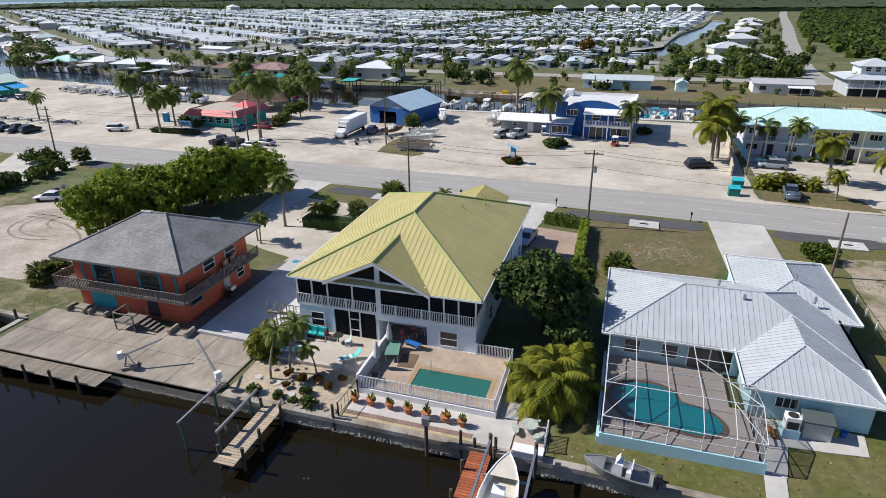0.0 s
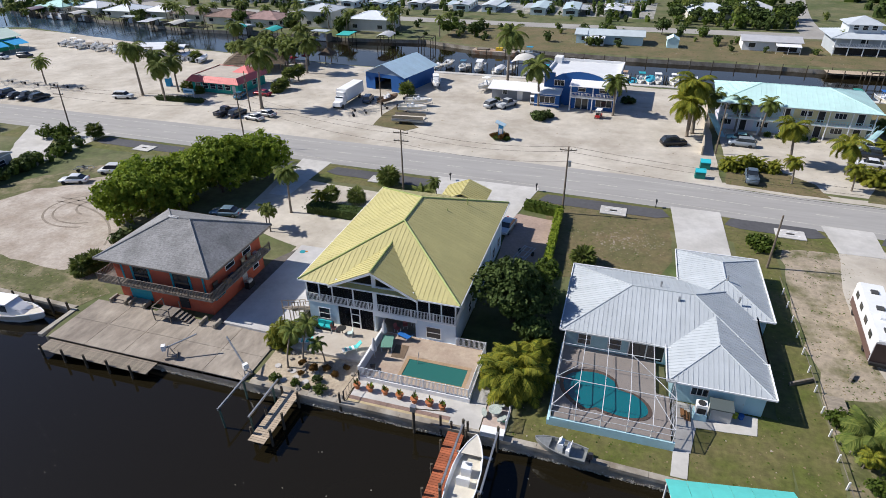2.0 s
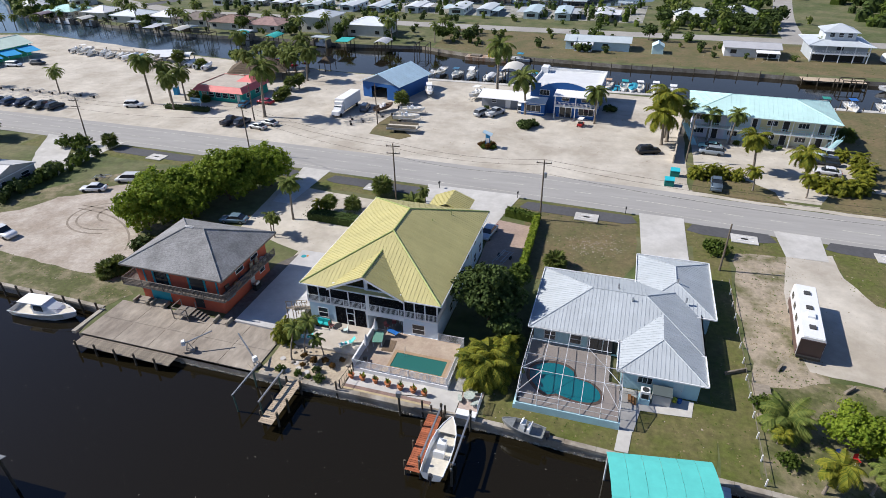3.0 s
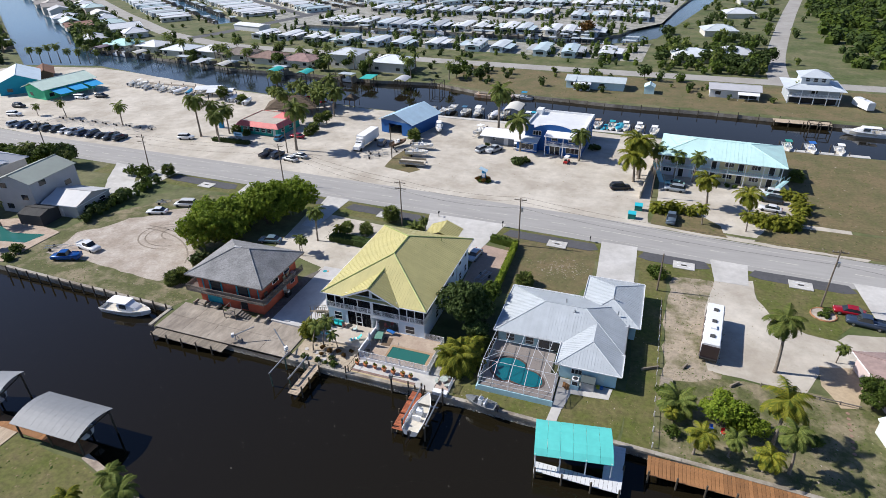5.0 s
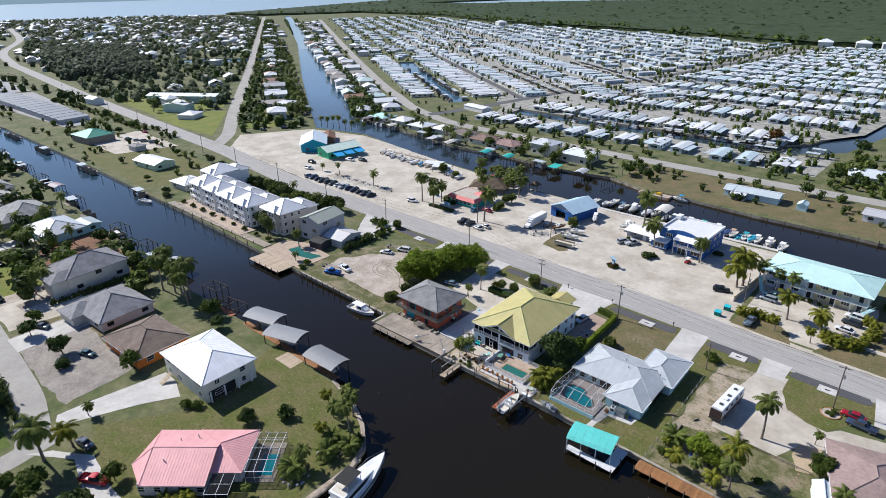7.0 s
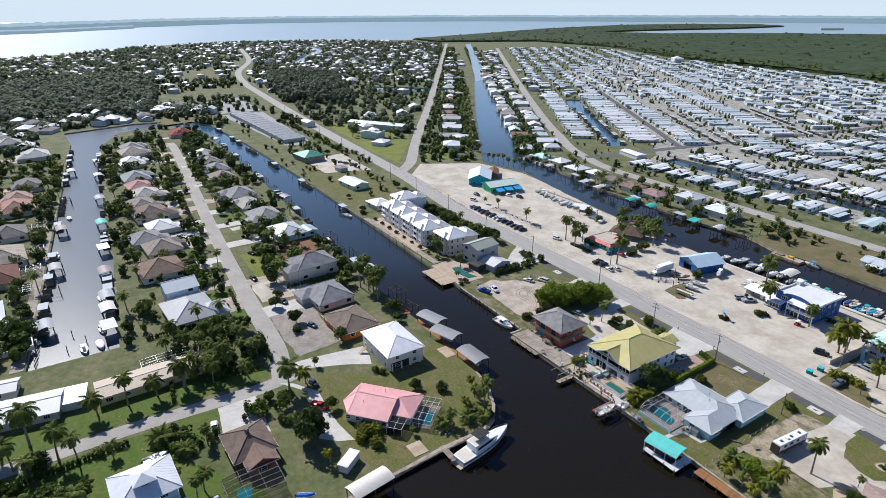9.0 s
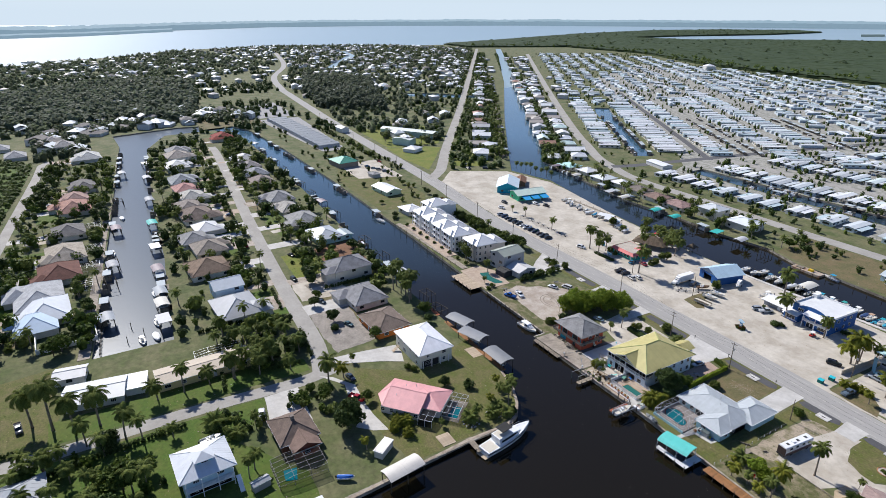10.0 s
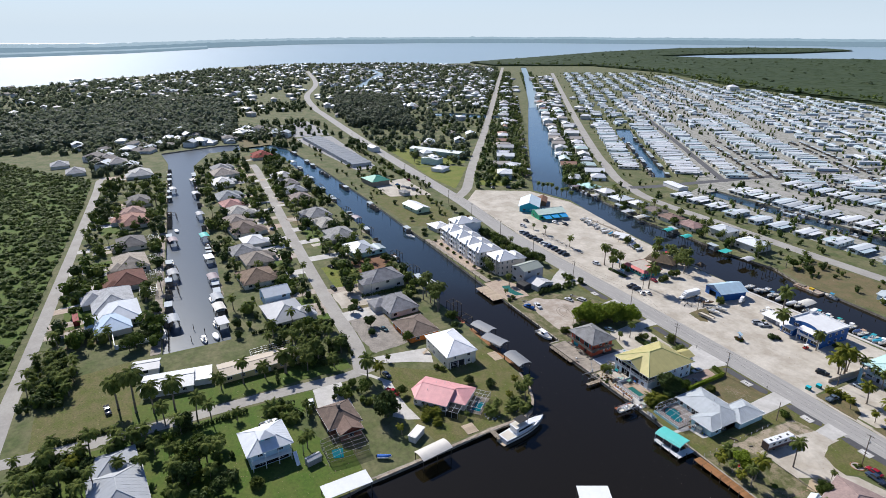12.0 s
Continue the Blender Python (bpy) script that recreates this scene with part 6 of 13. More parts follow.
    sheet("garden_shell", [(-28.3, 31.2), (-18.1, 31.2), (-18.1, 36.6), (-26.9, 36.6), (-28.3, 40)], 0.0, 0.06, mat("shell_garden", (0.45, 0.38, 0.28), 0.95, var=0.22, scale=1.5, fine=6, bump=0.4, col2=(0.33, 0.27, 0.2)), "shell and gravel garden with stepping stones", "ground", 0.2)
    sheet("patio_table_side", [(-5.1, 31.4), (-2.9, 31.4), (-2.9, 35.2), (-5.1, 35.2)], 0.0, 0.1, mat("pink_paver", (0.45, 0.36, 0.31), 0.85, var=0.12, scale=1.5), "pinkish paved seat by the seawall", "terrace")


pool_deck()


def silver_house():
    ob = thing("house", 10.2, 51.0, 0, 0, "low pale blue house with a silver metal roof and pool", "house")
    k = 0.37
    E = 2.6
    wing = [[(0.2, -6.55, E), (0.2, -11.4, E), (4.75, -6.85, E + k * 4.55), (4.75, -2.0, E + k * 4.55)], [(9.3, -11.4, E), (9.3, -6.6, E), (4.75, -2.05, E + k * 4.55), (4.75, -6.85, E + k * 4.55)], [(0.2, -11.4, E), (9.3, -11.4, E), (4.75, -6.85, E + k * 4.55)]]
    for cx, cy, w, d in ((-0.4, 0.0, 19.4, 13.1), (4.75, -3.6, 9.1, 15.6), (6.35, 6.95, 9.3, 12.9)):
        faces = wing if w == 9.1 else shift(roof_faces("hip", w, d, E, k * min(w, d) / 2), cx, cy)
        add_panels(ob, faces, 0.44, SROOF, rib=0.028)
        part("ridge_cap", ridge_caps(faces, 0.06), SROOF, ob)
        fw, fd = w / 2, d / 2
        part("gutter", M().box(cx - fw, cx + fw, cy - fd - 0.1, cy - fd, 2.62, 2.78).box(cx - fw - 0.1, cx - fw, cy - fd, cy + fd, 2.62, 2.78).box(cx + fw, cx + fw + 0.1, cy - fd, cy + fd, 2.62, 2.78).box(cx - fw, cx + fw, cy + fd, cy + fd + 0.1, 2.62, 2.78), TRIM, ob)
        sh = wall_shell(w - 1.2, d - 1.2, 0, 2.78)
        part("wall", M().add([(p[0] + cx, p[1] + cy, p[2]) for p in sh.v], sh.f), SILVERWALL, ob)
    for px, py, z in ((-0.5, 1.5, 4.9), (1.2, -1.0, 4.9), (6.5, 5.0, 4.7), (7.5, 2.0, 4.0)):
        part("roof_vent", M().tube([(px, py, z - 0.4), (px, py, z + 0.25)], [0.12, 0.12], 8), STEEL, ob)
    for px in (-7.6, -4.6):
        window(ob, px, -5.95, 0.9, 1.2, 1.2, "s")
    part("sliding_door", M().box(-3.2, 0.2, -6.0, -5.95, 0.3, 2.5), GLASS, ob, "dark sliding glass doors")
    for px in (-3.2, -1.5, 0.2):
        part("door_frame", M().box(px - 0.06, px + 0.06, -6.05, -5.96, 0.3, 2.5), TRIM, ob)
    window(ob, 3.2, -10.8, 1.2, 1.4, 0.8, "s", panes=3)
    for yy in (-8, -4.5, 2.8, 6.5, 10):
        window(ob, 8.7 if yy < 0 else 10.25, yy, 0.9, 1.2, 1.1, "e")
    door(ob, 6.6, -10.8, 0.1, "s", (0.5, 0.66, 0.7))
    # lanai
    sheet("terrace_lanai", [(0.8, 34.1), (11.0, 34.1), (11.0, 40.2), (9.8, 40.3), (9.8, 45.1), (0.4, 45.1)], 0.0, 0.3, mat("lanai_deck", (0.42, 0.37, 0.34), 0.8, var=0.06, scale=0.8), "smooth beige pool deck inside the screen", "terrace")
    structure("wall_lanai", M().box(0.6, 11.2, 33.9, 34.1, 0, 0.95).box(0.4, 0.6, 33.9, 45, 0, 0.6), SILVERWALL, "low pale blue wall below the pool screen", "wall")
    pts, cop = [], []
    for i in range(40):
        a = 6.2832 * i / 40
        x, y = 4.1 * math.cos(a), 2.15 * math.sin(a)
        y += 0.5 * math.sin(a) * (1 if x < 0 else -0.35) - 0.55 * math.exp(-((x - 0.6) ** 2) / 1.6) * (1 if math.sin(a) > 0 else -0.1)
        t = radians(-20)
        pts.append((5.2 + x * math.cos(t) - y * math.sin(t), 38.7 + x * math.sin(t) + y * math.cos(t)))
        cop.append((5.2 + 1.09 * x * math.cos(t) - 1.16 * y * math.sin(t), 38.7 + 1.09 * x * math.sin(t) + 1.16 * y * math.cos(t)))
    structure("trim_pool_edge", M().prism(cop, 0.3, 0.34), mat("brown_coping", (0.16, 0.11, 0.09), 0.8, var=0.2, scale=4), "brown tiled pool edge", "coping")
    structure("water_pool_kidney", M().prism(pts, 0.3, 0.355), POOL2, "kidney-shaped bright blue swimming pool", "water")
    cage = thing("pool_cage", 0.7, 34.0, 0.3, 0, "white-framed insect screen enclosure over the kidney pool", "pool cage")
    W, D, r = 10.3, 10.2, 0.036
    xs = [0, 2.1, 4.3, 6.5, 8.5, W]
    for i, a in enumerate(xs):
        end = D if a < 9.0 else 5.6
        part("rafter", M().tube([(a, 0, 0.65), (a, 0, 2.1), (a, 2.6, 3.1), (a, end, 2.75 if a < 9 else 2.6)], r, 4), ALU, cage)
    for (b, z) in ((0, 1.4), (0, 2.1), (2.6, 3.1), (5.2, 2.95), (7.8, 2.85)):
        part("purlin", M().tube([(0, b, z), (W if b < 5.6 else 9.0, b, z)], r, 4), ALU, cage)
    for a in (0, W):
        for b in (1.3, 2.6, 5.2, 7.8):
            if a and b > 5.6:
                continue
            part("post", M().tube([(a, b, 0.3 if a == 0 else 0), (a, b, 2.6 if b < 2 else 3.05)], r, 4), ALU, cage)
        part("rail", M().tube([(a, 0, 1.4), (a, D if a == 0 else 5.6, 1.4)], r, 4), ALU, cage)
    for (ax, ay, az), (bx, by, bz) in (((0, 2.6, 3.1), (2.1, 5.2, 2.95)), ((6.5, 7.8, 2.85), (8.5, 5.2, 2.95)), ((8.5, 5.2, 2.95), (W, 2.6, 3.1)), ((0, 0, 2.1), (2.1, 2.6, 3.1)), ((8.5, 2.6, 3.1), (W, 0, 2.1))):
        part("brace", M().tube([(ax, ay, az), (bx, by, bz)], r * 0.9, 4), ALU, cage)
    for a, b in zip(xs, xs[1:]):
        end = D if a < 8 else 5.6
        part("screen", M().add([(a, 0, 0.65), (b, 0, 0.65), (b, 0, 2.1), (a, 0, 2.1), (a, 2.6, 3.1), (b, 2.6, 3.1), (b, end, 2.75), (a, end, 2.75)], [(0, 1, 2, 3), (3, 2, 5, 4), (4, 5, 6, 7)]), SCREEN, cage)
    part("screen", M().add([(0, 0, 0.3), (0, D, 0.3), (0, D, 2.75), (0, 2.6, 3.1), (0, 0, 2.1)], [(0, 1, 2, 3, 4)]), SCREEN, cage)
    part("screen", M().add([(W, 0, 0), (W, 5.6, 0), (W, 5.6, 2.7), (W, 2.6, 3.1), (W, 0, 2.1)], [(0, 1, 2, 3, 4)]), SCREEN, cage)
    part("screen_door", M().box(W - 0.03, W + 0.05, 2.8, 2.9, 0, 2.2).box(W - 0.03, W + 0.05, 3.8, 3.9, 0, 2.2).box(W - 0.03, W + 0.05, 2.8, 3.9, 1.0, 1.1), ALU, cage)
    # service corner
    ac = thing("air_conditioner", 13.5, 38.6, 0, 0, "white air-conditioning unit on a raised stand", "air conditioner")
    part("stand", M().box(-0.55, 0.55, -0.5, 0.5, 0, 0.75), SILVERWALL, ac)
    part("cabinet", M().box(-0.45, 0.45, -0.42, 0.42, 0.75, 1.75), WHITE, ac)
    part("fan_grille", M().tube([(0, 0, 1.75), (0, 0, 1.8)], 0.34, 16), DARK, ac)
    part("side_grille", M().box(-0.36, 0.36, -0.45, -0.42, 0.85, 1.45), DARK, ac)
    st = thing("storage_box", 15.2, 39.0, 0, 0, "grey plastic storage shed with a dark lid", "storage box")
    part("body", M().box(-0.9, 0.9, -0.55, 0.55, 0, 1.5), paint((0.45, 0.45, 0.44)), st)
    part("lid", M().slab([(-1.0, -0.65, 1.55), (1.0, -0.65, 1.55), (1.0, 0.65, 1.75), (-1.0, 0.65, 1.75)], 0.12), paint((0.08, 0.1, 0.1)), st)
    for px, c, lab in ((16.6, (0.4, 0.42, 0.03), "small yellow bucket by the wall"), (17.1, (0.03, 0.12, 0.4), "blue bucket by the wall")):
        part_ob = tagged(part("bucket", M().tube([(0, 0, 0), (0, 0, 0.45)], [0.2, 0.25], 10), paint(c)), lab, "bucket")
        part_ob.location = (px, 39.4, 0.06)
    wst = thing("wooden_steps", 11.9, 38.3, 0, 0, "small wooden stair at the lanai door", "stair")
    steps(wst, 0.9, 0, 3, 0.15, 0.3, 1.1, 180, WOOD_NEW)
    sheet("path_service", [(11.2, 34.2), (12.6, 34), (13.2, 37.2), (18.2, 37.6), (18.6, 39.9), (11.2, 40)], 0.0, 0.06, CONC, "concrete service path round the corner", "path", 0.1)
    sheet("path_lawn", [(10.9, 31.2), (12.2, 31.2), (12.5, 34.1), (11.2, 34.2)], 0.0, 0.062, CONC, "concrete path to the boat canopy", "path")


silver_house()


def orange_house():
    ob = thing("house", -44.7, 44.8, 0, 0, "two-storey orange house with a grey shingle roof and wraparound balcony", "house")
    rm = shingle((0.25, 0.25, 0.25))
    faces = roof_faces("hip", 15.4, 12.8, 6.0, 3.0)
    # overlapping shingle courses
    for f in faces:
        a, b = Vector(f[0]), Vector(f[1])
        tops = [Vector(p) for p in f[2:]]
        c, d = (tops[0], tops[1]) if len(tops) == 2 else (tops[0], tops[0])
        n = 26
        m = M()
        for i in range(n):
            t0, t1 = i / n, (i + 1.15) / n
            t1 = min(t1, 1)
            p0, p1, p2, p3 = a.lerp(d, t0), b.lerp(c, t0), b.lerp(c, t1), a.lerp(d, t1)
            lift = Vector((0, 0, 0.014))
            m.slab([tuple(p0 + lift), tuple(p1 + lift), tuple(p2), tuple(p3)], 0.03)
        m.slab([(p[0], p[1], p[2] - 0.03) for p in f], 0.1)
        many(part("roof_slope", m, rm, ob), "overlapping courses of dark grey shingles")
    part("ridge_cap", ridge_caps(faces, 0.1), rm, ob)
    part("ridge_vent", M().box(-1.6, -0.3, -0.2, 0.2, 8.95, 9.08), paint((0.5, 0.5, 0.5)), ob)
    part("wall", wall_shell(12.6, 10.6, 0, 5.95), ORANGE, ob)
    part("soffit", M().box(-7.6, 7.6, -6.3, 6.3, 5.85, 5.9), GREYWOOD, ob)
    for m in (M().box(-7.75, 7.75, -6.46, -6.38, 5.8, 6.0), M().box(-7.75, 7.75, 6.38, 6.46, 5.8, 6.0), M().box(-7.78, -7.7, -6.4, 6.4, 5.8, 6.0), M().box(7.7, 7.78, -6.4, 6.4, 5.8, 6.0)):
        part("fascia", m, GREYWOOD, ob)
    part("balcony_floor", M().box(-7.9, 7.7, -6.6, -5.3, 2.85, 3.0).box(6.3, 7.7, -5.3, 5.3, 2.85, 3.0).box(-7.9, -6.3, -5.3, -1.5, 2.85, 3.0), GREYWOOD, ob)
    railing(ob, [(-7.85, -1.5), (-7.85, -6.55), (7.65, -6.55), (7.65, 5.3)], 3.0, 1.0, GREYWOOD, 0.2, 0.028, 3.0, 0.07)
    part("garage_door", M().box(-4.9, -1.9, -5.36, -5.3, 0.3, 2.5), TEAL, ob, "teal roll-up garage door")
    for k in range(5):
        part("door_panel_joint", M().box(-4.9, -1.9, -5.375, -5.36, 0.7 + 0.4 * k, 0.73 + 0.4 * k), TEAL, ob)
    door(ob, 2.6, -5.3, 0.3, "s", (0.03, 0.03, 0.03), 1.3, 2.2)
    for px, w in ((-2.6, 2.0), (2.9, 2.0)):
        part("sliding_door", M().box(px - w / 2, px + w / 2, -5.34, -5.3, 3.05, 5.1), GLASS, ob)
        for sx in (-1, 1):
            part("shutter", M().box(px + sx * (w / 2 + 0.2) - 0.14, px + sx * (w / 2 + 0.2) + 0.14, -5.36, -5.3, 3.05, 5.1), TEAL, ob)
    for px in (-5.2, 5.9):
        part("corner_trim", M().box(px - 0.12, px + 0.12, -5.35, -5.3, 3.05, 5.8), TEAL, ob)
    window(ob, 6.3, -3.6, 1.5, 1.6, 0.5, "e", TEAL, 1)
    for yy in (-1, 2.4):
        window(ob, 6.3, yy, 3.9, 1.6, 1.1, "e")
    door(ob, 6.3, 1.2, 0.2, "e", (0.4, 0.4, 0.38))
    window(ob, 6.3, 3.6, 1.0, 1.1, 1.1, "e")
    # balcony clutter
    for i, (px, py, sx, sy, sz, c, lab) in enumerate(((6.9, -4.2, 0.8, 0.9, 0.9, (0.1, 0.08, 0.06), "dark covered chair on the balcony"), (7.0, -2.8, 0.7, 0.8, 0.6, (0.3, 0.2, 0.1), "cardboard box on the balcony"), (6.95, -1.6, 0.8, 0.6, 0.7, (0.05, 0.06, 0.1), "dark crate on the balcony"), (7.0, 1.0, 0.7, 0.7, 1.1, (0.45, 0.36, 0.24), "wicker chair on the balcony"), (7.0, 2.2, 0.7, 0.7, 1.1, (0.45, 0.36, 0.24), "wicker chair on the balcony"), (6.95, 3.4, 0.6, 0.8, 0.8, (0.5, 0.5, 0.5), "pale storage box on the balcony"))):
        t = thing("balcony_chair" if "chair" in lab else "storage_box", -44.7 + px, 44.8 + py, 3.0, 90, lab, "chair" if "chair" in lab else "box")
        part("seat" if "chair" in lab else "body", M().box(-sx / 2, sx / 2, -sy / 2, sy / 2, 0.02, sz * 0.5), paint(c), t)
        part("backrest" if "chair" in lab else "lid", M().box(-sx / 2, sx / 2, sy / 2 - 0.12, sy / 2, sz * 0.5, sz) if "chair" in lab else M().box(-sx / 2 - 0.03, sx / 2 + 0.03, -sy / 2 - 0.03, sy / 2 + 0.03, sz * 0.5, sz * 0.6), paint(c), t)
    gr = thing("barbecue_grill", -37.6, 45.6, 0.02, 90, "black barbecue grill with a steel hood", "grill")
    part("cart", M().box(-0.6, 0.6, -0.3, 0.3, 0, 0.85), BLACK, gr)
    part("hood", M().loft([[(-0.4, -0.3, 0.85), (-0.4, 0.3, 0.85), (-0.4, 0.2, 1.15), (-0.4, -0.2, 1.15)], [(0.4, -0.3, 0.85), (0.4, 0.3, 0.85), (0.4, 0.2, 1.15), (0.4, -0.2, 1.15)]]), STEEL, gr)
    # quay slabs
    for i in range(5):
        for j in range(2):
            s = structure("quay_slab", M().box(-53.6 + 4.95 * i + (0.02), -53.6 + 4.95 * (i + 1) - 0.03, 31.0 + 3.6 * j, 31.0 + 3.6 * (j + 1) - 0.03, -0.3, 0.12 + 0.006 * ((i * 3 + j) % 3)), CONC_OLD, "stained concrete quay slab", "quay")
    plank_dock("boardwalk", -53.2, -39.2, 29.2, 30.95, -0.15, WOOD, "weathered grey timber boardwalk beside the quay", "x", 0.3, [(-52.6 + 2.9 * i, 29.15) for i in range(5)])
    # entry steps, side walls, little stair
    for px in (-50.6, -47.9):
        e = thing("entrance_steps", px, 38.7, 0.12, 0, "stained concrete steps with low cheek walls", "steps")
        part("tread", M().box(-0.9, 0.9, -0.55, 0.3, 0, 0.17), CONC_OLD, e), part("tread", M().box(-0.9, 0.9, -0.2, 0.7, 0.17, 0.34), CONC_OLD, e)
        for sx in (-1.15, 0.9):
            part("cheek_wall", M().box(sx, sx + 0.25, -0.7, 0.5, 0, 0.55), SEAWALL, e)
    e = thing("entrance_steps", -37.6, 37.7, 0.12, 0, "concrete steps with low cheek walls", "steps")
    part("tread", M().box(-0.7, 0.7, -0.4, 0.4, 0, 0.15), CONC_OLD, e)
    for sx in (-1.05, 0.8):
        part("cheek_wall", M().box(sx, sx + 0.25, -0.6, 0.7, 0, 0.55), SEAWALL, e)
    ws = thing("timber_landing", -42.6, 37.6, 0.12, 0, "grey timber landing with rails and a short stair", "stair")
    part("landing", M().box(-1.6, 0.7, -1.0, 0.9, 0.75, 0.85), GREYWOOD, ws)
    for px in (-1.55, 0.65):
        for py in (-0.95, 0.85):
            part("post", M().box(px - 0.05, px + 0.05, py - 0.05, py + 0.05, 0, 1.8), GREYWOOD, ws)
    part("handrail", M().box(-1.6, 0.7, -1.0, -0.92, 1.75, 1.85).box(-1.6, -1.52, -1.0, 0.9, 1.75, 1.85), WOOD, ws)
    steps(ws, 2.6, 0.1, 4, 0.17, 0.45, 1.2, 180, GREYWOOD)
    # boat hoists
    for hx, hy, ang, up in ((-38.2, 32.0, 35, 0.9), (-29.3, 31.9, 150, 1.7)):
        h = thing("boat_davit", hx, hy, 0.12, ang, "grey steel boat hoist with a winch box", "davit")
        part("base", M().box(-0.6, 0.6, -0.5, 0.5, 0, 0.25), CONC_OLD, h)
        for sx, sy in ((-0.35, -0.2), (-0.35, 0.2), (0.35, 0)):
            part("leg", M().tube([(sx, sy, 0.25), (0, 0, 1.4)], 0.06, 6), STEEL, h)
        part("boom", M().tube([(-0.4, 0, 1.2), (2.9, 0, 1.3 + up)], 0.09, 6), STEEL, h)
        part("winch_box", M().box(-0.7, -0.3, -0.25, 0.25, 1.0, 1.6), WHITE, h)


orange_house()

# ---- near bank: docks, boats, furniture, planting ----
cap = M()
for pts in ([(-96, 37), (-55, 36), (-55, 31)], [(-28.3, 31), (0, 31), (40, 29.5), (60, 28.5)]):
    for (ax, ay), (bx, by) in zip(pts, pts[1:]):
        L = math.hypot(bx - ax, by - ay)
        ux, uy = (bx - ax) / L, (by - ay) / L
        n = max(1, int(L / 3))
        for i in range(n):
            p, q = (ax + ux * L * i / n, ay + uy * L * i / n), (ax + ux * (L * (i + 1) / n - 0.03), ay + uy * (L * (i + 1) / n - 0.03))
            nx, ny = uy, -ux
            if ny > 0.5:
                nx, ny = -nx, -ny
            structure("seawall_cap", M().prism([(p[0] + nx * 0.15, p[1] + ny * 0.15), (q[0] + nx * 0.15, q[1] + ny * 0.15), (q[0] - nx * 0.45, q[1] - ny * 0.45), (p[0] - nx * 0.45, p[1] - ny * 0.45)], -0.25, 0.11), SEAWALL, "grey concrete seawall cap", "seawall")
for i in range(15):
    piling(-94 + 2.75 * i, 35.9 - 0.02 * i, 1.1, 0.14)
plank_dock("timber_dock", -24.3, -22.7, 24.6, 31.1, 0.12, WOOD_PALE, "tan plank dock reaching into the canal", "y", 0.25, [(-24.4, 25.4), (-22.6, 25.6), (-22.6, 27.6), (-24.4, 27.8), (-22.6, 30.4), (-24.4, 30.6)])
plank_dock("timber_dock", -7.8, -6.3, 23.4, 30.6, 0.1, REDWOOD, "red-brown plank dock beside the lifted boat", "y", 0.25, [(-7.9, 23.8), (-7.9, 26.2), (-7.9, 28.8), (-6.1, 30.5), (-7.6, 31.0)])
for bx in (-28.1, -24.9):
    t = thing("boat_hoist_frame", bx, 29.6, 0, 0, "grey steel hoist beam on a canal post", "boat lift")
    part("beam", M().box(-0.07, 0.07, -3.6, 1.4, 1.2, 1.4), STEEL, t)
    part("post", M().tube([(0.2, -3.4, -2.4), (0, -3.4, 1.2)], 0.1, 6), mat("green_treated_post", (0.08, 0.13, 0.1), 0.8, var=0.2), t)
    part("post", M().tube([(0, 0.4, -2.4), (0, 0.4, 1.2)], 0.12, 6), MATS["green_treated_post"], t)
lift = thing("boat_hoist_frame", -4.9, 27, 0, 0, "white boat lift beams beside the red dock", "boat lift")
for sx in (-1.5, 1.6):
    part("beam", M().box(sx - 0.08, sx + 0.08, -3.4, 4.0, 1.3, 1.5), STEEL, lift)
    for sy in (-3.2, 3.6):
        part("post", M().tube([(sx, sy, -2.5), (sx, sy, 1.9)], 0.13, 7), PILING, lift)
for sy in (-1.8, 1.6):
    part("cradle", M().box(-1.5, 1.6, sy - 0.1, sy + 0.1, 0.1, 0.25), STEEL, lift)
boat(-4.9, 26.2, 0.25, 90, 6.9, 2.4, "none", label="white open motor boat hanging in the lift", motors=1)
dock_box = thing("dock_box", -3.9, 31.2, 0.11, 0, "white fibreglass dock box on the seawall", "dock box")
part("body", M().box(-1.0, 1.0, -0.35, 0.35, 0, 0.5), GEL, dock_box), part("lid", M().box(-1.05, 1.05, -0.4, 0.4, 0.5, 0.6), GEL, dock_box)
pb = thing("power_post", -11.0, 30.6, 0, 0, "grey dock power post with a boom", "dock post")
part("post", M().tube([(0, 0, -2.4), (0, 0, 2.0)], 0.14, 7), PILING, pb), part("box", M().box(-0.25, 0.25, -0.2, 0.2, 1.6, 2.2), STEEL, pb), part("boom", M().tube([(0.2, 0, 1.9), (3.0, 0.4, 2.0)], 0.05, 6), PILING, pb)
for x in (-8.6, -6.1, -18.5):
    piling(x, 31.0, 1.3, 0.12, -2.4)
fen = thing("iron_fence", -18.2, 31.3, 0.1, 0, "thin dark metal fence at the garden edge", "fence")
railing(fen, [(0, 0), (0.2, 3.0)], 0, 1.2, BLACK, 0.5, 0.012, 3.0, 0.03)
# boat in the canal, jon boat on the lawn edge
boat(-62.6, 34.0, WATER_Z - 0.35, 4, 9.6, 3.2, "cabin", label="white cabin cruiser moored at the seawall", motors=2)
boat(2.0, 31.0, 0.14, 172, 4.4, 1.6, "none", hull=mat("grey_aluminium_hull", (0.3, 0.31, 0.3), 0.5, metal=0.4), label="grey aluminium skiff resting on the seawall", canvas=(0.5, 0.5, 0.5))
# teal boat canopy
tc = thing("boat_canopy", 15.0, 26.6, 0, 9, "turquoise fabric boat canopy on posts over the canal", "boat canopy")
prof = [(-2.75, 2.3), (-2.0, 2.75), (-0.8, 3.0), (0.8, 3.0), (2.0, 2.85), (2.75, 2.6)]
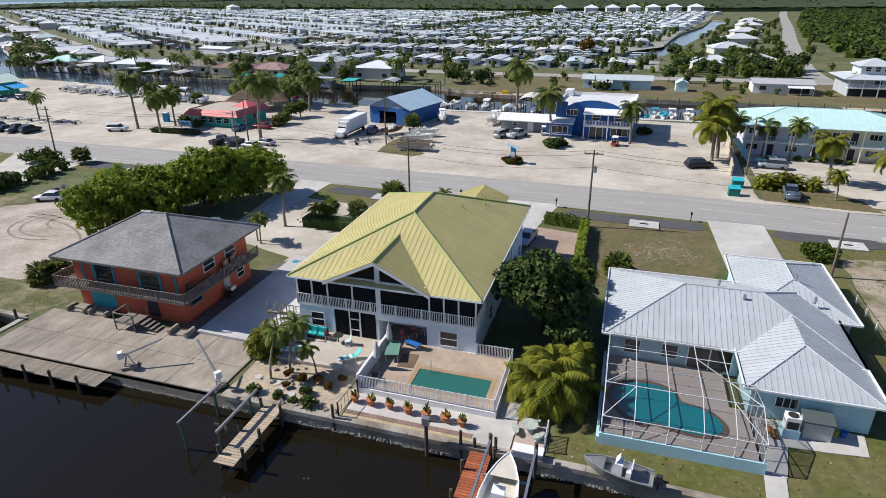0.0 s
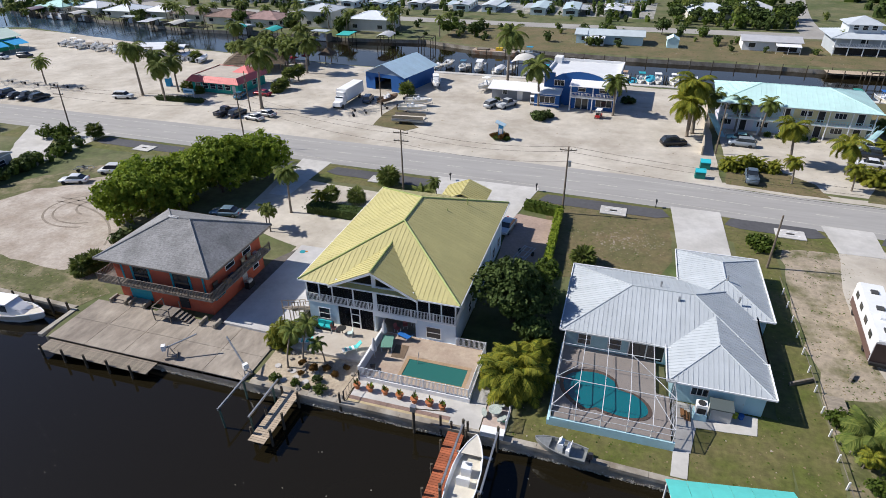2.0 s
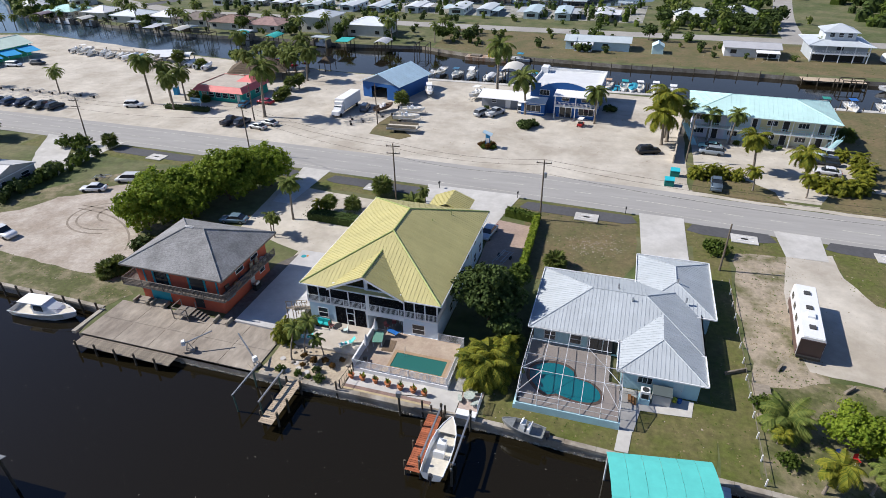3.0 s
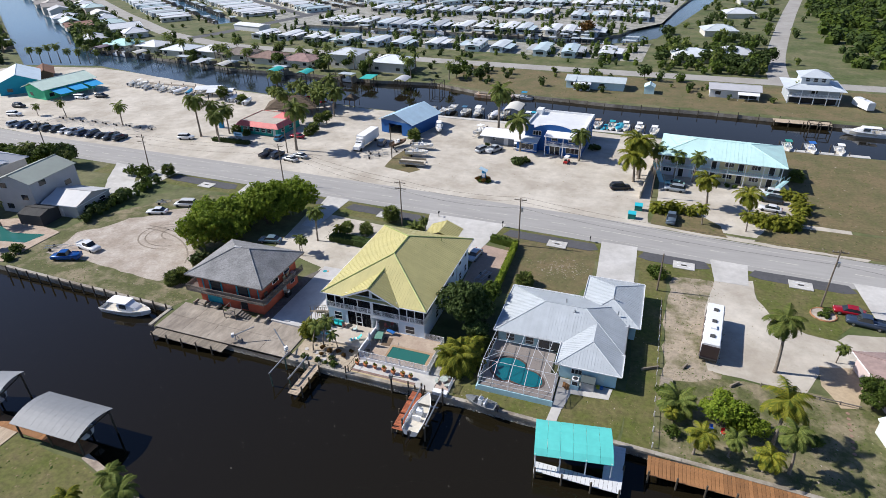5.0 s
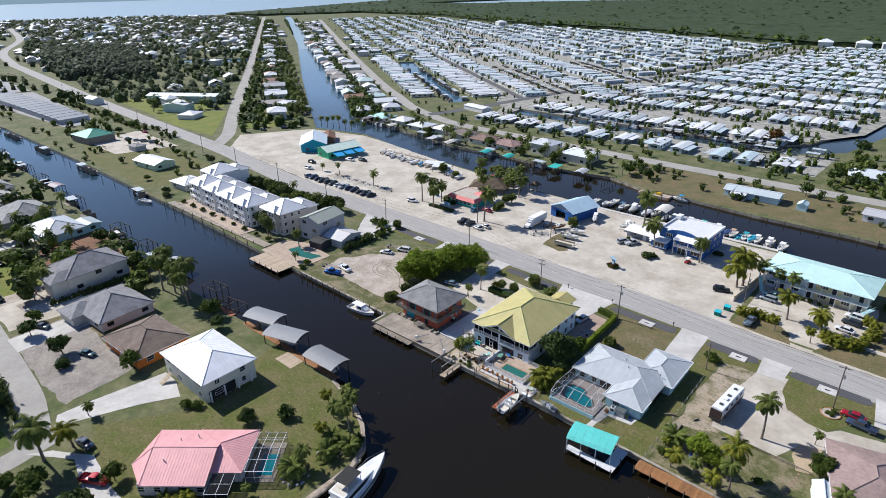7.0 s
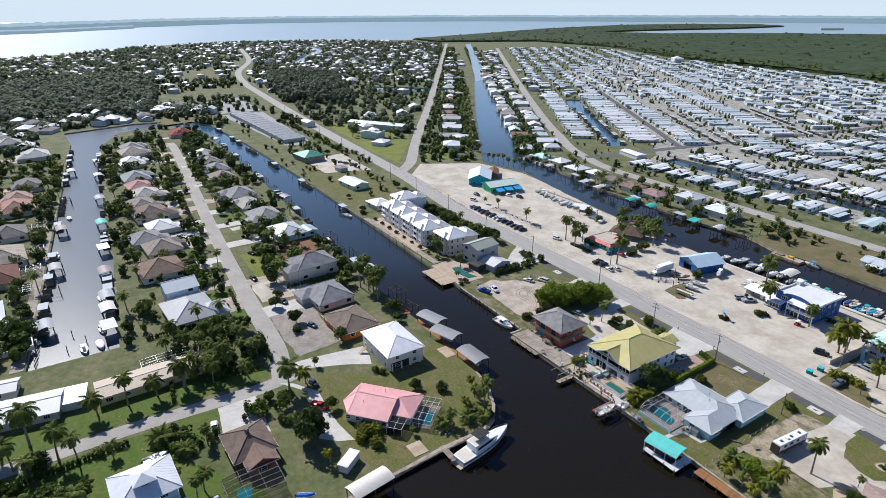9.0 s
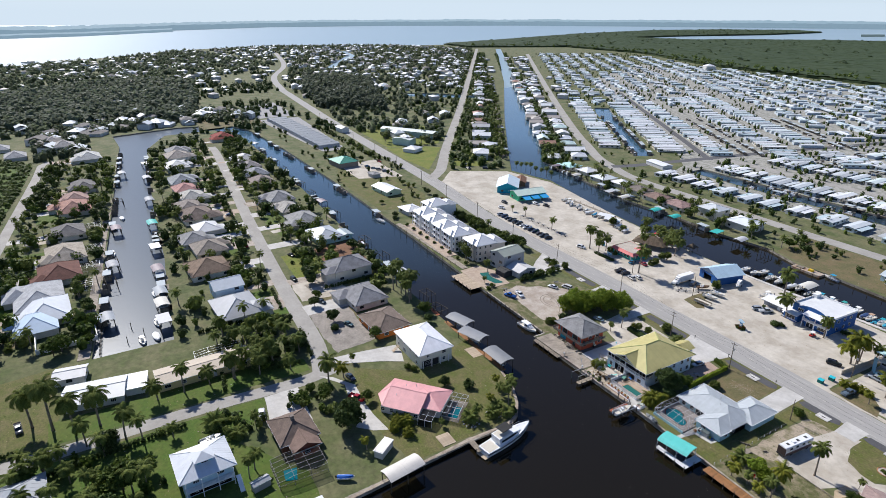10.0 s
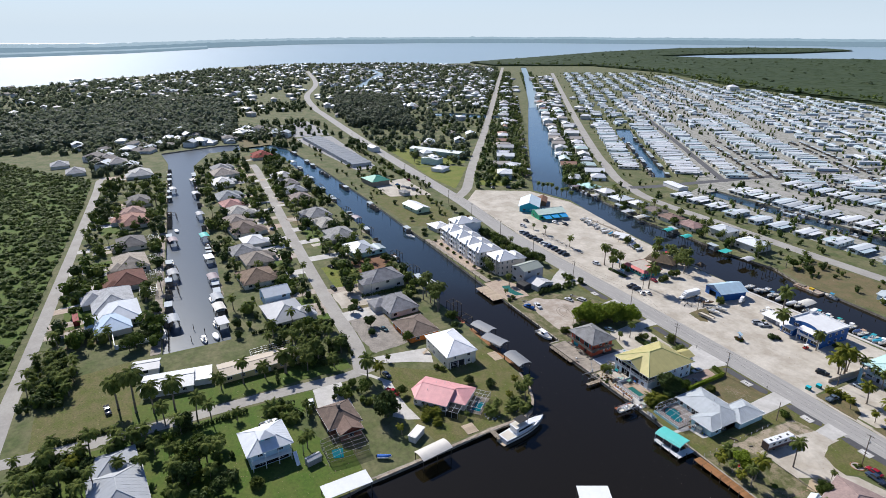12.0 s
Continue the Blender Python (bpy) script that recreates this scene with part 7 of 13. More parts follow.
for i in range(6):
    a, b = -4.6 + 9.2 * i / 6, -4.6 + 9.2 * (i + 1) / 6 - 0.03
    part("canvas_panel", M().loft([[(a, y, z) for y, z in prof] + [(a, y, z - 0.04) for y, z in prof[::-1]], [(b, y, z) for y, z in prof] + [(b, y, z - 0.04) for y, z in prof[::-1]]]), TEALCANVAS, tc)
for sx in (-4.4, -1.5, 1.5, 4.4):
    for sy in (-2.6, 2.6):
        part("post", M().tube([(sx, sy, -2.4), (sx, sy, 2.4)], 0.09, 6), ALU, tc)
    part("truss", M().tube([(sx, -2.6, 2.3), (sx, 2.6, 2.45)], 0.05, 5), ALU, tc)
plank_dock("boat_dock", 11.0, 21.2, 22.9, 24.4, -0.1, mat("dock_white", (0.6, 0.61, 0.62), 0.7, var=0.08, rnd=0.05), "white composite dock under the canopy", "x", 0.5, [(11.2, 22.8), (14.4, 22.8), (17.8, 22.8), (21, 22.8)])
plank_dock("boat_dock", 18.9, 21.2, 24.4, 30.0, -0.1, MATS["dock_white"], "white composite finger dock", "y", 0.5, [(21.2, 26.5)])
boat(14.6, 26.6, 0.3, 184, 6.2, 2.3, "none", label="white boat stored under the canopy", canvas=(0.4, 0.4, 0.4))
plank_dock("timber_quay", 23.8, 66, 26.6, 29.6, 0.05, WOOD_NEW, "brown timber seawall walkway", "x", 0.45, [(24 + 3.2 * i, 26.5) for i in range(13)])
# patio furniture
def lounger(x, y, z, turn, label="turquoise striped sun lounger"):
    ob = thing("sun_lounger", x, y, z, turn, label, "sun lounger", "sun loungers on the patio")
    c = paint((0.1, 0.5, 0.48), 0.8)
    part("frame", M().box(-1.0, 0.5, -0.33, -0.28, 0.28, 0.33).box(-1.0, 0.5, 0.28, 0.33, 0.28, 0.33), WHITE, ob)
    for i in range(6):
        part("cushion_strip", M().box(-1.0 + 0.25 * i, -0.77 + 0.25 * i, -0.28, 0.28, 0.31, 0.37), c if i % 2 else WHITE, ob)
    part("backrest", M().slab([(0.5, -0.28, 0.35), (0.5, 0.28, 0.35), (1.05, 0.28, 0.85), (1.05, -0.28, 0.85)], 0.05), c, ob)
    for sx in (-0.9, 0.4):
        for sy in (-0.3, 0.3):
            part("leg", M().box(sx - 0.02, sx + 0.02, sy - 0.02, sy + 0.02, 0, 0.28), WHITE, ob)


lounger(-25.8, 37.6, 0.35, 10), lounger(-20.4, 37.9, 0.35, 40)
sofa = thing("patio_sofa", -24.8, 40.5, 0.35, 0, "dark wicker sofa with turquoise cushions", "sofa")
part("base", M().box(-0.9, 0.9, -0.4, 0.4, 0, 0.35), BLACK, sofa), part("backrest", M().box(-0.9, 0.9, 0.25, 0.4, 0.35, 0.85), BLACK, sofa)
for sx in (-0.45, 0.45):
    part("cushion", M().box(sx - 0.4, sx + 0.4, -0.38, 0.2, 0.35, 0.5), paint((0.02, 0.42, 0.42)), sofa)
    part("back_cushion", M().box(sx - 0.4, sx + 0.4, 0.1, 0.26, 0.5, 0.95), paint((0.02, 0.42, 0.42)), sofa)
tb = thing("round_table", -22.6, 40.2, 0.35, 0, "small round dark patio table", "table")
part("tabletop", M().tube([(0, 0, 0.68), (0, 0, 0.72)], 0.5, 16), BLACK, tb), part("leg", M().tube([(0, 0, 0), (0, 0, 0.68)], 0.05, 6), BLACK, tb)


def patio_chair(x, y, z, turn, col, label):
    ob = thing("patio_chair", x, y, z, turn, label, "chair")
    p = paint(col)
    part("seat", M().box(-0.25, 0.25, -0.25, 0.25, 0.4, 0.46), p, ob), part("backrest", M().slab([(-0.25, 0.25, 0.46), (0.25, 0.25, 0.46), (0.25, 0.36, 0.95), (-0.25, 0.36, 0.95)], 0.05), p, ob)
    for sx in (-0.22, 0.22):
        for sy in (-0.22, 0.22):
            part("leg", M().box(sx - 0.02, sx + 0.02, sy - 0.02, sy + 0.02, 0, 0.4), WHITE, ob)


patio_chair(-23.6, 40.3, 0.35, 90, (0.45, 0.2, 0.16), "patio chair with a reddish cushion")
patio_chair(-21.6, 40.0, 0.35, -60, (0.5, 0.62, 0.6), "white patio chair with a pale cushion")
patio_chair(-16.2, 42.6, 0.64, 20, (0.4, 0.12, 0.1), "garden chair with a red cushion"), patio_chair(-15.4, 43.2, 0.64, -30, (0.5, 0.5, 0.48), "garden chair with a pale cushion")
patio_chair(-16.8, 41.8, 0.64, 70, (0.4, 0.12, 0.1), "garden chair with a red cushion"), patio_chair(-17.0, 35.6, 0.64, 200, (0.05, 0.05, 0.05), "black garden chair by the fence")
gt = thing("glass_table", -16.9, 39.2, 0.64, 15, "green glass patio table with folded parasol", "table")
part("tabletop", M().box(-0.6, 0.6, -1.0, 1.0, 0.68, 0.72), paint((0.14, 0.28, 0.22), 0.2), gt)
for sx in (-0.5, 0.5):
    for sy in (-0.9, 0.9):
        part("leg", M().box(sx - 0.03, sx + 0.03, sy - 0.03, sy + 0.03, 0, 0.68), ALU, gt)
for px, py, h in ((-17.6, 40.2, 2.6), (-17.5, 37.2, 2.6)):
    u = thing("parasol", px, py, 0.64, 0, "closed grey-and-white parasol on a pole", "parasol")
    part("pole", M().tube([(0, 0, 0), (0, 0, h)], 0.03, 6), ALU, u)
    part("canopy", M().tube([(0, 0, 0.9), (0, 0, 1.1), (0, 0, 1.9), (0, 0, h)], [0.22, 0.3, 0.2, 0.03], 9), paint((0.5, 0.5, 0.52), 0.9, 0.2), u)
mt = tagged(part("door_mat", M().box(-0.7, 0.7, -1.0, 1.0, 0, 0.02), mat("brown_mat", (0.17, 0.12, 0.08), 0.95, var=0.2)), "brown outdoor mat on the pool terrace", "mat")
mt.matrix_world = pose(-15.4, 38.8, 0.65, 0, 0, 5)
fl = thing("pool_lounge", -15.6, 41.0, 0.66, -20, "bright blue folding lounge chair", "lounge chair")
part("seat", M().slab([(-0.9, -0.3, 0.3), (0.5, -0.3, 0.3), (0.5, 0.3, 0.3), (-0.9, 0.3, 0.3)], 0.05), paint((0.01, 0.12, 0.4)), fl), part("backrest", M().slab([(0.5, -0.3, 0.3), (0.9, -0.3, 0.7), (0.9, 0.3, 0.7), (0.5, 0.3, 0.3)], 0.05), paint((0.01, 0.12, 0.4)), fl)
for sx in (-0.8, 0.4):
    part("leg", M().box(sx - 0.02, sx + 0.02, -0.3, 0.3, 0, 0.26), ALU, fl)
ct = thing("round_garden_table", -4.2, 33.6, 0.1, 0, "round mosaic stone garden table", "table")
part("tabletop", M().tube([(0, 0, 0.66), (0, 0, 0.74)], 0.62, 18), mat("mosaic_stone", (0.42, 0.47, 0.42), 0.7, var=0.3, scale=6), ct), part("pedestal", M().tube([(0, 0, 0), (0, 0, 0.66)], [0.3, 0.15], 10), CONC, ct)
for a in (200, 320, 80):
    bn = thing("curved_bench", -4.2 + 1.0 * math.cos(radians(a)), 33.6 + 1.0 * math.sin(radians(a)), 0.1, a, "curved mosaic stone bench", "bench")
    part("seat", M().prism([(0.2 * math.cos(t) * 1.2, 0.55 * math.sin(t)) for t in (i * 0.4488 for i in range(14))], 0.36, 0.44), MATS["mosaic_stone"], bn), part("support", M().box(-0.1, 0.1, -0.3, 0.3, 0, 0.36), CONC, bn)
hs = thing("garden_hose", -3.3, 33.2, 0.1, 0, "coiled green garden hose", "hose")
part("coil", M().tube([(0.3 * math.cos(0.5 * i), 0.3 * math.sin(0.5 * i), 0.05 + 0.02 * (i // 13)) for i in range(40)], 0.03, 5), paint((0.01, 0.25, 0.17)), hs)
gate = thing("white_gate", -2.9, 32.8, 0.1, 90, "small white picket gate", "gate")
railing(gate, [(-0.8, 0), (0.9, 0)], 0, 1.2, TRIM, 0.14)
# garden stones and plants
r = random.Random(3)
stone = M().tube([(0, 0, 0), (0, 0, 0.06)], 0.33, 10).mesh("stepping_stone", mat("stepping_stone", (0.5, 0.48, 0.46), 0.85, var=0.1))
for x, y in ((-26.4, 32.4), (-25.2, 32.2), (-24.2, 32.9), (-23.0, 32.6), (-21.9, 33.3), (-24.9, 33.6), (-26.8, 33.9), (-22.6, 34.0)):
    o = tagged(part("stepping_stone", stone), "round pale stepping stone in the garden", "stone", "stepping stones in the garden")
    o.location = (x, y, 0.06)
rock = []
for k in range(3):
    m = M()
    far_clump(m, 0, 0, 0, 0.25, 0.22, r)
    rock.append(m.mesh("rock", mat("garden_rock", (0.3, 0.27, 0.23), 0.9, var=0.25, scale=3)))
for i in range(60):
    x, y = r.uniform(-26.5, -18.8), r.uniform(33.6, 36.3)
    if i > 35:
        x, y = r.uniform(-24, -18.6), r.uniform(31.4, 31.9)
    o = tagged(part("garden_rock", rock[i % 3]), "rough grey-brown garden rock", "rock", "rocks in the shell garden")
    o.location, o.rotation_euler = (x, y, 0.04), (0, 0, r.uniform(0, 6))
    s = r.uniform(0.5, 1.3)
    o.scale = (s, s, s)
for x, y, k, s in ((-26.0, 32.0, "bush", 0.35), (-23.8, 32.0, "bush", 0.35), (-22.4, 31.9, "bush", 0.3), (-21.0, 31.8, "bush", 0.4), (-24.4, 34.6, "rust", 0.13), (-22.9, 34.2, "rust", 0.15), (-21.6, 34.6, "rust", 0.13), (-20.4, 34.0, "rust", 0.13), (-23.8, 33.3, "rust", 0.1), (-19.8, 35.2, "rust", 0.12), (-21.9, 33.0, "darkbush", 0.4)):
    plant(k, x, y, 0.05, s, "small garden plant among rocks and shells")
for x, y, s in ((-25.7, 34.0, 0.72), (-24.6, 35.2, 0.68), (-22.5, 35.8, 0.5)):
    plant("slim", x, y, 0.05, 1.55 * s, "slender young coconut palm in the shell garden", seed=0)
plant("areca", -28.2, 36.8, 0, 0.75), plant("areca", -27.8, 38.4, 0, 0.6)
plant("near", -5.4, 47.6, 0, 1.22, "dense dark green broadleaf tree between the houses", seed=0), plant("near", -4.2, 52.5, 0, 0.85, seed=1), plant("dark", -2.6, 44.2, 0, 0.62, seed=1)
for x, y, s in ((-3.6, 37.2, 1.25), (-2.6, 38.6, 1.15), (-4.2, 38.8, 1.1), (-2.2, 40.6, 1.0)):
    plant("areca", x, y, 0, s, "tall golden-green clumping palm by the seawall")
plant("fan", -1.6, 43.2, 0, 0.8, seed=0)
# hedge
r = random.Random(9)
def hedge(name, pts, w, h, leafm, label, dens=26):
    m = M()
    for (ax, ay), (bx, by) in zip(pts, pts[1:]):
        L = math.hypot(bx - ax, by - ay)
        for i in range(int(L * dens)):
            t = r.random()
            q = Vector((ax + (bx - ax) * t, ay + (by - ay) * t, 0)) + Vector((r.uniform(-w, w), r.uniform(-w, w), h * math.sqrt(r.random())))
            n = Vector((r.gauss(0, 1), r.gauss(0, 1), r.gauss(0.6, 1))).normalized()
            a = n.orthogonal().normalized()
            b = n.cross(a)
            s = r.uniform(0.12, 0.26)
            m.add([q - a * s, q - b * s * 0.6, q + a * s, q + b * s * 0.6], [(0, 1, 2, 3)])
        ux, uy = (bx - ax) / L, (by - ay) / L
        m.prism([(ax - uy * w * 0.8, ay + ux * w * 0.8), (bx - uy * w * 0.8, by + ux * w * 0.8), (bx + uy * w * 0.8, by - ux * w * 0.8), (ax + uy * w * 0.8, ay - ux * w * 0.8)], 0, h * 0.85)
    return tagged(part(name, m, leafm), label, "hedge")


hedge("clipped_hedge", [(-3.2, 55), (-3.7, 74.6)], 0.55, 1.7, LEAF_BRIGHT, "clipped yellowish green hedge along the drive", 70)
hedge("clipped_hedge", [(-3.7, 74.8), (-9.0, 76.0)], 0.8, 1.6, LEAF_MID, "clipped green hedge at the road", 70)
hedge("clipped_hedge", [(-40.5, 66.5), (-31.5, 66.0)], 1.3, 1.6, LEAF_DARK, "dark green hedge behind the gravel yard", 70)
# big leafy trees behind the orange house
for i, (x, y, s) in enumerate(((-64, 55.5, 0.95), (-61, 59, 1.05), (-65.5, 61, 0.9), (-60.5, 64.5, 1.1), (-57.5, 68.5, 1.1), (-56, 73, 1.05), (-60, 70, 0.95), (-63, 66, 0.9), (-53.6, 75.6, 0.9))):
    plant("bright", x, y, 0, s * 1.14, "bright green spreading tree with dense leaves", seed=i)
plant("fan", -60.2, 42.6, 0, 0.85, "bushy round fan palm beside the orange house", seed=0), plant("fan", -59.2, 44.0, 0, 0.8, seed=0), plant("darkbush", -60.5, 50, 0, 1.5), plant("darkbush", -57.5, 53, 0, 1.4)
for k, x, y, s in (("coco", -43.0, 65.0, 0.75), ("fan", -38.2, 69.0, 0.7), ("goldpalm", -39.2, 68.0, 0.5), ("fan", -34.5, 70.6, 0.8), ("coco", -43.8, 59.6, 0.5), ("coco", -42.8, 58.8, 0.45), ("fan", -32.3, 77.7, 0.95), ("date", -25, 74.5, 1.0), ("coco", -22.5, 74.0, 0.45), ("fan", 1.0, 62.4, 0.85), ("bush", 22.8, 72.6, 1.2), ("bush", 23.8, 72.0, 1.0), ("coco", 40.2, 51.0, 1.12), ("goldpalm", 38.2, 36.0, 1.2), ("goldpalm", 36.7, 31.5, 0.7), ("coco", 39.6, 32.2, 0.75), ("date", 27.0, 38.8, 1.4), ("goldpalm", 29.0, 31.6, 0.75), ("coco", 33.0, 32.6, 0.55), ("coco", 55.1, 41.0, 0.8), ("coco", 48.8, 56.0, 0.4), ("goldpalm", 26.0, 36.5, 0.4), ("bush", 26.5, 34.0, 0.6), ("bush", 25.2, 41.0, 0.7), ("bush", 43.0, 38.0, 0.8)):
    plant(k, x, y, 0, s)
plant("bright", 32.4, 37.6, 0, 0.76, "spreading green tree in the garden by the timber quay", seed=0), plant("bright", 35.0, 37.0, 0, 0.6, seed=1), plant("near", 51.4, 47.2, 0, 0.72, seed=1)
red_stone = M().tube([(0, 0, 0), (0, 0, 0.04)], 0.24, 9).mesh("stepping_stone", mat("red_stone", (0.3, 0.19, 0.14), 0.9, var=0.2))
for i in range(8):
    o = tagged(part("stepping_stone", red_stone), "reddish stepping stone on the lawn", "stone", "stepping stones in the yard")
    o.location = (48.2 - 0.1 * i, 45.2 - 1.05 * i, 0.03)
# house on the far right of the near bank
house(59, 49, 13, 16, 14, 2.9, 2.0, 0, (0.55, 0.45, 0.42), mat("flat_roof_pink", (0.3, 0.22, 0.2), 0.9, var=0.2, scale=0.6), "low house with a pinkish grey roof")
house(52.8, 40.5, 3.0, 5.2, 14, 2.3, 0.8, 0, (0.62, 0.68, 0.62), metal_roof((0.62, 0.7, 0.72)), "small garden shed with a pale blue roof", kind="gable_y", over=0.2, windows=False)
for x, y, c, lab in ((31.2, 36.2, (0.02, 0.1, 0.45), "blue plastic garden chair"), (32.6, 36.0, (0.45, 0.02, 0.02), "red plastic garden chair")):
    patio_chair(x, y, 0.02, 20, c, lab)
car(53.2, 70.2, 175, "sedan", (0.32, 0.01, 0.02), "red sedan parked on the shell drive"), car(55.0, 67.4, 172, "pickup", (0.04, 0.06, 0.1), "dark blue pickup parked on the shell drive")
bed = thing("garden_bed", 49.3, 68.6, 0, 0, "round garden bed with stone edging and small shrubs", "garden bed")
part("edging", M().tube([(1.9 * math.cos(0.39 * i), 1.9 * math.sin(0.39 * i), 0.1) for i in range(17)], 0.14, 5, False), mat("orange_stone", (0.4, 0.2, 0.1), 0.9, var=0.2, scale=3), bed), part("soil", M().tube([(0, 0, 0), (0, 0, 0.12)], 1.85, 20), DIRT, bed)
for x, y in ((48.8, 68.2), (49.8, 69.2), (49.5, 67.8)):
    plant("bush", x, y, 0.1, 0.45)
fx = thing("post_rail_fence", 24.2, 31, 0, 0, "low white rope fence with short posts", "fence")
for i in range(12):
    part("post", M().box(-0.06, 0.06, 2.8 * i - 0.06, 2.8 * i + 0.06, 0, 0.9), WHITE, fx)
    part("rail", M().tube([(0, 2.8 * i, 0.75), (0, 2.8 * i + 2.8, 0.75)], 0.03, 4), GREYWOOD, fx)
fx = thing("post_rail_fence", 38, 47.2, 0, -3, "low grey wooden rail fence along the yard", "fence")
for i in range(5):
    part("post", M().box(2.4 * i - 0.07, 2.4 * i + 0.07, -0.07, 0.07, 0, 0.6), GREYWOOD, fx)
    part("rail", M().box(2.4 * i, 2.4 * i + 2.4, -0.06, 0.06, 0.4, 0.52), GREYWOOD, fx)
for i, (x, y, w, d) in enumerate(((25.5, 43, 1.6, 3.0), (25.6, 39, 1.4, 2.4), (23.2, 46, 2.6, 0.3), (34.5, 46.2, 1.6, 0.3), (28, 48, 1.2, 0.3))):
    o = tagged(part("timber_planter", M().box(-w / 2, w / 2, -d / 2, d / 2, 0, 0.3).box(-w / 2 + 0.1, w / 2 + 0.1, -d / 2, d / 2 - 0.1, 0.3, 0.42), WOOD), "weathered timber planter frame on the dirt", "timber")
    o.matrix_world = pose(x, y, 0, 0, 0, 15 * i)
# motorhome
rv = thing("motorhome", 31.7, 55.9, 0.03, 84, "white motorhome with dark striped sides and roof hatches", "motorhome")
part("body", M().loft([[(x, -1.25, 0.6), (x, 1.25, 0.6), (x, 1.28, 1.6), (x, 1.25, 3.0), (x, 1.05, 3.2), (x, -1.05, 3.2), (x, -1.25, 3.0), (x, -1.28, 1.6)] for x in (-5.6, -5.5, 5.2, 5.55)]), paint((0.7, 0.7, 0.69), 0.35), rv, "white motorhome body")
part("rear_cap", M().box(-5.72, -5.58, -1.22, 1.22, 0.5, 2.9), paint((0.045, 0.03, 0.03), 0.4), rv, "dark brown rear panel")
part("bumper", M().box(-6.0, -5.72, -1.2, 1.2, 0.45, 0.75), BLACK, rv)
part("roof", M().box(-5.5, 5.4, -1.1, 1.1, 3.2, 3.26), GEL, rv)
for x0 in (-3.6, 0.4, 3.6):
    part("roof_hatch", M().box(x0 - 0.35, x0 + 0.35, -0.35, 0.35, 3.26, 3.42), paint((0.06, 0.06, 0.06)), rv)
part("air_conditioner", M().box(-1.8, -0.8, -0.4, 0.4, 3.26, 3.55), GEL, rv)
for m in (M().box(-5.5, 5.2, -1.32, -1.26, 0.62, 1.5), M().box(-5.5, 5.2, 1.26, 1.32, 0.62, 1.5)):
    part("stripe", m, paint((0.12, 0.07, 0.06), 0.4), rv, "dark brown side stripe")
for x0 in (-3.5, -1.0, 1.5, 3.8):
    part("window", M().box(x0 - 0.5, x0 + 0.5, -1.33, -1.28, 2.2, 2.8).box(x0 - 0.5, x0 + 0.5, 1.28, 1.33, 2.2, 2.8), GLASS, rv)
part("windscreen", M().box(5.5, 5.6, -1.1, 1.1, 1.7, 2.8), GLASS, rv)
for x0 in (-3.0, 3.6):
    for sy in (-1.1, 1.1):
        part("wheel", M().tube([(x0, sy - 0.14, 0.48), (x0, sy + 0.14, 0.48)], 0.48, 14), BLACK, rv)
# cars, trailer, pavers in the drives
car(-10.4, 68.6, 262, "sedan", (0.4, 0.46, 0.52), "silver-blue car beside the yellow-roofed house")
car(-52.0, 61.5, 190, "sedan", (0.16, 0.24, 0.3), "faded blue-grey car under the trees")
boat_trailer(-6.8, 61.5, 255, 5.0, "empty black boat trailer beside the hedge")
sheet("drive_brick", [(-9.8, 56), (-4, 56), (-4.3, 73), (-10.5, 74)], 0.0, 0.03, mat("brick_drive", (0.36, 0.27, 0.22), 0.9, var=0.15, scale=1.0), "pinkish brick drive beside the house", "driveway", 0.1)
pl = thing("planter", -35.2, 54.4, 0.02, 0, "planter with orange flowers and a teal pot", "planter")
part("tub", M().tube([(0, 0, 0), (0, 0, 0.4)], [0.35, 0.42], 10), TEAL, pl), part("flowers", M().tube([(0.5, 0.2, 0), (0.5, 0.2, 0.4)], [0.3, 0.2], 8), paint((0.5, 0.2, 0.03)), pl)
car(-84.5, 65.0, 200, "sedan", (0.72, 0.73, 0.74), "white sedan parked on the vacant lot"), car(-81.0, 70.2, 196, "van", (0.62, 0.62, 0.6), "pale minivan parked on the vacant lot")
car(-85.8, 47.4, 352, "pickup", (0.75, 0.76, 0.76), "white pickup parked on the vacant lot"), car(-86.8, 43.0, 200, "pickup", (0.01, 0.08, 0.3), "bright blue pickup at the water")
boat_trailer(-92, 45.5, 25, 5.5), boat_trailer(-87, 69.8, 20, 3.5, "small utility trailer on the grass")

flecks, rf = M(), random.Random(71)
for i in range(520):
    x, y, q = rf.uniform(-90, 60), rf.uniform(-8, 29), rf.uniform(0.02, 0.07)
    if inside(x, y, CANAL_A) and noise.noise(Vector((x * 0.06, y * 0.06, 2.0))) > -0.1:
        a = rf.uniform(0, 6.28)
        flecks.add([(x + q * math.cos(a + 1.57 * k) * (1 if k % 2 else 0.5), y + q * math.sin(a + 1.57 * k), WATER_Z + 0.01) for k in range(4)], [(0, 1, 2, 3)])
tagged(part("floating_leaves", flecks, mat("pale_fleck", (0.5, 0.47, 0.38), 0.8)), "small pale leaves and foam flecks afloat on the canal", "litter", kind="stuff")
# oyster crust along the seawalls, tyre tracks and bare litter
r = random.Random(64)
crust = M()
for i in range(1500):
    x = r.uniform(-39, 24)
    k = r.uniform(0.02, 0.055)
    crust.cbox(x, 30.93 + 0.02 * max(0, -x) * 0 - r.uniform(0, 0.06) - (0.0375 * x if x > 0 else 0), WATER_Z + abs(r.gauss(0, 0.16)) - 0.03, k * 2, k, k * 1.4, r.uniform(0, 90))
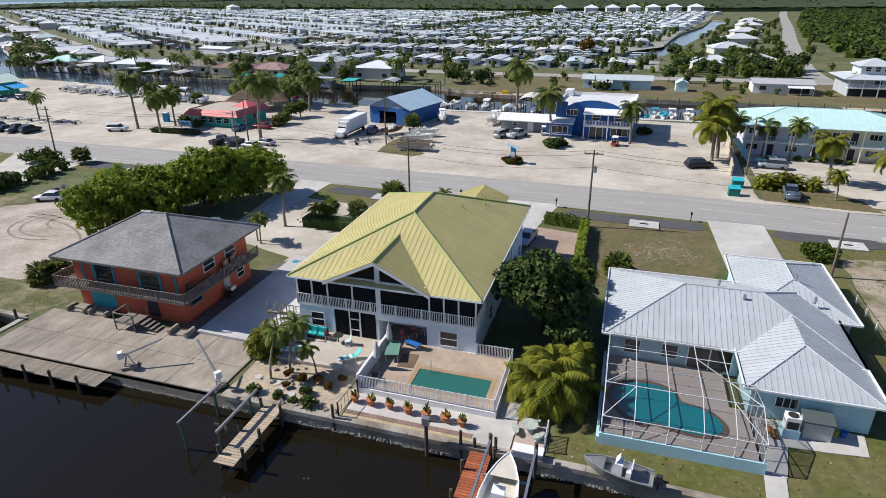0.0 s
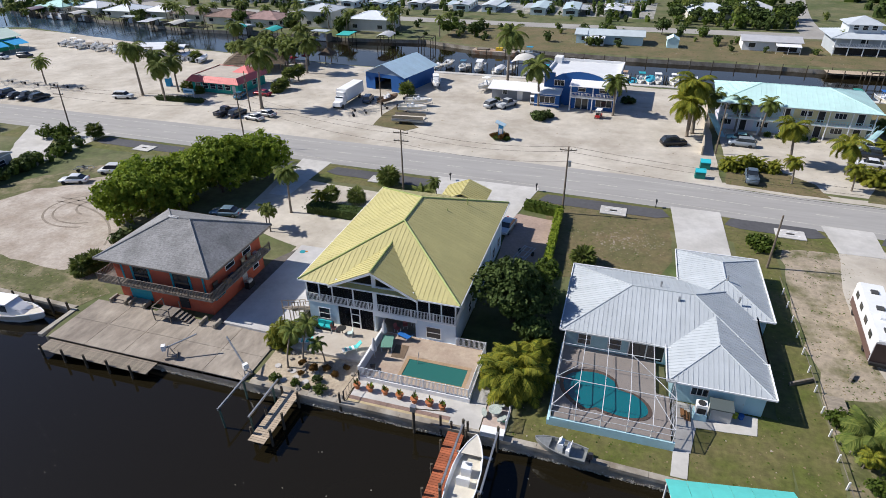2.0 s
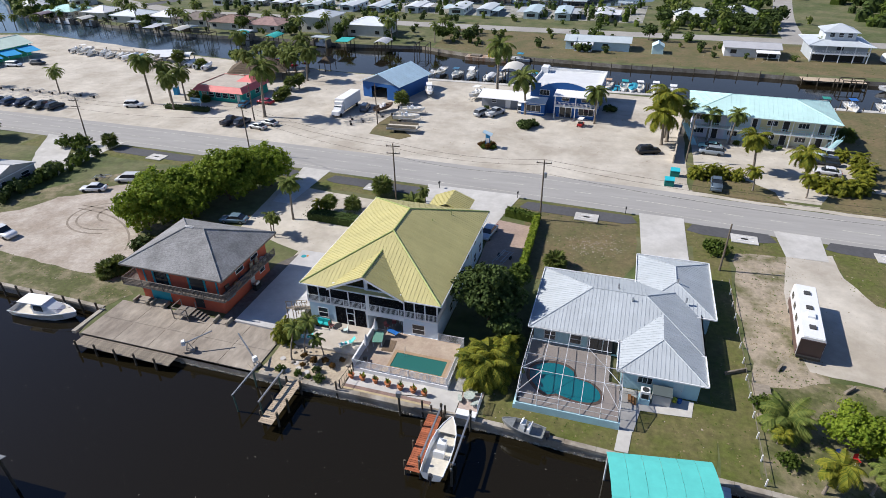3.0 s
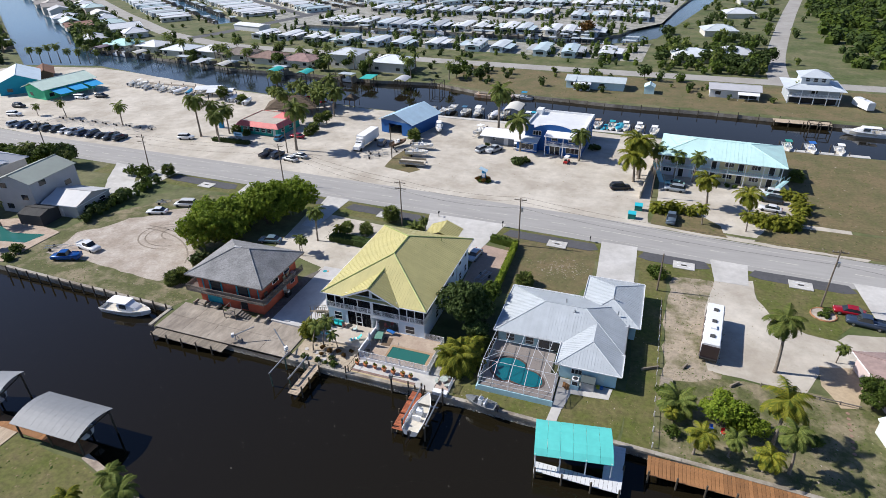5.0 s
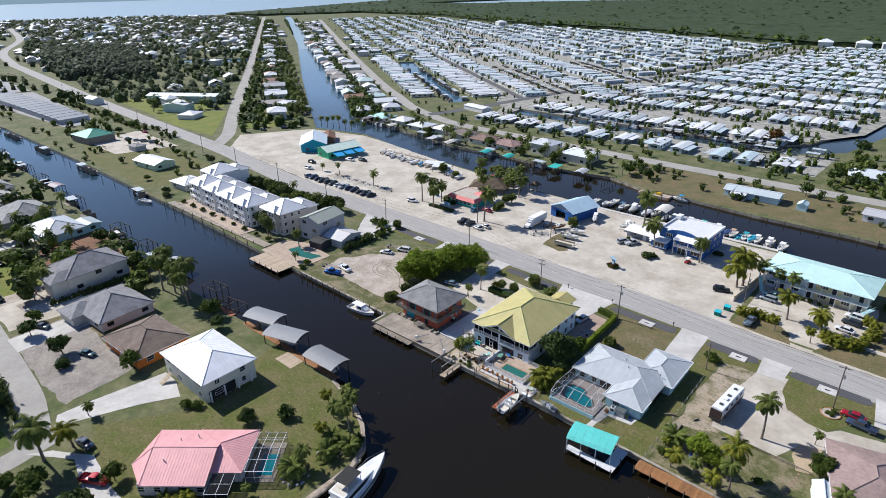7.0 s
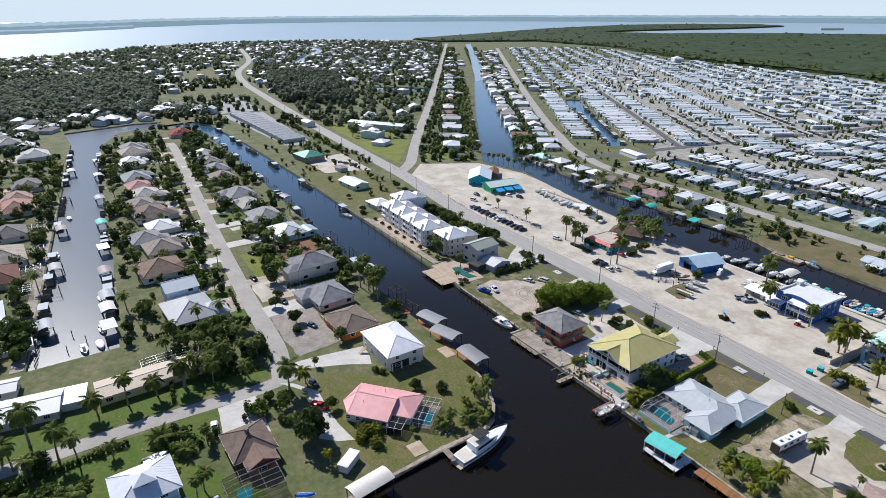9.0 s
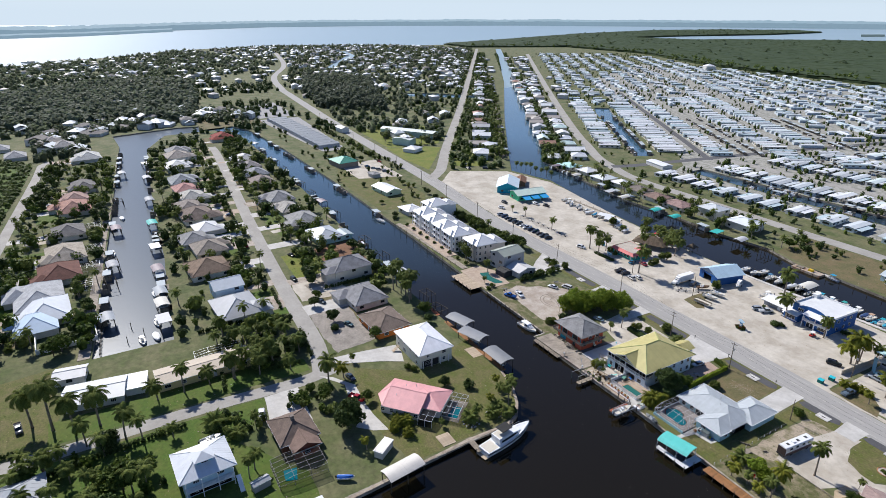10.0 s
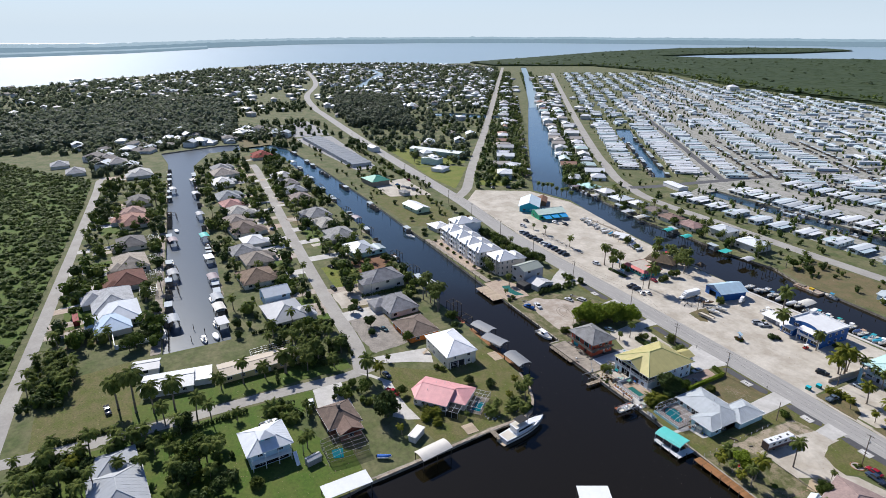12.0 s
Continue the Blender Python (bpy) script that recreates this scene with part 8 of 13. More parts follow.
tagged(part("oyster_crust", crust, mat("oyster_shell", (0.5, 0.48, 0.43), 0.9, var=0.3, scale=4, fine=6)), "pale oyster crust on the wet seawall foot", "shells", kind="stuff")
TRACK = mat("tyre_track", (0.2, 0.165, 0.13), 0.95, var=0.25, scale=1.0, fine=4, world_space=True, col2=(0.26, 0.22, 0.175))
for cx, cy, rad, a0, a1 in ((-74, 57, 5.2, 20, 310), (-74, 57, 6.7, 20, 300), (-73, 58.5, 3.6, 60, 260), (-80, 44, 18, 20, 95), (-80, 44, 19.5, 20, 95), (-60, 62, 12, 95, 170), (-60, 62, 13.5, 95, 170)):
    pts = [(cx + rad * math.cos(radians(a0 + (a1 - a0) * i / 30)), cy + 0.8 * rad * math.sin(radians(a0 + (a1 - a0) * i / 30))) for i in range(31)]
    o = ribbon(pts, 0.34)
    m = M().add([(x, y, 0.02) for x, y in o], [(i + 1, i, 61 - i, 60 - i) for i in range(30)])
    structure("trim_tyre_track", m, TRACK, "dark tyre track in the sandy lot", "ground marking")
sheet("slab_yard", [(-36.2, 38.2), (-28.5, 38.0), (-28.5, 56), (-36.2, 56)], 0.0, 0.4, YARD_SLAB, "raised pale concrete yard beside the orange house", "terrace")
sheet("path_orange_side", [(-38.3, 38.4), (-36.2, 38.2), (-36.2, 56), (-38.3, 52)], 0.0, 0.06, mat("stained_concrete", (0.14, 0.125, 0.11), 0.9, var=0.25, scale=1.2, fine=4, world_space=True), "dark stained concrete path along the house", "path")
litter = M()
for i in range(220):
    x, y = r.gauss(6, 2.6), r.gauss(70, 1.8)
    if -4 < x < 11 and 66 < y < 75:
        litter.cbox(x, y, 0.012, r.uniform(0.05, 0.3), r.uniform(0.03, 0.12), 0.012, r.uniform(0, 180))
tagged(part("shell_litter", litter, DIRT), "pale shell litter on bare lawn", "litter", kind="stuff")

# ---- marina side of the road ----
NAVY = paint((0.012, 0.09, 0.3), 0.7, 0.08)
PINKROOF = metal_roof((0.62, 0.16, 0.15))
GREENWALL = paint((0.03, 0.36, 0.28), 0.8)


def marina_store():
    ob = thing("marina_store", -6.3, 138, 0, -3, "dark blue marina store with white trim and a curved parapet", "store")
    part("wall", M().box(-8, 8, -7.5, 8, 0, 6.2), NAVY, ob)
    n, front = 14, []
    for i in range(n + 1):
        x = -5.6 + 11.2 * i / n
        front.append((x, 6.2 + 1.5 * math.sin(math.pi * i / n) ** 0.7))
    pts = [(-8, 0.1), (-8, 7.2), (-5.6, 7.2)] + front + [(5.6, 7.2), (8, 7.2), (8, 0.1)]
    part("parapet", M().add([(x, -7.75, z) for x, z in pts] + [(x, -7.5, z) for x, z in pts], [tuple(range(len(pts)))[::-1], tuple(range(len(pts), 2 * len(pts)))] + [(i, i + 1, len(pts) + i + 1, len(pts) + i) for i in range(len(pts) - 1)]), NAVY, ob)
    part("parapet_cap", M().tube([(x, -7.62, z + 0.04) for x, z in pts[1:-1]], 0.13, 5), WHITE, ob)
    part("roof", M().box(-7.9, 7.9, -7.4, 7.9, 6.2, 6.4), metal_roof((0.66, 0.67, 0.67)), ob, "flat white roof")
    for m in (M().box(-8.15, -7.9, -7.5, 8.1, 6.2, 7.0), M().box(7.9, 8.15, -7.5, 8.1, 6.2, 7.0), M().box(-7.9, 7.9, 7.9, 8.15, 6.2, 7.0)):
        part("parapet_cap", m, WHITE, ob)
    part("tower", M().box(-8.2, -6.4, 4.5, 7.5, 6.4, 7.8), WHITE, ob)
    # left entrance wing with awning roof
    part("awning", M().slab([(-10.2, -11.2, 3.2), (-3.6, -11.2, 3.2), (-3.6, -7.7, 3.9), (-10.2, -7.7, 3.9)], 0.14), WHITE, ob)
    part("wall", M().box(-9.6, -3.9, -10.2, -7.7, 0, 3.3), NAVY, ob)
    window(ob, -6.6, -10.2, 1.0, 3.4, 1.4, "s", WHITE, 3)
    window(ob, -4.6, -7.75, 4.4, 2.2, 1.2, "s", WHITE, 3)
    # balcony wing
    part("wall", M().box(-1.2, 8.2, -9.6, -7.7, 0, 5.6), NAVY, ob)
    part("awning", M().slab([(-1.8, -11.4, 5.5), (8.6, -11.4, 5.5), (8.6, -7.7, 6.1), (-1.8, -7.7, 6.1)], 0.14), WHITE, ob)
    part("balcony_floor", M().box(-1.5, 8.4, -11.2, -9.6, 2.9, 3.05), WHITE, ob)
    railing(ob, [(-1.5, -9.6), (-1.5, -11.15), (8.4, -11.15), (8.4, -9.6)], 3.05, 1.0, WHITE, 0.3, 0.03, 2.5)
    for px in (-1.4, 3.4, 8.3):
        part("column", M().box(px - 0.1, px + 0.1, -11.2, -11.0, 0, 5.5), WHITE, ob)
    for px in (0.8, 5.4):
        window(ob, px, -9.6, 4.0, 1.6, 1.2, "s", WHITE, 2)
    window(ob, 5.8, -9.6, 0.9, 3.4, 1.5, "s", WHITE, 3)
    part("glass_door", M().box(-0.4, 2.4, -9.66, -9.6, 0.1, 2.4), GLASS, ob)
    for px in (-0.4, 1.0, 2.4):
        part("door_frame", M().box(px - 0.07, px + 0.07, -9.7, -9.62, 0.1, 2.5), WHITE, ob)
    part("band", M().box(-1.25, 8.25, -9.68, -9.6, 2.45, 2.7).box(-9.65, -3.85, -10.28, -10.2, 0.5, 0.7), WHITE, ob)
    for yy in (-4, 0, 4):
        window(ob, 8.0, yy, 1.2, 1.4, 1.2, "e", WHITE), window(ob, 8.0, yy, 4.2, 1.4, 1.2, "e", WHITE)
    an = thing("boat_office", -20.8, 134.6, 0, -3, "low grey marina annex with a white metal roof", "building")
    part("wall", wall_shell(12.4, 5.6, 0, 2.8), paint((0.2, 0.22, 0.25)), an)
    part("roof", M().slab([(-6.9, -4.2, 2.6), (6.9, -4.2, 2.6), (6.9, 0.4, 3.5), (-6.9, 0.4, 3.5)], 0.12).slab([(6.9, 3.4, 2.7), (-6.9, 3.4, 2.7), (-6.9, 0.4, 3.5), (6.9, 0.4, 3.5)], 0.12), WHITE, an)
    door(an, 0.6, -2.8, 0.05, "s", (0.7, 0.7, 0.7), 1.3), window(an, -3, -2.8, 1.2, 1.0, 0.9, "s")


marina_store()


def motel():
    ob = thing("motel", 35.4, 128, 0, -3, "two-storey pale motel with a light turquoise metal roof and balcony", "motel")
    rm = metal_roof((0.52, 0.74, 0.7))
    faces = roof_faces("hip", 28.6, 16.5, 6.0, 2.2)
    add_panels(ob, faces, 0.9, rm, rib=0.03)
    part("ridge_cap", ridge_caps(faces, 0.08), rm, ob)
    part("soffit", M().box(-14.2, 14.2, -8.1, 8.1, 5.8, 5.86), TRIM, ob)
    cols = ((0.62, 0.62, 0.7), (0.52, 0.64, 0.72), (0.66, 0.6, 0.34), (0.66, 0.64, 0.48))
    for i in range(4):
        part("wall", M().box(-13 + 6.5 * i, -6.5 + 6.5 * i, -5.8, 6.8, 0, 5.8), paint(cols[i], 0.85), ob)
    part("balcony_floor", M().box(-13.4, 13.4, -7.8, -5.8, 2.8, 2.95), TRIM, ob)
    railing(ob, [(-13.4, -7.75), (13.4, -7.75)], 2.95, 1.0, paint((0.45, 0.68, 0.68)), 0.45, 0.025, 4.4)
    for i in range(8):
        part("column", M().box(-13.3 + 3.8 * i - 0.08, -13.3 + 3.8 * i + 0.08, -7.8, -7.64, 0, 5.8), TRIM, ob)
    for i, px in enumerate((-11.6, -8.4, -4.9, -1.2, 2.2, 4.8, 8.0, 11.4)):
        for zb in (0.05, 3.0):
            if i % 2 == (0 if zb < 1 else 0):
                window(ob, px, -5.8, zb + 0.95, 1.9, 1.0, "s", panes=3)
            else:
                door(ob, px, -5.8, zb, "s", (0.03, 0.03, 0.03), 1.1, 2.1)
                part("door_frame", M().box(px - 0.68, px - 0.56, -5.9, -5.8, zb, zb + 2.2).box(px + 0.56, px + 0.68, -5.9, -5.8, zb, zb + 2.2).box(px - 0.56, px + 0.56, -5.9, -5.8, zb + 2.1, zb + 2.2), TRIM, ob)
    teal = paint((0.45, 0.68, 0.68))
    for sx, dr in ((-14.6, 270), (14.0, 215)):
        steps(ob, sx, -6.2 - 0.2, 0, 0.18, 0.28, 1.1, dr, teal)
    for x0, x1, y0, y1 in ((-14.6, -12.2, -6.2, -11.2), (14.6, 10.6, -7.6, -12.4)):
        part("stair_flight", M().slab([(x0 - 0.55, y0, 2.95), (x0 + 0.55, y0, 2.95), (x1 + 0.55, y1, 0.1), (x1 - 0.55, y1, 0.1)], 0.22), teal, ob, "pale turquoise outside stair")
        for k in (-0.55, 0.55):
            part("handrail", M().tube([(x0 + k, y0, 3.9), (x1 + k, y1, 1.05)], 0.04, 5), teal, ob)
            row = M()
            for j in range(6):
                t = j / 5
                row.tube([(x0 + k + (x1 - x0) * t, y0 + (y1 - y0) * t, 2.95 - 2.85 * t), (x0 + k + (x1 - x0) * t, y0 + (y1 - y0) * t, 3.9 - 2.85 * t)], 0.025, 4)
            many(part("balustrade", row, teal, ob), "thin turquoise uprights")
    deck = thing("roof_terrace_rail", 35.4, 136.4, 0, -3, "thin rail with lamps along the canal behind the motel", "railing")
    part("rail", M().tube([(-14, 0, 4.0), (14, 0, 4.0)], 0.05, 4), GREYWOOD, deck)
    for i in range(8):
        part("post", M().tube([(-14 + 4 * i, 0, 0), (-14 + 4 * i, 0, 4.3)], 0.06, 5), GREYWOOD, deck)


motel()


def shed_blue():
    ob = thing("boat_workshop", -52.6, 138.2, 0, -14, "blue boat workshop with a pale blue metal gable roof", "workshop")
    part("wall", M().box(-5.8, -3.0, -7, -6.8, 0, 4).box(2.0, 5.8, -7, -6.8, 0, 4).box(-3.0, 2.0, -7, -6.8, 3.1, 4).box(-5.8, -5.6, -6.8, 7, 0, 4).box(5.6, 5.8, -6.8, 7, 0, 4).box(-5.6, 5.6, 6.8, 7, 0, 4), NAVY, ob)
    g = gable_ends("gable_y", 11.6, 14, 4.0, 2.4)
    for side in (-1, 1):
        end = M()
        for f in g.f:
            if sum(g.v[k][1] for k in f) * side > 0:
                end.add([g.v[k] for k in f], [tuple(range(len(f)))])
        part("gable", end, paint((0.2, 0.27, 0.38)), ob)
    rm = metal_roof((0.45, 0.6, 0.7))
    add_panels(ob, roof_faces("gable_y", 13.2, 15.6, 3.95, 2.65), 0.9, rm, rib=0.03)
    part("floor", M().box(-5.6, 5.6, -6.8, 6.8, 0, 0.1), CONC_OLD, ob)
    part("workbench", M().box(-5, -2, 2, 5, 0.1, 1.2), DARK, ob)


shed_blue()


def restaurant():
    ob = thing("restaurant", -94.5, 124.5, 0, -2, "green restaurant with a pink metal mansard roof", "restaurant")
    part("wall", wall_shell(13.6, 11.5, 0, 3.2), GREENWALL, ob)
    part("roof", M().box(-6.6, 6.6, -5.6, 5.6, 3.6, 3.8), mat("flat_roof_beige", (0.45, 0.4, 0.34), 0.9, var=0.15, scale=0.8), ob, "flat beige roof deck")
    skirt = [[(-7.9, -6.8, 2.7), (7.9, -6.8, 2.7), (6.6, -5.6, 4.0), (-6.6, -5.6, 4.0)], [(7.9, -6.8, 2.7), (7.9, 6.8, 2.7), (6.6, 5.6, 4.0), (6.6, -5.6, 4.0)], [(-7.9, 6.8, 2.7), (-7.9, -6.8, 2.7), (-6.6, -5.6, 4.0), (-6.6, 5.6, 4.0)], [(7.9, 6.8, 2.7), (-7.9, 6.8, 2.7), (-6.6, 5.6, 4.0), (6.6, 5.6, 4.0)]]
    add_panels(ob, skirt, 0.6, PINKROOF, rib=0.04)
    cup = shift(roof_faces("hip", 5.0, 5.0, 3.8, 1.4), 3.6, 2.6)
    part("cupola_roof", M().slab(cup[0], 0.08).slab(cup[1], 0.08).slab(cup[2], 0.08).slab(cup[3], 0.08), PINKROOF, ob)
    for px in (-5, -2.8, -0.6, 1.6, 3.8):
        window(ob, px, -5.75, 1.0, 1.5, 1.2, "s", WHITE)
    for py in (-3, 1):
        window(ob, 6.8, py, 1.0, 1.5, 1.2, "e", WHITE)
    door(ob, 5.6, -5.75, 0.05, "s", (0.6, 0.6, 0.58))
    for x, y, w, d, t, lab in ((-97.5, 142.0, 17, 11, 24, "large thatched tiki dining hall"), (-81.4, 154.5, 4.5, 4.5, 0, "small thatched dock hut")):
        tk = thing("tiki_hut", x, y, 0, t, lab + " on timber posts", "tiki hut")
        fc = roof_faces("hip", w, d, 2.6, 3.2 if w > 6 else 2.0)
        r, m = random.Random(2), M()
        for f in fc:
            a, b = Vector(f[0]), Vector(f[1])
            c, e = (Vector(f[2]), Vector(f[3])) if len(f) == 4 else (Vector(f[2]), Vector(f[2]))
            for i in range(9):
                t0, t1 = i / 9, (i + 1.3) / 9
                t1 = min(t1, 1)
                p0, p1, p2, p3 = a.lerp(e, t0), b.lerp(c, t0), b.lerp(c, t1), a.lerp(e, t1)
                up = Vector((0, 0, 0.12))
                m.slab([tuple(p0 + up), tuple(p1 + up), tuple(p2 + up * 0.3), tuple(p3 + up * 0.3)], 0.1)
        many(part("thatch_roof", m, THATCH, tk), "layers of dry palm thatch")
        for sx in (-0.42, 0, 0.42):
            for sy in (-0.4, 0.4):
                part("post", M().tube([(sx * w, sy * d, 0), (sx * w, sy * d, 2.8)], 0.12, 6), POLEWOOD, tk)
    for x, y in ((-98.4, 154.0), (-93.7, 153.4), (-90.3, 150.0), (-105.3, 155.0), (-88, 153)):
        u = thing("parasol", x, y, 0, 0, "bright red open parasol over a dining table", "parasol", "red parasols at the water")
        part("pole", M().tube([(0, 0, 0), (0, 0, 2.5)], 0.03, 6), ALU, u)
        part("canopy", M().add([(1.4 * math.cos(0.785 * i), 1.4 * math.sin(0.785 * i), 2.1) for i in range(8)] + [(0, 0, 2.65)], [(i, (i + 1) % 8, 8) for i in range(8)]), paint((0.55, 0.03, 0.05)), u)
        part("table", M().tube([(0, 0, 0.7), (0, 0, 0.74)], 0.6, 10), WOOD_PALE, u)
    hd = hedge("clipped_hedge", [(-105, 110.2), (-92.6, 110.4)], 0.9, 1.1, LEAF_DARK, "low dark hedge beside the parking lot", 60)
    sg = thing("street_sign", -97.7, 112.6, 0, 0, "pale blue restaurant sign board on posts", "sign")
    part("board", M().box(-1.5, 1.5, -0.08, 0.08, 1.3, 2.5), paint((0.4, 0.62, 0.74)), sg)
    for sx in (-1.2, 1.2):
        part("post", M().box(sx - 0.06, sx + 0.06, -0.06, 0.06, 0, 2.5), WHITE, sg)
    part("text_bar", M().box(-1.1, 1.1, -0.1, -0.08, 1.7, 2.1), paint((0.05, 0.2, 0.35)), sg)
    pt = thing("portable_toilet", -110.6, 121.2, 0, 10, "bright blue portable toilet cabin", "toilet")
    part("cabin", M().box(-0.6, 0.6, -0.6, 0.6, 0, 2.1), paint((0.02, 0.25, 0.5)), pt), part("roof", M().box(-0.65, 0.65, -0.65, 0.65, 2.1, 2.3), WHITE, pt)


restaurant()
# box truck
bt = thing("box_truck", -59.0, 119.6, 0.02, 268, "white box truck parked on the shell lot", "truck")
part("cargo_box", M().box(-6.2, 2.6, -1.25, 1.25, 1.1, 3.8), WHITE, bt)
part("cab", M().loft([[(2.7, -1.1, 0.6), (2.7, 1.1, 0.6), (2.7, 1.05, 2.6), (2.7, -1.05, 2.6)], [(4.1, -1.1, 0.6), (4.1, 1.1, 0.6), (3.8, 1.0, 2.5), (3.8, -1.0, 2.5)], [(4.3, -1.1, 0.6), (4.3, 1.1, 0.6), (4.25, 1.0, 1.6), (4.25, -1.0, 1.6)], [(5.6, -1.0, 0.6), (5.6, 1.0, 0.6), (5.5, 0.9, 1.45), (5.5, -0.9, 1.45)]]), WHITE, bt)
part("windscreen", M().add([(4.12, -0.95, 1.7), (4.12, 0.95, 1.7), (3.88, 0.9, 2.45), (3.88, -0.9, 2.45)], [(0, 1, 2, 3)]), GLASS, bt)
part("chassis", M().box(-6.0, 5.3, -0.5, 0.5, 0.5, 1.05), BLACK, bt), part("wind_deflector", M().box(2.6, 3.5, -1.0, 1.0, 2.6, 3.3), WHITE, bt)
for x0 in (-4.2, 4.6):
    for sy in (-1.05, 1.05):
        part("wheel", M().tube([(x0, sy - 0.15, 0.48), (x0, sy + 0.15, 0.48)], 0.48, 14), BLACK, bt)
# boats on trailers and trailers
for x, y, t, top, L, lab in ((-42, 121.6, 8, "none", 6.2, "white open boat on a trailer"), (-41.5, 116.2, 6, "none", 6.4, "white runabout on a trailer"), (-42.8, 137.4, 290, "cabin", 6.8, "white cabin boat on a trailer"), (-30, 138, 250, "ttop", 6.8, "white boat with a T-top on a trailer")):
    boat_trailer(x, y, t, L)
    boat(x, y, 0.62, t, L, 2.3, top, label=lab)
boat_trailer(-39.8, 109.2, 4, 7.5)
pt = thing("pontoon_boat", -39.8, 109.2, 0.6, 4, "tan pontoon boat with seats on a trailer", "boat")
for sy in (-0.95, 0.95):
    part("pontoon", M().tube([(-3.6, sy, 0.3), (3.2, sy, 0.3), (3.8, sy, 0.45)], [0.3, 0.3, 0.08], 10), STEEL, pt)
part("deck", M().box(-3.6, 3.4, -1.25, 1.25, 0.6, 0.7), CREAM, pt)
for m in (M().box(-3.5, 3.3, -1.25, -1.2, 0.7, 1.3), M().box(-3.5, 3.3, 1.2, 1.25, 0.7, 1.3)):
    part("side_panel", m, paint((0.3, 0.25, 0.18)), pt)
for x0 in (-2.8, -0.6, 2.2):
    part("bench", M().box(x0 - 0.5, x0 + 0.5, -1.1, -0.5, 0.7, 1.15), CREAM, pt)
for i, (x, y, t) in enumerate(((-52.5, 111.6, 30), (-50.6, 114.0, 32), (-54.0, 115.0, 40), (-50.5, 121.5, 60), (-47.5, 118.5, 35))):
    boat_trailer(x, y, t, 6.0)
boat(-49.6, 122, 0.6, 60, 5.6, 2.2, "none", hull=mat("brown_hull", (0.16, 0.1, 0.06), 0.5), label="dark brown weathered skiff on a trailer", canvas=(0.3, 0.3, 0.3))
for i in range(13):
    x = -133.5 - 3.75 * i
    c = [(0.03, 0.04, 0.05), (0.5, 0.52, 0.54), (0.02, 0.03, 0.06), (0.06, 0.07, 0.08), (0.72, 0.73, 0.74), (0.03, 0.05, 0.1), (0.04, 0.04, 0.04)][(i * 3) % 7]
    car(x, 102.6 + 0.03 * i, 265 if i % 2 else 85, ("suv", "pickup", "sedan", "suv")[i % 4], c, "parked %s in the row beside the road" % ("dark car" if c[0] < 0.2 else "pale car"), group="cars parked in a row")
for i in range(9):
    boat_trailer(-132 - 4.8 * i, 111.5 + 0.3 * (i % 3), 250 + 4 * (i % 3), 6.0, "empty black boat trailer in the parking row")
for x, y, t, k, c, lab in (
    (-81.9, 104.2, 85, "pickup", (0.03, 0.03, 0.035), "black pickup beside the restaurant"), (-78.6, 104.2, 85, "suv", (0.03, 0.035, 0.05), "dark suv beside the restaurant"), (-73.4, 102.6, 170, "sedan", (0.45, 0.46, 0.46), "silver sedan by the road"), (-72.2, 105.6, 170, "sedan", (0.4, 0.42, 0.44), "grey sedan by the road"),
    (-82.0, 119.8, 175, "sedan", (0.25, 0.01, 0.02), "dark red car beside the restaurant"), (-54.6, 121.6, 100, "suv", (0.04, 0.06, 0.1), "dark blue suv by the workshop"), (-25.4, 125.2, 65, "suv", (0.4, 0.42, 0.44), "grey suv in front of the annex"), (-22.2, 126.0, 62, "pickup", (0.5, 0.52, 0.54), "silver pickup in front of the annex"),
    (13.3, 110.2, 20, "suv", (0.02, 0.02, 0.022), "black suv on the shell lot"), (25.6, 113.0, 175, "suv", (0.3, 0.34, 0.38), "grey suv in front of the motel"), (25.6, 116.2, 175, "sedan", (0.35, 0.6, 0.55), "mint green car in front of the motel"), (25.2, 96.6, 85, "pickup", (0.12, 0.16, 0.2), "dark grey pickup on the verge"), (46.4, 117.0, 170, "suv", (0.74, 0.75, 0.76), "white suv beside the motel"), (46.3, 113.0, 170, "suv", (0.03, 0.04, 0.05), "dark suv beside the motel"), (45.5, 108.0, 170, "sedan", (0.74, 0.75, 0.76), "white sedan beside the motel"), (-114.0, 108.8, 15, "suv", (0.75, 0.76, 0.76), "white off-road suv on the shell lot"),
    (-184.3, 134.4, 10, "van", (0.75, 0.76, 0.76), "white van by the market"), (-178.4, 138.0, 10, "suv", (0.03, 0.03, 0.03), "black suv by the market"), (-197, 119, 5, "suv", (0.04, 0.04, 0.04), "black suv by the market"), (-189, 111, 15, "suv", (0.74, 0.75, 0.76), "white suv by the road"), (-86.5, 117, 100, "sedan", (0.05, 0.2, 0.3), "blue car beside the restaurant"),
    (-330, 80, 30, "sedan", (0.02, 0.12, 0.3), "blue car at the waterside restaurant"), (-322, 82, 60, "sedan", (0.5, 0.5, 0.5), "silver car at the waterside restaurant"), (-316, 84, 60, "suv", (0.4, 0.36, 0.3), "tan suv at the waterside restaurant"), (-309, 86, 60, "suv", (0.3, 0.3, 0.32), "grey suv at the waterside restaurant"), (-340, 95, 10, "sedan", (0.3, 0.01, 0.01), "red car near the road"), (-296, 150, 70, "sedan", (0.5, 0.5, 0.5), "silver car on the fork lot"), (-283, 146, 10, "suv", (0.03, 0.03, 0.03), "black suv on the fork lot"), (-277, 158, 40, "suv", (0.04, 0.04, 0.05), "dark suv on the fork lot"),
):
    car(x, y, t, k, c, lab)
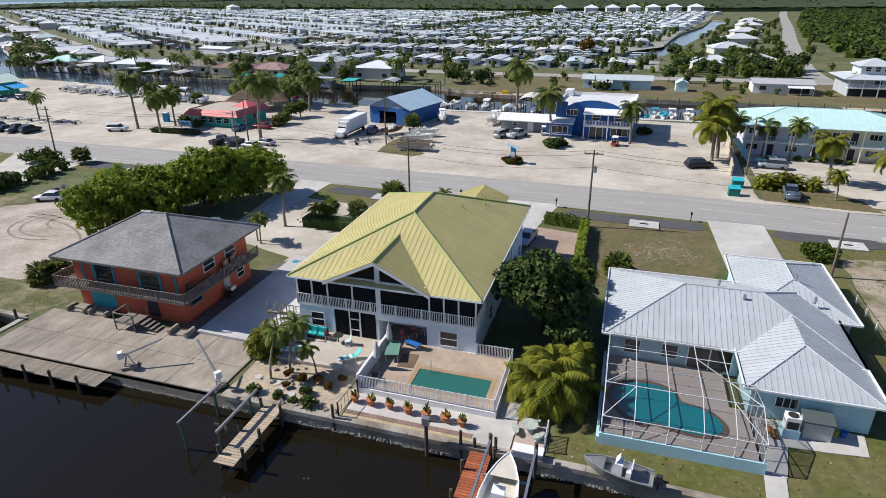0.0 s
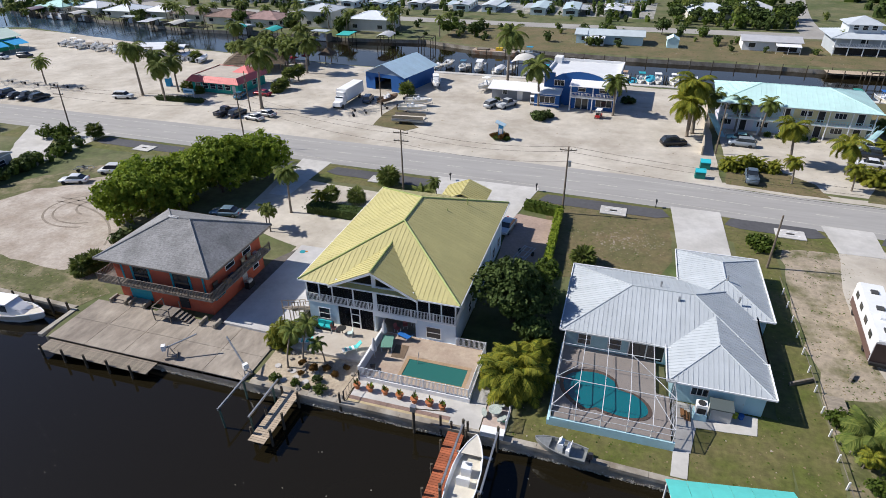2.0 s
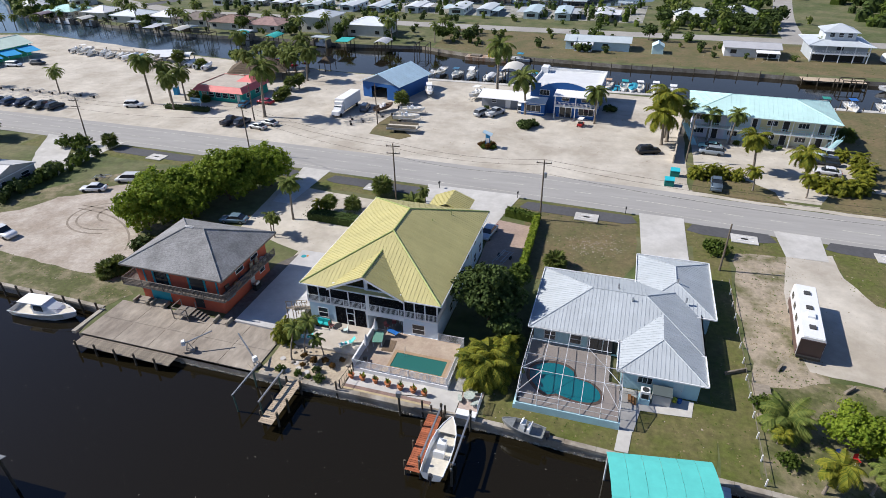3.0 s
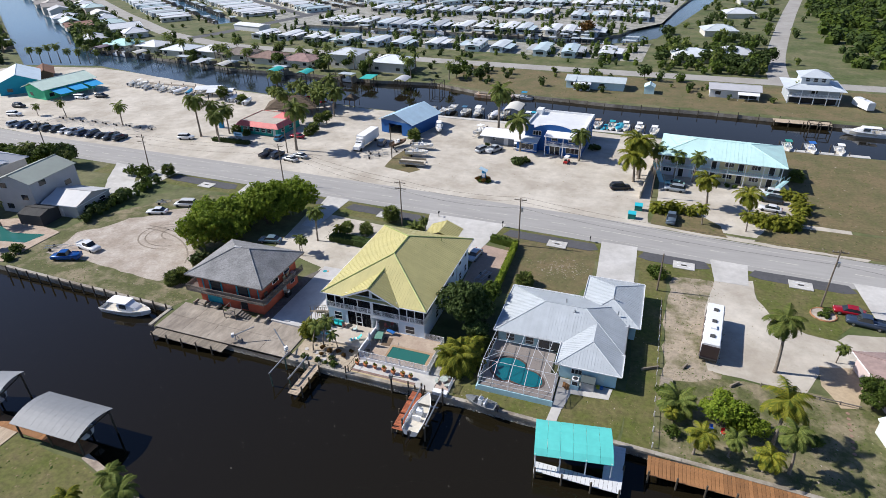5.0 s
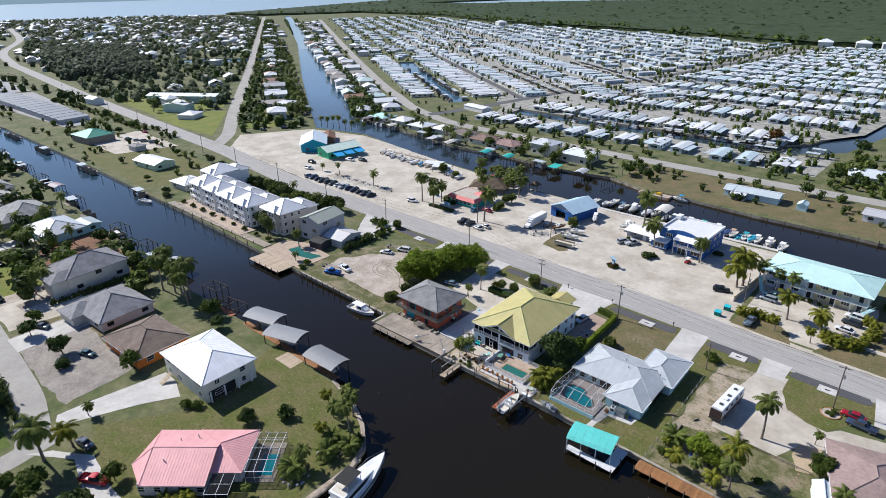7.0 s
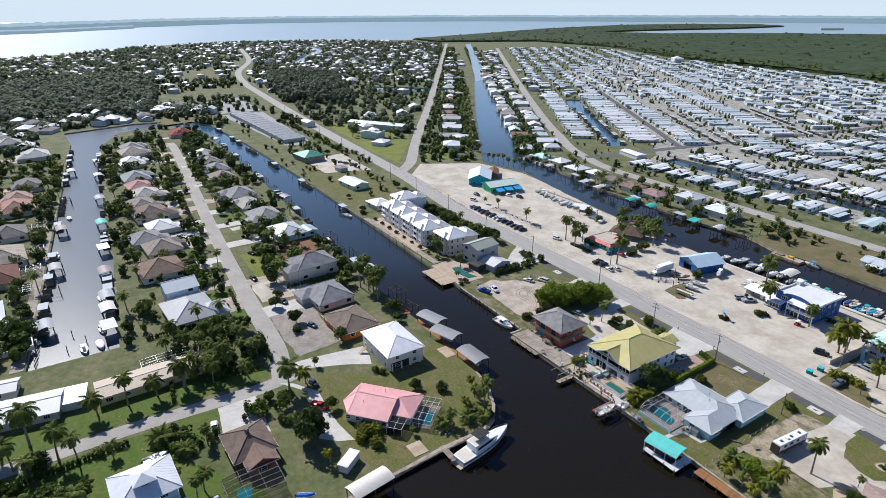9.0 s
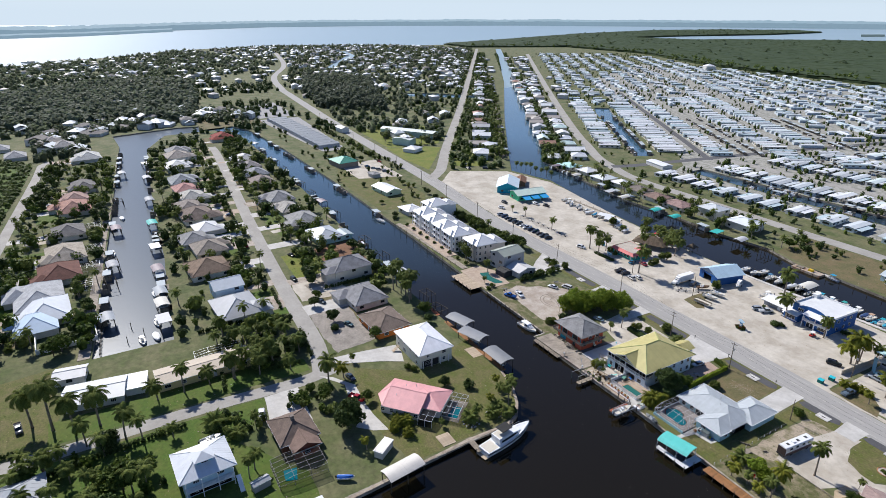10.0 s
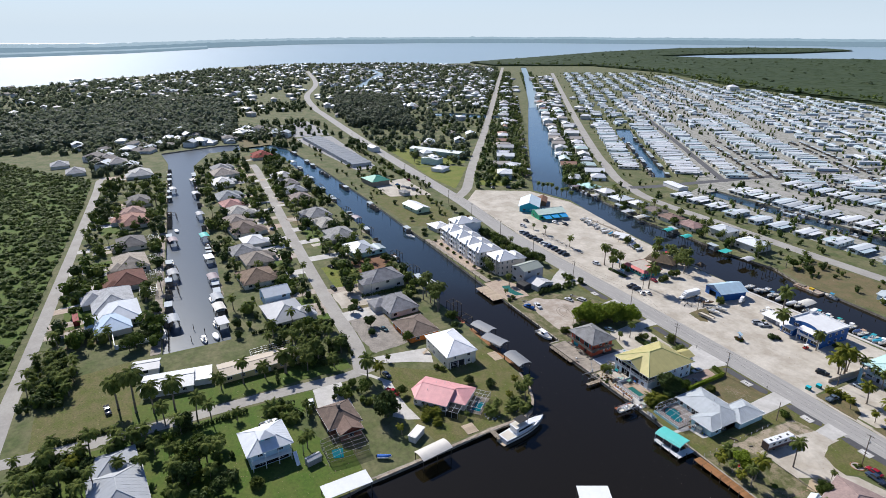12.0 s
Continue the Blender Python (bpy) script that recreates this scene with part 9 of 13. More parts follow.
# golf carts, sign island, bins
for x, y, c, t in ((-1.6, 123.2, (0.35, 0.02, 0.02), 80), (-16.9, 129.6, (0.6, 0.6, 0.58), 100)):
    g = thing("golf_cart", x, y, 0.02, t, "small golf cart with a white canopy", "golf cart")
    part("body", M().box(-1.1, 1.2, -0.55, 0.55, 0.25, 0.65), paint(c, 0.4), g), part("seat", M().box(-0.5, 0.1, -0.5, 0.5, 0.65, 1.0), BLACK, g), part("canopy", M().box(-1.0, 0.9, -0.6, 0.6, 1.8, 1.88), WHITE, g)
    for sx in (-0.9, 0.8):
        for sy in (-0.5, 0.5):
            part("post", M().tube([(sx, sy, 0.6), (sx, sy, 1.8)], 0.025, 4), ALU, g), part("wheel", M().tube([(sx, sy - 0.08, 0.24), (sx, sy + 0.08, 0.24)], 0.24, 10), BLACK, g)
sg = thing("marina_sign", -19.1, 104.8, 0, 0, "blue marina sign post with a small white roof", "sign")
part("post", M().box(-0.45, 0.45, -0.25, 0.25, 0, 3.0), paint((0.02, 0.2, 0.42)), sg), part("roof", M().slab([(-1.0, -0.8, 3.6), (-1.0, 0.8, 3.6), (0.9, 0.8, 2.9), (0.9, -0.8, 2.9)], 0.12), paint((0.5, 0.66, 0.74)), sg), part("text_bar", M().box(-0.35, 0.35, -0.28, -0.25, 1.2, 2.2), WHITE, sg)
for a in range(9):
    plant("rust" if a % 2 else "bush", -19.1 + 1.4 * math.cos(0.7 * a), 104.8 + 1.0 * math.sin(0.7 * a), 0, 0.22 if a % 2 else 0.5, "low dry shrub round the sign")
for x, y, s in ((-14.0, 119.2, 1.2), (-12.4, 119.8, 1.0), (-13.2, 118.0, 1.1), (-11.4, 120.6, 0.7), (-25.2, 129.3, 0.6), (3.6, 135.0, 0.9), (5.0, 135.6, 0.9)):
    plant("darkbush", x, y, 0, s, "dark rounded shrub on the marina lot")
for x, y in ((17.1, 95.2), (18.2, 99.8)):
    b = thing("trash_bin", x, y, 0.03, 0, "green dumpster with a turquoise lid", "dumpster")
    part("bin", M().box(-0.8, 0.8, -0.6, 0.6, 0, 1.2), paint((0.01, 0.16, 0.13)), b), part("lid", M().slab([(-0.85, -0.65, 1.2), (0.85, -0.65, 1.2), (0.85, 0.65, 1.45), (-0.85, 0.65, 1.45)], 0.08), paint((0.02, 0.42, 0.5)), b)
structure("wall_lot", M().prism([(18.0, 106), (18.25, 106), (21.6, 140), (21.35, 140)], 0, 1.8), mat("beige_wall", (0.5, 0.43, 0.33), 0.9, var=0.12), "beige masonry wall between marina and motel", "wall")
sheet("lawn_lot_island", [(-47, 106), (-39, 104.5), (-37, 107), (-40, 110), (-44, 117), (-46.5, 122), (-47.5, 114)], 0.0, 0.03, DRY, "small grass island on the shell lot", "lawn", 0.3)
# marina berths and boats
structure("quay_marina", M().box(-52, 20, 151.2, 153.0, -0.3, 0.14), CONC, "pale concrete quay of the marina", "quay")
for i, (x, y, top, cv, L) in enumerate(((-53.4, 157.5, "none", (0.4, 0.05, 0.08), 7), (-48.8, 158, "none", (0.3, 0.3, 0.3), 6), (-41.5, 158.5, "ttop", (0.05, 0.15, 0.25), 7), (-36.9, 158.5, "ttop", (0.7, 0.72, 0.72), 7), (-31, 158, "cover", (0.55, 0.56, 0.57), 7), (-19.8, 158.5, "ttop", (0.7, 0.72, 0.72), 7), (-14, 159, "ttop", (0.7, 0.72, 0.72), 6.5), (-9, 159, "ttop", (0.03, 0.3, 0.27), 6.5), (-3.5, 159, "ttop", (0.7, 0.72, 0.72), 6.5), (2.4, 157, "ttop", (0.45, 0.3, 0.2), 6.8), (6.8, 156.6, "ttop", (0.02, 0.3, 0.36), 7), (10.8, 156.8, "ttop", (0.7, 0.72, 0.72), 6.8), (14.8, 157, "ttop", (0.7, 0.72, 0.72), 7), (54.6, 152.5, "ttop", (0.03, 0.25, 0.2), 7), (60.4, 152.5, "ttop", (0.02, 0.12, 0.4), 7.5), (67.4, 153, "ttop", (0.7, 0.72, 0.72), 7))):
    boat(x, y, -0.5, 268 + (i % 3) * 2, L, 2.4, top, label="white motor boat in a marina lift berth", canvas=cv, motors=1 + i % 2, group="boats in the marina berths")
    for sx in (-1.7, 1.7):
        piling(x + sx, y - 2.6, 1.0, 0.13), piling(x + sx, y + 2.8, 1.0, 0.13)
boat_lift(-24.6, 159, 90, 4.2, 8, "curved", (0.6, 0.58, 0.52), "boat lift with a cream curved canopy at the marina")
structure("quay_motel_dock", M().box(52, 74, 149.6, 151.4, -0.2, 0.12), CONC, "pale dock behind the empty lot", "quay")
barge = thing("work_barge", -38, 183.5, WATER_Z, -3, "rusty flat work barge at the far bank", "barge")
part("hull", M().box(-7, 7, -2.2, 2.2, -0.3, 1.1), mat("rusty_steel", (0.28, 0.16, 0.09), 0.9, var=0.35, scale=1.5, col2=(0.4, 0.36, 0.3)), barge), part("excavator", M().box(0.5, 2.6, -0.8, 0.6, 1.1, 2.0), paint((0.6, 0.38, 0.02)), barge), part("timber_stack", M().box(-5.5, -2, -1.2, 1.2, 1.1, 1.5), WOOD, barge)
boat(-27.5, 185.0, -1.3, 175, 7, 2.6, "ttop", label="work boat with a blue top at the far bank", canvas=(0.02, 0.25, 0.45))
for x in range(-40, 60, 6):
    piling(x, 180.4 + (x % 5) * 0.2, 0.9, 0.13)
# market landing: boats and tents
rng = random.Random(77)
for i in range(9):
    boat(-181 + 4.6 * i, 156 - 0.4 * i + rng.uniform(-2, 1), 0.3, rng.choice((75, 90, 110)), rng.choice((5.5, 6.5)), 2.2, rng.choice(("none", "ttop", "cover")), label="white boat drawn up on the landing", canvas=rng.choice(((0.7, 0.72, 0.72), (0.02, 0.2, 0.36))))
plank_dock("timber_dock", -186, -150, 160, 161.8, 0.1, WOOD, "long timber landing dock with pilings", "x", 1.0, [(-185 + 6 * i, 161.9) for i in range(7)])
for x, y, t in ((-140, 152.5, 20), (-133, 150.5, 20)):
    boat_lift(x, y, t, 4.5, 9, "curved", (0.66, 0.68, 0.7), "white curved storage tent for boats", h=2.9)
for i in range(3):
    boat(-127 + 3.8 * i, 149 - i, 0.3, 100, 6, 2.3, "cover", label="shrink-wrapped white boat beside the tents", canvas=(0.66, 0.68, 0.7))
# palms and trees of the marina side
for k, x, y, s in (("royal", -111.3, 112.2, 0.92), ("royal", -102.3, 109.5, 0.92), ("royal", -107, 114.5, 0.85), ("royal", -104.5, 117, 0.8), ("coco", -76.4, 110.4, 1.15), ("fan", -80.1, 123.3, 0.9), ("fan", -79.6, 125.5, 0.9), ("coco", -81.9, 142.3, 1.0), ("fan", -81.4, 132.0, 0.9), ("fan", -80.2, 134.4, 0.9), ("fan", -47.0, 127.8, 0.95), ("coco", -25.7, 143.5, 1.15), ("coco", -15.4, 128.4, 1.1), ("coco", 1.3, 125.6, 0.85), ("goldpalm", 17.1, 118.0, 1.25), ("goldpalm", 16.0, 115.8, 1.2), ("goldpalm", 16.6, 120.4, 1.0), ("goldpalm", 32.3, 105.0, 0.95), ("goldpalm", 31.3, 96.6, 0.5), ("goldpalm", 40.7, 102.9, 0.85), ("goldpalm", 39.8, 96.0, 0.5), ("coco", 25.3, 121.4, 0.7), ("coco", 29.6, 119.6, 0.6), ("fan", 53.4, 128.0, 1.0), ("coco", -169.4, 114.7, 0.5), ("coco", -143.6, 113.6, 0.7), ("coco", -180.8, 113.3, 0.5), ("fan", -130.4, 148.0, 1.15), ("fan", -121.5, 147, 1.1), ("royal", -108, 150, 0.8), ("royal", -100, 152, 0.75), ("mid", -116.2, 158.0, 0.75), ("mid", -112, 156, 0.65), ("coco", -90, 146, 0.85), ("coco", -86, 150, 0.9), ("royal", -94, 132.5, 0.8), ("fan", -103, 119, 0.9), ("fan", -98.5, 117.4, 0.6), ("coco", 20, 124, 0.8)):
    plant(k, x, y, 0, s * (1.3 if k in ("coco", "royal", "goldpalm") else 1.0))
for x, y, s in ((22.2, 100.1, 0.75), (24.3, 100.6, 0.7), (26.5, 101.4, 0.7), (29.2, 101.0, 0.7), (42.1, 100.9, 0.75), (43.6, 99.6, 0.8), (45.6, 98.8, 0.8), (47.6, 99.8, 0.85), (49.3, 101.0, 0.8), (50.6, 104.0, 0.85), (51.6, 108.5, 0.9), (51.4, 112.6, 0.9), (49.6, 115.9, 0.8)):
    plant("areca", x, y, 0, s, "golden-green clumping palm hedge before the motel")
for x, y in ((31, 119.8), (33, 119.4), (35, 119.4), (37.4, 119.2), (39, 119.0)):
    plant("bush", x, y, 0, 0.55, "flowering shrub before the motel front")
# poles and wires
POLES = [(-3.4, 75.9), (-29.0, 76.5), (-66.0, 88.0), (-104.0, 83.5), (49.3, 71.0), (96, 68)]
for i, (x, y) in enumerate(POLES):
    utility_pole(x, y, 4, 10.5 if i < 4 else 11, 1 + (i % 2), lean=(0.6 if i == 3 else 0.0), transformer=i in (0, 4))
utility_pole(23.4, 67.6, 0, 7.5, 0, transformer=False, label="bare wooden service pole on the lawn")
utility_pole(20.6, 107.5, 0, 9.5, 0, transformer=True, label="wooden pole with a meter beside the wall")
utility_pole(-47.5, 112.5, 0, 9.5, 0, transformer=False, label="wooden light pole on the shell lot")
utility_pole(-77.6, 107.6, 0, 9.0, 0, transformer=False, label="wooden light pole by the restaurant")
for i, x in enumerate((-142, -180, -222, -262, -310, -360, -420, -480, -540)):
    utility_pole(x, 86 + max(0, (-x - 170)) * 0.075 - (0 if i else 1), 4, 10.5, 1, transformer=i % 3 == 0)
wires = M()
order = sorted(POLES + [(-142, 85), (-180, 86.7), (-222, 89.9), (-262, 92.9)])
for (ax, ay), (bx, by) in zip(order, order[1:]):
    for off, z in ((-1.0, 10.2), (1.0, 10.2), (0.2, 8.2)):
        pts = [(ax + (bx - ax) * t, ay + (by - ay) * t + off, z - 0.9 * 4 * t * (1 - t)) for t in (i / 8 for i in range(9))]
        wires.tube(pts, 0.018, 3, False)
tagged(part("power_line", wires, BLACK), "thin sagging black power lines between poles", "power line", kind="stuff")
# covers, mailboxes and hydrants at the verge
for i, x in enumerate((2.3, 26.2, 45.6, -36, -58, -86)):
    y = 78.6 - 0.035 * x
    c = thing("drain_cover", x + 1.6, y, 0.05, -2, "white concrete drain headwall with a grate", "drain cover")
    part("slab", M().box(-1.9, 1.9, -1.3, 1.3, 0, 0.12), CONC, c), part("rim", M().box(-1.2, 1.2, -0.6, -0.5, 0.12, 0.2).box(-1.2, 1.2, 0.5, 0.6, 0.12, 0.2), WHITE, c), part("grate", M().box(-0.5, 0.5, -0.2, 0.2, 0.12, 0.15), BLACK, c)
for x, y in ((-8.4, 82.6), (10, 81.6), (-23, 83)):
    mb = thing("mailbox", x, y, 0.02, 0, "dark mailbox on a short post", "mailbox")
    part("post", M().box(-0.05, 0.05, -0.05, 0.05, 0, 1.0), BLACK, mb), part("box", M().box(-0.12, 0.12, -0.28, 0.28, 1.0, 1.25), BLACK, mb)

# more boats along the marina dock
r = random.Random(17)
for i in range(15):
    t = i / 14
    x, y = -47 + 66 * t + r.uniform(-0.6, 0.6), 161.5 - 6.5 * t + r.uniform(-0.6, 0.6)
    boat(x, y, -1.3 if i % 2 else -0.6, 268 + r.uniform(-4, 4), r.choice((6.5, 7.5, 8.5)), 2.5, r.choice(("ttop", "none", "cover", "ttop")), label="white motor boat moored at the marina dock", canvas=r.choice(((0.7, 0.72, 0.72), (0.03, 0.3, 0.42), (0.02, 0.05, 0.14))), motors=1 + i % 2, group="boats in the marina berths")

# ---- town, mobile home park, woods and far shore ----
GREYS = [(0.3, 0.3, 0.3), (0.36, 0.35, 0.33), (0.24, 0.22, 0.2), (0.22, 0.17, 0.14)]


def town_house(x, y, w, d, turn, roofcol, label, h=2.9, rise=None, metal=False, wall=(0.6, 0.58, 0.52), kind="hip", side=0, reach=9, grow=1.0):
    rm = metal_roof(roofcol) if metal else shingle(roofcol)
    w, d = w * grow, d * grow
    ob = house(x, y, w, d, turn, h, rise or 0.26 * min(w, d), 0, wall, rm, label, kind, panels=0.0, group="houses along the canals")
    if side:
        # a projecting wing with its own hip roof, and the drive to the street
        r = random.Random("%d %d" % (x, y))
        cx, cy, ww, wd = r.choice((-0.24, 0.24)) * w, side * d * 0.42, w * r.uniform(0.4, 0.52), d * 0.62
        s = wall_shell(ww, wd, 0, h - 0.1)
        part("wall", M().add([(p[0] + cx, p[1] + cy, p[2]) for p in s.v], s.f), paint(wall, 0.85), ob)
        wing = M()
        for f in roof_faces("hip", ww + 1.2, wd + 1.2, h - 0.12, 0.25 * ww):
            wing.slab([(p[0] + cx, p[1] + cy, p[2]) for p in f], 0.12)
        part("roof", wing, rm, ob)
        c, sn = math.cos(radians(turn)), math.sin(radians(turn))
        q = [(x + c * a - sn * b, y + sn * a + c * b) for a, b in ((cx - 2.8, side * d * 0.6), (cx + 2.8, side * d * 0.6), (cx + 2.3, side * (d * 0.5 + reach)), (cx - 2.3, side * (d * 0.5 + reach)))]
        sheet("driveway", q, 0.0, 0.02, r.choice((CONC, SAND, CONC_OLD, PAVER)), "short paved drive from house to street", "driveway", 0.15)
        b = d * 0.5 * side
        q = [(x + c * a - sn * e, y + sn * a + c * e) for a, e in ((-w * 0.65, b), (w * 0.65, b), (w * 0.65, b + side * (reach - 2)), (-w * 0.65, b + side * (reach - 2)))]
        sheet("lawn_front", q, 0.0, 0.011, r.choice((LUSH, LAWN, DRY, LUSH)), "small front lawn beside the street", "lawn", 0.5)
    return ob


# between the left canal and the street
for x, y, w, d, c, lab, k in [
    (-133, -63, 17, 13, (0.42, 0.43, 0.44), "single-storey house with a grey roof", 1),
    (-181, -66, 15, 14, (0.24, 0.17, 0.12), "tan house with a brown shingle roof", 0),
    (-207, -61, 14, 12, (0.3, 0.26, 0.22), "single-storey house with a weathered tan roof", 0),
    (-224, -66, 13, 11, (0.3, 0.3, 0.3), "low canal house with a grey roof", 0),
    (-239, -57, 12, 10, (0.7, 0.7, 0.69), "small house with a white flat-pitched roof", 1),
    (-266, -58, 18, 14, (0.22, 0.17, 0.14), "wide house with a dark brown roof", 0),
    (-284, -60, 17, 12, (0.3, 0.26, 0.23), "house with a faded brown roof", 0),
    (-306, -55, 16, 13, (0.52, 0.5, 0.45), "low canal house with a cream roof", 0),
    (-328, -56, 14, 11, (0.5, 0.28, 0.25), "low house with a pinkish roof", 0),
    (-352, -55, 17, 13, (0.33, 0.35, 0.36), "house with a blue-grey hip roof", 0),
    (-400, -52, 17, 13, (0.6, 0.6, 0.58), "house with a pale roof", 1),
    (-425, -48, 16, 14, (0.42, 0.37, 0.32), "two-storey cream house with a tan roof", 0),
    (-455, -45, 17, 13, (0.33, 0.33, 0.33), "low canal house with a grey roof", 0),
]:
    town_house(x, y, w, d, 4, c, lab, metal=bool(k), side=1, reach=12, grow=1.25, h=5.4 if "two-storey" in lab else 2.9)
# between the street and the near canal
for x, y, w, d, c, lab, k in [
    (-117, -13.5, 15, 12, (0.27, 0.27, 0.28), "single-storey house with a grey shingle roof", 0),
    (-146, -9, 12, 15, (0.25, 0.25, 0.26), "two-storey cream house with a grey roof", 0),
    (-226, -5, 17, 13, (0.34, 0.34, 0.33), "low canal house with a grey roof", 0),
    (-252, -7, 16, 10, (0.42, 0.4, 0.36), "low house with a flat pale roof", 0),
    (-276, -6, 16, 13, (0.3, 0.3, 0.3), "house with a grey hip roof", 0),
    (-322, -5, 15, 12, (0.3, 0.25, 0.22), "house with a reddish brown roof", 0),
    (-347, -3, 15, 12, (0.32, 0.33, 0.35), "house with a slate grey roof", 0),
    (-372, -2, 14, 11, (0.35, 0.32, 0.3), "house with a brown-grey roof", 0),
    (-400, 0, 15, 11, (0.42, 0.42, 0.42), "small house with a light grey roof", 1),
    (-500, 2, 20, 14, (0.28, 0.05, 0.035), "house with a dark red roof at the canal end", 0),
]:
    town_house(x, y, w, d, 4, c, lab, metal=bool(k), side=-1, reach=13, grow=1.22, h=5.2 if "two-storey" in lab else 2.9)
house(-196, -3, 19, 14, 4, 3.1, 3.0, 0, (0.4, 0.62, 0.6), metal_roof((0.46, 0.49, 0.52)), "turquoise house with a pale metal hip roof", group="houses along the canals")
house(-192, 7, 9, 6, 4, 2.8, 0.8, 0, (0.4, 0.62, 0.6), metal_roof((0.3, 0.36, 0.38)), "low waterside porch wing in turquoise", kind="gable_x", group="houses along the canals")
# left bank of the left canal
for x, y, w, d, c, lab, k in [
    (-157, -134, 14, 11, (0.5, 0.62, 0.74), "small white house with a pale blue roof", 1),
    (-168, -131, 18, 13, (0.62, 0.65, 0.68), "white house with a pale metal roof", 1),
    (-184, -134, 22, 14, (0.46, 0.47, 0.48), "large white house with a light grey tile roof", 0),
    (-209, -127, 17, 13, (0.17, 0.075, 0.055), "house with a dark red-brown roof", 0),
    (-235, -125, 19, 13, (0.42, 0.37, 0.3), "house with a tan tile roof", 0),
    (-271, -124, 15, 12, (0.2, 0.19, 0.18), "house with a dark grey roof", 0),
    (-319, -122, 20, 14, (0.42, 0.24, 0.19), "house with a terracotta tile roof", 0),
    (-340, -121, 16, 12, (0.4, 0.27, 0.23), "house with a faded terracotta roof", 0),
    (-372, -116, 19, 11, (0.2, 0.19, 0.18), "long low house with a dark shingle roof", 0),
    (-470, -112, 20, 14, (0.55, 0.55, 0.52), "house with a pale roof among trees", 0),
    (-520, -130, 15, 13, (0.4, 0.38, 0.36), "two-storey house beyond the mangroves", 0),
    (-505, -165, 16, 12, (0.4, 0.4, 0.4), "grey-roofed house beyond the mangroves", 0),
    (-545, -180, 14, 12, (0.45, 0.45, 0.45), "pale-roofed house beyond the mangroves", 0),
    (-560, -140, 16, 12, (0.35, 0.33, 0.32), "house with a brownish roof", 0),
]:
    town_house(x, y, w, d, 5, c, lab, metal=bool(k), side=-1 if x > -480 else 0, reach=14, grow=1.25, h=5.4 if "two-storey" in lab else 2.9)
for x, y, s in ((-271, -111.5, 8), (-235, -112, 6), (-209, -113.5, 6), (-186, -117, 8)):
    screen_cage(None, x - s, x + s * 0.2, y - 5, y + 3, 2.4, 3.0, nx=4)
# garden walls
gw = thing("garden_wall", -160, -122, 0, 4, "long white painted garden wall", "wall")
part("wall", M().box(-12, 24, -13, -12.7, 0, 1.9).box(23.7, 24, -12.7, 7, 0, 1.9).box(6, 23.7, 6.7, 7, 0, 1.9), WHITE, gw)

# townhouses on the near canal
def townhouses():
    """Four units with deep hip roofs and front bays, a unit set back at one end and a beige one at the other."""
    ob = thing("townhouses", -164.5, 55.5, 0, -2.6, "row of white three-storey townhouses with pale metal roofs", "townhouses")
    white, beige, rm, dull = paint((0.82, 0.82, 0.8), 0.8), paint((0.62, 0.57, 0.5), 0.8), metal_roof((0.74, 0.75, 0.76)), metal_roof((0.52, 0.53, 0.54))

    def roof(name, kind, w, d, z, rise, cx, cy, material):
        faces = shift(roof_faces(kind, w, d, z, rise), cx, cy)
        m = M()
        for f in faces:
            m.slab(f, 0.12)
        part(name, m, material, ob)
        part("ridge_cap", ridge_caps(faces, 0.09), material, ob)

    units = [(-26.5 + 12.3 * i, 12.3, -6.5, 7.0, white) for i in range(4)] + [(-39.5, 12.6, 5.0, 9.0, white), (25.2, 14.0, -2.5, 8.5, beige)]
    for u, w, v, deep, wcol in units:
        mid = u + w / 2
        part("wall", M().box(u, u + w, v, v + deep, 0, 8.6), wcol, ob)
        part("wall", M().box(u + 0.8, u + w - 0.2, v + deep, v + deep + 7.5, 0, 7.9), wcol, ob)
        roof("roof", "hip", w + 0.5, deep + 4.2, 8.6, 3.2, mid, v + deep / 2 + 1.4, rm)
        roof("roof", "hip", w - 1.2, 8.6, 7.9, 2.0, mid + 0.3, v + deep + 4.4, dull)
        part("bay", M().box(mid - 0.4, mid + 4.0, v - 1.1, v, 0, 8.9), wcol, ob)
        roof("bay_roof", "hip", 5.2, 5.0, 8.9, 1.7, mid + 1.8, v + 1.0, rm)
        for k in range(3):
            zb = 2.9 * k
            # Flat near-black panel on the wall paints the shade of a recess.
            part("loggia", M().box(u + 0.8, mid - 1.0, v - 0.03, v + 0.02, zb + 0.2, zb + 2.4), DARK, ob, "dark panel standing in for balcony shade")
            part("balcony", M().box(u + 0.4, mid - 0.6, v - 1.3, v, zb + 2.55, zb + 2.75), TRIM, ob)
            part("balcony_rail", M().box(u + 0.4, mid - 0.6, v - 1.3, v - 1.24, zb + 0.9, zb + 0.98).box(u + 0.4, mid - 0.6, v - 1.29, v - 1.25, zb + 0.4, zb + 0.46), TRIM, ob)
            for px in (u + 0.4, mid - 0.8):
                part("column", M().box(px, px + 0.22, v - 1.3, v - 1.08, zb, zb + 2.6), TRIM, ob)
            for px in (mid + 0.8, mid + 2.8):
                window(ob, px, v - 1.1, zb + 0.9, 1.2, 1.4, "s")
            window(ob, u + w - 1.0, v, zb + 0.9, 0.9, 1.3, "s")
            if wcol is beige or u > 5:
                for k2 in (1.5, 4.5, 7.5):
                    window(ob, u + w, v + k2, zb + 0.9, 1.0, 1.3, "e")


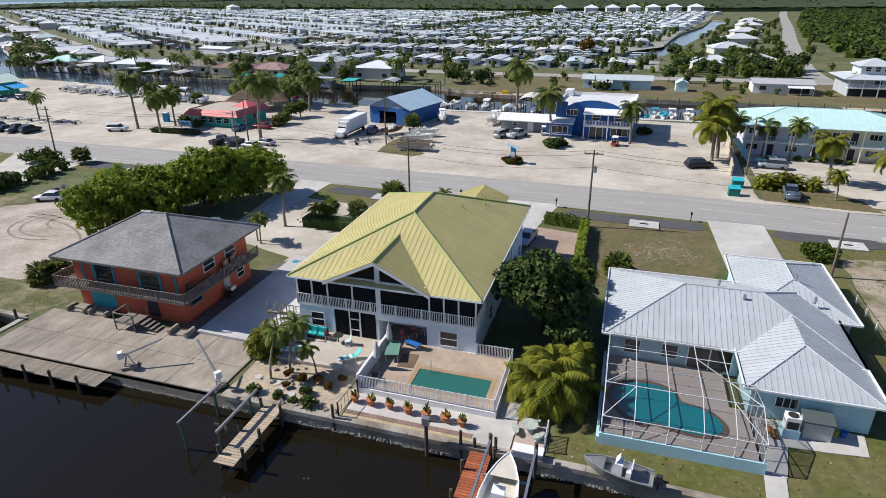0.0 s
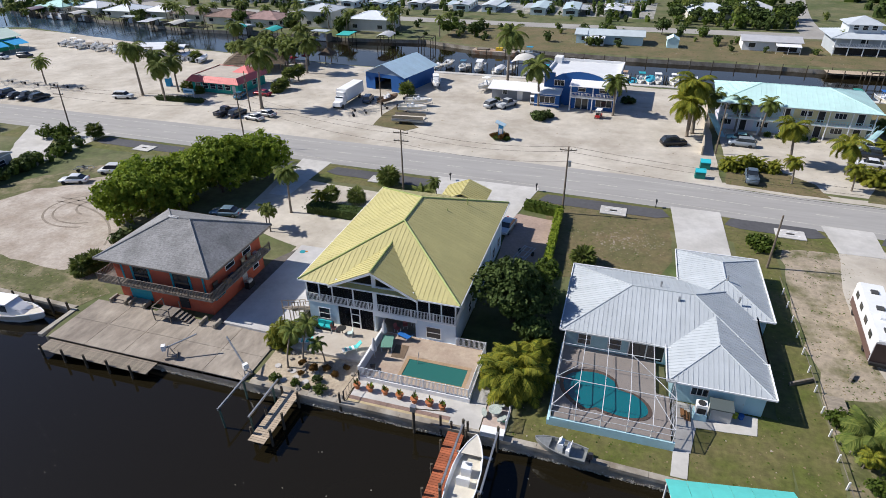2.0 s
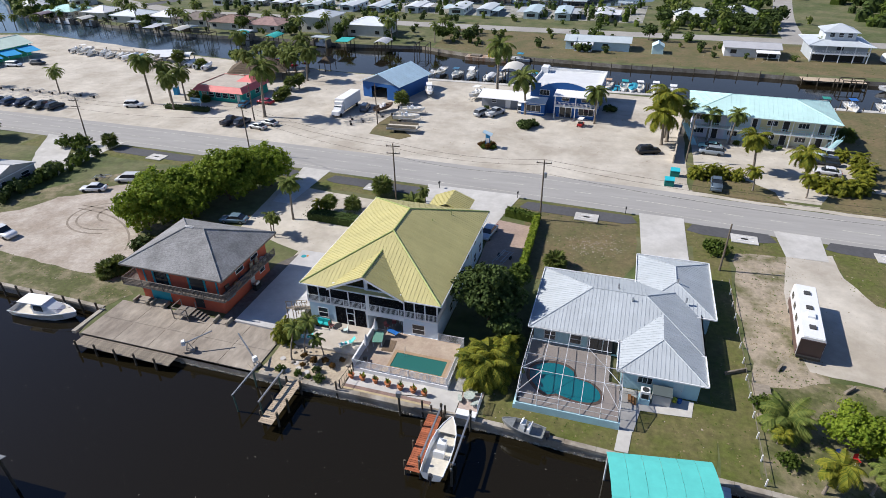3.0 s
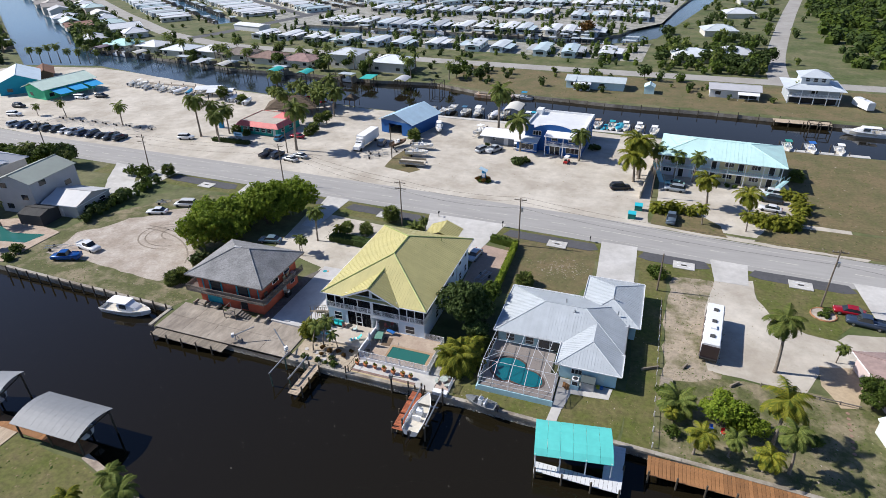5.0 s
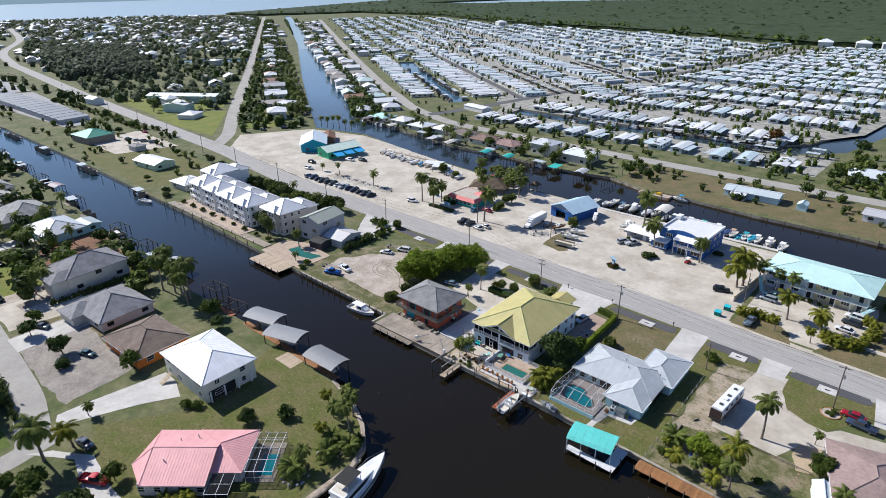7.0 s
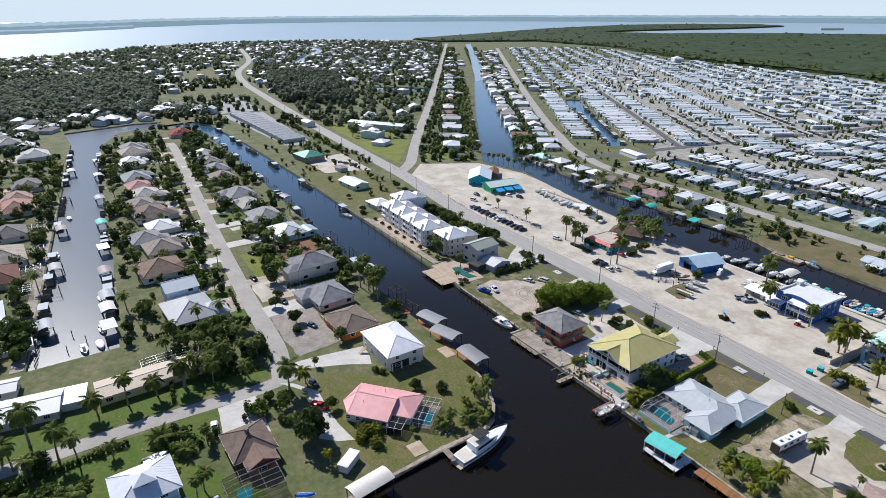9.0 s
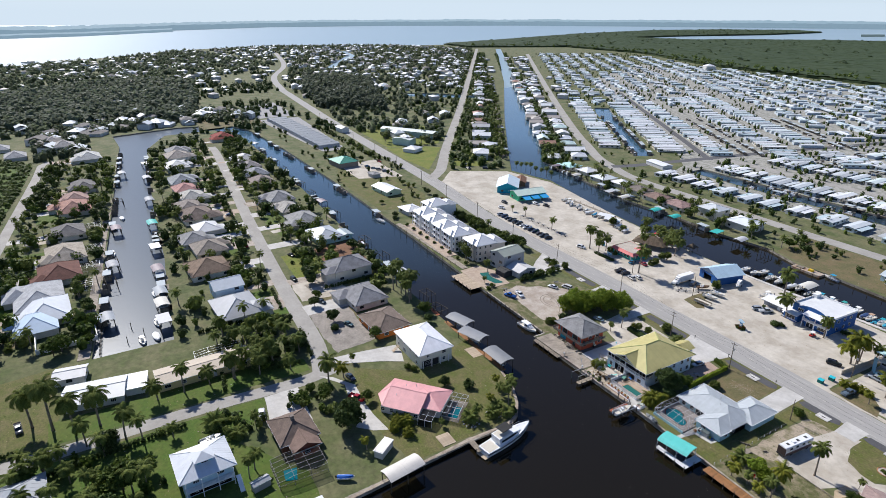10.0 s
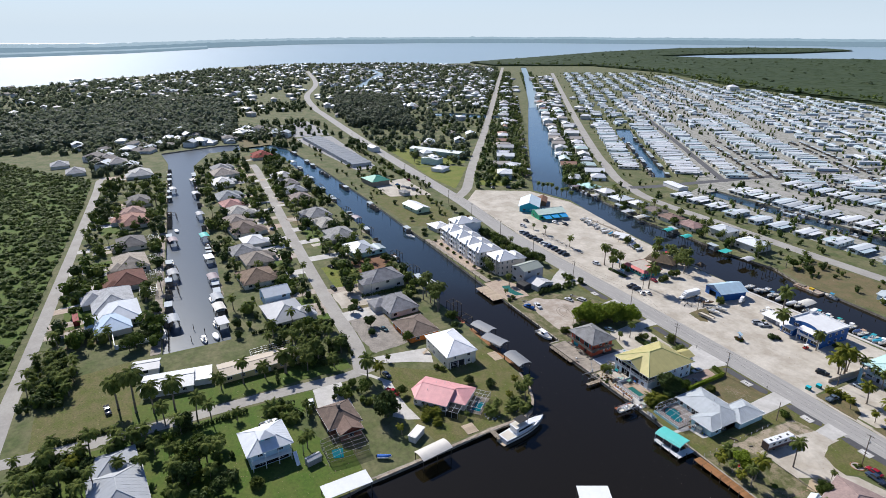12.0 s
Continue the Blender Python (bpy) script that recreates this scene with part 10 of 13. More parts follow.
townhouses()
sheet("terrace_townhouses", [(-192, 43.6), (-139, 41.0), (-138.5, 48.0), (-192, 50.2)], 0.0, 0.3, PAVER, "tan paved terrace in front of the townhouses", "terrace")
plank_dock("boardwalk", -196, -122, 40.4, 43.6, 0.25, CONC_OLD, "weathered boardwalk with boat slips along the canal", "x", 1.2, [(-196 + 7.5 * i, 40.2) for i in range(10)])
for i in range(9):
    piling(-192 + 8 * i, 37.5, 2.4, 0.14)
    plant("bush", -190 + 8 * i, 45.0, 0.3, 0.7)
# grey house with a metal wing, deck and pool beside the vacant lot
house(-115.5, 62, 10, 13, 6, 7.5, 1.8, 0, (0.42, 0.42, 0.42), metal_roof((0.33, 0.36, 0.31)), "tall grey house with a green-grey gable roof", kind="gable_y", over=0.3)
house(-104.5, 62, 9, 10, 6, 3.0, 1.5, 0, (0.46, 0.45, 0.43), metal_roof((0.5, 0.5, 0.5)), "low grey garage wing with a metal roof", kind="gable_x", over=0.3)
house(-107, 54, 6, 5, 6, 2.6, 0.6, 0, (0.05, 0.05, 0.05), shingle((0.05, 0.05, 0.05)), "small dark porch with insect screens", kind="gable_x", over=0.1, windows=False)
sheet("terrace_pool_grey", [(-121, 38.5), (-98, 38), (-98, 51), (-113, 53), (-122, 49)], 0.0, 0.12, PAVER, "tan paved pool terrace", "terrace", 0.2)
sheet("water_pool_grey", [(-114, 45), (-108, 43.5), (-101, 45), (-100, 49), (-108, 47.5), (-113, 49)], 0.12, 0.135, POOL, "freeform turquoise swimming pool", "water", 0.3, 1.0)
sheet("drive_grey_house", [(-104, 68), (-97, 69), (-104, 78), (-110, 86), (-119, 87), (-112, 77)], 0.0, 0.03, CONC, "pale concrete drive to the garage wing", "driveway", 0.3)
plank_dock("canal_deck", -118, -101, 31.5, 38.2, 0.2, WOOD_PALE, "pale tan wooden deck over the canal", "x", 0.5, [(-118 + 3.4 * i, 31.6) for i in range(6)])
# along the bank towards the bridge
house(-211, 58, 12, 10, 4, 3.0, 2.0, 0, (0.5, 0.5, 0.48), metal_roof((0.72, 0.73, 0.74)), "small white-roofed waterside house")
house(-259, 64, 20, 11, 6, 3.0, 1.8, 0, (0.5, 0.62, 0.45), metal_roof((0.68, 0.7, 0.7)), "pale green cottage with a white gable roof", kind="gable_x")
house(-345, 66, 20, 16, 6, 4.2, 3.0, 0, (0.25, 0.22, 0.18), metal_roof((0.015, 0.21, 0.15)), "waterside restaurant with a dark green roof")
house(-300, 73, 8, 6, 6, 2.7, 1.0, 0, (0.45, 0.45, 0.43), shingle((0.3, 0.3, 0.3)), "small grey shed near the road")
for i in range(14):
    ob = house(-418 - 12 * i, 78 - 0.2 * i, 11.4, 20, 4, 3.2, 0.9, 0, (0.45, 0.45, 0.46), metal_roof((0.2, 0.225, 0.25)), "low storage building with a dark blue-grey metal roof", kind="gable_y", over=0.2, windows=False, name="storage_building", category="storage building", group="storage row")
# inn, cottage and stores at the fork
house(-425, 166, 12, 60, -58, 5.6, 1.5, 0, (0.5, 0.62, 0.56), metal_roof((0.62, 0.66, 0.62)), "long two-storey motel with a pale green roof", kind="gable_y")
house(-392, 122 + 22, 12, 18, -58, 5.6, 1.5, 0, (0.5, 0.62, 0.56), metal_roof((0.66, 0.69, 0.67)), "end wing of the pale green motel", kind="gable_x")
house(-361, 137, 13, 12, -58, 3.2, 2.0, 0, (0.7, 0.7, 0.68), metal_roof((0.7, 0.71, 0.72)), "small white cottage with a pale roof")
house(-478, 116, 14, 8, 5, 4.5, 1.5, 0, (0.65, 0.65, 0.63), metal_roof((0.7, 0.7, 0.7)), "white two-storey house beside the road", kind="gable_x")
house(-655, 14, 34, 12, 15, 4, 1.2, 0, (0.66, 0.66, 0.64), metal_roof((0.72, 0.73, 0.74)), "long white hall with a white roof", kind="gable_x")
house(-342, 152 + 52, 15, 14, -58, 3.0, 2.0, 0, (0.66, 0.66, 0.64), metal_roof((0.7, 0.71, 0.72)), "white-roofed house at the street fork")
# market beside the lot
house(-223, 140.5, 13.5, 22, 51, 4.2, 3.2, 0, (0.02, 0.28, 0.42), metal_roof((0.6, 0.7, 0.76)), "blue market building with a pale blue gable roof", kind="gable_y", over=1.0)
house(-199.8, 139.5, 11, 20, -7, 4.0, 2.2, 0, (0.08, 0.5, 0.27), metal_roof((0.6, 0.72, 0.62)), "bright green market hall with a pale green roof", kind="gable_y", over=1.2)
aw = thing("canvas_awning", -190.6, 139.0, 0, -7, "bright blue canvas awnings on posts", "awning")
for i in range(3):
    a = -9 + 6.4 * i
    part("canvas", M().slab([(-2.8, a, 3.5), (2.6 - 0.8 * (i == 1), a + 0.4, 2.4), (2.8, a + 5.2, 2.3), (-2.8, a + 5.8, 3.5)], 0.05), paint((0.01, 0.3, 0.62)), aw)
    for py in (a + 0.6, a + 5.0):
        part("post", M().tube([(2.2, py, 0), (2.2, py, 2.35)], 0.05, 5), ALU, aw)
house(-228.5, 156.0, 15, 6, -39, 2.8, 1.8, 0, (0.2, 0.12, 0.08), mat("rusty_roof", (0.2, 0.1, 0.06), 0.9, var=0.3, scale=1.2), "long open shed with a rust-brown roof", kind="gable_x", over=0.8, windows=False)

# houses along the straight canal
DIRX, DIRY = -0.836, 0.549
NX, NY = 0.549, 0.836


def along(x0, y0, s, off):
    return x0 + DIRX * s + NX * off, y0 + DIRY * s + NY * off


ROOFS = [(0.7, 0.71, 0.72), (0.62, 0.64, 0.66), (0.45, 0.45, 0.45), (0.68, 0.7, 0.7), (0.4, 0.36, 0.32), (0.5, 0.62, 0.6), (0.72, 0.72, 0.7), (0.35, 0.2, 0.14)]
rng = random.Random(5)
for i in range(24):
    for off in (-24, 26, 46):
        s = 40 + 24 * i + rng.uniform(-3, 3)
        x, y = along(-262, 176, s, off + rng.uniform(-2, 2) + (8 if off > 0 else -4))
        if rng.random() < 0.94 and s < 620:
            c = rng.choice(ROOFS)
            house(x, y, rng.uniform(12, 17), rng.uniform(10, 13), -33 + rng.choice((0, 90)), rng.choice((2.9, 2.9, 5.4)), 2.2, 0, rng.choice(((0.6, 0.6, 0.57), (0.5, 0.52, 0.5), (0.55, 0.5, 0.42))), metal_roof(c), "canal house with a %s roof" % ("pale" if c[0] > 0.5 else "dull grey-brown"), kind=rng.choice(("hip", "gable_x")), windows=s < 330, group="houses along the straight canal")

# peninsula row on the far canal
PEN = [
    (-245, 216, 15, 12, (0.42, 0.66, 0.6), "low house with an aqua roof", 2.9), (-226, 217, 13, 12, (0.7, 0.71, 0.72), "canal house with a white roof", 2.9),
    (-205, 213, 14, 13, (0.66, 0.7, 0.72), "canal house with a pale blue-white roof", 2.9), (-188, 214, 12, 11, (0.72, 0.73, 0.74), "canal cottage with a white roof", 2.9),
    (-170, 212, 15, 12, (0.2, 0.17, 0.15), "canal house with a dark brown roof", 2.9), (-152, 209, 14, 12, (0.25, 0.17, 0.14), "canal house with a brown roof", 2.9),
    (-134, 208, 15, 12, (0.33, 0.22, 0.2), "pinkish house with a brown roof", 2.9), (-112, 212, 13, 12, (0.55, 0.58, 0.6), "two-storey grey-roofed stilt house", 5.8),
    (-90, 210, 15, 13, (0.66, 0.7, 0.72), "screened pavilion house with a pale roof", 4.2),
]
for x, y, w, d, c, lab, h in PEN:
    town_house(x, y, w, d, -2, c, lab, h=h, metal=c[0] > 0.4, rise=2.0)
aqua = house(-4, 204.5, 21, 8.5, 0, 2.9, 1.1, 0, (0.5, 0.66, 0.72), metal_roof((0.5, 0.56, 0.58)), "long pale blue cottage with a grey roof and screened porch", kind="gable_x")
part("porch_roof", M().slab([(-7.6, -7.4, 2.3), (-1.2, -7.4, 2.3), (-1.2, -4.2, 2.75), (-7.6, -4.2, 2.75)], 0.1), metal_roof((0.66, 0.68, 0.69)), aqua)
part("porch_screen", M().box(-7.2, -1.6, -7.0, -4.3, 0.5, 2.3), SCREEN_DARK, aqua), part("porch_base", M().box(-7.3, -1.5, -7.1, -4.25, 0, 0.5), WHITE, aqua)
for px in (-7.2, -5.3, -3.4, -1.6):
    part("column", M().box(px - 0.07, px + 0.07, -7.12, -6.98, 0.5, 2.35), TRIM, aqua)
part("roof_wing", M().slab([(-9.6, -5.6, 3.0), (-6.9, -5.6, 3.0), (-6.9, 0, 4.0), (-9.6, 0, 4.0)], 0.12), metal_roof((0.5, 0.56, 0.58)), aqua)
house(15.5, 201.5, 3.5, 4.5, 0, 2.5, 1.0, 0, (0.55, 0.75, 0.76), metal_roof((0.6, 0.78, 0.78)), "small aqua shed on the grass", kind="gable_y", over=0.2, windows=False)
low_house = house(44, 206, 16, 9, -2, 2.9, 1.0, 0, (0.68, 0.68, 0.67), metal_roof((0.45, 0.45, 0.46)), "low white house with a grey roof and awning", kind="gable_x")
# Dark panel on the wall stands in for the shade below the awning.
part("awning", M().slab([(1.0, -7.8, 2.2), (7.8, -7.8, 2.2), (7.8, -4.4, 2.6), (1.0, -4.4, 2.6)], 0.08), WHITE, low_house), part("awning_shade", M().box(1.6, 7.2, -4.56, -4.5, 0.2, 2.2), DARK, low_house)
for px in (1.2, 4.4, 7.6):
    part("column", M().box(px - 0.05, px + 0.05, -7.7, -7.6, 0, 2.2), WHITE, low_house)
stilt = house(68, 208, 15, 13, 0, 4.9, 1.7, 0, (0.4, 0.43, 0.45), metal_roof((0.5, 0.54, 0.57)), "grey stilt house with a two-tier pale metal roof", over=1.6)
part("upper_wall", M().box(-4.2, 4.2, -3.6, 4.4, 5.6, 8.2), paint((0.5, 0.53, 0.55)), stilt)
tier = M()
for f in roof_faces("hip", 10.0, 9.6, 8.2, 1.9):
    tier.slab([(p[0], p[1] + 0.4, p[2]) for p in f], 0.12)
part("upper_roof", tier, metal_roof((0.5, 0.54, 0.57)), stilt)
for px in (-2.4, 0, 2.4):
    window(stilt, px, -3.6, 6.7, 1.3, 1.2, "s")
# Near-black band on the solid wall paints the shade between the stilts.
part("open_ground_floor", M().box(-7.0, 7.0, -6.56, -6.5, 0.1, 2.2), DARK, stilt, "dark panel standing in for shade below the house")
part("balcony_floor", M().box(-7.9, 7.9, -8.0, -6.5, 2.3, 2.5), TRIM, stilt)
railing(stilt, [(-7.8, -7.9), (7.8, -7.9)], 2.5, 1.0, TRIM, 0.4, 0.03, 3.0)
for px in (-7.7, -3.9, 0, 3.9, 7.7):
    part("column", M().box(px - 0.12, px + 0.12, -7.9, -7.66, 0, 4.8), TRIM, stilt)
camper = thing("camper_trailer", 82.5, 200, 0, 110, "white camper trailer parked on the grass", "camper")
part("body", M().loft([[(x, -1.2, 0.6), (x, 1.2, 0.6), (x, 1.2, 2.8), (x, 1.0, 3.0), (x, -1.0, 3.0), (x, -1.2, 2.8)] for x in (-4.2, 3.6)] + [[(4.2, -1.1, 0.9), (4.2, 1.1, 0.9), (4.2, 1.1, 2.2), (4.2, 0.9, 2.3), (4.2, -0.9, 2.3), (4.2, -1.1, 2.2)]]), GEL, camper)
for px in (-2.6, 0.2, 2.4):
    part("window", M().box(px - 0.5, px + 0.5, -1.23, -1.19, 1.6, 2.3), GLASS, camper)
for sy in (-1.05, 1.05):
    part("wheel", M().tube([(-0.4, sy - 0.12, 0.36), (-0.4, sy + 0.12, 0.36)], 0.36, 12), BLACK, camper)
part("roof_vent", M().box(-0.4, 0.4, -0.35, 0.35, 3.0, 3.2), paint((0.4, 0.4, 0.4)), camper)
for x, y, c, lab in ((30, 262, (0.6, 0.64, 0.66), "low house with a pale roof and lanai"), (47, 270, (0.5, 0.52, 0.53), "grey-roofed house by the canal"), (44, 330, (0.55, 0.6, 0.62), "canal house with a pale roof"), (58, 395, (0.6, 0.62, 0.64), "canal house with a pale roof"), (70, 460, (0.6, 0.62, 0.64), "canal house with a pale roof"), (84, 540, (0.62, 0.62, 0.64), "canal house with a pale roof"), (96, 610, (0.6, 0.6, 0.6), "canal house with a pale roof")):
    town_house(x, y, 16, 13, 10, c, lab, metal=True, rise=2.4)


# mobile homes
def home_meshes(seed):
    r = random.Random(seed)
    w, d, h = r.uniform(7.0, 8.6), r.uniform(14, 17), 2.7
    wall = wall_shell(w * 0.62, d, 0, h)
    wall.v = [(p[0] - w * 0.19, p[1], p[2]) for p in wall.v]
    roof, car_, win = M(), M(), M()
    for f in roof_faces("gable_y", w * 0.62 + 0.5, d + 0.6, h, 0.55):
        roof.slab([(p[0] - w * 0.19, p[1], p[2]) for p in f], 0.1)
    c0 = r.uniform(-0.5, -0.25)
    car_.slab([(w * 0.12, d * c0, 2.45), (w * 0.5, d * c0, 2.25), (w * 0.5, d * (c0 + 0.72), 2.25), (w * 0.12, d * (c0 + 0.72), 2.45)], 0.08)
    for k in range(4):
        car_.box(w * 0.49 - 0.06, w * 0.49, d * (c0 + 0.02 + 0.225 * k), d * (c0 + 0.02 + 0.225 * k) + 0.06, 0, 2.25)
    for k in range(4):
        yy = -d / 2 + d * (k + 0.5) / 4
        win.box(w * 0.12, w * 0.12 + 0.03, yy - 0.7, yy + 0.7, 1.0, 2.0).box(-w * 0.5 - 0.03, -w * 0.5, yy - 0.7, yy + 0.7, 1.0, 2.0)
    win.box(-w * 0.36, -w * 0.02, -d / 2 - 0.03, -d / 2, 0.9, 2.1).box(-w * 0.36, -w * 0.02, d / 2, d / 2 + 0.03, 0.9, 2.1)
    return wall, roof, car_, win


WHITE_ROOFS = [metal_roof(c) for c in ((0.66, 0.68, 0.69), (0.56, 0.6, 0.62), (0.72, 0.73, 0.74), (0.46, 0.56, 0.59), (0.6, 0.67, 0.66), (0.44, 0.46, 0.47))]
HOME_WALLS = [paint(c, 0.8) for c in ((0.62, 0.62, 0.6), (0.5, 0.56, 0.6), (0.6, 0.56, 0.46), (0.55, 0.62, 0.6))]
HOMES = []
for i in range(8):
    a, b, c, d = home_meshes(200 + i)
    HOMES.append((a.mesh("home_wall", HOME_WALLS[i % 4]), b.mesh("home_roof", WHITE_ROOFS[i % 6]), c.mesh("carport", WHITE_ROOFS[(i + 2) % 6]), d.mesh("home_windows", GLASS), (a, b, c, d)))
FAR_HOMES = [M() for _ in range(4)]
FAR_WALLS = M()
home_count = [0]


def mobile_home(x, y, turn, r, longer=1.0, wider=1.0):
    i = r.randrange(8)
    wall, roof, car_, win, raw = HOMES[i]
    if home_count[0] < 170 and y < 440 and x > -340:
        home_count[0] += 1
        ob = thing("mobile_home", x, y, 0, turn, "white mobile home with a flat metal roof and carport", "mobile home", "mobile home park")
        ob.scale = (wider, longer, 1)
        part("wall", wall, None, ob), part("roof", roof, None, ob), part("carport", car_, None, ob), many(part("window", win, None, ob), "row of dark windows")
        return
    c, s = math.cos(radians(turn)), math.sin(radians(turn))
    k = r.choice((0, 0, 1, 1, 2, 3))
    hz = r.uniform(0.9, 1.15)
    for src, dst in ((raw[0], FAR_WALLS), (raw[1], FAR_HOMES[k]), (raw[2], FAR_HOMES[(k + 1) % 4])):
        v = src.v
        dst.add([(x + c * p[0] * wider - s * p[1] * longer, y + s * p[0] * wider + c * p[1] * longer, p[2] * hz) for p in v], src.f)


rng = random.Random(8)
ROWS_B = [(262, 17, 6), (316, 12.5, 3), (373, 12.2, 3), (427, 11.8, 3), (465, 11.8, 3), (519, 11, 4), (549, 11, 4), (580, 11, 4), (611, 11, 4), (642, 11, 4), (673, 11, 4), (704, 11, 4), (735, 11, 4), (766, 11, 4), (797, 11, 4), (828, 11, 4), (858, 11, 4)]
for y, sp, jit in ROWS_B:
    x = -182 + 0.16 * (y - 300) if y > 280 else -190
    right = 5 if y < 300 else (-4 if y < 340 else 4 + 0.19 * (y - 373))
    while x < right:
        if rng.random() < 0.95 and dry_land(x, y, 4):
            mobile_home(x, y + rng.uniform(-jit, jit) * 0.3, rng.choice((0, 180)) + rng.uniform(-3, 3), rng, 1.15 if y < 300 else 1.4, 1.4 if y < 300 else 1.34)
        x += sp * rng.uniform(0.94, 1.08)
PARK_EDGE = [(-235, 290), (-225, 350), (-205, 440), (-180, 540), (-165, 640), (-150, 880), (-440, 1000), (-547, 1010), (-765, 1050), (-1133, 1230), (-1400, 1250), (-1250, 985), (-660, 556), (-385, 366), (-280, 292)]
for off, longer, sp, lo, hi in [(-15, 1.25, 8.6, 28, 300), (36, 1.6, 8.3, 12, 300), (74, 1.1, 8.4, -4, 310), (129, 1.3, 9, -20, 360), (166, 1.2, 9, -30, 420)] + [(220 + 31 * k, 1.15, 10.5, -220, 1150) for k in range(20)]:
    s = lo
    while s < hi:
        s += sp * rng.uniform(0.95, 1.08)
        x, y = park(s, off + (rng.uniform(-4, 4) if off > 200 else rng.uniform(-1.2, 1.2)))
        if (off < 200 or inside(x, y, PARK_EDGE)) and dry_land(x, y, 2.5) and rng.random() < (0.96 if off < 200 else 0.8):
            mobile_home(x, y, math.degrees(math.atan2(PARK_D[1], PARK_D[0])) + rng.choice((0, 180)) + rng.uniform(-2, 2) + (rng.choice((0, 0, 90)) if off > 200 else 0), rng, longer)
# streets of mixed small houses beyond the strips
for s0 in range(300, 1250, 15):
    for off in (-14, 14, 44, 74, 108, 140, 172):
        x, y = park(s0 + rng.uniform(-4, 4), off + rng.uniform(-5, 5))
        if rng.random() < 0.85 and dry_land(x, y, 4):
            mobile_home(x, y, rng.uniform(-40, -25) + rng.choice((0, 90, 180)), rng, rng.uniform(0.8, 1.1))
house(-213, 281, 21, 9, -12, 3.0, 0.8, 0, (0.66, 0.66, 0.65), WHITE_ROOFS[2], "long white hall with a low white roof", kind="gable_x", over=0.3)
for k, m in enumerate(FAR_HOMES):
    tagged(part("mobile_home_roofs", m, WHITE_ROOFS[(0, 1, 3, 4)[k]]), "distant pale roofs of the mobile home park", "mobile homes", kind="stuff")
tagged(part("mobile_home_walls", FAR_WALLS, HOME_WALLS[1]), "distant walls of the mobile home park", "mobile homes", kind="stuff")
for x in (-104, -62, -34, -6, 19, 46, 74):
    house(x, 905 + 0.15 * x, 17, 17, 10, 7, 4, 0, (0.6, 0.6, 0.58), metal_roof((0.76, 0.78, 0.78)), "tall pavilion house with a white pyramid roof", windows=False, group="pavilions by the mangroves")
house(-720, 1010, 22, 18, -33, 8, 4, 0, (0.62, 0.62, 0.6), metal_roof((0.72, 0.73, 0.74)), "large clubhouse with a white roof", windows=False)

# distant houses in the wooded town
far_roof, far_wall, far_dull = M(), M(), M()
rng = random.Random(12)
TOWN_FAR = [(-560, 300), (-330, 150), (-480, 128), (-870, 172), (-1300, 300), (-1960, 230), (-2050, 470), (-1900, 820), (-1560, 970), (-900, 525)]
TOWN_LEFT = [(-1650, -120), (-1480, -330), (-1250, -800), (-800, -700), (-640, -260), (-600, -150), (-900, -120), (-1000, 60), (-1300, 270), (-1950, 190)]
TOWN_MID = [(-480, -150), (-640, -165), (-700, -60), (-690, 50), (-600, 55), (-600, -40), (-580, -110), (-490, -112)]
for poly, n, dens in ((TOWN_FAR, 1000, 1.0), (TOWN_LEFT, 560, 1.0), (TOWN_MID, 130, 1.0)):
    xs, ys = [p[0] for p in poly], [p[1] for p in poly]
    got = 0
    while got < n:
        x, y = rng.uniform(min(xs), max(xs)), rng.uniform(min(ys), max(ys))
        got += 1
        if not inside(x, y, poly) or not dry_land(x, y, 6):
            continue
        if poly is TOWN_FAR and noise.noise(Vector((x * 0.004, y * 0.004, 3))) < -0.12 and x > -1200:
            continue
        if poly is TOWN_LEFT and x > -1150 and rng.random() < 0.45:
            continue
        w, d, h, t = rng.uniform(11, 18), rng.uniform(9, 13), rng.choice((3, 3, 5.5)), rng.uniform(-40, 10)
        c, s = math.cos(radians(t)), math.sin(radians(t))
        tgt = far_roof if rng.random() < 0.62 else far_dull
        for f in roof_faces(rng.choice(("hip", "gable_x")), w + 1, d + 1, h, 0.22 * d):
            tgt.add([(x + c * p[0] - s * p[1], y + s * p[0] + c * p[1], p[2]) for p in f], [tuple(range(len(f)))])
        b = M().box(-w / 2, w / 2, -d / 2, d / 2, 0, h)
        far_wall.add([(x + c * p[0] - s * p[1], y + s * p[0] + c * p[1], p[2]) for p in b.v], b.f)
tagged(part("distant_roofs", far_roof, WHITE_ROOFS[1]), "distant pale roofs among the trees", "houses", kind="stuff")
tagged(part("distant_dull_roofs", far_dull, shingle((0.26, 0.24, 0.22))), "distant grey and brown roofs among the trees", "houses", kind="stuff")
tagged(part("distant_walls", far_wall, HOME_WALLS[0]), "distant house walls among the trees", "houses", kind="stuff")

# woods
def wood(name, poly, n, w, h, material, label, seed, roads=4.0, keep=None, sprays=11):
    r, m = random.Random(seed), M()
    xs, ys = [p[0] for p in poly], [p[1] for p in poly]
    for _ in range(n):
        x, y = r.uniform(min(xs), max(xs)), r.uniform(min(ys), max(ys))
        if inside(x, y, poly) and (not roads or dry_land(x, y, roads)) and (keep is None or keep(x, y)):
            s = r.uniform(0.6, 1.3)
            spray_clump(m, x, y, 0, w * s, h * s * r.uniform(0.8, 1.2), r, sprays)
    return tagged(part(name, m, material), label, "trees", kind="stuff")


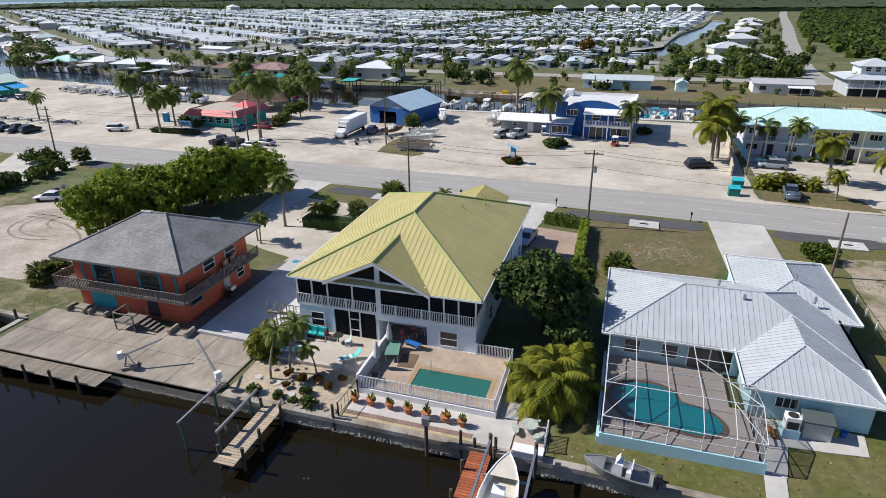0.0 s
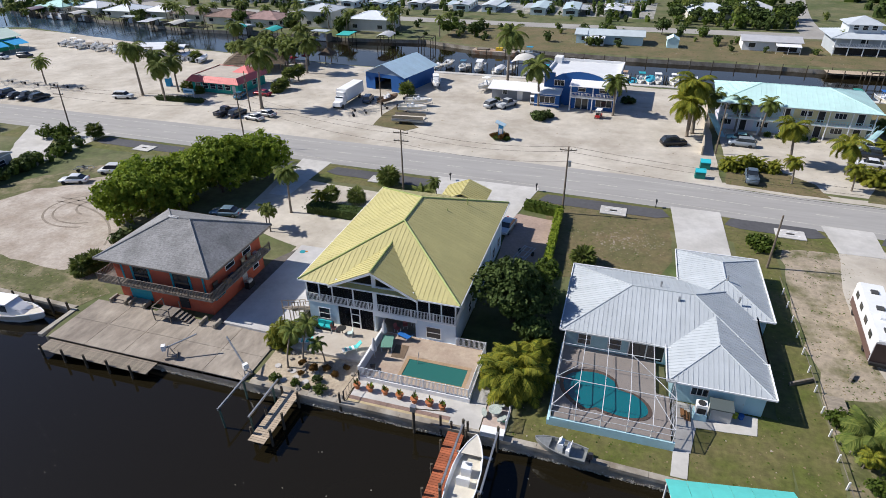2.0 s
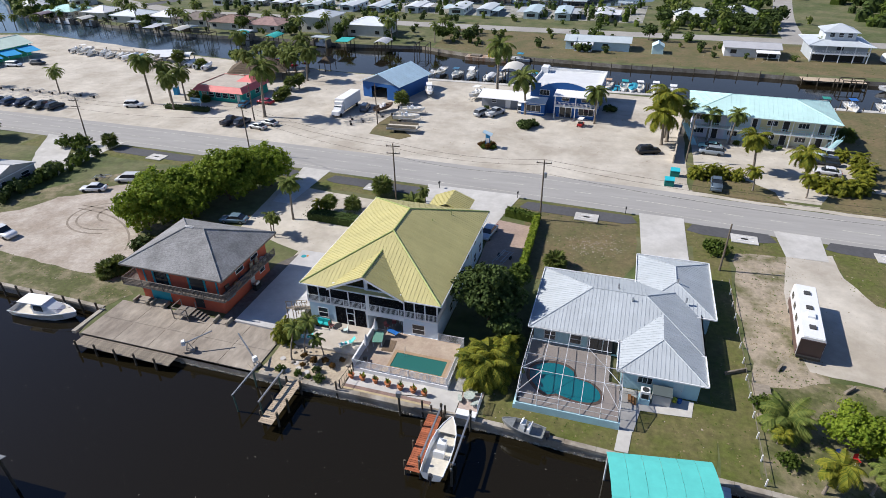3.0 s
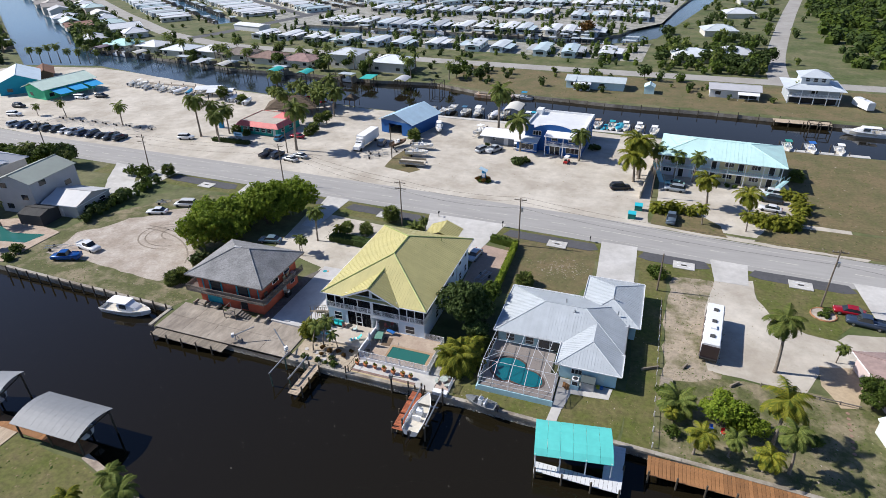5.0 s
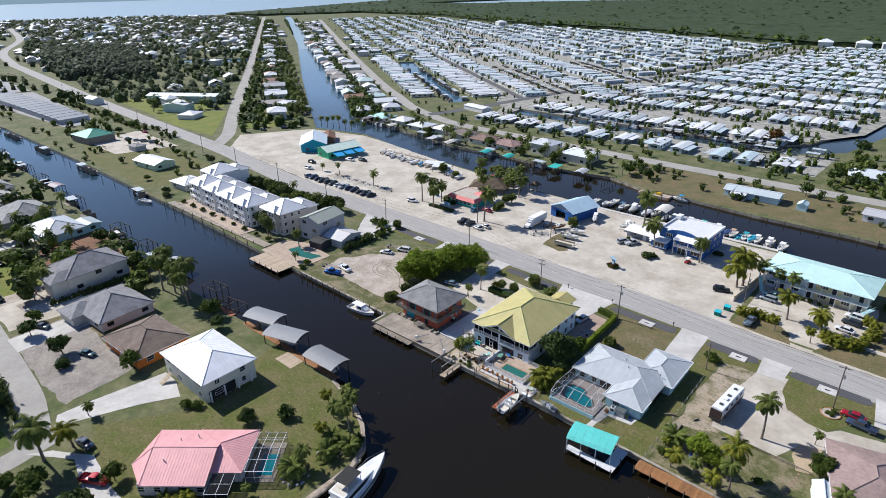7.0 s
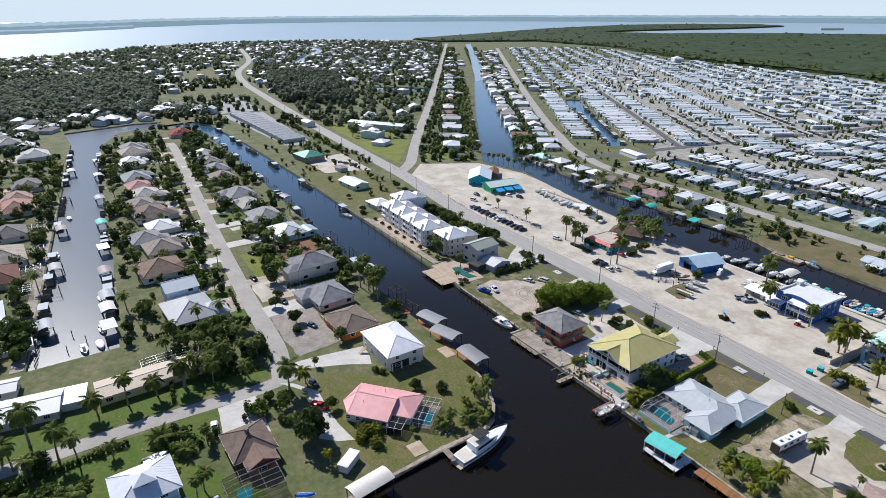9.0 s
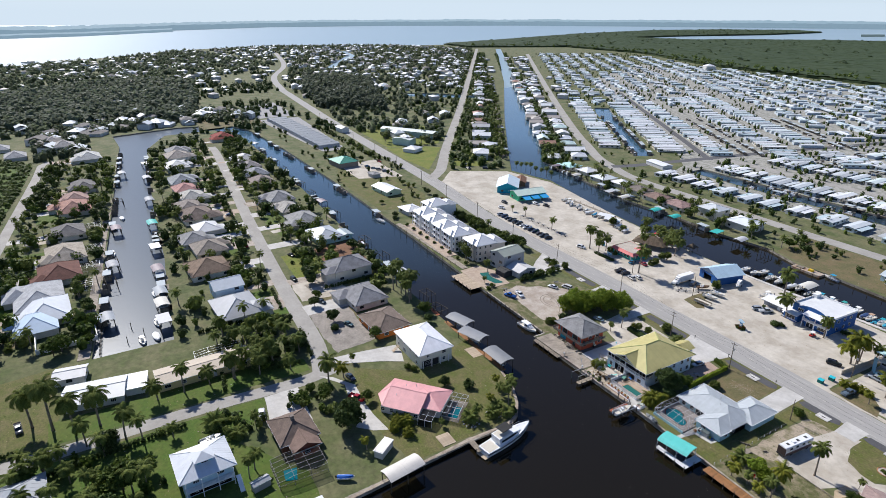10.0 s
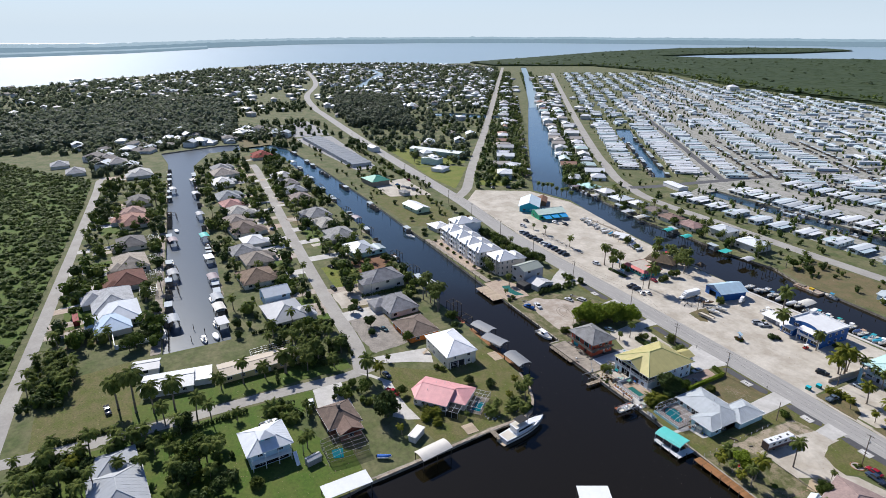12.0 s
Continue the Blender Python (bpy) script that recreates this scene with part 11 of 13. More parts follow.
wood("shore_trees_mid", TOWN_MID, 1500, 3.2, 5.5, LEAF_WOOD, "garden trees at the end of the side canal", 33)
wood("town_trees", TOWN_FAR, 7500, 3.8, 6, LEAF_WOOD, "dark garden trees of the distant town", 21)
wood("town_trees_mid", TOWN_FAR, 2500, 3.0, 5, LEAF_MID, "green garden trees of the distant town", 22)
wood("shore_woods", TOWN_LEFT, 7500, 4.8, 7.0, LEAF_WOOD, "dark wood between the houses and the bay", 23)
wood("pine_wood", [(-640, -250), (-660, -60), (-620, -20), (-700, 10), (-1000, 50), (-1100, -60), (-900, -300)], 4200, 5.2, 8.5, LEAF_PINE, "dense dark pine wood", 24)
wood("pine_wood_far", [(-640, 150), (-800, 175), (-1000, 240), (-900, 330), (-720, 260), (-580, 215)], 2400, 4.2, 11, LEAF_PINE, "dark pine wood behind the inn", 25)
MANG_LEFT = [(-475, -153), (-440, -152), (-306, -160), (-199, -166.5), (-135, -171), (-105, -176), (-105, -330), (-300, -420), (-560, -380), (-590, -230), (-520, -190)]
sheet("ground_thicket", MANG_LEFT, 0.0, 0.3, LUSH, "green undergrowth of the mangrove thicket", "ground", 1.0, 6)
wood("mangrove_left", MANG_LEFT, 7500, 2.2, 1.7, MANGROVE, "low green mangrove thicket", 26, roads=1.5)
wood("mangrove_left_bright", MANG_LEFT, 2200, 1.9, 2.0, LEAF_MID, "brighter bushes in the mangrove thicket", 27, roads=1.5)
MANG_FAR = [(-1640, 1000), (-1480, 1290), (-1133, 1262), (-765, 1080), (-547, 1035), (-400, 1010), (-150, 900), (120, 935), (1000, 1000), (1400, 1400), (1400, 3000), (-400, 3000), (-1130, 2480), (-1392, 2255), (-1578, 1995), (-1860, 1960), (-1849, 2327), (-1738, 2789), (-1760, 3300), (-2020, 3450), (-2330, 3170), (-2420, 2780), (-2270, 2050), (-2000, 1460), (-1830, 1020)]
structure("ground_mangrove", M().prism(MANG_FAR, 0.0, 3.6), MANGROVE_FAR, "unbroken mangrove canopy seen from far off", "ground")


def canopy(name, poly, cell, z, bump, material, label, seed):
    """One closed canopy of low trees: a sheet of small uneven crowns."""
    r, m, at = random.Random(seed), M(), {}
    xs, ys = [p[0] for p in poly], [p[1] for p in poly]

    def crown(i, j):
        if (i, j) not in at:
            x, y = i * cell + r.uniform(-0.3, 0.3) * cell, j * cell + r.uniform(-0.3, 0.3) * cell
            at[i, j] = len(m.v)
            m.v.append((x, y, z + bump * (r.uniform(-1, 1) + 1.2 * noise.noise(Vector((x * 0.012, y * 0.012, seed))))))
        return at[i, j]
    for i in range(int(min(xs) / cell), int(max(xs) / cell)):
        for j in range(int(min(ys) / cell), int(max(ys) / cell)):
            if inside((i + 0.5) * cell, (j + 0.5) * cell, poly):
                m.f.append((crown(i, j), crown(i + 1, j), crown(i + 1, j + 1), crown(i, j + 1)))
    return tagged(part(name, m, material), label, "trees", kind="stuff")


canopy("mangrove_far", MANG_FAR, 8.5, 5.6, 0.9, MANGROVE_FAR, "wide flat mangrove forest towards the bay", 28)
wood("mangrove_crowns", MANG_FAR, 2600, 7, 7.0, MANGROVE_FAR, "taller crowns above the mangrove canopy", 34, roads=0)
wood("mangrove_edge", [(-1640, 1000), (-1480, 1290), (-1133, 1262), (-765, 1080), (-547, 1035), (-400, 1010), (-150, 900), (120, 935), (120, 980), (-150, 950), (-400, 1060), (-765, 1140), (-1133, 1330), (-1480, 1360), (-1700, 1040)], 2600, 5, 9, LEAF_MID, "tall trees at the mangrove edge", 29, roads=0)
RIGHT_WOOD = [(92, 262), (150, 255), (400, 250), (400, 850), (190, 850), (122, 560), (96, 400)]
wood("right_woods", RIGHT_WOOD, 3200, 3.4, 4.8, LEAF_MID, "green scrub wood beside the straight street", 30, sprays=26)
wood("right_woods_dark", RIGHT_WOOD, 1900, 3.4, 5.4, LEAF_DARK, "dark trees in the scrub wood", 31, sprays=26)
# far islands and the opposite shore
def far_shore(name, pts, depth, h, material, label, seed):
    r, m = random.Random(seed), M()
    fine = []
    for (ax, ay), (bx, by) in zip(pts, pts[1:]):
        n = max(1, int(math.hypot(bx - ax, by - ay) / 18))
        fine += [(ax + (bx - ax) * i / n, ay + (by - ay) * i / n) for i in range(n)]
    n = len(fine)
    for k, (d, z) in enumerate(((0, -1.2), (0.02, 0.7), (0.35, 1.0), (1.0, 0.9))):
        for i, (x, y) in enumerate(fine):
            L = math.hypot(x, y)
            e = noise.noise(Vector((i * 0.11, k * 3.0, seed)))
            m.v.append((x + x / L * (depth * d + e * 14), y + y / L * (depth * d + e * 14), z if k == 0 else h * z * (1 + 0.16 * noise.noise(Vector((i * 0.35, k * 2.0, seed))) + 0.1 * noise.noise(Vector((i * 0.05, 9, seed))))))
    for k in range(3):
        for i in range(n - 1):
            m.f.append((k * n + i, k * n + i + 1, (k + 1) * n + i + 1, (k + 1) * n + i))
    return structure(name, m, material, label, "backdrop")


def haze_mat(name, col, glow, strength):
    """Far land with air haze put into its colour: cool base, pale bluish emission."""
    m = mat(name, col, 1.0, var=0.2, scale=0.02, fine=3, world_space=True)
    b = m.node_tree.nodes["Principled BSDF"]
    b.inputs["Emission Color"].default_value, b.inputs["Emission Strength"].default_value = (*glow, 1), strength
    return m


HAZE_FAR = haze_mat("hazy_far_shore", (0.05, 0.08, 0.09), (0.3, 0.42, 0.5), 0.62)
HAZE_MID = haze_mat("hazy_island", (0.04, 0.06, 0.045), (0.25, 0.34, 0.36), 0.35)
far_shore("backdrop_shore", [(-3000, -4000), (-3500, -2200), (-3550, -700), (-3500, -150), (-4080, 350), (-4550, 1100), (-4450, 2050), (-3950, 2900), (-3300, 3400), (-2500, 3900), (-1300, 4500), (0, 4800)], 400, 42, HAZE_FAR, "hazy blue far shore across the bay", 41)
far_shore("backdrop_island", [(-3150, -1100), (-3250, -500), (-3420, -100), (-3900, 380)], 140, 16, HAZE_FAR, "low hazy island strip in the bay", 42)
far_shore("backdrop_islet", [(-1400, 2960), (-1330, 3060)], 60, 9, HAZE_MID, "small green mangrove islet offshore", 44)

# ---- point across the canal and the near streets ----
ob = house(-67.0, -10.6, 19.1, 12.8, 0, 5.5, 2.9, 0, (0.68, 0.67, 0.56), metal_roof((0.78, 0.79, 0.81)), "cream two-storey house with a white metal hip roof", panels=1.1)
# Thin dark sheet on the closed wall paints the porch shade.
part("open_porch", M().box(9.55, 9.6, -5.5, 1.0, 0.1, 2.7), DARK, ob, "dark panel standing in for ground floor shade")
for i in range(4):
    part("column", M().box(9.9, 10.2, -5.5 + 3.4 * i, -5.2 + 3.4 * i, 0, 2.8), WHITE, ob)
steps(ob, -5.5, -9.9, 9, 0.19, 0.3, 1.6, 90, WOOD_PALE)


def pink_house():
    ob = thing("house", -41.9, -29.2, 0, 40, "low pale house with a pink metal hip roof and screened pool", "house")
    pm = metal_roof((0.7, 0.36, 0.36))
    zr, rl, rr = 5.3, (-6.2, 0.2), (6.3, 0.2)
    main = [[(-5.9, -7.2, 2.95), (6.3, -7.2, 2.95), (*rr, zr), (*rl, zr)], [(6.3, 7.6, 2.95), (-8.3, 7.6, 2.95), (*rl, zr), (*rr, zr)], [(-8.3, 7.6, 2.95), (-9.8, -2.0, 2.95), (*rl, zr)], [(-9.8, -2.0, 2.95), (-5.9, -7.2, 2.95), (*rl, zr)]]
    wing = shift(roof_faces("hip", 12.0, 11.6, 2.93, 1.84), 6.0, 1.9)
    for f in (main, wing):
        add_panels(ob, f, 0.6, pm, rib=0.03)
        part("ridge_cap", ridge_caps(f, 0.08), pm, ob)
    for cx, cy, w, d in ((-0.4, 0.2, 12.4, 13.6), (6.0, 1.9, 10.8, 10.4)):
        s = wall_shell(w, d, 0, 2.94)
        part("wall", M().add([(p[0] + cx, p[1] + cy, p[2]) for p in s.v], s.f), paint((0.62, 0.6, 0.58)), ob)
    part("gable", M().prism([(-7.0, 2.9), (7.4, 2.9), (0.2, 5.2)], 5.7, 5.8), paint((0.62, 0.6, 0.58)), ob).matrix_local = Matrix(((0, 0, 1, 0), (1, 0, 0, 0), (0, 1, 0, 0), (0, 0, 0, 1)))
    for px in (-6, -3, 2, 5):
        window(ob, px, -6.6, 1.0, 1.2, 1.1, "s")
    part("garage_door", M().box(-6.65, -6.6, -5, 0.5, 0.1, 2.4), WHITE, ob)
    for px, py in ((-2, 3), (1, 4.2), (-3, -2.5)):
        part("roof_vent", M().tube([(px, py, 4.0), (px, py, 5.0)], 0.12, 6), STEEL, ob)
    c = thing("pool_cage", -34.9, -18.6, 0, 40, "dark-framed screened pool enclosure", "pool cage")
    dk = paint((0.6, 0.62, 0.63), 0.5)
    for x0 in (0, 1.8, 3.6, 5.4):
        part("rafter", M().tube([(x0, -7, 0), (x0, -7, 2.7), (x0, -1.5, 3.3), (x0, 3.5, 2.8), (x0, 3.5, 0)], 0.05, 4), dk, c)
    for y0, z in ((-7, 2.7), (-4.2, 3.0), (-1.5, 3.3), (1, 3.05), (3.5, 2.8), (-7, 1.3), (3.5, 1.3)):
        part("purlin", M().tube([(0, y0, z), (5.4, y0, z)], 0.05, 4), dk, c)
    for a, b in ((0, 1.8), (1.8, 3.6), (3.6, 5.4)):
        part("screen", M().add([(a, -7, 0), (b, -7, 0), (b, -7, 2.7), (a, -7, 2.7), (a, -1.5, 3.3), (b, -1.5, 3.3), (b, 3.5, 2.8), (a, 3.5, 2.8)], [(0, 1, 2, 3), (3, 2, 5, 4), (4, 5, 6, 7)]), SCREEN, c)
    part("screen", M().add([(5.4, -7, 0), (5.4, 3.5, 0), (5.4, 3.5, 2.8), (5.4, -1.5, 3.3), (5.4, -7, 2.7)], [(0, 1, 2, 3, 4)]), SCREEN, c)
    notch = thing("pool_cage", -34.3, -28.2, 0, 40, "small dark screened porch with white frame", "pool cage")
    for x0 in (0, 2.2, 4.4):
        part("rafter", M().tube([(x0, -4.4, 0), (x0, -4.4, 2.4), (x0, 0, 2.8)], 0.05, 4), dk, notch)
        if x0 < 4:
            part("screen", M().add([(x0, -4.4, 0), (x0 + 2.2, -4.4, 0), (x0 + 2.2, -4.4, 2.4), (x0, -4.4, 2.4), (x0, 0, 2.8), (x0 + 2.2, 0, 2.8)], [(0, 1, 2, 3), (3, 2, 5, 4)]), SCREEN_DARK, notch)
    for y0, z in ((-4.4, 2.4), (-2.2, 2.6)):
        part("purlin", M().tube([(0, y0, z), (4.4, y0, z)], 0.05, 4), dk, notch)
    sheet("terrace_pink", [(-37.3, -16.1), (-33.1, -12.6), (-26.3, -20.6), (-30.6, -24.2)], 0.0, 0.1, CONC_OLD, "grey pool deck under the screen", "terrace")
    sheet("water_pool_small", [(-33.9, -17.6), (-31.6, -15.7), (-28.1, -19.8), (-30.5, -21.8)], 0.1, 0.13, POOL2, "small blue pool inside the screen", "water")


pink_house()
town_house(-91.5, -15, 17, 13.5, 3, (0.2, 0.155, 0.125), "orange house with a brown shingle roof", wall=(0.55, 0.17, 0.03), rise=2.9)
house(-93.5, -82, 30, 9.5, 92, 3.0, 0.7, 0, (0.6, 0.5, 0.25), mat("flat_cream_roof", (0.52, 0.45, 0.36), 0.8, var=0.08, scale=0.5), "long low yellow building with a cream roof", kind="gable_x", over=0.5)
screen_cage(None, -104, -99, -84, -68, 2.8, 3.2, nx=3, label="white screened pool enclosure beside the long building")
house(-95.6, -115, 17, 11.5, 82, 2.8, 1.3, 0, (0.55, 0.55, 0.53), metal_roof((0.5, 0.52, 0.53)), "low grey-roofed house behind the palms", kind="gable_x")
house(-95.5, -103, 6, 9, 82, 2.7, 0.2, 0, (0.66, 0.66, 0.65), metal_roof((0.76, 0.77, 0.78)), "flat white carport beside the house", kind="flat", windows=False, over=0.3)
house(-111.5, -122, 9, 7, 82, 2.7, 1.0, 0, (0.62, 0.62, 0.6), metal_roof((0.5, 0.51, 0.52)), "small garage with a white roof", kind="gable_x")
# white house with a dormer by the side street
ob = house(-41.6, -90.5, 11.2, 12.2, 3, 5.7, 3.0, 0, (0.45, 0.6, 0.68), metal_roof((0.62, 0.65, 0.68)), "pale blue raised cottage with a silver hip roof and dormer", over=1.1, panels=1.0)
part("dormer", M().box(-0.6, 3.2, -1.9, 1.9, 6.6, 8.3), paint((0.2, 0.5, 0.62)), ob)
dr = M()
for f in roof_faces("hip", 5.2, 5.2, 8.3, 1.3):
    dr.slab([(p[0] + 1.4, p[1], p[2]) for p in f], 0.1)
part("dormer_roof", dr, metal_roof((0.62, 0.65, 0.68)), ob), window(ob, 3.2, 0, 7.1, 1.6, 0.9, "e")
part("porch_screen", M().box(5.62, 5.66, -5.0, 5.4, 0.3, 2.6), SCREEN_DARK, ob)
part("porch_deck", M().box(5.6, 7.4, -6.0, 6.2, 2.75, 2.95), TRIM, ob)
railing(ob, [(7.3, -5.9), (7.3, 6.1)], 2.95, 0.95, TRIM, 0.3, 0.03, 2.4)
for py in (-5.8, -1.9, 2.1, 6.0):
    part("column", M().box(7.1, 7.3, py - 0.1, py + 0.1, 0, 5.6), TRIM, ob)
part("stair_flight", M().slab([(7.5, 6.3, 2.9), (7.5, 7.5, 2.9), (11.0, 7.5, 0.1), (11.0, 6.3, 0.1)], 0.2), TRIM, ob, "white outside stair")
# brown house with a screened pool
brown_ob = town_house(-45.6, -65.2, 12.6, 10.6, 2, (0.17, 0.125, 0.1), "dark red-brown house with a brown shingle roof", wall=(0.16, 0.06, 0.04), rise=3.0, h=3.2, kind="hip")
part("chimney", M().box(-0.6, 0.4, -0.5, 0.5, 4.6, 7.2), mat("chimney_stone", (0.2, 0.17, 0.15), 0.9, var=0.25, scale=3), brown_ob, "stone chimney stack")
town_house(-38.6, -64.4, 6.4, 7.2, 2, (0.22, 0.15, 0.12), "gabled wing with a brown shingle roof", wall=(0.2, 0.06, 0.04), rise=2.0, h=3.0, kind="gable_x")
screen_cage(None, -36, -26.4, -74.6, -61.5, 2.6, 3.2, nx=5, label="dark screened pool enclosure by the canal", frame_mat=paint((0.25, 0.24, 0.23)))
house(-30.2, -78.6, 2.2, 4.6, 12, 2.2, 0.5, 0, (0.3, 0.3, 0.3), metal_roof((0.36, 0.37, 0.38)), "small grey garden shed on the lawn", kind="gable_y", windows=False, over=0.15)
sheet("water_pool_brown", [(-33, -72), (-29, -72.5), (-28, -69.5), (-32.5, -68.5)], 0.02, 0.09, POOL2, "turquoise pool under a dark screen", "water", 0.2, 1.0)
house(-26.2, -45.2, 2.6, 6.0, 35, 2.4, 0.3, 0, (0.6, 0.58, 0.54), metal_roof((0.7, 0.68, 0.64)), "small pale garden shed with a flat roof", kind="flat", windows=False, over=0.2)
house(-40, -132, 20, 14, 6, 3.2, 3.6, 0, (0.42, 0.42, 0.42), metal_roof((0.38, 0.4, 0.42)), "large house with a grey metal hip roof", panels=1.6)
house(-54, -133, 12, 12, 6, 3.0, 3.0, 0, (0.42, 0.42, 0.42), metal_roof((0.38, 0.4, 0.42)), "side wing with a grey metal hip roof", panels=1.6)
house(-152, -63, 11, 12, 4, 5.2, 2.6, 0, (0.46, 0.6, 0.72), metal_roof((0.5, 0.54, 0.58)), "two-storey pale blue house with a grey roof", kind="gable_y")
# boat canopies along the point
for x, y, t, col, lab, rf in ((-76.4, 11.0, 14, (0.24, 0.25, 0.265), "boat lift with a curved grey canopy over the water", "curved"), (-64.4, 9.4, 17, (0.24, 0.25, 0.265), "boat lift with a curved grey canopy over the water", "curved"), (-47.6, 9.2, 2, (0.2, 0.21, 0.22), "boat lift with a curved dark grey canopy", "curved")):
    boat_lift(x, y, t, 5.0, 10.2, rf, col, lab, h=3.0)
    boat(x, y, 0.2, t + 180, 7, 2.3, "none", label="white boat hanging under the canopy")
rim = [p for p in CANAL_A if -43 < p[0] < -10 and -90 < p[1] < 8 and p[0] < -12]
rim = [(a[0] + (b[0] - a[0]) * k / 4 - 0.2, a[1] + (b[1] - a[1]) * k / 4 - 0.2) for a, b in zip(rim, rim[1:]) for k in range(4)]
structure("seawall_cap", M().prism(ribbon(rim, 0.9), -0.2, 0.17), mat("seawall_cap", (0.4, 0.34, 0.27), 0.9, var=0.2, scale=1.2, fine=5, world_space=True, col2=(0.24, 0.19, 0.15)), "tan concrete cap of the curved seawall round the point", "seawall")
plank_dock("timber_walk", -82, -42, 6.9, 8.7, 0.12, WOOD_NEW, "red-brown timber walkway along the seawall", "x", 0.6, ())
plank_dock("timber_deck", -60.5, -54, 3.0, 7.0, 0.1, WOOD_PALE, "square tan timber deck at the seawall", "x", 0.4, ())
lift = boat_lift(-93, 10.2, 10, 4.5, 8, "none", label="red-brown boat lift with bare beams", h=1.3)
plank_dock("timber_deck", -98, -88, 7.0, 8.6, 0.1, REDWOOD, "red timber deck beside the lift", "x", 0.5, ())
boat_lift(-15.0, -44.6, 98, 4.4, 10.5, "curved", (0.6, 0.57, 0.52), "boat lift with a cream curved canopy", h=3.0)
boat_lift(-13.4, -73.5, 92, 5, 13.5, "flat", (0.62, 0.64, 0.66), "boat house with a flat pale roof", h=3.2)
boat_lift(22.4, -12.5, 62, 4.6, 8.5, "flat", (0.72, 0.74, 0.74), "white roofed boat lift at the near bank", h=3.1)
for y0 in range(-66, -8, 3):
    structure("seawall_cap_point", M().box(-18.6 + 0.055 * (-8 - y0) - 0.1, -18.0 + 0.055 * (-8 - y0), y0, y0 + 2.95, -0.3, 0.12), SEAWALL, "pale concrete seawall cap on the point", "seawall")
plank_dock("timber_dock", -19, -12.5, -22.4, -20.6, 0.1, WOOD, "short timber dock on the point", "x", 0.4, [(-13, -22.5), (-13, -20.5)])
# large motor yacht
y = thing("motor_yacht", -13.2, -11.8, WATER_Z - 0.5, 99, "large white motor yacht with a black-topped flybridge", "yacht")
L, B, D = 18.5, 4.7, 2.5
r = hull_rings(L, B, D, 0.9)
h = M().loft(r)
part("hull", h, GEL, y)
part("stripe", M().loft([[(p[0], p[1] * 1.01, D * 0.72 + 0.3 * (p[0] / L + 0.5) ** 2) for p in (q[2], q[3])] + [(p[0], p[1] * 1.01, D * 0.8 + 0.3 * (p[0] / L + 0.5) ** 2) for p in (q[3], q[2])] for q in r[:6]]), paint((0.05, 0.06, 0.08), 0.3), y)
part("saloon", M().loft([[(-4.5, -1.9, D), (-4.5, 1.9, D), (-4.5, 1.7, D + 1.7), (-4.5, -1.7, D + 1.7)], [(1.5, -1.8, D), (1.5, 1.8, D), (0.6, 1.5, D + 1.7), (0.6, -1.5, D + 1.7)], [(5.0, -1.1, D + 0.2), (5.0, 1.1, D + 0.2), (4.6, 0.9, D + 0.6), (4.6, -0.9, D + 0.6)]]), GEL, y)
part("window", M().loft([[(-3.8, -1.88, D + 0.7), (-3.8, 1.88, D + 0.7), (-3.8, 1.79, D + 1.35), (-3.8, -1.79, D + 1.35)], [(0.9, -1.78, D + 0.7), (0.9, 1.78, D + 0.7), (0.8, 1.62, D + 1.35), (0.8, -1.62, D + 1.35)], [(3.2, -1.4, D + 0.65), (3.2, 1.4, D + 0.65), (2.6, 1.2, D + 1.0), (2.6, -1.2, D + 1.0)]]), GLASS, y)
part("flybridge", M().box(-4.8, 0.4, -1.75, 1.75, D + 1.7, D + 2.35), GEL, y), part("flybridge_cockpit", M().box(-4.4, 0.0, -1.5, 1.5, D + 2.3, D + 2.37), CREAM, y)
part("hardtop", M().box(-3.4, 0.6, -1.6, 1.6, D + 3.9, D + 4.0), BLACK, y, "black canvas top")
for sx in (-3.2, 0.4):
    for sy in (-1.4, 1.4):
        part("post", M().tube([(sx, sy, D + 2.3), (sx, sy, D + 3.9)], 0.05, 5), ALU, y)
part("aft_deck", M().box(-8.8, -4.6, -1.9, 1.9, D - 0.05, D + 0.05), CREAM, y), part("swim_platform", M().box(-10.3, -9.1, -1.9, 1.9, 0.7, 0.85), WOOD_PALE, y)
part("bow_rail", M().tube([(2, -1.9, D + 0.9), (6, -1.5, D + 1.2), (9, 0, D + 1.6), (6, 1.5, D + 1.2), (2, 1.9, D + 0.9)], 0.04, 5, False), STEEL, y)
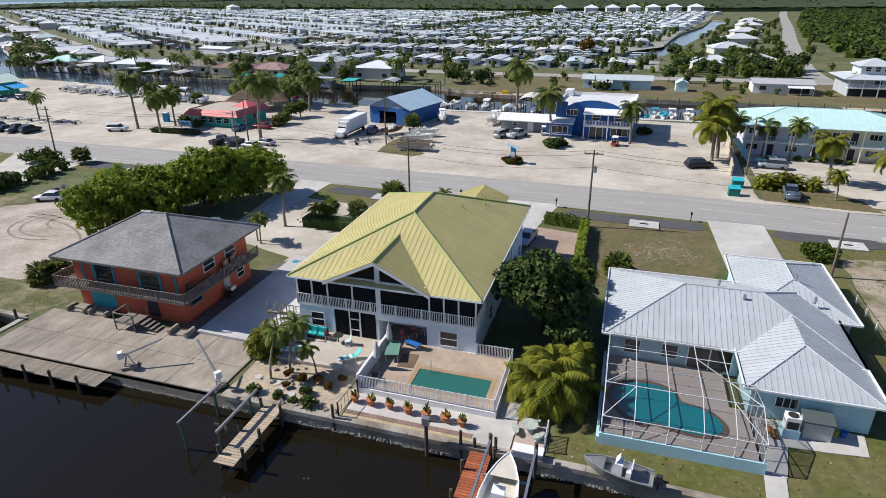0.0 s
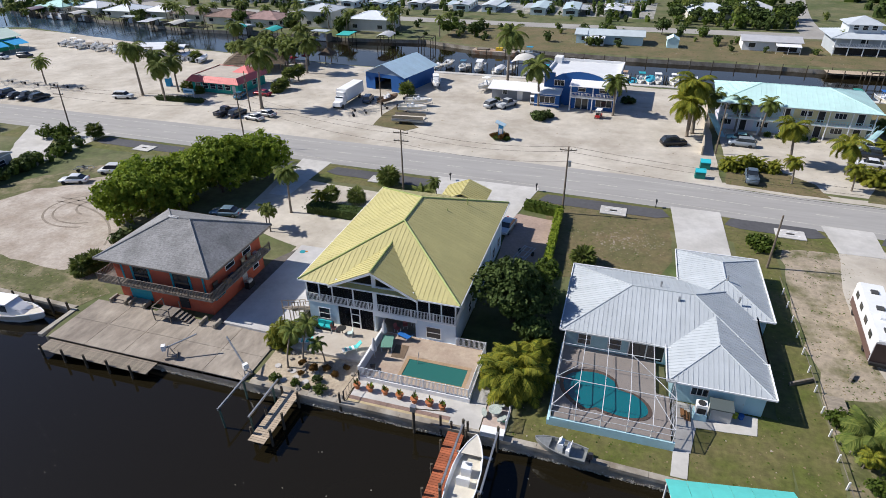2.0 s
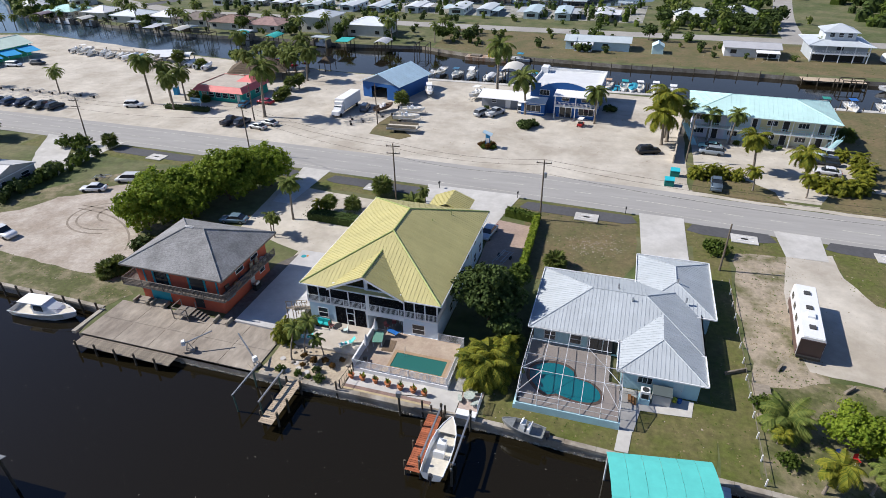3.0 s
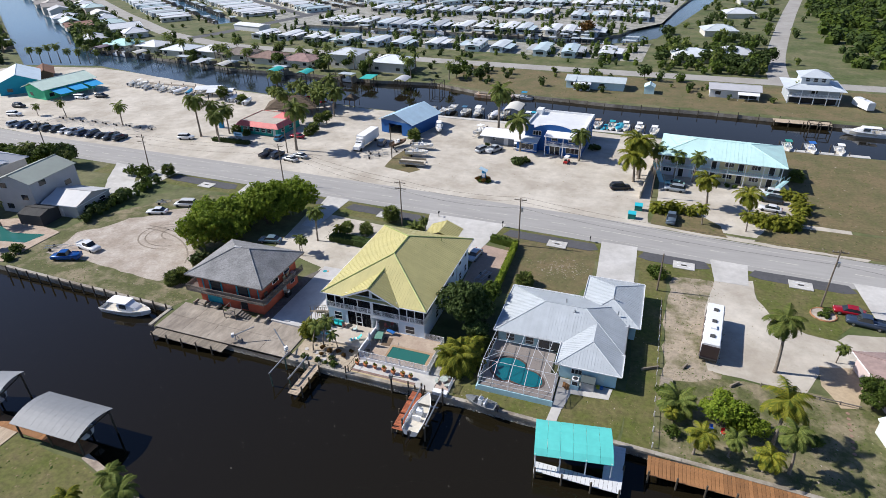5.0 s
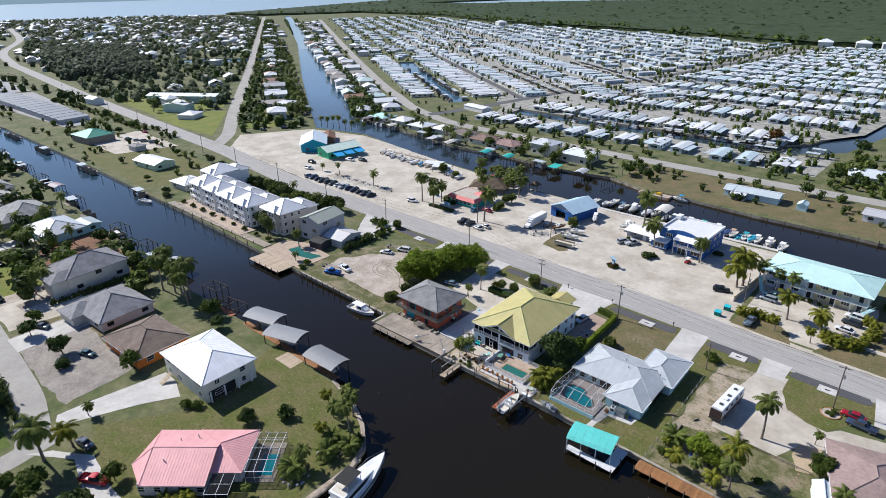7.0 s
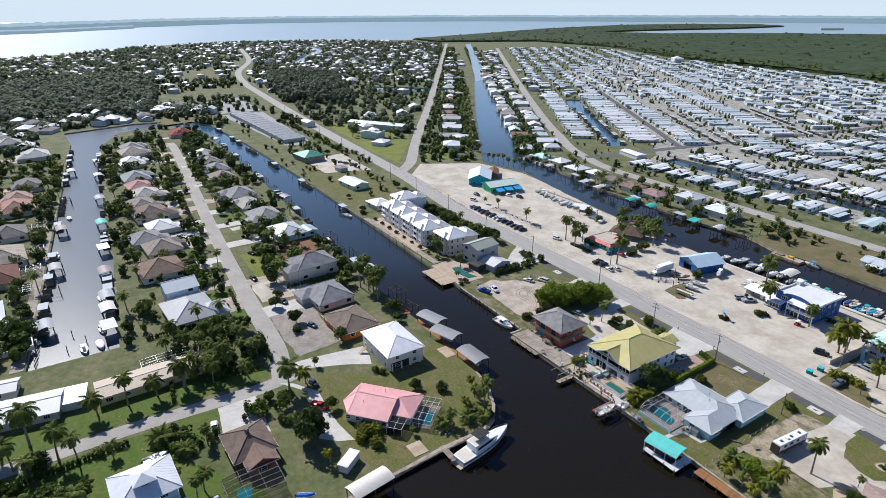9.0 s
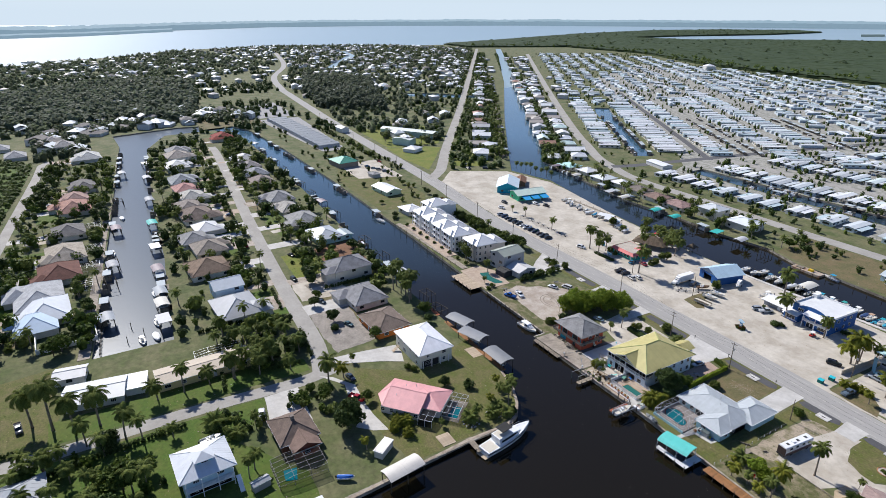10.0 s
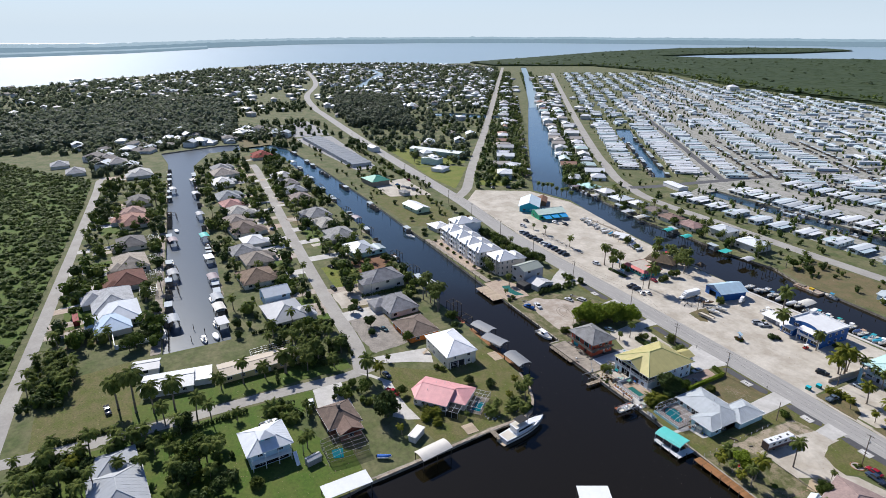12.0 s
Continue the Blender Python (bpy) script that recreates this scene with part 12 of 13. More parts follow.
# cars
for x, yy, t, k, c, lab in ((-52.5, -42.6, 30, "pickup", (0.33, 0.01, 0.02), "red pickup on the curved drive"), (-64.5, -40, 10, "sedan", (0.04, 0.06, 0.09), "dark blue car on the lawn drive"), (-99, -27, 20, "sedan", (0.05, 0.1, 0.11), "dark green car in the gravel yard"), (-123, -30, 25, "sedan", (0.05, 0.07, 0.09), "dark car beside the street"), (-59.5, -71, 170, "pickup", (0.72, 0.73, 0.74), "white pickup beside the brown house"), (-151, -33.5, 10, "suv", (0.03, 0.04, 0.03), "dark suv by the vacant lot"), (-89, -135.5, 10, "pickup", (0.1, 0.1, 0.1), "black pickup on the lawn"), (-176, -150, 5, "suv", (0.03, 0.03, 0.03), "black suv in a drive"), (-180, -26, 20, "sedan", (0.02, 0.02, 0.02), "black car beside the street"), (-262, -40, 95, "sedan", (0.6, 0.6, 0.6), "silver car at the street"), (-246, -41, 95, "suv", (0.3, 0.3, 0.32), "grey suv at the street"), (-232, -142, 5, "suv", (0.7, 0.7, 0.7), "white suv in a drive"), (-205, -43, 0, "pickup", (0.25, 0.03, 0.02), "dark red pickup in a drive"), (-290, -42, 0, "van", (0.7, 0.7, 0.7), "white van in a drive")):
    car(x, yy, t, k, c, lab)
boat(-55.2, -86.8, 0.4, 95, 6, 2.2, "none", label="white boat on the cottage drive"), boat(-21.5, -58.4, 0.3, 60, 4.6, 1.6, "cover", label="small boat under a blue cover", canvas=(0.01, 0.1, 0.4))
container = thing("shipping_container", -172, -149, 0.02, 6, "long red storage container", "container")
part("box", M().box(-5, 5, -1.2, 1.2, 0, 2.5), paint((0.25, 0.03, 0.03)), container), part("door", M().box(5, 5.06, -1.15, 1.15, 0.1, 2.4), paint((0.2, 0.02, 0.02)), container)
# lifts and docks in the left canal and far banks
rng = random.Random(31)
COL = [(0.45, 0.46, 0.48), (0.6, 0.58, 0.52), (0.3, 0.33, 0.36), (0.25, 0.2, 0.22), (0.66, 0.68, 0.7), (0.04, 0.4, 0.36), (0.3, 0.31, 0.33)]
for i, x in enumerate((-136, -151, -163, -190, -222, -262, -312, -372, -420)):
    yb = -88 + 0.06 * (-x - 122)
    c = COL[i % 7]
    boat_lift(x, yb - 3.0, 4, 4.2, 8, "curved" if i % 4 else "flat", c, "boat lift with a %s canopy in the side canal" % ("pale" if c[0] > 0.5 else "coloured" if c[1] > 0.3 else "dark"), group="boat lifts in the side canal")
for i, x in enumerate((-148, -186, -206, -212, -262, -320, -395)):
    yb = -114.5 + 0.075 * (-x - 122)
    c = COL[(i * 2 + 2) % 7]
    boat_lift(x, yb + 3.0, 4, 4.2, 8, ("curved", "none", "curved", "none")[i % 4], c, "boat lift on the far side of the canal", group="boat lifts in the side canal")
for i, (x, yy, t) in enumerate(((-128, -99, 5), (-128.5, -94, 5), (-140, -92.5, 4), (-168, -90.5, 4), (-230, -104.5, 4), (-290, -97, 4))):
    boat(x, yy, WATER_Z - 0.3, t, 7, 2.4, ("ttop", "cover")[i % 2], label="white boat moored in the side canal", canvas=(0.7, 0.72, 0.72))
structure("quay_left_canal", M().prism([(-123, -116.5), (-200, -110.6), (-300, -103), (-300, -106.5), (-200, -114), (-123, -120.5)], -0.3, 0.13), CONC_OLD, "concrete quay along the side canal", "quay")
for i in range(10):
    piling(-124 - 2.4 * i, -113.4 + 0.15 * i, 1.2, 0.14)
for x, yy in ((-130, -104), (-134, -98), (-127, -92), (-141, -102)):
    piling(x, yy, 1.8, 0.15)
for i in range(16):
    x = -105 - 25 * i
    yb = 8.2 + 0.03 * (-x - 100)
    if rng.random() < 0.75:
        boat_lift(x, yb + 3.6, 6, 4.0, 7, rng.choice(("none", "none", "curved")), rng.choice(COL), "pile boat lift on the far bank", h=2.4, group="boat lifts on the far bank")
for i in range(18):
    piling(-230 - 14 * i, 37.6 + rng.uniform(-1, 1), 1.4, 0.15)
for i in range(14):
    x = -250 + 14.5 * i
    yb = 201 - (x + 210) * 0.19 if x < -160 else 189
    c = rng.choice(COL)
    boat_lift(x, yb - 2.6, 94, 4.0, 7, rng.choice(("curved", "flat", "none", "curved")), c, h=2.5, label= "roofed boat lift on the far canal bank", group="boat lifts on the far canal")
boat(-208, 36.5, WATER_Z - 0.3, 8, 8.5, 2.6, "none", label="moored white sailing boat without sails")
boat(78, 174, WATER_Z - 0.4, 178, 12, 3.8, "cabin", label="white cabin cruiser at the far bank", motors=2)
plank_dock("timber_deck", 54, 70, 176.5, 180.5, 0.1, WOOD_PALE, "tan timber dock at the far bank", "x", 0.6, [(54 + 4 * i, 176.4) for i in range(5)])
boat_lift(66, 174.5, 0, 3.6, 6, "none", label="white bare boat lift at the far bank", h=1.8)

# street palms and gardens
for k, x, yy, s in (("royal", -88.7, -132.1, 1.2), ("royal", -84, -126.6, 1.2), ("royal", -80.5, -121.0, 1.2), ("royal", -79.4, -114.4, 1.2), ("coco", -68.9, -108.1, 1.0), ("coco", -62.5, -96.0, 0.55), ("date", -61.5, -84.5, 1.5), ("date", -53.5, -79.5, 1.4), ("coco", -31.9, -1.5, 0.75), ("coco", -29.0, 1.6, 0.8), ("coco", -32.9, 3.9, 0.7), ("coco", -26, -2, 0.75), ("goldpalm", -35.4, 0.2, 0.65), ("coco", -25.3, -14.8, 0.7), ("coco", -66.3, -47.1, 1.0), ("goldpalm", -66.2, -41.8, 0.8), ("coco", -74.0, -36.0, 0.5), ("date", -45.5, -12.9, 0.5), ("royal", -118.7, 2, 1.2), ("royal", -114, 3.6, 1.2), ("royal", -110.6, 4.1, 1.2), ("royal", -121.5, 5, 1.2), ("royal", -106.5, 4.6, 1.2), ("coco", -104, 2.6, 1.2),
    ("coco", -84.5, -98, 0.9), ("coco", -84.5, -90, 0.85), ("coco", -85, -82, 0.9), ("coco", -84, -74, 0.95), ("coco", -82.5, -66, 0.9), ("coco", -80, -56, 0.8), ("coco", -88, -60, 0.9), ("coco", -91, -64, 0.85), ("royal", -101, -66, 0.7), ("royal", -104, -60, 0.75), ("royal", -110, -62, 0.7), ("coco", -106, -70, 0.8), ("coco", -115, -72, 0.8), ("coco", -65, -140, 0.9), ("coco", -62, -150, 0.9), ("goldpalm", -60, -145, 0.9), ("coco", -64, -128, 0.8), ("coco", -57, -122, 0.95), ("coco", -50, -118, 0.9), ("areca", -52, -112, 1.2), ("areca", -40, -112, 1.4), ("coco", -36, -108, 0.9), ("coco", -30, -118, 0.9), ("coco", -48, -150, 0.9), ("coco", -58, -158, 0.9), ("fan", -28, -96, 1.0), ("coco", -37.5, -78.5, 0.8), ("coco", -35, -80.5, 0.7), ("coco", -54, -74, 0.7), ("goldpalm", -29.5, -49, 0.6), ("areca", -29, -36, 0.8), ("areca", -33, -38.5, 0.8), ("coco", -71, -118, 0.9), ("coco", -52, -132, 0.9), ("coco", -70.5, -150, 0.7), ("coco", -44, -116, 0.9)):
    plant(k, x, yy, 0, s * (1.3 if x < -60 and yy < -40 else 1.0))
for k, x, yy, s in (("dark", -40.6, -49.8, 1.5), ("dark", -44, -48.0, 1.0), ("mid", -60.6, -58, 0.7), ("mid", -64, -54, 0.6), ("mid", -58, -51, 0.8), ("dark", -66, -112, 0.9), ("darkbush", -40, -8, 1.4), ("dark", -44.5, -14.8, 0.5), ("darkbush", -98, -33, 1.6), ("dark", -105, -31, 0.7), ("dark", -121, -33.5, 0.85), ("mid", -128, -30, 0.6), ("dark", -155, -26, 0.75), ("mid", -84, -22, 0.65), ("dark", -85, 1.5, 0.7), ("mid", -92, 3.5, 0.7), ("dark", -52, -128, 0.9), ("mid", -50, -104, 1.0), ("mid", -46, -110, 1.2), ("dark", -38, -114, 1.1), ("dark", -30, -106, 1.0), ("mid", -62, -132, 0.8), ("dark", -58, -140, 0.9), ("dark", -115, -157, 0.8), ("dark", -122, -153, 0.9), ("mid", -130, -152, 0.9), ("mid", -137, -153, 0.7), ("mid", -112, -151, 0.7), ("bush", -60, -20.5, 0.9), ("bush", -58, -19.0, 0.8), ("darkbush", -22, -3, 0.9), ("mid", -50, -40, 0.5), ("rust", -100, -20, 0.45), ("dark", -176, 5, 0.8), ("dark", -170, 8, 0.7), ("mid", -140, 3, 0.7), ("mid", -132, 4, 0.75), ("dark", -124, -1, 0.7)):
    plant(k, x, yy, 0, s)
# gardens between the houses
rng = random.Random(55)
def garden(x0, x1, ylo, yhi, n, kinds, avoid=5.5):
    for _ in range(n):
        x = rng.uniform(x0, x1)
        yy = rng.uniform(ylo(x), yhi(x))
        if not dry_land(x, yy, 1.5):
            continue
        if any(abs(x - hx) < hw / 2 + 1.4 and abs(yy - hy) < hd / 2 + 1.4 for hx, hy, hw, hd in TOWN_PLANS):
            continue
        plant(rng.choice(kinds), x, yy, 0, rng.uniform(0.55, 0.9))


TOWN_PLANS = [(o.location.x, o.location.y, 19, 15) for o in scene.objects if o.parent is None and o.name.startswith("house") and -520 < o.location.x < -100 and o.location.y < 30]
# drives and sandy forecourts from each house to its street
def street_y(line, x):
    for (ax, ay), (bx, by) in zip(line, line[1:]):
        if min(ax, bx) <= x <= max(ax, bx):
            return ay + (by - ay) * (x - ax) / (bx - ax)
    return None


for hx, hy, _, _ in TOWN_PLANS:
    line = STREET_ONE if hy > -88 else STREET_LEFT
    sy = street_y(line, hx)
    if sy is None or abs(hy - sy) < 10 or abs(hy - sy) > 40:
        continue
    side = 1 if hy > sy else -1
    w0, w1 = rng.uniform(-7, -4.5), rng.uniform(-0.5, 3.0)
    near, deep = sy + side * 3.0, hy - side * rng.uniform(5.0, 6.5)
    shape = [(hx + w0, min(near, deep)), (hx + w1, min(near, deep)), (hx + w1, max(near, deep)), (hx + w0, max(near, deep))]
    kind = rng.random()
    sheet("driveway", shape, 0.0, 0.025, CONC if kind < 0.45 else DIRT if kind < 0.75 else PAVER, "%s drive between the house and the street" % ("pale concrete" if kind < 0.45 else "sandy gravel" if kind < 0.75 else "tan paved"), "driveway", 0.35)
MIX = ("mid", "mid", "dark", "dark", "coco", "coco", "fan", "darkbush", "bush", "royal")
garden(-470, -108, lambda x: -84 + 0.055 * (-x - 122), lambda x: -42 + 0.06 * (-x - 100), 110, MIX)
garden(-480, -120, lambda x: -31 + 0.05 * (-x - 120), lambda x: 7 + 0.03 * (-x - 120), 95, MIX)
garden(-450, -130, lambda x: -156 + 0.04 * (-x - 130), lambda x: -114 + 0.07 * (-x - 130), 85, MIX)
# fuller planting round the houses, too dense to count
grove = {"dark": M(), "mid": M(), "palm": M(), "trunk": M()}
r3 = random.Random(77)
ALL_PLANS = [(o.matrix_world.translation.x, o.matrix_world.translation.y) for o in scene.objects if o.parent is None and o.name.split(".")[0] in ("house", "townhouses", "storage_building", "mobile_home", "garden_wall", "pool_cage", "marina_store", "motel")]


def clear_of_houses(x, y, d):
    return not any(abs(x - hx) < d and abs(y - hy) < d for hx, hy in ALL_PLANS)


def thicket(n, place, lo=1.6, hi=4.8, gap=8.5, ratio=1.7, palms=0.2, edge=1.2):
    for _ in range(n):
        x, y = place()
        if noise.noise(Vector((x * 0.05, y * 0.05, 5.0))) < -0.12:
            continue
        if dry_land(x, y, edge) and clear_of_houses(x, y, gap):
            w = r3.uniform(lo, hi)
            k = "palm" if r3.random() < palms else "dark" if r3.random() < 0.6 else "mid"
            leafy_clump(grove[k], x, y, -0.1, w, w * ratio * r3.uniform(0.8, 1.25), r3)


def band(x0, x1, ylo, yhi):
    def place():
        x = r3.uniform(x0, x1)
        return x, r3.uniform(ylo(x), yhi(x))
    return place


def hedge(x0, y0, x1, y1, w=1.0, h=1.8, key="dark"):
    n = max(2, int(math.hypot(x1 - x0, y1 - y0) / (w * 0.9)))
    for i in range(n):
        t = (i + 0.5) / n
        leafy_clump(grove[key], x0 + (x1 - x0) * t + r3.uniform(-0.3, 0.3), y0 + (y1 - y0) * t + r3.uniform(-0.3, 0.3), -0.1, w * r3.uniform(0.85, 1.2), h * r3.uniform(0.85, 1.2), r3, 40)


def grove_palms(n, place, lo=5.0, hi=8.5, gap=6.0, edge=1.6):
    for i in range(n):
        x, y = place()
        if dry_land(x, y, edge) and clear_of_houses(x, y, gap):
            t, c = palm_parts(900 + i, r3.uniform(lo, hi), 17, r3.uniform(2.7, 3.6), 1.5, leaflets=8)
            for dst, src in ((grove["trunk"], t), (grove["palm"], c)):
                dst.add([(p[0] + x, p[1] + y, p[2]) for p in src.v], src.f)


grove_palms(34, band(-69, -40, lambda x: -160, lambda x: -103), edge=3.2)
grove_palms(14, band(-106, -84, lambda x: -76, lambda x: -50))
grove_palms(24, band(-135, -104, lambda x: -166, lambda x: -146), 4.0, 6.5, 3.0)
grove_palms(30, band(-420, -112, lambda x: -86 + 0.055 * (-x - 122), lambda x: -44 + 0.06 * (-x - 100)), 5, 8, 7.5)
grove_palms(30, band(-420, -124, lambda x: -30 + 0.05 * (-x - 120), lambda x: 6 + 0.03 * (-x - 120)), 5, 8, 7.5)
grove_palms(26, band(-420, -130, lambda x: -156 + 0.04 * (-x - 130), lambda x: -116 + 0.07 * (-x - 130)), 5, 8, 7.5)
grove_palms(16, band(-112, -84, lambda x: 146, lambda x: 158), 4.5, 7.0, 5.0)
grove_palms(60, lambda: along(-262, 176, r3.uniform(20, 420), r3.choice((r3.uniform(-14, -4), r3.uniform(25, 32)))), 5, 8, 3.5)
grove_palms(40, band(-250, -60, lambda x: 196, lambda x: 226), 4.5, 7.5, 6.5)
thicket(330, band(-480, -108, lambda x: -86 + 0.055 * (-x - 122), lambda x: -43 + 0.06 * (-x - 100)))
thicket(300, band(-490, -120, lambda x: -30 + 0.05 * (-x - 120), lambda x: 6 + 0.03 * (-x - 120)))
thicket(340, band(-470, -128, lambda x: -158 + 0.04 * (-x - 130), lambda x: -116 + 0.07 * (-x - 130)))
thicket(60, band(-106, -84, lambda x: -74, lambda x: -46), 1.4, 3.2, 7.0)
thicket(60, band(-66, -20, lambda x: -128, lambda x: -98), 1.4, 3.0, 9.0)
thicket(70, band(-70, -34, lambda x: -165, lambda x: -112), 1.4, 3.0, 9.0)
thicket(40, band(-64, -48, lambda x: -84, lambda x: -50), 1.2, 2.4, 8.5)
thicket(90, band(-135, -100, lambda x: -164, lambda x: -148), 1.2, 2.6, 3.0)
thicket(60, band(-60, -74, lambda x: -166, lambda x: -140), 1.2, 2.4, 8.0)
thicket(120, band(-520, -300, lambda x: 96, lambda x: 104), 1.2, 2.6, 7.0, edge=0.5)
thicket(90, band(-600, -330, lambda x: 60, lambda x: 84), 1.3, 2.8, 10.0)
thicket(100, band(-210, -125, lambda x: 72, lambda x: 84), 1.4, 2.6, 8.0)
thicket(260, band(-270, 60, lambda x: 196, lambda x: 246), 1.0, 2.3, 6.5)
thicket(420, lambda: along(-262, 176, r3.uniform(20, 620), r3.choice((r3.uniform(-58, -10), r3.uniform(18, 46)))), 1.4, 3.2, 5.0)
thicket(420, lambda: park(r3.uniform(-60, 420), r3.choice((r3.uniform(-30, -2), r3.uniform(18, 90), r3.uniform(112, 186), r3.uniform(200, 330)))), 0.8, 2.0, 3.4)
thicket(220, band(-190, 20, lambda x: 250, lambda x: 480), 0.7, 1.6, 4.6)
thicket(22, band(-60, 110, lambda x: 196, lambda x: 226), 1.2, 2.6, 11.0)
thicket(260, lambda: along(-262, 176, r3.uniform(48, 640), r3.uniform(-15, -3.5)), 1.4, 3.2, 4.0, palms=0.4)
thicket(150, lambda: along(-262, 176, r3.uniform(30, 640), r3.uniform(25, 31)), 1.2, 2.6, 4.0, palms=0.4)
thicket(120, band(14, 66, lambda x: 236, lambda x: 330), 1.6, 3.4, 9.0)
thicket(60, band(-100, -96, lambda x: 50, lambda x: 80), 1.0, 1.6, 3.0)
thicket(170, lambda: along(-262, 176, r3.uniform(40, 620), r3.uniform(28, 66)), 1.4, 3.0, 6.0)
thicket(90, band(-480, -225, lambda x: 44, lambda x: 92), 1.0, 2.4, 12.0)
def right_gardens():
    y = r3.uniform(236, 640)
    return 25 + (y - 250) * 0.14 + r3.uniform(-12, 48), y


thicket(240, right_gardens, 1.4, 3.2, 9.0)
for x0, y0, x1, y1 in ((-122, -61, -122, -80), (-104, -45, -84, -47), (-146, -45, -126, -46.5), (-160, -44, -152, -58), (-170, -44, -168, -70), (-108, -75, -78, -78.5), (-82.5, -52, -83, -64), (-246, -40, -300, -36), (-135, -24, -135, 4), (-168, -20, -186, -24), (-77, -134, -76, -154), (-66, -92, -62, -132)):
    hedge(x0, y0, x1, y1)
thicket(300, lambda: along(-262, 176, r3.uniform(420, 1150), r3.choice((r3.uniform(-90, -8), r3.uniform(22, 100)))), 1.8, 3.6, 8.0, palms=0.0)
tagged(part("garden_trees_dark", grove["dark"], LEAF_DARK), "dense dark garden trees and hedges round the houses", "trees", kind="stuff")
tagged(part("garden_trees_green", grove["mid"], LEAF_MID), "green garden trees and bushes round the houses", "trees", kind="stuff")
tagged(part("garden_palm_trunks", grove["trunk"], TRUNK), "slim grey palm trunks in the gardens", "trees", kind="stuff")
tagged(part("garden_trees_palm", grove["palm"], LEAF_PALM), "feathery olive garden palms round the houses", "trees", kind="stuff")
# small houses of the distant streets, too many and small to count
far_walls, far_pale, far_grey = M(), M(), M()
rh = random.Random(77)


def distant_houses(n, place):
    for _ in range(n):
        x, y = place()
        if not dry_land(x, y, 7.0) or any(inside(x, y, p) for p in (MANG_FAR, MANG_LEFT)) or not clear_of_houses(x, y, 9.0):
            continue
        w, d, h, a = rh.uniform(4.5, 7.5), rh.uniform(4.0, 6.0), rh.choice((2.8, 3.0, 3.2, 5.6)), rh.choice((0.6, 0.0, 2.17)) + rh.uniform(-0.1, 0.1)
        c, s, e, up = math.cos(a), math.sin(a), 0.5, rh.uniform(1.3, 2.2)
        box = M().box(-w, w, -d, d, 0, h)
        far_walls.add([(x + c * p[0] - s * p[1], y + s * p[0] + c * p[1], p[2]) for p in box.v], box.f)
        top = [(-w - e, -d - e, h), (w + e, -d - e, h), (w + e, d + e, h), (-w - e, d + e, h), (-w * 0.45, 0, h + up), (w * 0.45, 0, h + up)]
        (far_pale if rh.random() < 0.6 else far_grey).add([(x + c * p[0] - s * p[1], y + s * p[0] + c * p[1], p[2]) for p in top], [(0, 1, 5, 4), (2, 3, 4, 5), (1, 2, 5), (3, 0, 4), (3, 2, 1, 0)])
        ALL_PLANS.append((x, y))


distant_houses(260, lambda: along(-262, 176, rh.uniform(330, 1150), rh.choice((rh.uniform(-110, -8), rh.uniform(22, 44), rh.uniform(60, 100)))))
distant_houses(300, lambda: (rh.uniform(-1750, -800), rh.uniform(-250, 700)))
tagged(part("distant_house_walls", far_walls, paint((0.5, 0.49, 0.46))), "pale walls of the small distant houses", "houses", kind="stuff")
tagged(part("distant_roofs_pale", far_pale, metal_roof((0.72, 0.73, 0.74))), "white and silver roofs of the distant houses", "roofs", kind="stuff")
tagged(part("distant_roofs_grey", far_grey, metal_roof((0.4, 0.38, 0.36))), "grey and brown roofs of the distant houses", "roofs", kind="stuff")
# boats, lifts and docks along the far canals, too many and small to count
dk, bt, cv = M(), M(), M()


def moorings(n, place, turn):
    for _ in range(n):
        x, y, sd = place()
        t = turn + (0 if sd > 0 else 180)
        c, s = math.cos(radians(t)), math.sin(radians(t))
        for m, boxes in ((dk, [(-3, 3, -1.0, 0.4, -0.3, 0.1), (-2.9, -2.7, 0.3, 3.6, -2, 1.4), (2.7, 2.9, 0.3, 3.6, -2, 1.4)]), (bt, [(-2.6, 2.4, 0.8, 2.8, -0.9, 0.2), (2.4, 3.3, 1.2, 2.4, -0.7, 0.2), (-0.8, 0.9, 1.2, 2.4, 0.2, 1.3)] if r3.random() < 0.6 else []), (cv, [(-3.2, 3.2, 0.2, 3.8, 2.2, 2.4)] if r3.random() < 0.45 else [])):
            for bx in boxes:
                q = M().box(*bx)
                m.add([(x + c * p[0] - s * p[1], y + s * p[0] + c * p[1], p[2]) for p in q.v], q.f)


def straight(lo, hi):
    def place():
        sd = r3.choice((-1, 1))
        s = r3.uniform(lo, hi)
        x, y = along(-266, 194, s, -19.5 if sd > 0 else 19.5)
        return x, y, sd
    return place


def strip_bank(off, lo, hi, sd):
    def place():
        x, y = park(r3.uniform(lo, hi), off)
        return x, y, sd
    return place


ANG = math.degrees(math.atan2(DIRY, DIRX)) + 180
moorings(60, straight(10, 700), ANG)
for off, sd in ((0.5, 1), (17, -1), (93.5, 1), (110, -1), (187.5, 1), (201, -1)):
    moorings(22, strip_bank(off, 10, 200, sd), ANG - 2.5)
for y0, sd in ((287, 1), (301, -1), (397, 1), (410, -1), (484, 1), (498, -1)):
    moorings(16, lambda: (r3.uniform(-165, 5), y0, sd), -1)
def bank(x0, y0, x1, y1):
    def place():
        t = r3.random()
        return x0 + (x1 - x0) * t, y0 + (y1 - y0) * t, 1
    return place


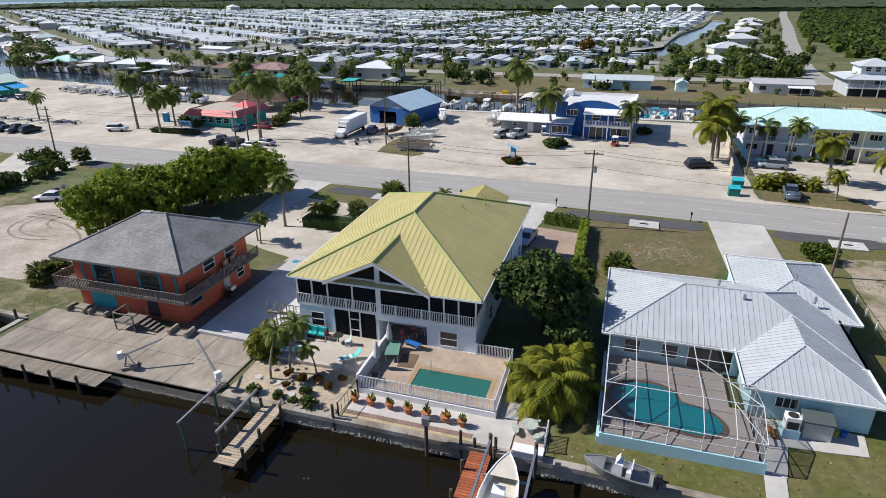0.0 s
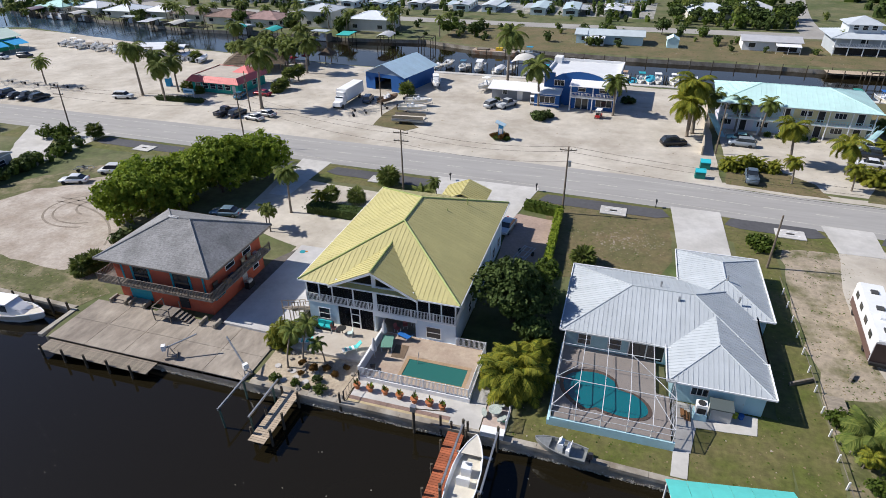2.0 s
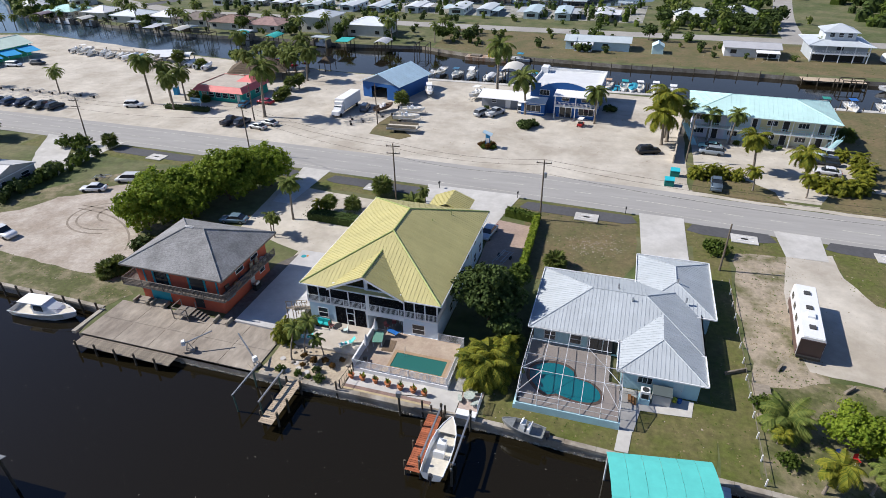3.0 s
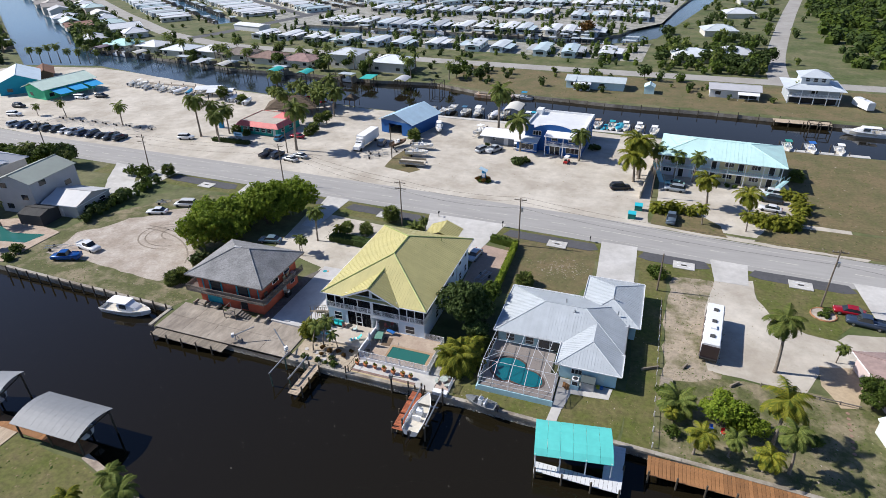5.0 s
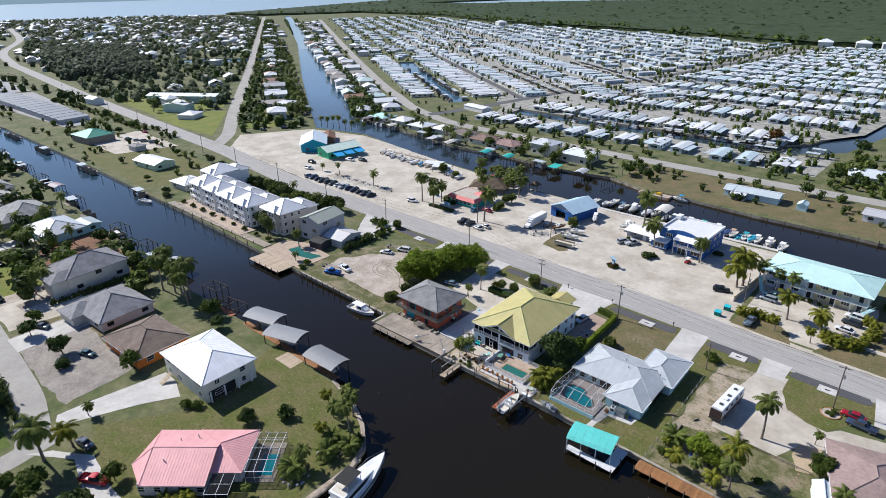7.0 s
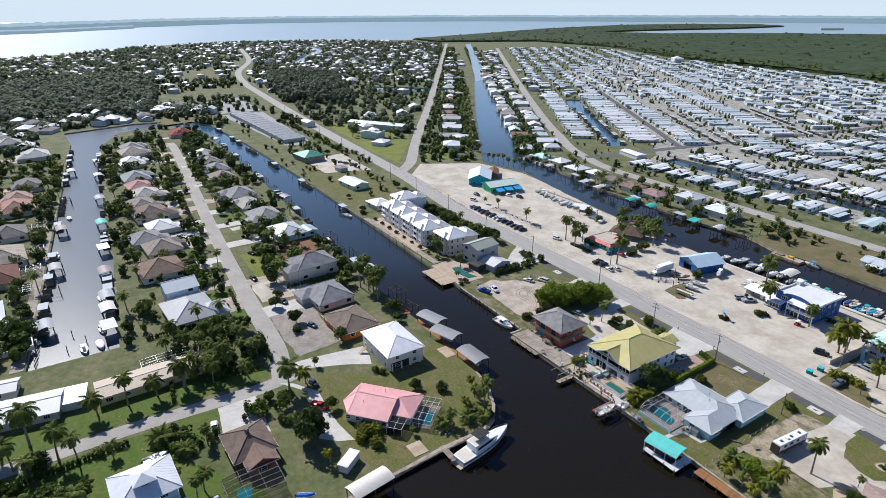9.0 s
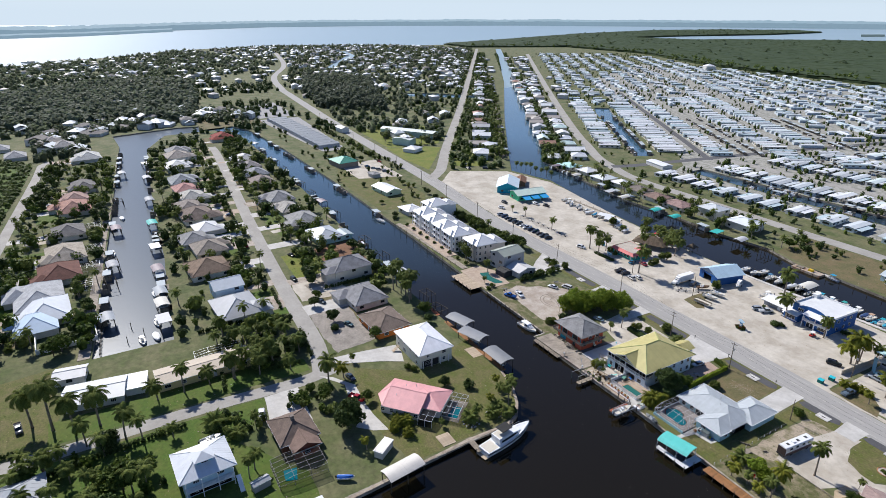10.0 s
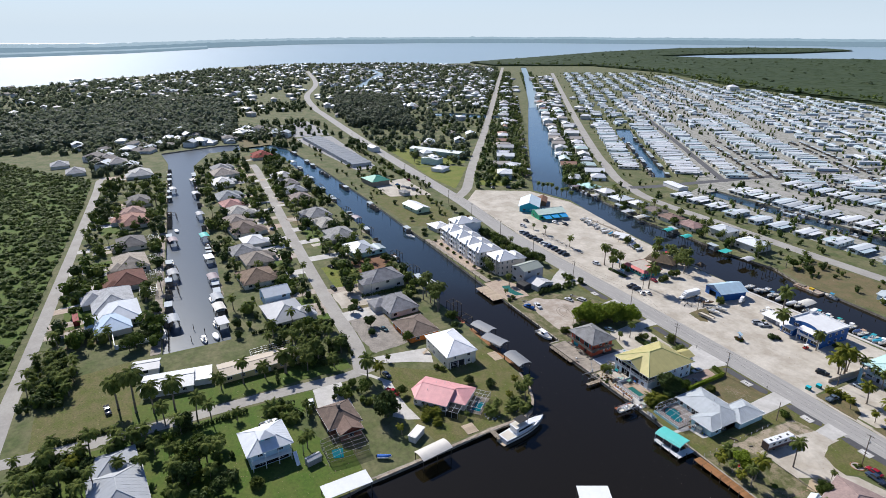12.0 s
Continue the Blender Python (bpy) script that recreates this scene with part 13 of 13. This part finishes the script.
moorings(18, bank(-126, -88.4, -470, -66.5), 176.5)
moorings(18, bank(-126, -115.2, -490, -89), -4)
moorings(17, bank(-128, 7.8, -430, 20), -2)
moorings(12, bank(-200, 40.4, -520, 37), 180)
moorings(12, bank(-92, 190, -255, 208), 174)
tagged(part("far_docks", dk, WOOD), "small weathered docks and lift posts on the far canals", "docks", kind="stuff")
tagged(part("far_boats", bt, GEL), "small white boats on the far canals", "boats", kind="stuff")
tagged(part("far_boat_covers", cv, paint((0.4, 0.45, 0.48))), "small grey boat covers on the far canals", "boat covers", kind="stuff")
# trees along the road and behind the townhouses
for i in range(26):
    x = -128 - 2.6 * i + rng.uniform(-1, 1)
    plant(rng.choice(("dark", "mid", "coco", "dark")), x, 80 + rng.uniform(-4, 2), 0, rng.uniform(0.6, 0.85))
for i in range(10):
    plant(rng.choice(("coco", "dark", "coco")), -128 - 1.5 * i * rng.uniform(0.5, 1.2), 50 + rng.uniform(-3, 6), 0, 0.8)
for k, x, yy, s in (("fan", -98, 84, 0.9), ("bush", -104, 82, 1.3), ("bush", -108, 81.5, 1.2), ("bush", -97.5, 39, 0.9), ("bush", -99, 42, 0.8), ("coco", -104, 41, 0.5), ("coco", -113, 49, 0.85), ("dark", -208, 46, 0.6), ("darkbush", -204, 44, 1.2), ("mid", -236, 50, 0.5), ("dark", -226, 84, 0.7), ("rust", -221, 86, 0.6), ("dark", -240, 86, 0.6), ("coco", -360, 70, 0.9), ("coco", -368, 72, 0.9), ("coco", -375, 74, 0.9), ("coco", -364, 78, 0.9), ("coco", -378, 80, 0.9), ("coco", -371, 84, 0.9), ("dark", -352, 84, 0.7), ("coco", -404, 130, 1.1), ("coco", -412, 134, 1.1), ("coco", -388, 150, 1.1), ("coco", -384, 158, 1.1), ("coco", -396, 140, 1.1), ("dark", -430, 140, 0.9), ("mid", -270, 82, 0.6)):
    plant(k, x, yy, 0, s)
for i in range(8):
    plant("royal", -262 + 5.0 * i, 176.5 + 0.9 * i, 0, 0.85, "royal palm in the row along the canal", group="palm row on the canal")
# far canal gardens, one planting each
for i in range(70):
    x = rng.uniform(-260, 95)
    yy = rng.uniform(196, 224)
    if rng.random() < (0.95 if x < -60 else 0.3) and dry_land(x, yy, 2):
        plant(rng.choice(("mid", "dark", "coco", "coco", "fan", "darkbush")), x, yy, 0, rng.uniform(0.6, 0.95))
for i in range(26):
    plant(rng.choice(("dark", "mid", "dark", "coco")), rng.uniform(16, 62), rng.uniform(243, 275), 0, rng.uniform(0.7, 1.0))
plant("rust", -22, 312, 0, 1.3, "large rust-brown rounded tree in the park", seed=0)
# small planting joined where it is too far to count
m1, m2 = M(), M()
r2 = random.Random(91)
for _ in range(6800):
    if r2.random() < 0.36:
        x, yy = r2.uniform(-200, 60), r2.uniform(242, 880)
        if yy > 520 and x > 0.14 * yy - 60:
            continue
        ok = x < 10 + max(0, (yy - 340)) * 0.135
    else:
        x, yy = along(-262, 210, r2.uniform(-20, 1300), r2.uniform(30, 700))
        ok = inside(x, yy, PARK_EDGE) or r2.random() < 0.1
    if ok and dry_land(x, yy, 1.0):
        s = r2.uniform(0.5, 1.1)
        spray_clump(m1 if r2.random() < 0.6 else m2, x, yy, 0.0, 1.9 * s, 4.2 * s, r2)
for _ in range(2600):
    s0 = r2.uniform(0, 1300)
    x, yy = along(-262, 176, s0, r2.choice((r2.uniform(-62, -12), r2.uniform(16, 48))))
    if dry_land(x, yy, 1.5):
        s = r2.uniform(0.6, 1.3)
        spray_clump(m1 if r2.random() < 0.65 else m2, x, yy, 0.0, 2.6 * s, 5.0 * s, r2)
for _ in range(1500):
    x, yy = r2.uniform(-1150, -470), r2.uniform(-60, 210)
    if dry_land(x, yy, 3) and not (-600 < x < -400 and 55 < yy < 105) and noise.noise(Vector((x * 0.01, yy * 0.01, 0.4))) > -0.05:
        s = r2.uniform(0.7, 1.4)
        spray_clump(m1, x, yy, 0.0, 3.2 * s, 5.5 * s, r2)
tagged(part("park_trees_dark", m1, LEAF_DARK), "dark palms and shrubs between the distant homes", "trees", kind="stuff")
tagged(part("park_trees_green", m2, LEAF_MID), "green palms and shrubs between the distant homes", "trees", kind="stuff")

# rocky beds, palms and yard things on the point
for cx, cy, n, sp in ((-24.5, -8, 26, 3.2), (-24.5, -17, 22, 2.6)):
    rr = random.Random(int(cx * cy))
    for i in range(n):
        a = rr.uniform(0, 6.28)
        d = sp * math.sqrt(rr.random())
        k = rr.uniform(0.18, 0.4)
        rk = tagged(part("garden_rock", M().loft([[(k * q * math.cos(6.283 * j / 7) * rr.uniform(0.8, 1.1), k * q * math.sin(6.283 * j / 7), k * z) for j in range(7)] for q, z in ((0.9, 0), (1.0, 0.35), (0.55, 0.7))]), GRAVEL), "grey rock edging a planting bed", "rock", "rocks on the point")
        rk.matrix_world = pose(cx + d * math.cos(a), cy + d * math.sin(a), 0.0, 0, 0, rr.uniform(0, 360))
for k, x, y, s in (("date", -26.5, -6.5, 1.3), ("date", -24.0, -9.5, 1.3), ("date", -22.0, -5.5, 1.2), ("goldpalm", -28.2, -7.0, 0.6), ("date", -25.5, -16.5, 1.5), ("near", -45.0, -14.6, 0.5), ("date", -35.5, -33.5, 1.0), ("areca", -33.6, -34.2, 0.9), ("date", -37.2, -36.2, 1.0), ("areca", -34.6, -36.6, 0.9), ("coco", -27.6, -25.8, 0.4), ("near", -41.5, -50.0, 1.15)):
    plant(k, x, y, 0, s)
plank_dock("timber_deck", -24.2, -19.2, -29.6, -25.4, 0.14, WOOD_PALE, "grey timber deck with benches beside the seawall", "x", 0.5, ())

# tufts, weeds and leaf litter on the lawns
STRAW = mat("dry_straw", (0.24, 0.19, 0.1), 0.95, var=0.3, scale=2, fine=4)
tuft = {"green": M(), "straw": M(), "earth": M()}
r4 = random.Random(101)


def tufts(name, n, size=0.22, mix=(0.62, 0.35, 0.03)):
    pts, z = SHEETS[name]
    xs, ys = [p[0] for p in pts], [p[1] for p in pts]
    for _ in range(n):
        x, y = r4.uniform(min(xs), max(xs)), r4.uniform(min(ys), max(ys))
        if not inside(x, y, pts) or noise.noise(Vector((x * 0.25, y * 0.25, 8.0))) < -0.25:
            continue
        q = r4.random()
        m = tuft["green" if q < mix[0] else "straw" if q < mix[0] + mix[1] else "earth"]
        w, h, a = 0.6 * size * r4.uniform(0.4, 1.5), size * r4.uniform(0.05, 0.25), r4.uniform(0, 6.28)
        m.add([(x + w * math.cos(a + 2.094 * k) * r4.uniform(0.6, 1.2), y + w * math.sin(a + 2.094 * k), z) for k in range(3)] + [(x + r4.uniform(-0.3, 0.3) * w, y + r4.uniform(-0.3, 0.3) * w, z + h)], [(0, 1, 3), (1, 2, 3), (2, 0, 3)])


for name, n, size in (("lawn_silver_front", 900, 0.2), ("lawn_silver_side", 900, 0.2), ("lawn_silver_back", 700, 0.18), ("lawn_right_yard", 1700, 0.22), ("dirt_right_yard", 700, 0.22), ("verge_near", 1600, 0.22), ("lawn_vacant", 700, 0.24), ("lawn_point", 2600, 0.28), ("lawn_garden_bed", 500, 0.22), ("lawn_motel_front", 300, 0.25), ("lawn_motel_side", 900, 0.28), ("lawn_empty_lot", 2200, 0.32), ("lawn_corner", 500, 0.3), ("lawn_left", 1300, 0.34), ("lawn_near_houses", 2200, 0.34), ("lawn_pen", 2200, 0.4), ("lawn_bank_west", 900, 0.45), ("lawn_redlot", 400, 0.35)):
    tufts(name, n, size)
for name, n, size in (("lot_dirt_vacant", 700, 0.12), ("lot_marina", 3200, 0.24), ("lot_rv", 500, 0.16), ("lot_gravel_orange", 350, 0.14), ("lot_motel", 500, 0.18)):
    tufts(name, n, size, (0.0, 0.25, 0.75))
for k, m in tuft.items():
    tagged(part("grass_tufts", m, {"green": LEAF_MID, "straw": STRAW, "earth": DIRT}[k]), "low %s tufts and litter on the ground" % {"green": "green grass", "straw": "dry straw", "earth": "sandy earth"}[k], "grass", kind="stuff")
